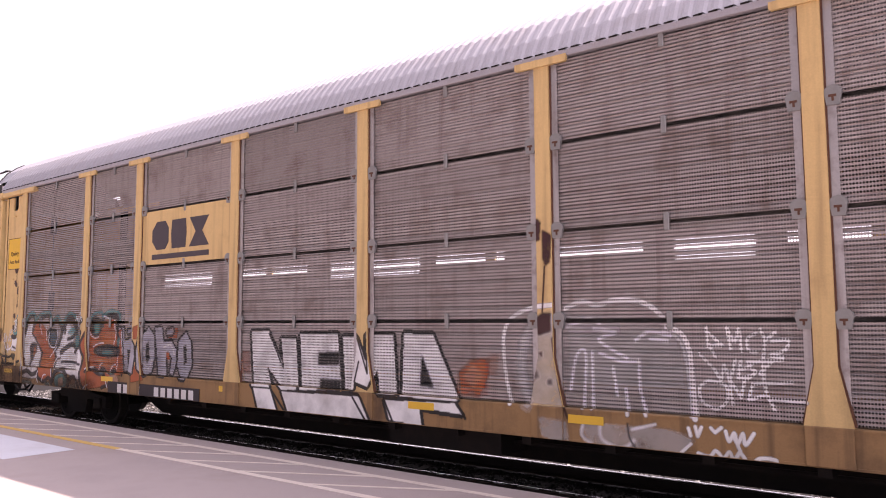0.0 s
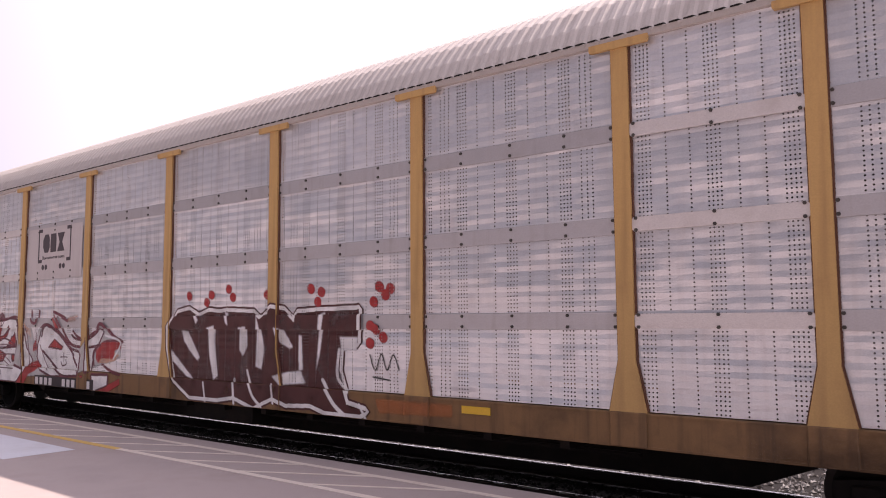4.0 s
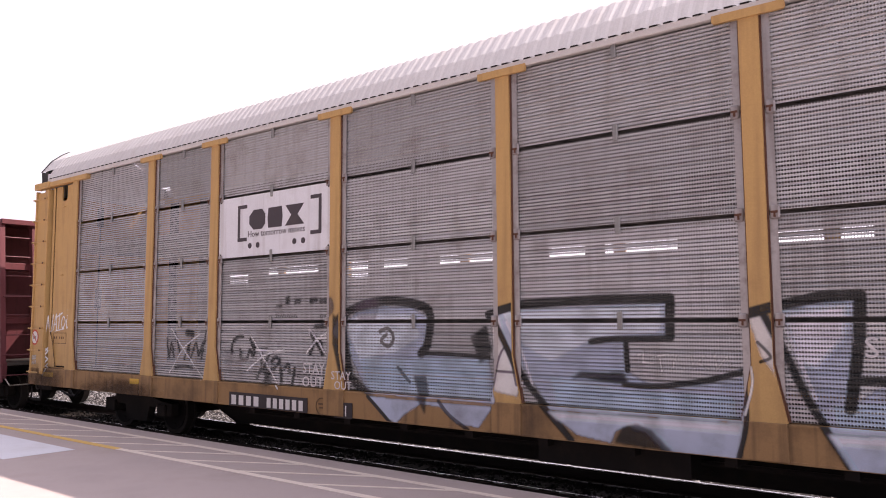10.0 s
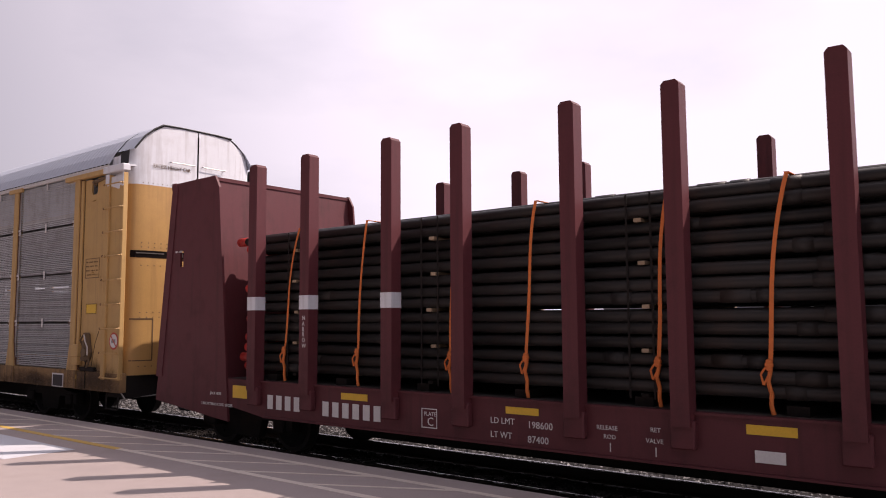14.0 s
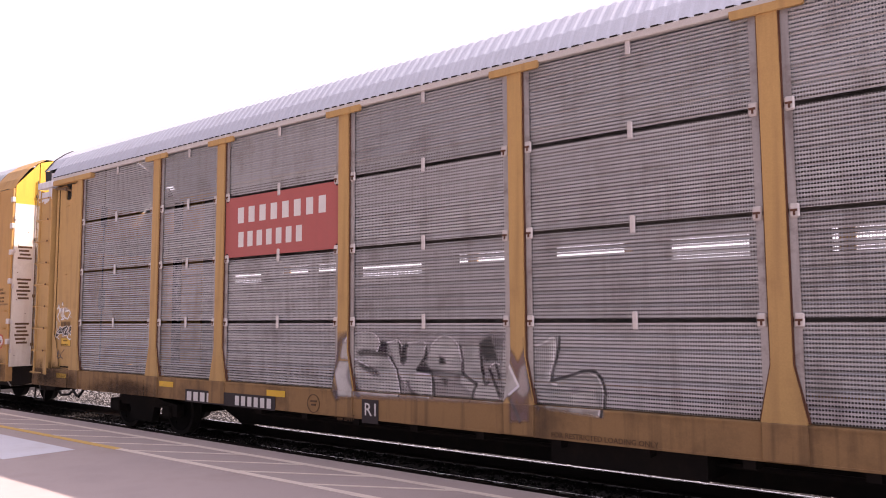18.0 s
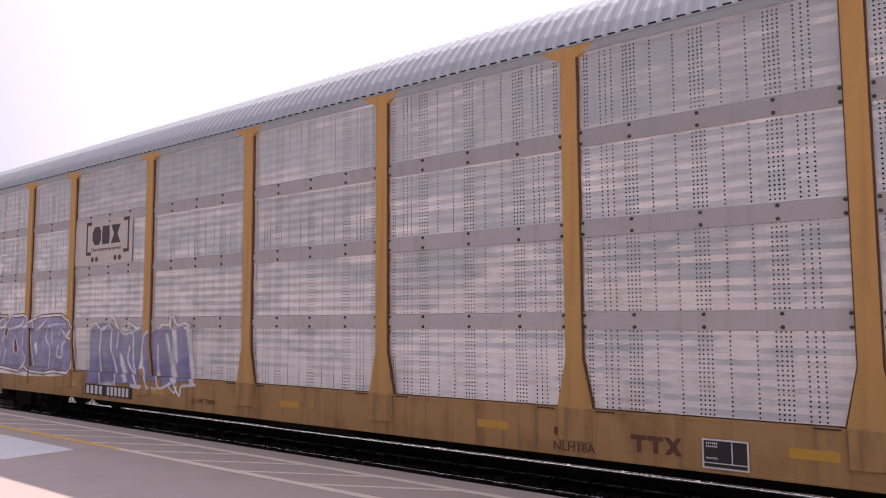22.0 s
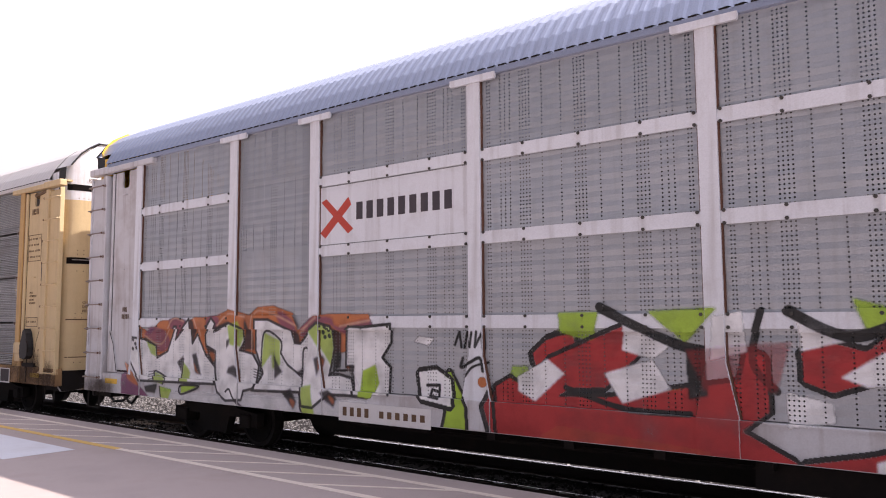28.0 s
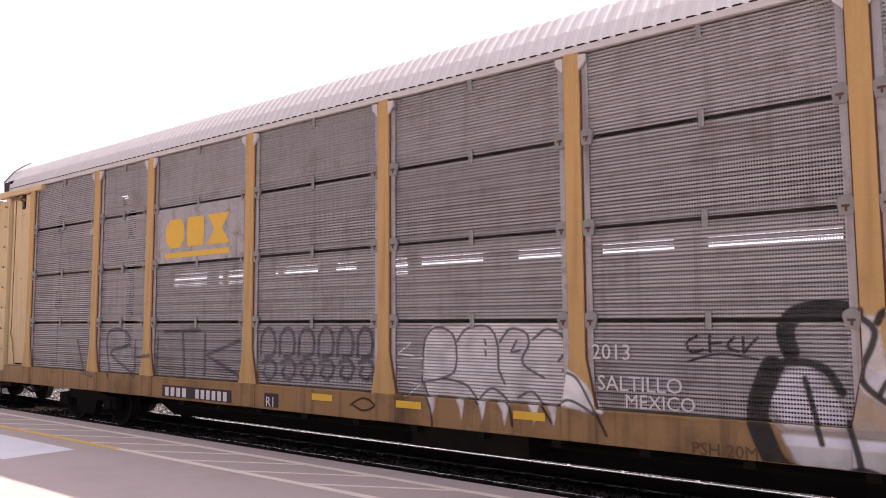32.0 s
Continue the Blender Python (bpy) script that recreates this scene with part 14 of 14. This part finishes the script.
outline_box(CARS["sixth"], 12.35, 12.79, 2.04, 2.25, M["stencil_dark"], 1.5140)
lettering("THIS CAR", 12.46, -1.5160, 2.16, 0.060, M["stencil_dark"], CARS["sixth"], 1.00)
lettering("EXCESS HEIGHT", 12.38, -1.5160, 2.08, 0.055, M["stencil_dark"], CARS["sixth"], 1.00)
data_panel(CARS["sixth"], 12.16, 12.71, 3.06, 3.48, M["stencil_dark"], 1.5090, 4)
lettering("DECK", 13.24, -1.5080, 2.75, 0.073, M["stencil_dark"], CARS["sixth"], 1.00)
lettering("CLEARANCE", 13.15, -1.5080, 2.67, 0.073, M["stencil_dark"], CARS["sixth"], 1.00)
lettering("A 87-3/4 IN. MIN", 13.09, -1.5080, 2.57, 0.056, M["stencil_dark"], CARS["sixth"], 1.00)
lettering("B 94-3/4 IN. MIN", 13.09, -1.5080, 2.49, 0.056, M["stencil_dark"], CARS["sixth"], 1.00)
no_humping_sign(CARS["sixth"], 13.40, 1.61, 0.16, 1.5085)
lettering("CLOSE", 12.32, -1.5080, 2.83, 0.050, M["stencil_dark"], CARS["sixth"], 1.00)
lettering("AND LOCK", 12.32, -1.5080, 2.75, 0.050, M["stencil_dark"], CARS["sixth"], 1.00)
lettering("DOORS", 12.32, -1.5080, 2.68, 0.050, M["stencil_dark"], CARS["sixth"], 1.00)
lettering("BEFORE", 12.31, -1.5080, 2.61, 0.050, M["stencil_dark"], CARS["sixth"], 1.00)
lettering("MOVING", 12.31, -1.5080, 2.54, 0.050, M["stencil_dark"], CARS["sixth"], 1.00)
lettering("CAR", 12.31, -1.5080, 2.47, 0.050, M["stencil_dark"], CARS["sixth"], 1.00)
marks(CARS["sixth"], 12.18, 4.05, 14, 0.030, 0.045, 0.012, M["stencil_dark"], 1.508)
marks(CARS["sixth"], 12.18, 3.97, 14, 0.030, 0.045, 0.012, M["stencil_dark"], 1.508)
marks(CARS["sixth"], 12.18, 3.90, 14, 0.030, 0.045, 0.012, M["stencil_dark"], 1.508)
board(CARS["sixth"], "stencil_field", -6.38, -4.69, 0.655, 0.86, M["plate_black"], 1.5175, "")
marks(CARS["sixth"], -6.33, 0.680, 4, 0.101, 0.155, 0.060, M["stencil_white"], 1.5205)
marks(CARS["sixth"], -5.56, 0.680, 6, 0.085, 0.155, 0.050, M["stencil_white"], 1.5205)
lettering("LD LMT 72000", -2.86, -1.5145, 0.71, 0.110, M["stencil_dark"], CARS["sixth"], 1.00)
lettering("SPECIAL NO. 24", 10.20, -1.5145, 0.88, 0.075, M["stencil_dark"], CARS["sixth"], 1.00)
lettering("BRAKE BEAM REQUIRED", 10.08, -1.5145, 0.79, 0.070, M["stencil_dark"], CARS["sixth"], 1.00)
lettering("28 INCH WHLS", 10.28, -1.5145, 0.65, 0.070, M["stencil_dark"], CARS["sixth"], 1.00)
board(CARS["sixth"], "name_plate", -7.04, -4.88, 3.14, 4.00, M["board_pale"], 1.4835, "plain pale name board")
bracket_emblem(CARS["sixth"], -6.60, 3.19, 1.60, 0.80, M["logo_dark"], 1.4865)
board(CARS["sixth"], "stencil_field", 5.69, 6.09, 0.64, 0.88, M["plate_black"], 1.5175)
board(CARS["seventh"], "name_plate", 4.43, 6.99, 3.18, 4.10, M["dull_plain"], 1.4835, "plain grey name board")
slanted_emblem(CARS["seventh"], 4.60, 3.30, 2.35, 0.73)
board(CARS["seventh"], "name_plate", -7.16, -4.40, 3.11, 3.93, M["white"], 1.4835, "pale grey name board")
cross_emblem(CARS["seventh"], -7.04, 3.20, 2.54)
data_panel(CARS["seventh"], 12.34, 12.83, 3.28, 3.71, M["stencil_dark"], 1.4560, 4)
lettering("DECK", 12.55, -1.4570, 2.50, 0.066, M["stencil_dark"], CARS["seventh"], 1.00)
lettering("CLEARANCE", 12.46, -1.4570, 2.43, 0.059, M["stencil_dark"], CARS["seventh"], 1.00)
lettering("A 89 MIN", 12.51, -1.4570, 2.34, 0.059, M["stencil_dark"], CARS["seventh"], 1.00)
lettering("B 94 MIN", 12.50, -1.4570, 2.24, 0.059, M["stencil_dark"], CARS["seventh"], 1.00)
board(CARS["seventh"], "notice", 11.47, 11.89, 0.64, 0.79, M["plate_yellow"], 1.5195, "yellow notice plate")
outline_box(CARS["seventh"], 11.47, 11.89, 0.64, 0.79, M["stencil_dark"], 1.5225)
lettering("B-END", 13.51, -1.5145, 0.81, 0.100, M["stencil_dark"], CARS["seventh"], 1.00)
lettering("BEAM REQUIRED", 9.94, -1.5180, 0.79, 0.080, M["stencil_dark"], CARS["seventh"], 1.00)
board(CARS["seventh"], "number_panel", -6.61, -4.98, 0.69, 0.94, M["stencil_white"], 1.5175, "")
marks(CARS["seventh"], -6.53, 0.76, 4, 0.073, 0.117, 0.064, M["stencil_dark"], 1.5205)
marks(CARS["seventh"], -5.85, 0.77, 6, 0.075, 0.089, 0.065, M["stencil_dark"], 1.5205)
marks(CARS["seventh"], -12.46, 2.22, 4, 0.022, 0.086, 0.019, M["stencil_dark"], 1.4580)
marks(CARS["seventh"], -12.48, 2.09, 5, 0.028, 0.085, 0.024, M["stencil_dark"], 1.4580)
name_plate(CARS["eighth"], 6, M["screen_plain"])
emblem(CARS["eighth"], -6.68, 3.30, 1.85, 0.50, M["logo_yellow"], 1.4815, True)
board(CARS["eighth"], "stencil_field", -6.60, -4.67, 0.77, 0.96, M["plate_black"], 1.5175, "")
marks(CARS["eighth"], -6.51, 0.785, 4, 0.107, 0.145, 0.063, M["stencil_white"], 1.5205)
marks(CARS["eighth"], -5.62, 0.785, 6, 0.094, 0.145, 0.056, M["stencil_white"], 1.5205)
board(CARS["eighth"], "stencil_field", -3.85, -3.54, 0.77, 0.97, M["plate_black"], 1.5175, "")
lettering("R1", -3.82, -1.5215, 0.78, 0.200, M["stencil_white"], CARS["eighth"], 1.00)
lettering("PSH 20M", 2.66, -1.5145, 0.74, 0.170, M["stencil_dark"], CARS["eighth"], 1.00)
lettering("2013", 1.59, -1.4850, 1.62, 0.230, M["paper"], CARS["eighth"], 1.00)
lettering("SALTILLO", 1.65, -1.4850, 1.30, 0.220, M["paper"], CARS["eighth"], 1.00)
lettering("MEXICO", 1.96, -1.4850, 1.13, 0.200, M["paper"], CARS["eighth"], 1.00)
data_panel(CARS["eighth"], 12.15, 12.76, 3.35, 3.93, M["stencil_dark"], 1.4560, 4)
data_panel(CARS["eighth"], 12.17, 12.71, 1.94, 2.14, M["stencil_dark"], 1.4560, 1)
marks(CARS["eighth"], 12.27, 4.37, 5, 0.036, 0.128, 0.031, M["stencil_dark"], 1.4570)
lettering("DECK", 12.29, -1.4570, 2.65, 0.059, M["stencil_dark"], CARS["eighth"], 1.00)
lettering("CLEARANCE", 12.29, -1.4570, 2.58, 0.059, M["stencil_dark"], CARS["eighth"], 1.00)
lettering("A 87 MIN", 12.28, -1.4570, 2.50, 0.053, M["stencil_dark"], CARS["eighth"], 1.00)
lettering("B 93 1/4 MIN", 12.28, -1.4570, 2.43, 0.053, M["stencil_dark"], CARS["eighth"], 1.00)
board(CARS["eighth"], "consolidated_stencil", 11.11, 11.60, 0.71, 1.03, M["stencil_white"], 1.5175, "white framed black stencil panel")
board(CARS["eighth"], "stencil_inset", 11.15, 11.57, 0.74, 1.01, M["plate_black"], 1.5205, "")
lettering("STAY AT THE", 2.27, -1.4850, 1.70, 0.260, M["paper"], CARS["third"], 1.05)
lettering("FABI", 3.17, -1.4850, 1.30, 0.240, M["paper"], CARS["third"], 1.00)
marks(CARS["fourth"], -5.80, 0.74, 4, 0.125, 0.204, 0.073, M["stencil_white"], 1.5060)
marks(CARS["fourth"], -4.60, 0.72, 6, 0.124, 0.201, 0.073, M["stencil_white"], 1.5060)
lettering("PLATE", -2.75, -1.5040, 0.86, 0.070, M["stencil_white"], CARS["fourth"], 1.00)
lettering("C", -2.70, -1.5040, 0.74, 0.150, M["stencil_white"], CARS["fourth"], 1.00)
outline_box(CARS["fourth"], -2.79, -2.54, 0.71, 0.95, M["stencil_white"], 1.504)
lettering("LD LMT", -1.74, -1.5040, 0.85, 0.100, M["stencil_white"], CARS["fourth"], 1.00)
lettering("LT WT", -1.74, -1.5040, 0.69, 0.100, M["stencil_white"], CARS["fourth"], 1.00)
lettering("198600", -1.23, -1.5040, 0.83, 0.110, M["stencil_white"], CARS["fourth"], 1.00)
lettering("87400", -1.23, -1.5040, 0.67, 0.110, M["stencil_white"], CARS["fourth"], 1.00)
lettering("RELEASE", -0.37, -1.5040, 0.89, 0.065, M["stencil_white"], CARS["fourth"], 1.00)
lettering("ROD", -0.29, -1.5040, 0.80, 0.065, M["stencil_white"], CARS["fourth"], 1.00)
lettering("RET", 0.23, -1.5040, 0.91, 0.065, M["stencil_white"], CARS["fourth"], 1.00)
lettering("VALVE", 0.18, -1.5040, 0.80, 0.065, M["stencil_white"], CARS["fourth"], 1.00)
marks(CARS["fourth"], -0.22, 0.67, 1, 0.012, 0.09, 0.01, M["stencil_white"], 1.504)
marks(CARS["fourth"], 0.28, 0.67, 1, 0.012, 0.09, 0.01, M["stencil_white"], 1.504)
lettering("LIFT HERE", 8.11, -1.5340, 3.19, 0.045, M["stencil_white"], CARS["fourth"], 1.00)
lettering("JACK HERE", 7.03, -1.5340, 0.86, 0.058, M["stencil_white"], CARS["fourth"], 1.00)
lettering("2 INCH TREAD COND SHOES", 6.84, -1.5340, 0.69, 0.062, M["stencil_white"], CARS["fourth"], 1.00)
lettering("LIFT HERE", -8.29, -1.5340, 3.20, 0.048, M["stencil_white"], CARS["fourth"], 1.00)
lettering("JACK HERE", -7.20, -1.5340, 0.88, 0.060, M["stencil_white"], CARS["fourth"], 1.00)
lettering("2 INCH TREAD COND SHOES", -7.44, -1.5340, 0.71, 0.062, M["stencil_white"], CARS["fourth"], 1.00)
lettering("W", 4.83, -1.6345, 1.96, 0.090, M["stencil_white"], CARS["fourth"], 1.00)
lettering("I", 4.83, -1.6345, 1.88, 0.090, M["stencil_white"], CARS["fourth"], 1.00)
lettering("D", 4.83, -1.6345, 1.80, 0.090, M["stencil_white"], CARS["fourth"], 1.00)
lettering("E", 4.83, -1.6345, 1.72, 0.090, M["stencil_white"], CARS["fourth"], 1.00)
lettering("N", -4.90, -1.6345, 2.05, 0.085, M["stencil_white"], CARS["fourth"], 1.00)
lettering("A", -4.90, -1.6345, 1.97, 0.085, M["stencil_white"], CARS["fourth"], 1.00)
lettering("R", -4.90, -1.6345, 1.89, 0.085, M["stencil_white"], CARS["fourth"], 1.00)
lettering("R", -4.90, -1.6345, 1.82, 0.085, M["stencil_white"], CARS["fourth"], 1.00)
lettering("O", -4.90, -1.6345, 1.74, 0.085, M["stencil_white"], CARS["fourth"], 1.00)
lettering("W", -4.90, -1.6345, 1.66, 0.085, M["stencil_white"], CARS["fourth"], 1.00)
lettering("L 57 0 1/2", 3.53, -1.5040, 0.92, 0.065, M["stencil_white"], CARS["fourth"], 1.00)
lettering("30.6 BETWEEN BULKHEADS", 3.53, -1.5040, 0.84, 0.055, M["stencil_white"], CARS["fourth"], 1.00)
lettering("10.0 3/4 BULKHEAD HEIGHT", 3.53, -1.5040, 0.77, 0.055, M["stencil_white"], CARS["fourth"], 1.00)
lettering("EMPTY CG 3.02 3/4", 3.53, -1.5040, 0.70, 0.055, M["stencil_white"], CARS["fourth"], 1.00)
outline_box(CARS["fourth"], 5.23, 5.62, 0.73, 0.98, M["stencil_white"], 1.504)
outline_box(CARS["fourth"], 5.25, 5.43, 0.75, 0.96, M["stencil_white"], 1.505, 0.008)
marks(CARS["fourth"], 5.27, 0.92, 6, 0.012, 0.025, 0.008, M["stencil_white"], 1.504)
marks(CARS["fourth"], 5.27, 0.88, 6, 0.012, 0.025, 0.008, M["stencil_white"], 1.504)
board(CARS["fourth"], "reflector", 3.86, 4.31, 0.97, 1.06, M["plate_yellow"], 1.5060, "yellow reflective plate")
board(CARS["fourth"], "reflector", 1.18, 1.63, 0.97, 1.06, M["plate_yellow"], 1.5060, "yellow reflective plate")
board(CARS["fourth"], "reflector", -1.52, -1.08, 0.97, 1.05, M["plate_yellow"], 1.5060, "yellow reflective plate")
board(CARS["fourth"], "reflector", 6.24, 6.69, 0.85, 1.05, M["plate_yellow"], 1.5060, "yellow reflective plate")
board(CARS["fourth"], "reflector", -4.23, -3.73, 0.97, 1.06, M["plate_yellow"], 1.5060, "yellow reflective plate")
board(CARS["fourth"], "label_plate", 1.25, 1.52, 0.72, 0.83, M["stencil_white"], 1.5060, "")
board(CARS["fourth"], "reflector", -6.61, -6.19, 0.86, 1.05, M["plate_yellow"], 1.5350, "yellow reflective plate")
marks(CARS["fifth"], -12.59, 1.96, 7, 0.031, 0.087, 0.027, M["stencil_dark"], 1.4580)
lettering("STAY", -4.97, -1.4850, 1.30, 0.200, M["paper"], CARS["third"], 1.00)
lettering("OUT", -4.98, -1.4850, 1.105, 0.210, M["paper"], CARS["third"], 1.00)
lettering("STAY", -4.33, -1.5270, 1.235, 0.165, M["paper"], CARS["third"], 1.00)
lettering("OUT", -4.27, -1.5270, 1.105, 0.160, M["paper"], CARS["third"], 1.00)
ring_stencil(CARS["fifth"], -4.87, 0.88, 0.13)
lettering("* LD LMT", -4.45, -1.5135, 0.69, 0.090, M["stencil_dark"], CARS["fifth"], 1.00)
ring_stencil(CARS["third"], -4.53, 0.85, 0.12)
# flat black strip drawn for the shade of a slot
board(CARS["eighth"], "slot", 12.79, 12.86, 2.90, 3.29, M["plate_black"], 1.4525, "black strip for a shaded slot in the corner sheet")
outline_box(CARS["sixth"], 5.67, 6.11, 0.62, 0.90, M["stencil_white"], 1.5205, 0.016)
lettering("CLOSE", -12.70, -1.5080, 2.71, 0.056, M["stencil_dark"], CARS["sixth"], 1.00)
lettering("AND LOCK", -12.74, -1.5080, 2.65, 0.056, M["stencil_dark"], CARS["sixth"], 1.00)
lettering("DOORS", -12.70, -1.5080, 2.58, 0.056, M["stencil_dark"], CARS["sixth"], 1.00)
lettering("BEFORE", -12.70, -1.5080, 2.52, 0.056, M["stencil_dark"], CARS["sixth"], 1.00)
lettering("MOVING", -12.71, -1.5080, 2.45, 0.056, M["stencil_dark"], CARS["sixth"], 1.00)
lettering("CAR", -12.71, -1.5080, 2.39, 0.056, M["stencil_dark"], CARS["sixth"], 1.00)
board(CARS["sixth"], "notice", -12.88, -12.28, 2.10, 2.29, M["plate_yellow"], 1.5110, "yellow notice plate")
outline_box(CARS["sixth"], -12.88, -12.28, 2.10, 2.29, M["stencil_dark"], 1.5140)
lettering("THIS CAR", -12.68, -1.5160, 2.21, 0.055, M["stencil_dark"], CARS["sixth"], 1.00)
lettering("EXCESS HEIGHT", -12.75, -1.5160, 2.13, 0.050, M["stencil_dark"], CARS["sixth"], 1.00)
marks(CARS["sixth"], -12.79, 1.91, 6, 0.030, 0.092, 0.027, M["stencil_dark"], 1.5090)
no_humping_sign(CARS["sixth"], -13.37, 1.62, 0.12, 1.5130)
marks(CARS["sixth"], -13.04, 1.53, 11, 0.028, 0.035, 0.014, M["stencil_dark"], 1.508)
marks(CARS["sixth"], -13.04, 1.48, 11, 0.028, 0.035, 0.014, M["stencil_dark"], 1.508)
marks(CARS["sixth"], -13.04, 1.43, 11, 0.028, 0.035, 0.014, M["stencil_dark"], 1.508)
marks(CARS["sixth"], -13.05, 1.38, 11, 0.028, 0.035, 0.014, M["stencil_dark"], 1.508)
lettering("NLH18A", 4.01, -1.5105, 0.63, 0.140, M["stencil_rust"], CARS["sixth"], 1.00)
marks(CARS["sixth"], 4.03, 0.79, 5, 0.04, 0.085, 0.03, M["stencil_rust"], 1.5075)
sill_mark(CARS["sixth"], 4.93, 0.70, 0.17, M["stencil_rust"])
board(CARS["sixth"], "reflector", -7.20, -6.78, 0.79, 0.88, M["faded_plate"], 1.5075, "faded yellow reflective plate")
board(CARS["sixth"], "reflector", -4.10, -3.68, 0.79, 0.88, M["faded_plate"], 1.5075, "faded yellow reflective plate")
board(CARS["sixth"], "reflector", -0.60, -0.18, 0.79, 0.88, M["faded_plate"], 1.5075, "faded yellow reflective plate")
board(CARS["sixth"], "reflector", 2.99, 3.41, 0.79, 0.88, M["faded_plate"], 1.5075, "faded yellow reflective plate")
board(CARS["sixth"], "reflector", 6.46, 6.88, 0.79, 0.88, M["faded_plate"], 1.5075, "faded yellow reflective plate")
sill_slots(CARS["sixth"])
board(CARS["sixth"], "panel_line", 5.95, 5.96, 0.68, 0.88, M["stencil_white"], 1.5205)
board(CARS["sixth"], "panel_line", 5.69, 6.09, 0.67, 0.68, M["stencil_white"], 1.5205)
marks(CARS["sixth"], 5.71, 0.85, 6, 0.011, 0.018, 0.008, M["stencil_white"], 1.5205)
marks(CARS["sixth"], 5.71, 0.82, 6, 0.011, 0.018, 0.008, M["stencil_white"], 1.5205)
marks(CARS["sixth"], 5.71, 0.71, 6, 0.011, 0.018, 0.008, M["stencil_white"], 1.5205)


# ---------------------------------------------------------------- movement
def motions():
    for ob, x, y, z in MOVING:
        walk(ob, [(t, pose(x + gone(t), y, z)) for t in range(0, 33)])
    for ws, x in WHEELSETS:
        walk(ws, [(k / 10, Matrix.Translation((x, 0, WHEEL_R)) @ Matrix.Rotation(gone(k / 10) / WHEEL_R % (2 * math.pi), 4, "Y")) for k in range(0, 321)])


motions()
